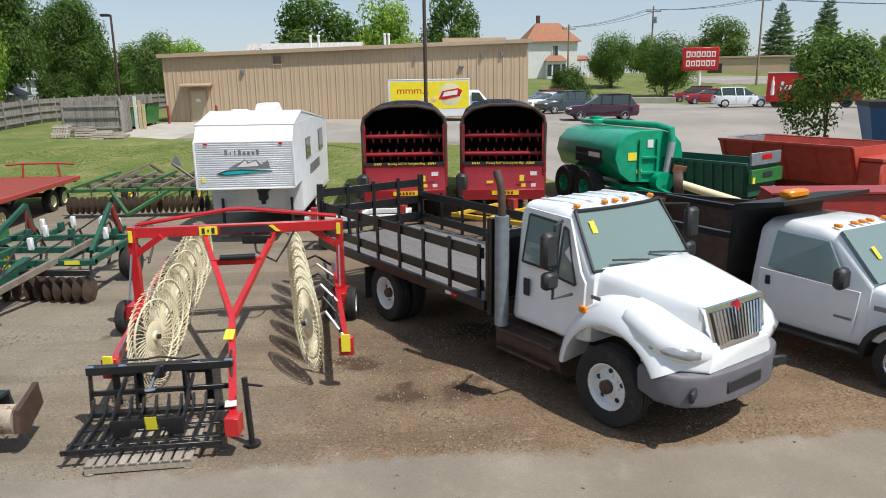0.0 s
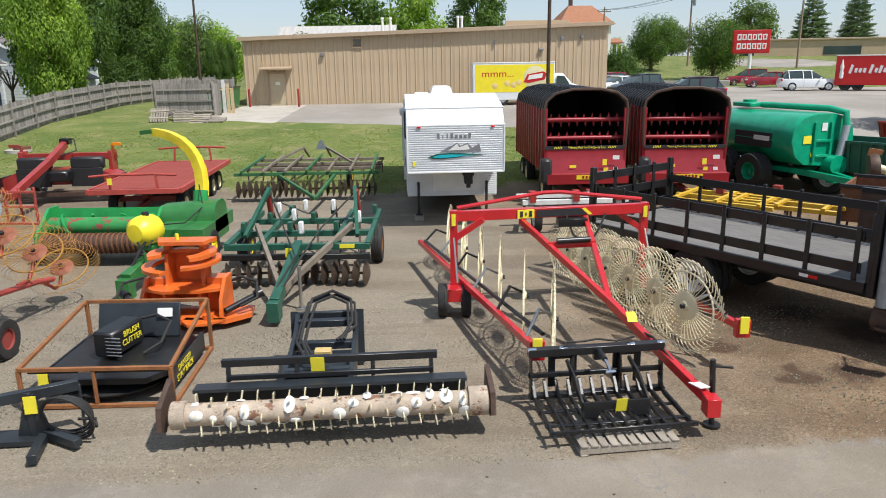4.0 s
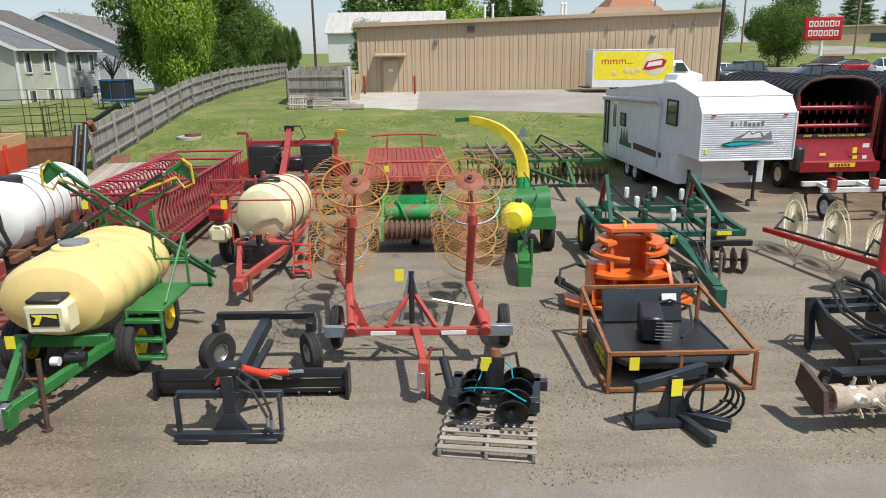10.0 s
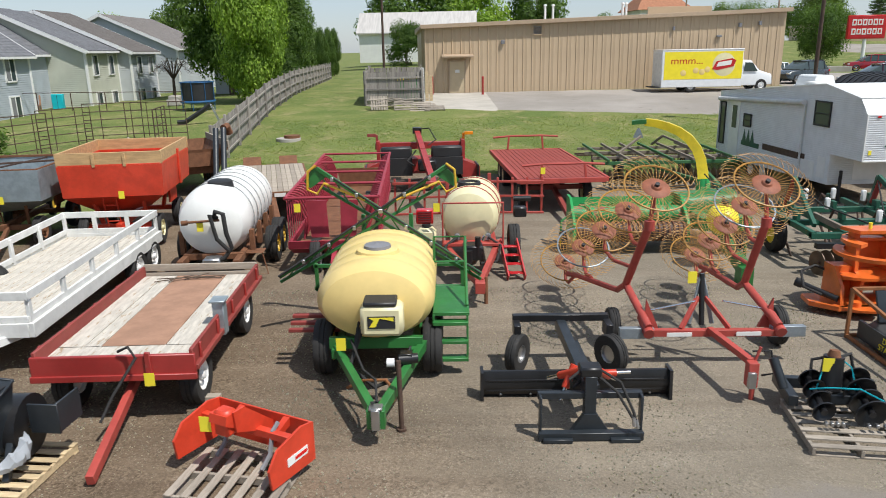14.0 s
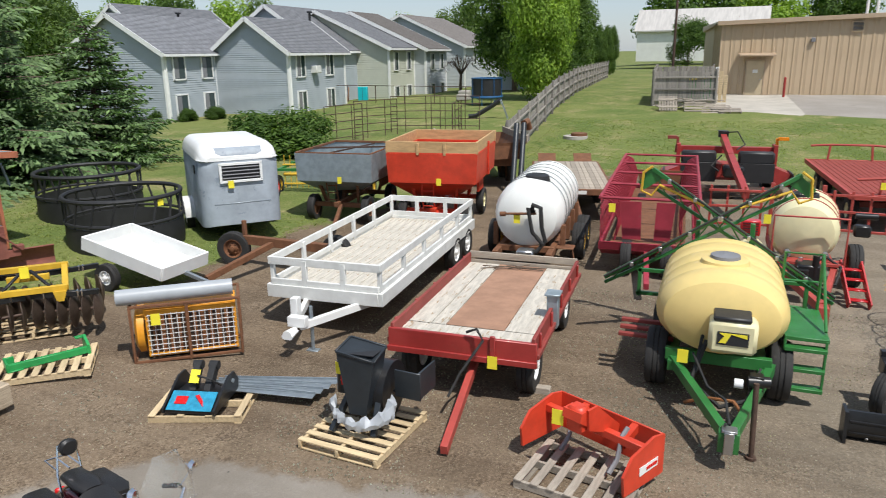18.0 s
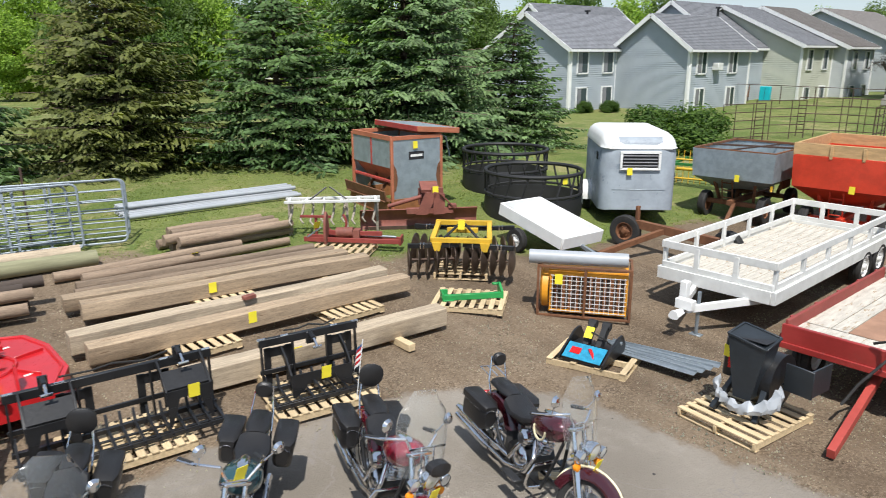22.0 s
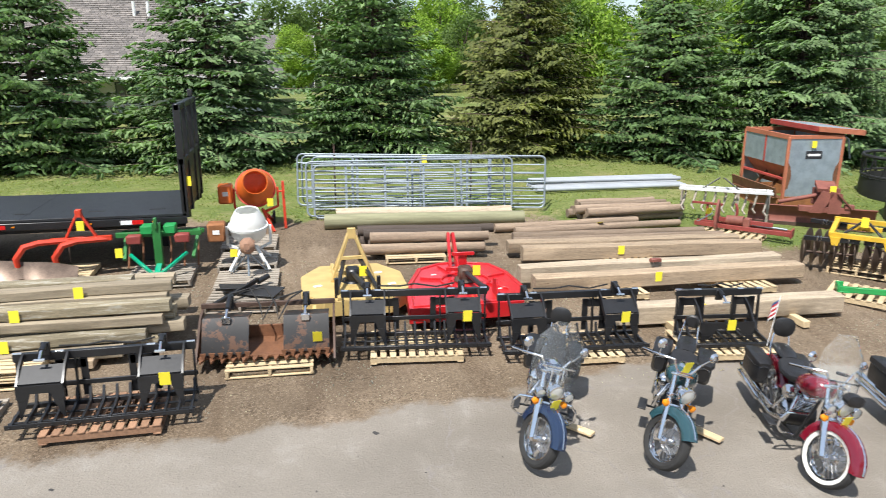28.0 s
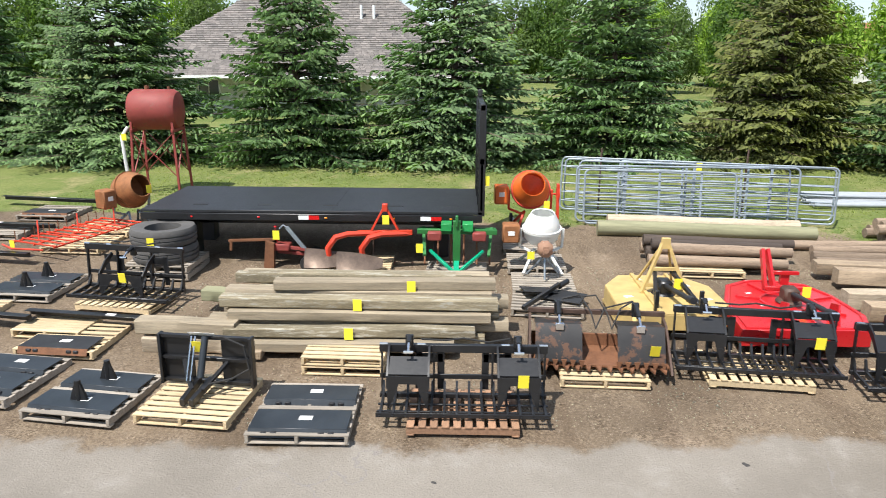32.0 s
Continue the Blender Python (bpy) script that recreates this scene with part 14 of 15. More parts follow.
for i in range(7):
    x = -31.6 + (i % 4) * 0.25 + (0.12 if i > 3 else 0)
    baulk((x, -2.3 + rnd.uniform(-0.15, 0.15)), (x + 0.25, 0.4 + rnd.uniform(-0.3, 0.2)), 0.23, 0.23, 0.12 if i < 4 else 0.31, "log_dark" if i % 3 else "log", "dark creosoted round post on a pallet", "log", "dark posts on a pallet", True)
pallet(-30.9, -1.3, 86, "wood_new", NEWP)
baulk((-33.15, -3), (-32.8, 1.7), 0.36, 0.34, 0, "log_green", "thick greenish treated utility pole section", "log", "thick treated poles", True)
baulk((-33.55, -2.7), (-33.2, 1.5), 0.36, 0.34, 0.02, "timber_pale", "thick pale split utility pole section", "log", "thick treated poles", True)
for i in range(8):
    x = -36.6 + (i % 5) * 0.2
    o = thing("steel_pipe", x, 5.4, 88 + rnd.uniform(-1.5, 1.5), "long pale galvanised pipe lying in the grass", "pipe", "white pipes in the grass", z=ground_z(x, 5.4) + 0.05 + (0.15 if i > 4 else 0))
    part("pipe", Sh().lathe([(0.055, -2.3), (0.055, 2.3), (0.045, 2.3), (0.045, -2.3)], (0, 0, 0.055), (1, 0, 0), 12, True), "pvc", o)


def farm_gate(x, y, L, turn, lean, high=1.3, mat="galv_gate", n=6):
    o = thing("farm_gate", x, y, turn, "galvanised tubular farm gate leaning in a stack", "gate", "stack of farm gates", z=ground_z(x, y) + 0.06)
    o.rotation_euler[0] = radians(lean)
    r, h = 0.12, L / 2
    pts = []
    for cx, cz, a0 in ((h - r, high - r, 0), (-h + r, high - r, 90), (-h + r, r, 180), (h - r, r, 270)):
        pts += [(cx + r * cos(radians(a0 + 30 * k)), 0, cz + r * sin(radians(a0 + 30 * k))) for k in range(4)]
    part("gate_frame", Sh().tube(pts, 0.024, 8, True), mat, o)
    for i in range(1, n):
        part("rail", Sh().cyl((-h, 0, high * i / n), (h, 0, high * i / n), 0.016, n=8), mat, o)
    for k in (-0.5, 0, 0.5):
        part("upright", Sh().box(k * h * 1.1, 0.012, high / 2, 0.05, 0.012, high), mat, o)
    return o


g0 = farm_gate(-34.5, -0.5, 6.3, 76, -7)
farm_gate(-34.25, -0.75, 5, 79, -8)
farm_gate(-33.95, -0.9, 4.9, 88, -9)
farm_gate(-34.85, -0.35, 6.3, 78, -6, 1.22)
farm_gate(-33.7, -1.5, 3.4, 84, -11, 1.25)
tag(g0, 0.1, -0.05, 1.2)
for y in (-2.6, 1.0):
    o = thing("t_post", -35.2, y, 0, "thin upright rusty steel fence post", "fence post", "fence posts holding the gates")
    part("post", Sh().box(0, 0, 0.8, 0.04, 0.04, 1.6), "rust_dark", o)

TIM = "weathered grey-brown square timber in a stack"
for row in range(22):
    layer, j = min(row // 5, 4), row % 5
    x, z = -27.05 - 0.34 * j - (0.15 * layer if j < 4 else 0.06), 0.12 + 0.165 * layer
    y0, y1 = -9.45 + rnd.uniform(-0.6, 0.5), -5.85 + rnd.uniform(-0.5, 0.55)
    if layer == 4:
        x, y0 = -27.75 - 0.36 * j, -8.9
    ob = baulk((x + rnd.uniform(-0.08, 0.08), y0), (x + rnd.uniform(-0.1, 0.1), y1), rnd.uniform(0.2, 0.28), rnd.uniform(0.14, 0.165), z, ("timber_grey", "timber_mossy")[row % 2], TIM, "timber", "stack of weathered timbers")
    if row in (5, 15, 20):
        tag(ob, 0.15, 0.4 if row == 20 else 0, 0.08, 90)
for y in (-9.0, -6.6):
    st = thing("bearer", -27.8, y, 0, "wooden bearer under the timber stack", "wood block", "bearers under the timbers")
    part("block", Sh().box(0, 0, 0.06, 1.9, 0.14, 0.115), "timber", st)
baulk((-27.3, -10.85), (-27.2, -9.35), 0.26, 0.22, 0.26, "timber_grey", TIM)
baulk((-27.25, -10.75), (-27.2, -9.3), 0.26, 0.24, 0, "timber_pale", TIM)
baulk((-28.7, -10.35), (-28.6, -9.7), 0.24, 0.2, 0.2, "log_green", TIM)
for z in (0, 0.14):
    pallet(-26.75, -7.7, 88, "wood_new", NEWP, 1.15, 0.5, n=4, z=ground_z(-26.75, -7.7) + z)


# ---- mowers, mixers and the flatbed ----
def rotary_mower(x, y, turn, mat, W, L, label, tower):
    o = thing("rotary_mower", x, y, turn, label, "rotary mower", "rotary mowers side by side", z=ground_z(x, y) + 0.03)
    a, b = W / 2, L / 2
    oct_ = [(-a, -b * 0.55), (-a, b * 0.4), (-a * 0.6, b), (a * 0.6, b), (a, b * 0.4), (a, -b * 0.55), (a * 0.62, -b), (-a * 0.62, -b)]
    if tower:
        dk = part("deck", Sh().prism(oct_, "z", 0.36, 0.38), mat, o)
    else:
        oct_ = [(-1.1, -1.3), (0.75, -1.15), (0.95, -0.5), (0.85, 0.45), (0.62, 1), (0.1, 1.18), (-0.35, 1.12), (-0.75, 0.8), (-1.05, -0.2)]
        dk = part("deck", Sh().prism(oct_, "z", 0.34, 0.36), mat, o)
        part("rim_bead", Sh().tube([(p[0] * 0.93, p[1] * 0.93, 0.365) for p in oct_], 0.018, 6, True), mat, dk)
        part("ring_bead", Sh().ring((0, 0, 0.37), (0, 0, 1), 0.42, 0.025, 24, 6), mat, dk)
        for i in range(7):
            t = 2 * pi * (i + 0.3) / 7
            part("stiffener", Sh().beam((0.42 * cos(t), 0.42 * sin(t), 0.375), (a * 0.85 * cos(t), b * 0.85 * sin(t), 0.375), 0.02, 0.05), mat, dk)
        for px, py in ((-0.5, 0.4), (-0.45, -0.2), (0.35, 0.62), (0.5, -0.5)):
            plate(o, "decal", px, py, 0.364, 0.1, 0.05, "paper", 20, 90, 0.003)
    for i in range(len(oct_)):
        p, q = oct_[i], oct_[(i + 1) % len(oct_)]
        part("skirt", Sh().beam((*p, 0.24), (*q, 0.24), 0.012, 0.25), mat, dk)
    for k in (-1, 1):
        if tower:
            part("deck_rib", Sh().beam((k * 0.3, -b, 0.4), (k * 0.3, b, 0.4), 0.06, 0.05), mat, dk)
            part("lower_link", Sh().beam((k * 0.12, 0.2, 0.75), (k * 0.34, -b + 0.15, 0.45), 0.06, 0.06).beam((k * 0.34, -b + 0.15, 0.36), (k * 0.34, -b + 0.15, 0.7), 0.06), "black", o)
        part("skid", Sh().box(k * (a - 0.02), -0.1, 0.09, 0.06, L * 0.6, 0.05), mat, o)
    gb = part("gearbox", Sh().box(0, 0, 0.5, 0.24, 0.28, 0.24, 0.04).lathe([(0.2, 0), (0.18, 0.03), (0.12, 0.05)], (0, 0, 0.38), (0, 0, 1), 18), "black" if tower else "rust_dark", o)
    part("drive_shaft", Sh().cyl((0, -0.1, 0.54), (0.06, -b - 0.1, 0.66), 0.04, n=12).cyl((0.06, -b - 0.1, 0.66), (0.08, -b - 0.25, 0.68), 0.055, n=12), "plastic_black", gb)
    yy = 0.1 if tower else 0.3
    for k in (-1, 1) if tower else ():
        bars("hitch_brace", Sh().beam((k * 0.36, yy - 0.1, 0.38), (k * 0.05, yy, 1.2), 0.06, 0.05).beam((k * 0.3, yy + 0.5, 0.4), (k * 0.05, yy, 1.18), 0.04, 0.03), mat, o)
    bars("hitch_top", Sh().box(0, yy, 1.2 if tower else 0.66, 0.14, 0.08, 0.18).box(0, yy - 0.05, 0.78, 0.4, 0.05, 0.06).box(0, yy - 0.08, 0.52, 0.62, 0.06, 0.07), mat, o)
    for px, py in ((-a * 0.7, -b * 0.2), (a * 0.55, b * 0.4), (-a * 0.3, b * 0.75), (a * 0.72, -b * 0.3)):
        if tower:
            plate(o, "decal", px, py, 0.384, 0.14, 0.09, "paper", 20, 90, 0.003)
    tag(o, 0.15, -0.25, 0.62)
    return o


m1 = rotary_mower(-28.68, -2.75, 90, "mustard", 1.75, 1.95, "mustard yellow rotary mower with an A-frame hitch", True)
part("tail_wheel_arm", Sh().beam((-0.7, -0.95, 0.3), (-0.72, -1.2, 0.2), 0.06), "mustard", m1)
m2 = rotary_mower(-28.4, -0.83, 86, "red_new", 1.85, 2.3, "bright red rotary mower with a black drive shaft", False)
for k in (-1, 1):
    part("lift_arm", Sh().beam((-0.1 + k * 0.07, 0.6, 0.38), (-0.13 + k * 0.04, 0.95, 0.98), 0.05, 0.12), "red_new", m2)
    part("hitch_lug", Sh().prism([(-1, 0.36), (-0.6, 0.36), (-0.66, 0.6), (-0.9, 0.66)], "x", k * 0.36 - 0.015, k * 0.36 + 0.015), "red_new", m2)

for y, x in ((-4.58, -29.9), (-4.6, -31.0), (-4.62, -32.1)):
    pallet(x, y, 88, "wood_grey", OLDP, 1.12, 1.05, n=8)
pallet(-29, -4.6, 84, "wood_grey", OLDP, 1.2, 1, n=7)


def loose_plates():
    g = ground_z(-29.0, -4.6) + 0.125
    o = thing("three_point_hitch", -29, -4.55, 84, "folded black three-point hitch frame lying on a pallet", "hitch frame", z=g)
    part("plate", Sh().box(0.2, 0.1, 0.06, 0.75, 0.45, 0.02, 0.004, (4, 0, -20)), "black_matt", o)
    part("plate", Sh().box(-0.2, 0.25, 0.1, 0.6, 0.4, 0.02, 0.004, (-6, 5, 15)), "black_matt", o)
    bars("arm", Sh().beam((-0.45, -0.6, 0.06), (0.15, 0.3, 0.2), 0.06, 0.07).cyl((0.15, 0.3, 0.16), (0.3, 0.5, 0.2), 0.05), "black", o)


loose_plates()


def cement_mixer(x, y, turn, z, drum, frame_mat, label, tilt, R, on_wheels):
    o = thing("cement_mixer", x, y, turn, label, "cement mixer", "cement mixers", z=z)
    c = Vector((0, 0, 0.95))
    ax = Vector((0, -cos(radians(tilt)), sin(radians(tilt))))
    d = part("drum", Sh().lathe([(0.001, -0.34), (R * 0.72, -0.34), (R * 0.95, -0.22), (R, -0.04), (R, 0.06), (R * 0.9, 0.2), (R * 0.64, 0.4), (R * 0.6, 0.38), (R * 0.86, 0.18), (R * 0.9, -0.1), (0.001, -0.28)], c, ax, 28), drum, o)
    part("ring_gear", Sh().lathe([(R, -0.03), (R + 0.03, -0.03), (R + 0.03, 0.03), (R, 0.03)], c, ax, 28, True), frame_mat if on_wheels else drum, d)
    for k in (-1, 1):
        part("yoke_arm", Sh().beam((k * (R + 0.06), 0, 0.95), (k * (R + 0.06), 0.05, 0.5), 0.05, 0.05).beam((k * (R + 0.06), 0.05, 0.5), (k * 0.2, 0, 0.4), 0.05), frame_mat, o)
        bars("leg", Sh().beam((k * 0.12, 0, 0.45), (k * 0.36, -0.4, 0), 0.05).beam((k * 0.12, 0, 0.45), (k * 0.36, 0.4, 0.06), 0.05), frame_mat, o)
    mb = part("motor_box", Sh().box(-R - 0.24, 0.02, 0.84, 0.32, 0.34, 0.42, 0.03), drum if on_wheels else "rust_orange", o)
    plate(mb, "label_plate", -R - 0.24, -0.156, 0.86, 0.12, 0.1, "paper")
    if on_wheels:
        part("tilt_wheel", Sh().ring((R + 0.2, 0, 0.85), (1, 0, 0), 0.2, 0.014, 20, 6).cyl((R + 0.05, 0, 0.85), (R + 0.2, 0, 0.85), 0.02).beam((R + 0.2, -0.2, 0.85), (R + 0.2, 0.2, 0.85), 0.015).beam((R + 0.2, 0, 0.65), (R + 0.2, 0, 1.05), 0.015), frame_mat, o)
        for k in (-1, 1):
            wheel(o, k * 0.38, 0.4, 0.16, 0.16, 0.06, 0.08, "steel", k, turn=90, lugs=0)
    return o


cm = cement_mixer(-33.4, -4.5, 92, ground_z(-33.4, -4.5), "orange", "orange_red", "orange wheeled cement mixer standing in the grass edge", 28, 0.42, True)
tag(cm, 0.3, -0.5, 0.7)
part("side_post", Sh().beam((0.62, -0.1, 0), (0.6, -0.1, 1.1), 0.06, 0.1), "orange_red", cm)
cw = cement_mixer(-30.6, -4.55, 90, ground_z(-30.6, -4.55) + 0.125, "poly_white", "white_old", "white poly tub cement mixer with a rusty motor", 78, 0.34, False)
cw.scale = (1, 1, 0.82)
part("motor", Sh().box(0, -0.62, 0.66, 0.26, 0.3, 0.34, 0.1).lathe([(0.001, 0.02), (0.05, 0.02), (0.05, 0)], (0, -0.77, 0.66), (0, -1, 0), 14), "deck_brown", cw)
part("stand", Sh().tube([(0, -0.6, 0.5), (0, -0.75, 0)], 0.02).tube([(0, -0.6, 0.5), (-0.3, -0.4, 0)], 0.02).tube([(0, -0.6, 0.5), (0.3, -0.4, 0)], 0.02), "galv", cw)
tag(cw, -0.25, -0.6, 0.5)
old = cement_mixer(-33.5, -13.65, 150, ground_z(-33.5, -13.65) - 0.12, "rust_orange", "galv", "rusty orange barrel cement mixer on a white stand", 20, 0.4, False)
tag(old, 0.1, -0.5, 1)


def flatbed():
    z = 1.02
    o = thing("flatbed_body", -32.1, -8.97, 90, "black steel flatbed truck body with a tall headboard", "flatbed")
    L, W = 6.6, 2.5
    part("deck", Sh().box(0, 0, z, L, W, 0.05, 0.006), "deck_black", o)
    for k in (-1, 1):
        part("rub_rail", Sh().box(0, k * (W / 2 + 0.01), z - 0.1, L, 0.06, 0.14, 0.01), "black", o)
        part("frame_rail", Sh().box(0, k * 0.45, z - 0.28, L - 0.3, 0.09, 0.26), "black", o)
        for x in (-2.6, 2.5):
            part("support_stand", Sh().box(x, k * 0.5, 0.34, 0.3, 0.3, 0.7, 0.01), "black_matt", o)
    for i in range(14):
        part("cross_member", Sh().box(-L / 2 + 0.25 + i * (L - 0.5) / 13, 0, z - 0.1, 0.07, W, 0.1), "black", o)
    for x in (-2.3, -1.0, 0.3, 1.6, 2.7):
        part("stake_pocket", Sh().box(x, -0.75, z + 0.028, 0.3, 0.04, 0.012, 0.002), "black_matt", o)
        part("side_marker", Sh().box(x, -W / 2 - 0.045, z - 0.1, 0.05, 0.02, 0.03, 0.006), "lens_red" if x < 0 else "amber", o)
    part("deck_seam", Sh().box(0.4, 0, z + 0.027, 0.012, W, 0.004, 0.001), "black_matt", o)
    for x in (-0.05, 2.3):
        part("reflector", Sh().box(x - 0.08, -W / 2 - 0.045, z - 0.1, 0.2, 0.008, 0.08, 0.001), "white", o, "white reflector strip")
        part("reflector", Sh().box(x + 0.12, -W / 2 - 0.045, z - 0.1, 0.2, 0.008, 0.08, 0.001), "lens_red", o, "red reflector strip")
    x = L / 2 - 0.02
    hb = part("headboard", Sh().box(x, 0, z + 0.5, 0.06, W, 0.9, 0.01), "black", o, "tall black steel headboard")
    for k in (-1.0, -0.4, 0.4, 1.0):
        part("headboard_post", Sh().box(x, k * (W / 2 - 0.06), z + 1, 0.13, 0.12, 2.1, 0.01), "black", hb)
    for zz in (z + 1.0, z + 2.0):
        part("headboard_rail", Sh().box(x, 0, zz, 0.1, W, 0.12, 0.01), "black", hb)
    for i in range(9):
        part("headboard_bar", Sh().box(x, -1.0 + i * 0.25, z + 1.5, 0.03, 0.03, 1), "black", hb)
    part("top_lamp", Sh().box(x, 0.9, z + 2.15, 0.1, 0.14, 0.16, 0.02), "black_matt", hb)
    tag(hb, x + 0.08, -W / 2 + 0.04, 1.65, 0)


flatbed()


def fuel_tank():
    x, y = -37.2, -14.45
    o = thing("fuel_tank", x, y, 92, "faded red fuel tank raised on a red steel tower", "fuel tank")
    poly_tank(o, (0, 0, 2.3), (1, 0, 0), 0.56, 1.4, "red_old", "tank", bands=0)
    for sx in (-0.55, 0.55):
        for sy in (-0.42, 0.42):
            part("leg", Sh().beam((sx * 1.15, sy * 1.25, 0), (sx, sy, 2), 0.06, 0.06), "red_old", o)
        part("saddle", Sh().box(sx, 0, 1.76, 0.06, 1, 0.08), "red_old", o)
        part("cross_brace", Sh().beam((sx * 1.1, -0.5, 0.5), (sx, 0.44, 1.7), 0.035, 0.02).beam((sx * 1.1, 0.5, 0.5), (sx, -0.44, 1.7), 0.035, 0.02), "red_old", o)
    for sy in (-1, 1):
        part("cross_brace", Sh().beam((-0.62, sy * 0.5, 0.5), (0.55, sy * 0.44, 1.7), 0.035, 0.02).beam((0.62, sy * 0.5, 0.5), (-0.55, sy * 0.44, 1.7), 0.035, 0.02), "red_old", o)
    part("filler_cap", Sh().cyl((-0.2, 0, 2.84), (-0.2, 0, 2.94), 0.06).cyl((0.4, 0, 2.84), (0.4, 0, 2.92), 0.04), "rust", o)
    part("hose", Sh().tube([(-0.7, -0.3, 1.85), (-0.85, -0.4, 1.6), (-0.8, -0.45, 1), (-0.75, -0.45, 0.3)], 0.05, 8), "white_old", o)
    tag(o, -0.75, -0.5, 1.6)


fuel_tank()

gz = ground_z(-30.5, -11.7)
for k in range(2):
    pallet(-30.5, -11.7, 88, "wood_grey", OLDP, 1.25, 1.1, z=gz + 0.14 * k)
for k in range(2):
    o = thing("tyre", -30.5 + 0.03 * k, -11.7, 30 * k, "large worn grey truck tyre in a stack of two", "tyre", "two stacked tyres", z=gz + 0.265 + 0.33 * k)
    t = tyre_shape(0.6, 0.33, 0.33, 0)
    part("tyre_body", t.moved(pose(0, 0, 0.165, 90, 0, 0)), "rubber_grey", o)
    if k:
        tag(o, 0.54, -0.31, 0.14, 60)


# ---- small implements in front of the flatbed ----
def planter_unit():
    g = ground_z(-30.4, -6.15)
    pallet(-30.45, -6.15, 89, "wood_grey", OLDP, 1.16, 1.1, n=8, z=g)
    o = thing("strip_tiller", -30.45, -6.15, 89, "green coulter toolbar with red weight boxes on a pallet", "tillage tool", z=g + 0.125)
    part("toolbar", Sh().box(0, 0.1, 0.72, 1.5, 0.09, 0.09).box(0, 0.5, 0.66, 1.5, 0.08, 0.08), "green", o)
    part("hitch_post", Sh().box(0, -0.1, 0.55, 0.14, 0.12, 0.85).box(0, -0.15, 0.98, 0.05, 0.1, 0.2), "green", o)
    part("tongue", Sh().beam((-0.5, -0.1, 0.4), (0, -0.5, 0.06), 0.05).beam((0.5, -0.1, 0.4), (0, -0.5, 0.06), 0.05).beam((0, -0.1, 0.2), (0, -0.6, 0.04), 0.1, 0.08), "teal", o)
    for k in (-1, 1):
        part("weight_box", Sh().box(k * 0.42, 0, 0.66, 0.26, 0.2, 0.16, 0.02), "red_old", o)
        part("plate", Sh().box(k * 0.2, 0.12, 0.82, 0.2, 0.3, 0.14), "green_bright", o)
        part("side_arm", Sh().beam((k * 0.66, 0.5, 0.7), (k * 0.6, -0.1, 0.3), 0.06), "green", o)
    for i in range(6):
        x = -0.62 + i * 0.25
        part("shank", Sh().tube([(x, 0.4, 0.66), (x, 0.45, 0.4), (x, 0.3, 0.2), (x, 0.2, 0.05)], 0.02, 6), "rust", o)
    tag(o, -0.7, -0.05, 0.42)


def plough():
    g = ground_z(-30.9, -8.0)
    pallet(-30.85, -8, 90, "wood_new", NEWP, 1.2, 0.9, z=g)
    o = thing("mouldboard_plough", -30.6, -7.95, 90, "orange-red two-bottom plough with worn steel mouldboards", "plough", z=g + 0.13)
    for k, x in ((0, -0.62), (1, 0.02)):
        part("beam", Sh().tube([(x, -0.1, 0.1), (x - 0.02, -0.12, 0.35), (x + 0.12, -0.08, 0.55), (x + 0.35, 0, 0.6), (x + 0.85, 0.1, 0.6)], [0.05, 0.06, 0.06, 0.055, 0.05], 8), "orange_red", o)
        rings = []
        for i in range(9):
            u = i / 8
            w = 0.16 * sin(pi * (0.12 + 0.8 * u)) + 0.02
            xx, yy = x - 0.45 + 0.85 * u, -0.25 - 0.2 * k + 0.12 * u
            rings.append([(xx, yy + w, 0.2 + 0.16 * (1 - u)), (xx, yy - 0.02, 0.14 + 0.06 * (1 - u)), (xx, yy - w, 0.02 + 0.03 * u), (xx, yy - w + 0.01, 0.005 + 0.03 * u), (xx, yy, 0.115 + 0.06 * (1 - u)), (xx, yy + w - 0.012, 0.18 + 0.16 * (1 - u))])
        part("mouldboard", Sh().loft(rings), "disc_steel", o, "worn brown steel mouldboard")
    part("cross_beam", Sh().beam((-0.1, 0.1, 0.6), (0.95, 0.1, 0.62), 0.09, 0.09), "orange_red", o)
    part("mast", Sh().beam((0.15, 0.1, 0.62), (0.42, 0.1, 1.12), 0.07, 0.04).beam((0.7, 0.1, 0.62), (0.44, 0.1, 1.12), 0.07, 0.04).box(0.43, 0.1, 1.1, 0.1, 0.12, 0.14), "orange_red", o)
    part("chain", Sh().cyl((0.2, 0.1, 0.58), (0.2, 0.05, 0.2), 0.014, n=6), "rust_dark", o)
    tag(o, 0.45, 0.02, 0.88)


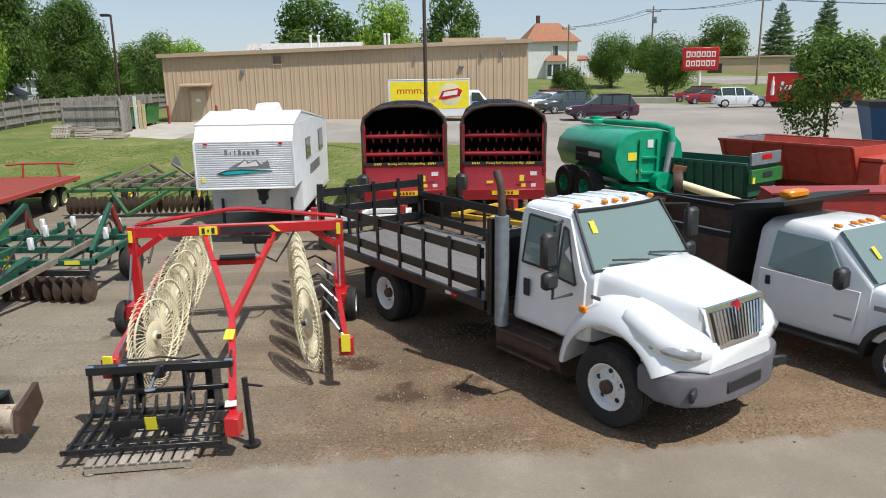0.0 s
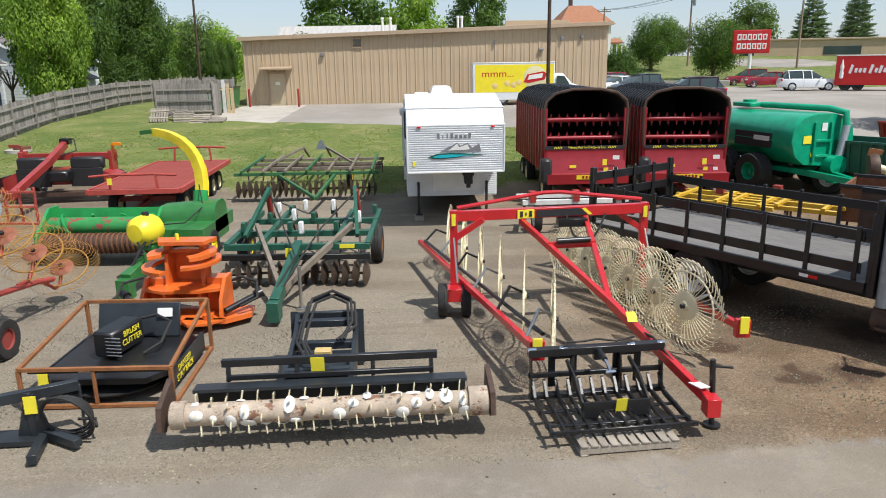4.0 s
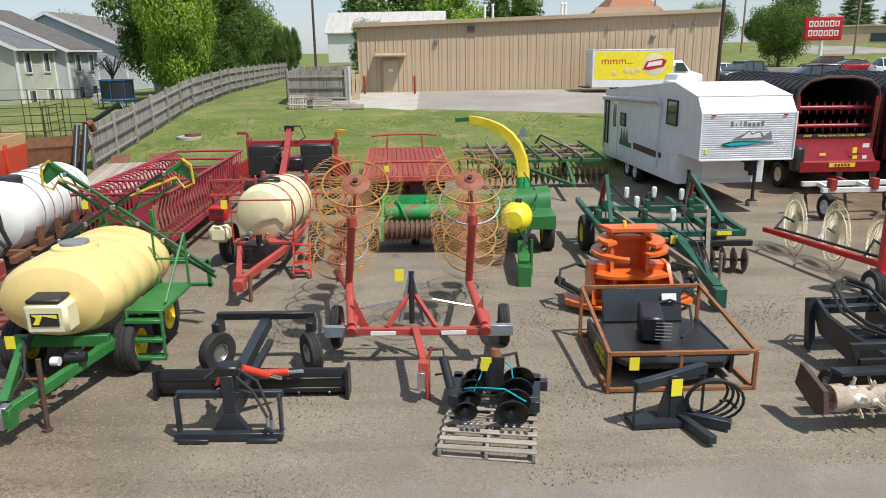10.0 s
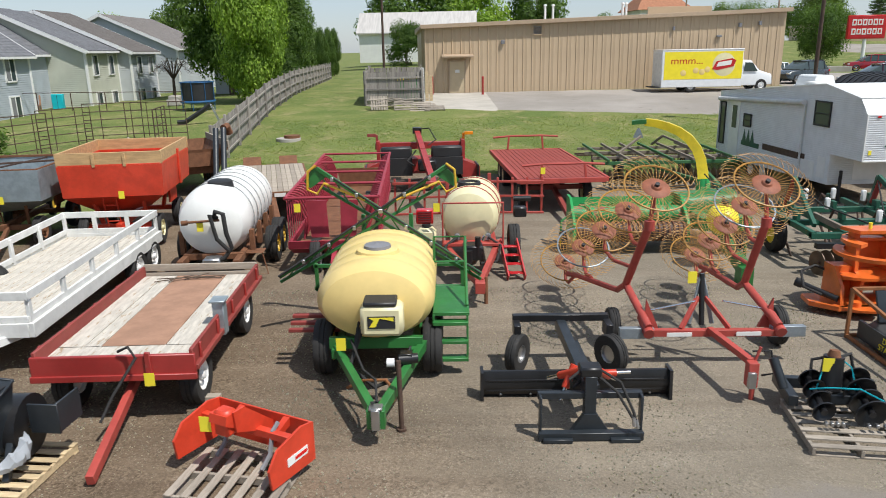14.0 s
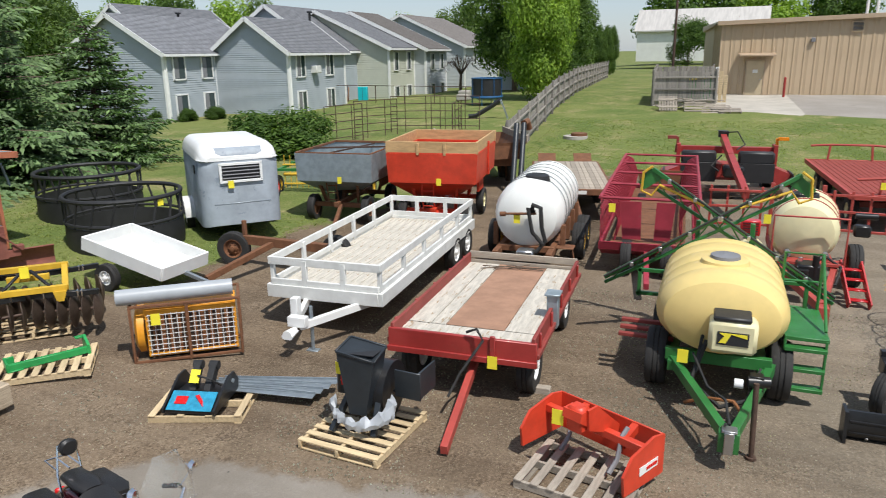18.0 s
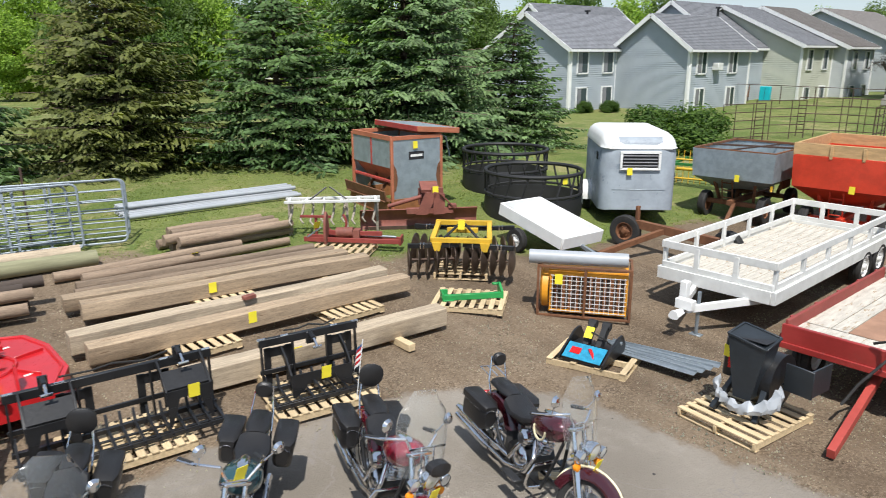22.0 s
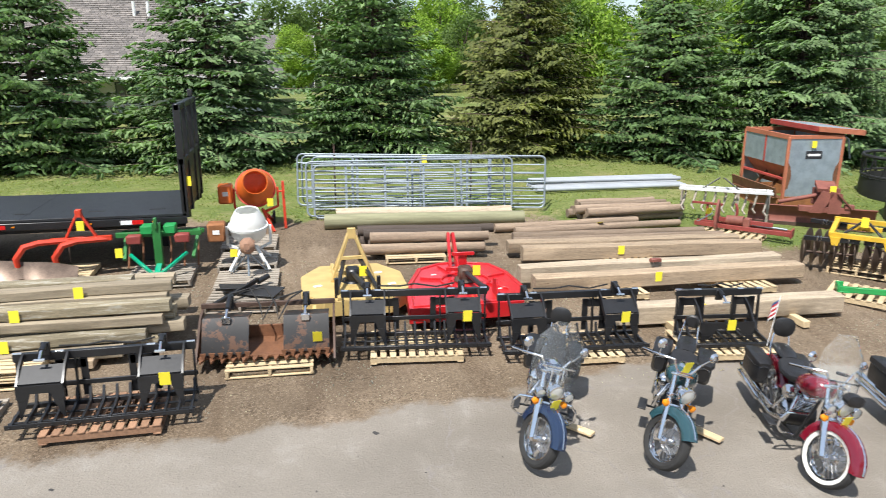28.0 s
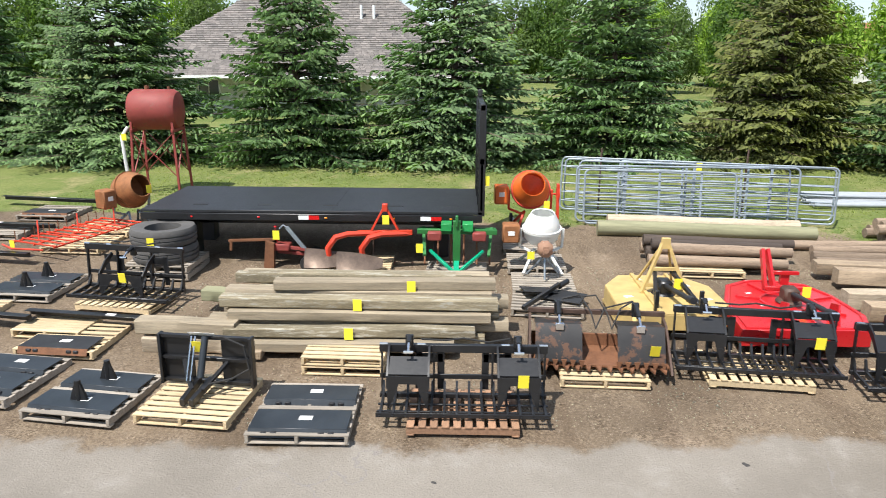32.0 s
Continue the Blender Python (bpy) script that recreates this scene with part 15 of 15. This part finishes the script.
def edger():
    o = thing("trencher", -30.75, -9.4, 88, "small rusty walk-behind trencher with grey handles", "trencher")
    for k, y in ((1, -0.2), (0, 0.45)):
        wheel(o, 0.42, y, 0.16, 0.16, 0.09, 0.07, "white", 1, turn=0, lugs=0)
    part("axle", Sh().cyl((0.42, -0.25, 0.16), (0.42, 0.5, 0.16), 0.02), "rust", o)
    part("blade", Sh().prism([(-0.5, 0), (-0.3, 0), (-0.28, 0.5), (-0.44, 0.55)], "y", -0.05, 0.05), "rust", o)
    part("frame", Sh().beam((-0.45, 0.1, 0.45), (0.35, 0.1, 0.35), 0.06).beam((-0.3, 0.3, 0.25), (0.4, 0.3, 0.2), 0.06).box(-0.15, 0.15, 0.4, 0.3, 0.25, 0.14, 0.02), "red_old", o)
    part("drawbar", Sh().beam((-0.3, 0.1, 0.55), (-1.25, 0.2, 0.48), 0.05, 0.05).beam((-1.2, 0.2, 0.5), (-1.22, 0.2, 0.28), 0.05), "rust", o)
    part("handle", Sh().beam((0.38, 0.1, 0.25), (-0.05, 0.1, 0.8), 0.05, 0.07).tube([(-0.05, 0.1, 0.8), (-0.12, 0.1, 0.84), (-0.2, 0.1, 0.76)], 0.016), "galv", o)
    part("lever", Sh().cyl((-0.25, 0.1, 0.5), (-0.28, 0.1, 0.78), 0.01, n=6).lathe([(0.001, 0.03), (0.035, 0), (0.001, -0.03)], (-0.28, 0.1, 0.8), (0, 0, 1), 12), "red_new", o)
    tag(o, -0.24, 0, 0.66)


def tine_harrow():
    for x, y in ((-31.9, -14.05), (-33.0, -13.95)):
        pallet(x, y, 88, "wood_new", NEWP, 1.25, 1.1)
    o = thing("tine_harrow", -32.2, -14.2, 70, "orange-red tine harrow sections folded across pallets", "harrow", z=ground_z(-32.2, -14.2) + 0.13)
    for k in range(3):
        y = -0.9 + k * 0.8
        sec = part("harrow_section", Sh().beam((-0.55, y - 0.3, 0.1), (-0.55, y + 0.4, 0.12), 0.03).beam((0.55, y - 0.3, 0.1), (0.55, y + 0.4, 0.12), 0.03).beam((0, y - 0.3, 0.1), (0, y + 0.4, 0.12), 0.03), "orange_red", o)
        for j in range(4):
            part("tooth_bar", Sh().beam((-0.6, y - 0.28 + j * 0.22, 0.13), (0.6, y - 0.28 + j * 0.22, 0.13), 0.03), "orange_red", sec)
            part("tooth", Sh().cyl((-0.5, y - 0.28 + j * 0.22, 0.1), (-0.5, y - 0.28 + j * 0.22, 0.34), 0.01, n=5), "rust", sec)
        part("lever", Sh().beam((0.2 * k - 0.2, y, 0.12), (0.2 * k - 0.3, y + 0.1, 0.5), 0.03, 0.015), "orange_red", sec)
    part("draw_bar", Sh().tube([(-0.6, -1.4, 0.1), (-0.1, -1.6, 0.12), (0.5, -1.4, 0.1)], 0.02), "orange_red", o)
    tag(o, -0.2, -1.5, 0.16)


planter_unit()
plough()
edger()
tine_harrow()

# ---- by the store and the road ----
def delivery_truck():
    o = thing("delivery_truck", -3.42, 47.9, 1.5, "white box truck with a yellow side panel beside the store", "truck")
    L, W, z0, z1 = 5.25, 1.0, 0.9, 2.62
    bx = part("box_body", Sh().box(L / 2, 0, (z0 - 0.6 + z1) / 2, L, 2 * W, z1 - z0 + 0.6, 0.03), "siding_white", o)
    pn = part("side_panel", Sh().box(L / 2 + 0.05, -W - 0.004, 1.66, L - 0.2, 0.01, 1.72, 0.002), "tank_yellow", bx, "bright yellow advertising panel")
    letters(pn, "mmm...", 1.6, -W - 0.012, 1.95, 0.62, "red_new", squash=1.15)
    part("round_emblem", Sh().lathe([(0.001, 0.006), (0.72, 0.004), (0.74, 0)], (4, -W - 0.008, 1.7), (0, -1, 0), 32), "poly_cream", pn)
    part("red_emblem", Sh().prism([(3.25, 1.42), (3.5, 1.9), (4.5, 2.08), (4.78, 1.95), (4.62, 1.58), (3.6, 1.36)], "y", -W - 0.03, -W - 0.016), "red_new", pn)
    part("emblem_bar", Sh().prism([(3.5, 1.56), (3.62, 1.84), (4.5, 1.97), (4.45, 1.68)], "y", -W - 0.04, -W - 0.032), "paper", pn)
    for x, z in ((2.2, 1.35), (2.6, 1.25), (2.95, 1.4), (1.4, 1.2)):
        part("chip_shape", Sh().lathe([(0.001, 0.006), (0.18, 0.003), (0.19, 0)], (x, -W - 0.012, z), (0, -1, 0), 14), "poly_yellow", pn)
    part("roof_edge", Sh().box(L / 2, 0, z1 + 0.02, L + 0.04, 2 * W + 0.04, 0.07, 0.02), "white", bx)
    part("rear_door", Sh().box(-0.01, 0, 1.4, 0.03, 1.7, 2.1, 0.01), "white_old", bx)
    part("rear_step", Sh().box(-0.2, 0, 0.3, 0.4, 1.9, 0.06), "black_matt", bx)
    part("lower_skirt", Sh().box(L / 2, 0, 0.42, L, 1.9, 0.16), "white", bx)
    cb = part("cab", Sh().loft([sect(L, 0.95, 0.35, 1.95, 0.85, 0.15), sect(L + 0.6, 0.95, 0.35, 1.95, 0.85, 0.2), sect(L + 1.2, 0.95, 0.35, 1.3, 0.85, 0.15), sect(L + 2, 0.9, 0.4, 1.05, 0.8, 0.15)]), "white_truck", o)
    part("side_window", Sh().prism([(L + 0.15, 1.25), (L + 1, 1.25), (L + 0.65, 1.78), (L + 0.15, 1.8)], "y", -0.965, -0.93), "glass", cb)
    for x in (1.95, L + 1.3):
        for s in (-1, 1):
            wheel(o, x, s * 0.86, 0.37, 0.37, 0.24, 0.2, "white", s, lugs=0)


def car(x, y, turn, mat, label, suv=True, L=4.6):
    o = thing("car", x, y, turn, label, "car", "cars on the parking lot")
    k, h = L / 4.6, (1.66 if suv else 1.45)
    b = part("body", Sh().loft([sect(-2.28 * k, 0.78, 0.45, 0.85, 0.7, 0.1), sect(-2.15 * k, 0.88, 0.3, 1.02, 0.8, 0.12), sect(-1.3 * k, 0.92, 0.25, 1.02, 0.84, 0.12), sect(0.9 * k, 0.92, 0.25, 1, 0.84, 0.12), sect(1.9 * k, 0.88, 0.28, 0.9, 0.76, 0.14), sect(2.25 * k, 0.74, 0.4, 0.72, 0.6, 0.1)]), mat, o)
    x0 = -2.05 if suv else -1.5
    part("cabin_glass", Sh().loft([sect(x0 * k, 0.8, 0.98, 1.08, 0.78, 0.05), sect((x0 + 0.4) * k, 0.8, 0.96, h - 0.06, 0.62, 0.1), sect(0.1 * k, 0.82, 0.96, h - 0.05, 0.64, 0.1), sect(1.05 * k, 0.82, 0.95, 1.02, 0.78, 0.03)]), "glass", b)
    part("roof", Sh().loft([sect((x0 + 0.3) * k, 0.62, h - 0.1, h - 0.02, 0.56, 0.03), sect(-0.6 * k, 0.66, h - 0.08, h + 0.02, 0.58, 0.03), sect(0.2 * k, 0.64, h - 0.1, h - 0.03, 0.58, 0.03)]), mat, b)
    for s in (-1, 1):
        for xx in (-0.55, 0.12, x0 + 0.42):
            part("pillar", Sh().beam((xx * k, s * 0.83, 0.98), (xx * k - 0.08, s * 0.65, h - 0.07), 0.07, 0.04), mat, b)
        part("mirror", Sh().box(0.75 * k, s * 0.98, 1.02, 0.14, 0.16, 0.13, 0.03), mat, b)
        part("door_seam", Sh().box(-0.5 * k, s * 0.921, 0.65, 0.012, 0.004, 0.6, 0.001), "ink", b)
        part("headlamp", Sh().box(2.08 * k, s * 0.66, 0.74, 0.24, 0.26, 0.14, 0.04), "lens", b)
        part("tail_lamp", Sh().box(-2.2 * k, s * 0.72, 0.88, 0.14, 0.2, 0.16, 0.03), "lens_red", b)
        for xx in (-1.38, 1.4):
            wheel(o, xx * k, s * 0.82, 0.34, 0.34, 0.22, 0.23, "chrome", s, lugs=0)


delivery_truck()
car(10.3, 46.6, 176, "car_plum", "plum-coloured crossover parked on the asphalt")
car(9.2, 54.6, 205, "car_dark", "dark grey crossover parked beside the store", L=4.4)
car(8.6, 58.3, 205, "white_truck", "white sedan parked beside the store", False)
car(8.6, 61.6, 205, "steel", "silver sedan parked beside the store", False)
car(9.2, 65, 205, "car_red", "dark red crossover parked beside the store")
car(26.4, 76, 168, "car_red", "bright red crossover parked below the bank")
car(25.6, 69.5, 172, "car_red", "red hatchback parked among other cars", False)
car(25.2, 61, -12, "white_truck", "white crossover parked on the asphalt")


def cola_truck():
    o = thing("delivery_van", 27.2, 60.6, -28, "vivid red box truck with white lettering shapes", "truck")
    b = part("box_body", Sh().box(2.4, 0, 1.6, 4.8, 2.3, 2.3, 0.04), "cola_red", o)
    part("top_trim", Sh().box(2.4, 0, 2.77, 4.84, 2.34, 0.08, 0.01), "white", b)
    part("bottle_shape", Sh().lathe([(0.001, -0.75), (0.14, -0.7), (0.15, -0.3), (0.1, -0.05), (0.16, 0.2), (0.06, 0.5), (0.05, 0.75), (0.001, 0.76)], (0.45, -1.15, 1.7), (0, 0, 1), 14), "white", b)
    for x, h in ((1.1, 0.7), (1.45, 0.35), (1.75, 0.35), (2.05, 0.35), (2.5, 0.7), (2.85, 0.35), (3.15, 0.6), (3.45, 0.35)):
        part("script_bar", Sh().box(x, -1.16, 1.5 + h * 0.3, 0.2, 0.02, h, 0.01, (0, 14, 0)), "white", b)
    part("cab", Sh().loft([sect(4.9, 1, 0.5, 2.2, 0.9, 0.15), sect(5.9, 1, 0.5, 2.15, 0.8, 0.2), sect(6.5, 0.95, 0.5, 1.4, 0.85, 0.15), sect(6.9, 0.9, 0.5, 1.2, 0.8, 0.15)]), "wagon_red_shaded", o)
    for x in (0.8, 1.7, 5.8):
        for k in (-1, 1):
            wheel(o, x, k, 0.45, 0.45, 0.26, 0.24, "black_matt", k, lugs=0)
    part("frame", Sh().box(2.6, 0, 0.5, 5.6, 1, 0.16), "black_matt", o)


cola_truck()


def store_sign():
    o = thing("store_sign", 29, 82, -8, "red illuminated store sign on a white pole", "sign")
    part("pole", Sh().cyl((0, 0, -0.5), (0, 0, 3.4), 0.2, n=16), "white", o)
    b = part("sign_box", Sh().box(0, 0, 4.5, 3.9, 0.5, 2.5, 0.05), "cola_red", o)
    part("sign_border", Sh().box(0, -0.255, 4.5, 3.6, 0.02, 2.25, 0.01), "red_new", b)
    for row, z, mt in ((0, 5.0, "paper"), (1, 4.02, "orange_red")):
        for i in range(6):
            part("letter_bar", Sh().box(-1.36 + i * 0.54, -0.275, z, 0.44, 0.02, 0.66 - 0.06 * (i % 2), 0.01), "paper" if row == 0 else "paper", b)
            part("letter_core", Sh().box(-1.36 + i * 0.54, -0.29, z, 0.2, 0.012, 0.36, 0.004), "cola_red" if row == 0 else mt, b)


store_sign()


def utility_pole(x, y, h, turn):
    o = thing("utility_pole", x, y, turn, "tall weathered wooden utility pole with a crossarm", "utility pole", "utility poles along the road")
    part("pole", Sh().cyl((0, 0, -0.5), (0, 0, h), 0.17, 0.11, n=10), "log", o)
    part("crossarm", Sh().box(0, 0, h - 0.7, 2.4, 0.12, 0.14), "log", o)
    for k in (-1.1, -0.4, 0.4, 1.1):
        part("insulator", Sh().lathe([(0.04, 0), (0.07, 0.06), (0.04, 0.12), (0.06, 0.16), (0.001, 0.22)], (k, 0, h - 0.63), (0, 0, 1), 8), "grey_plastic", o)
    if turn == 8:
        part("transformer", Sh().cyl((0.3, -0.25, h - 2.4), (0.3, -0.25, h - 1.5), 0.22), "galv", o)
    return Vector((x, y, ground_z(x, y) + h - 0.45))


tops = [utility_pole(20.5, 118.0, 8.6, 20), utility_pole(31.5, 110.0, 11.0, 8), utility_pole(45.0, 104.0, 12.2, 12), utility_pole(78.0, 96.0, 11.0, 15)]
for a, b in zip(tops, tops[1:]):
    for k in (-1.1, -0.4, 1.1):
        o = thing("power_line", 0, 0, 0, "thin dark overhead power line between poles", "wire", "overhead power lines", z=0)
        part("wire", Sh().tube([a.lerp(b, u) + Vector((k, 0, -2.0 * u * (1 - u))) for u in (i / 10 for i in range(11))], 0.025, 4), "black_matt", o)
sh = thing("roadside_shop", 60, 135, -14, "low tan flat-roofed shop building beyond the road", "building", z=3.6)
part("wall", Sh().box(0, 0, 1.9, 26, 10, 3.8, 0.02), "siding_tan", sh)
part("roof", Sh().box(0, 0, 3.95, 26.6, 10.6, 0.3, 0.03), "trim_tan", sh)
# no opening in the wall: a dark panel gives the doorway its shade
part("doorway", Sh().box(-9.5, -5.02, 1.5, 2.4, 0.12, 2.8, 0.02), "ink", sh)
part("window_band", Sh().box(6, -5.02, 2, 6, 0.1, 1.4, 0.02), "glass", sh)
rw = thing("retaining_wall", 20, 76.5, -14, "low grey concrete retaining wall below the grass bank", "wall")
part("wall_block", Sh().box(0, 0, 0.2, 9, 0.4, 0.7, 0.03), "concrete", rw)

# ---- clutter by the board enclosure ----
for x, y, turn, lean, lb in ((-19.6, 39.7, 10, 62, "broken grey pallet leaning against a heap"), (-18.7, 39.6, -6, 40, "broken grey pallet leaning against a heap"), (-17.9, 39.7, 4, 8, "weathered pallet lying on the lawn edge"), (-18.3, 40.1, 20, 16, "weathered pallet lying on the lawn edge")):
    o = thing("pallet", x, y, turn, lb, "pallet", "old pallets beside the enclosure")
    pallet_parts(o, 1.1, 1.0, "wood_grey")
    o.rotation_euler[0] = radians(lean)
for k in range(3):
    o = thing("wooden_board", -18.7 + 0.25 * k, 44.4, 0, "tall pale board leaning beside the enclosure", "board", "boards leaning by the enclosure")
    part("board", Sh().box(0, 0, 1.0 - 0.12 * k, 0.2, 0.04, 2.0 - 0.24 * k), "wood_new" if k else "white_old", o)
sd = thing("garden_shed", -33.6, 56, 8, "small garden shed with a grey shingle roof", "shed")
part("wall", Sh().box(0, 0, 1, 2.6, 2.2, 2, 0.01), "vinyl_grey", sd)
part("roof", Sh().prism([(-1.6, 1.9), (0, 2.7), (1.6, 1.9), (1.6, 2), (0, 2.82), (-1.6, 2)], "y", -1.3, 1.3), "shingle", sd)
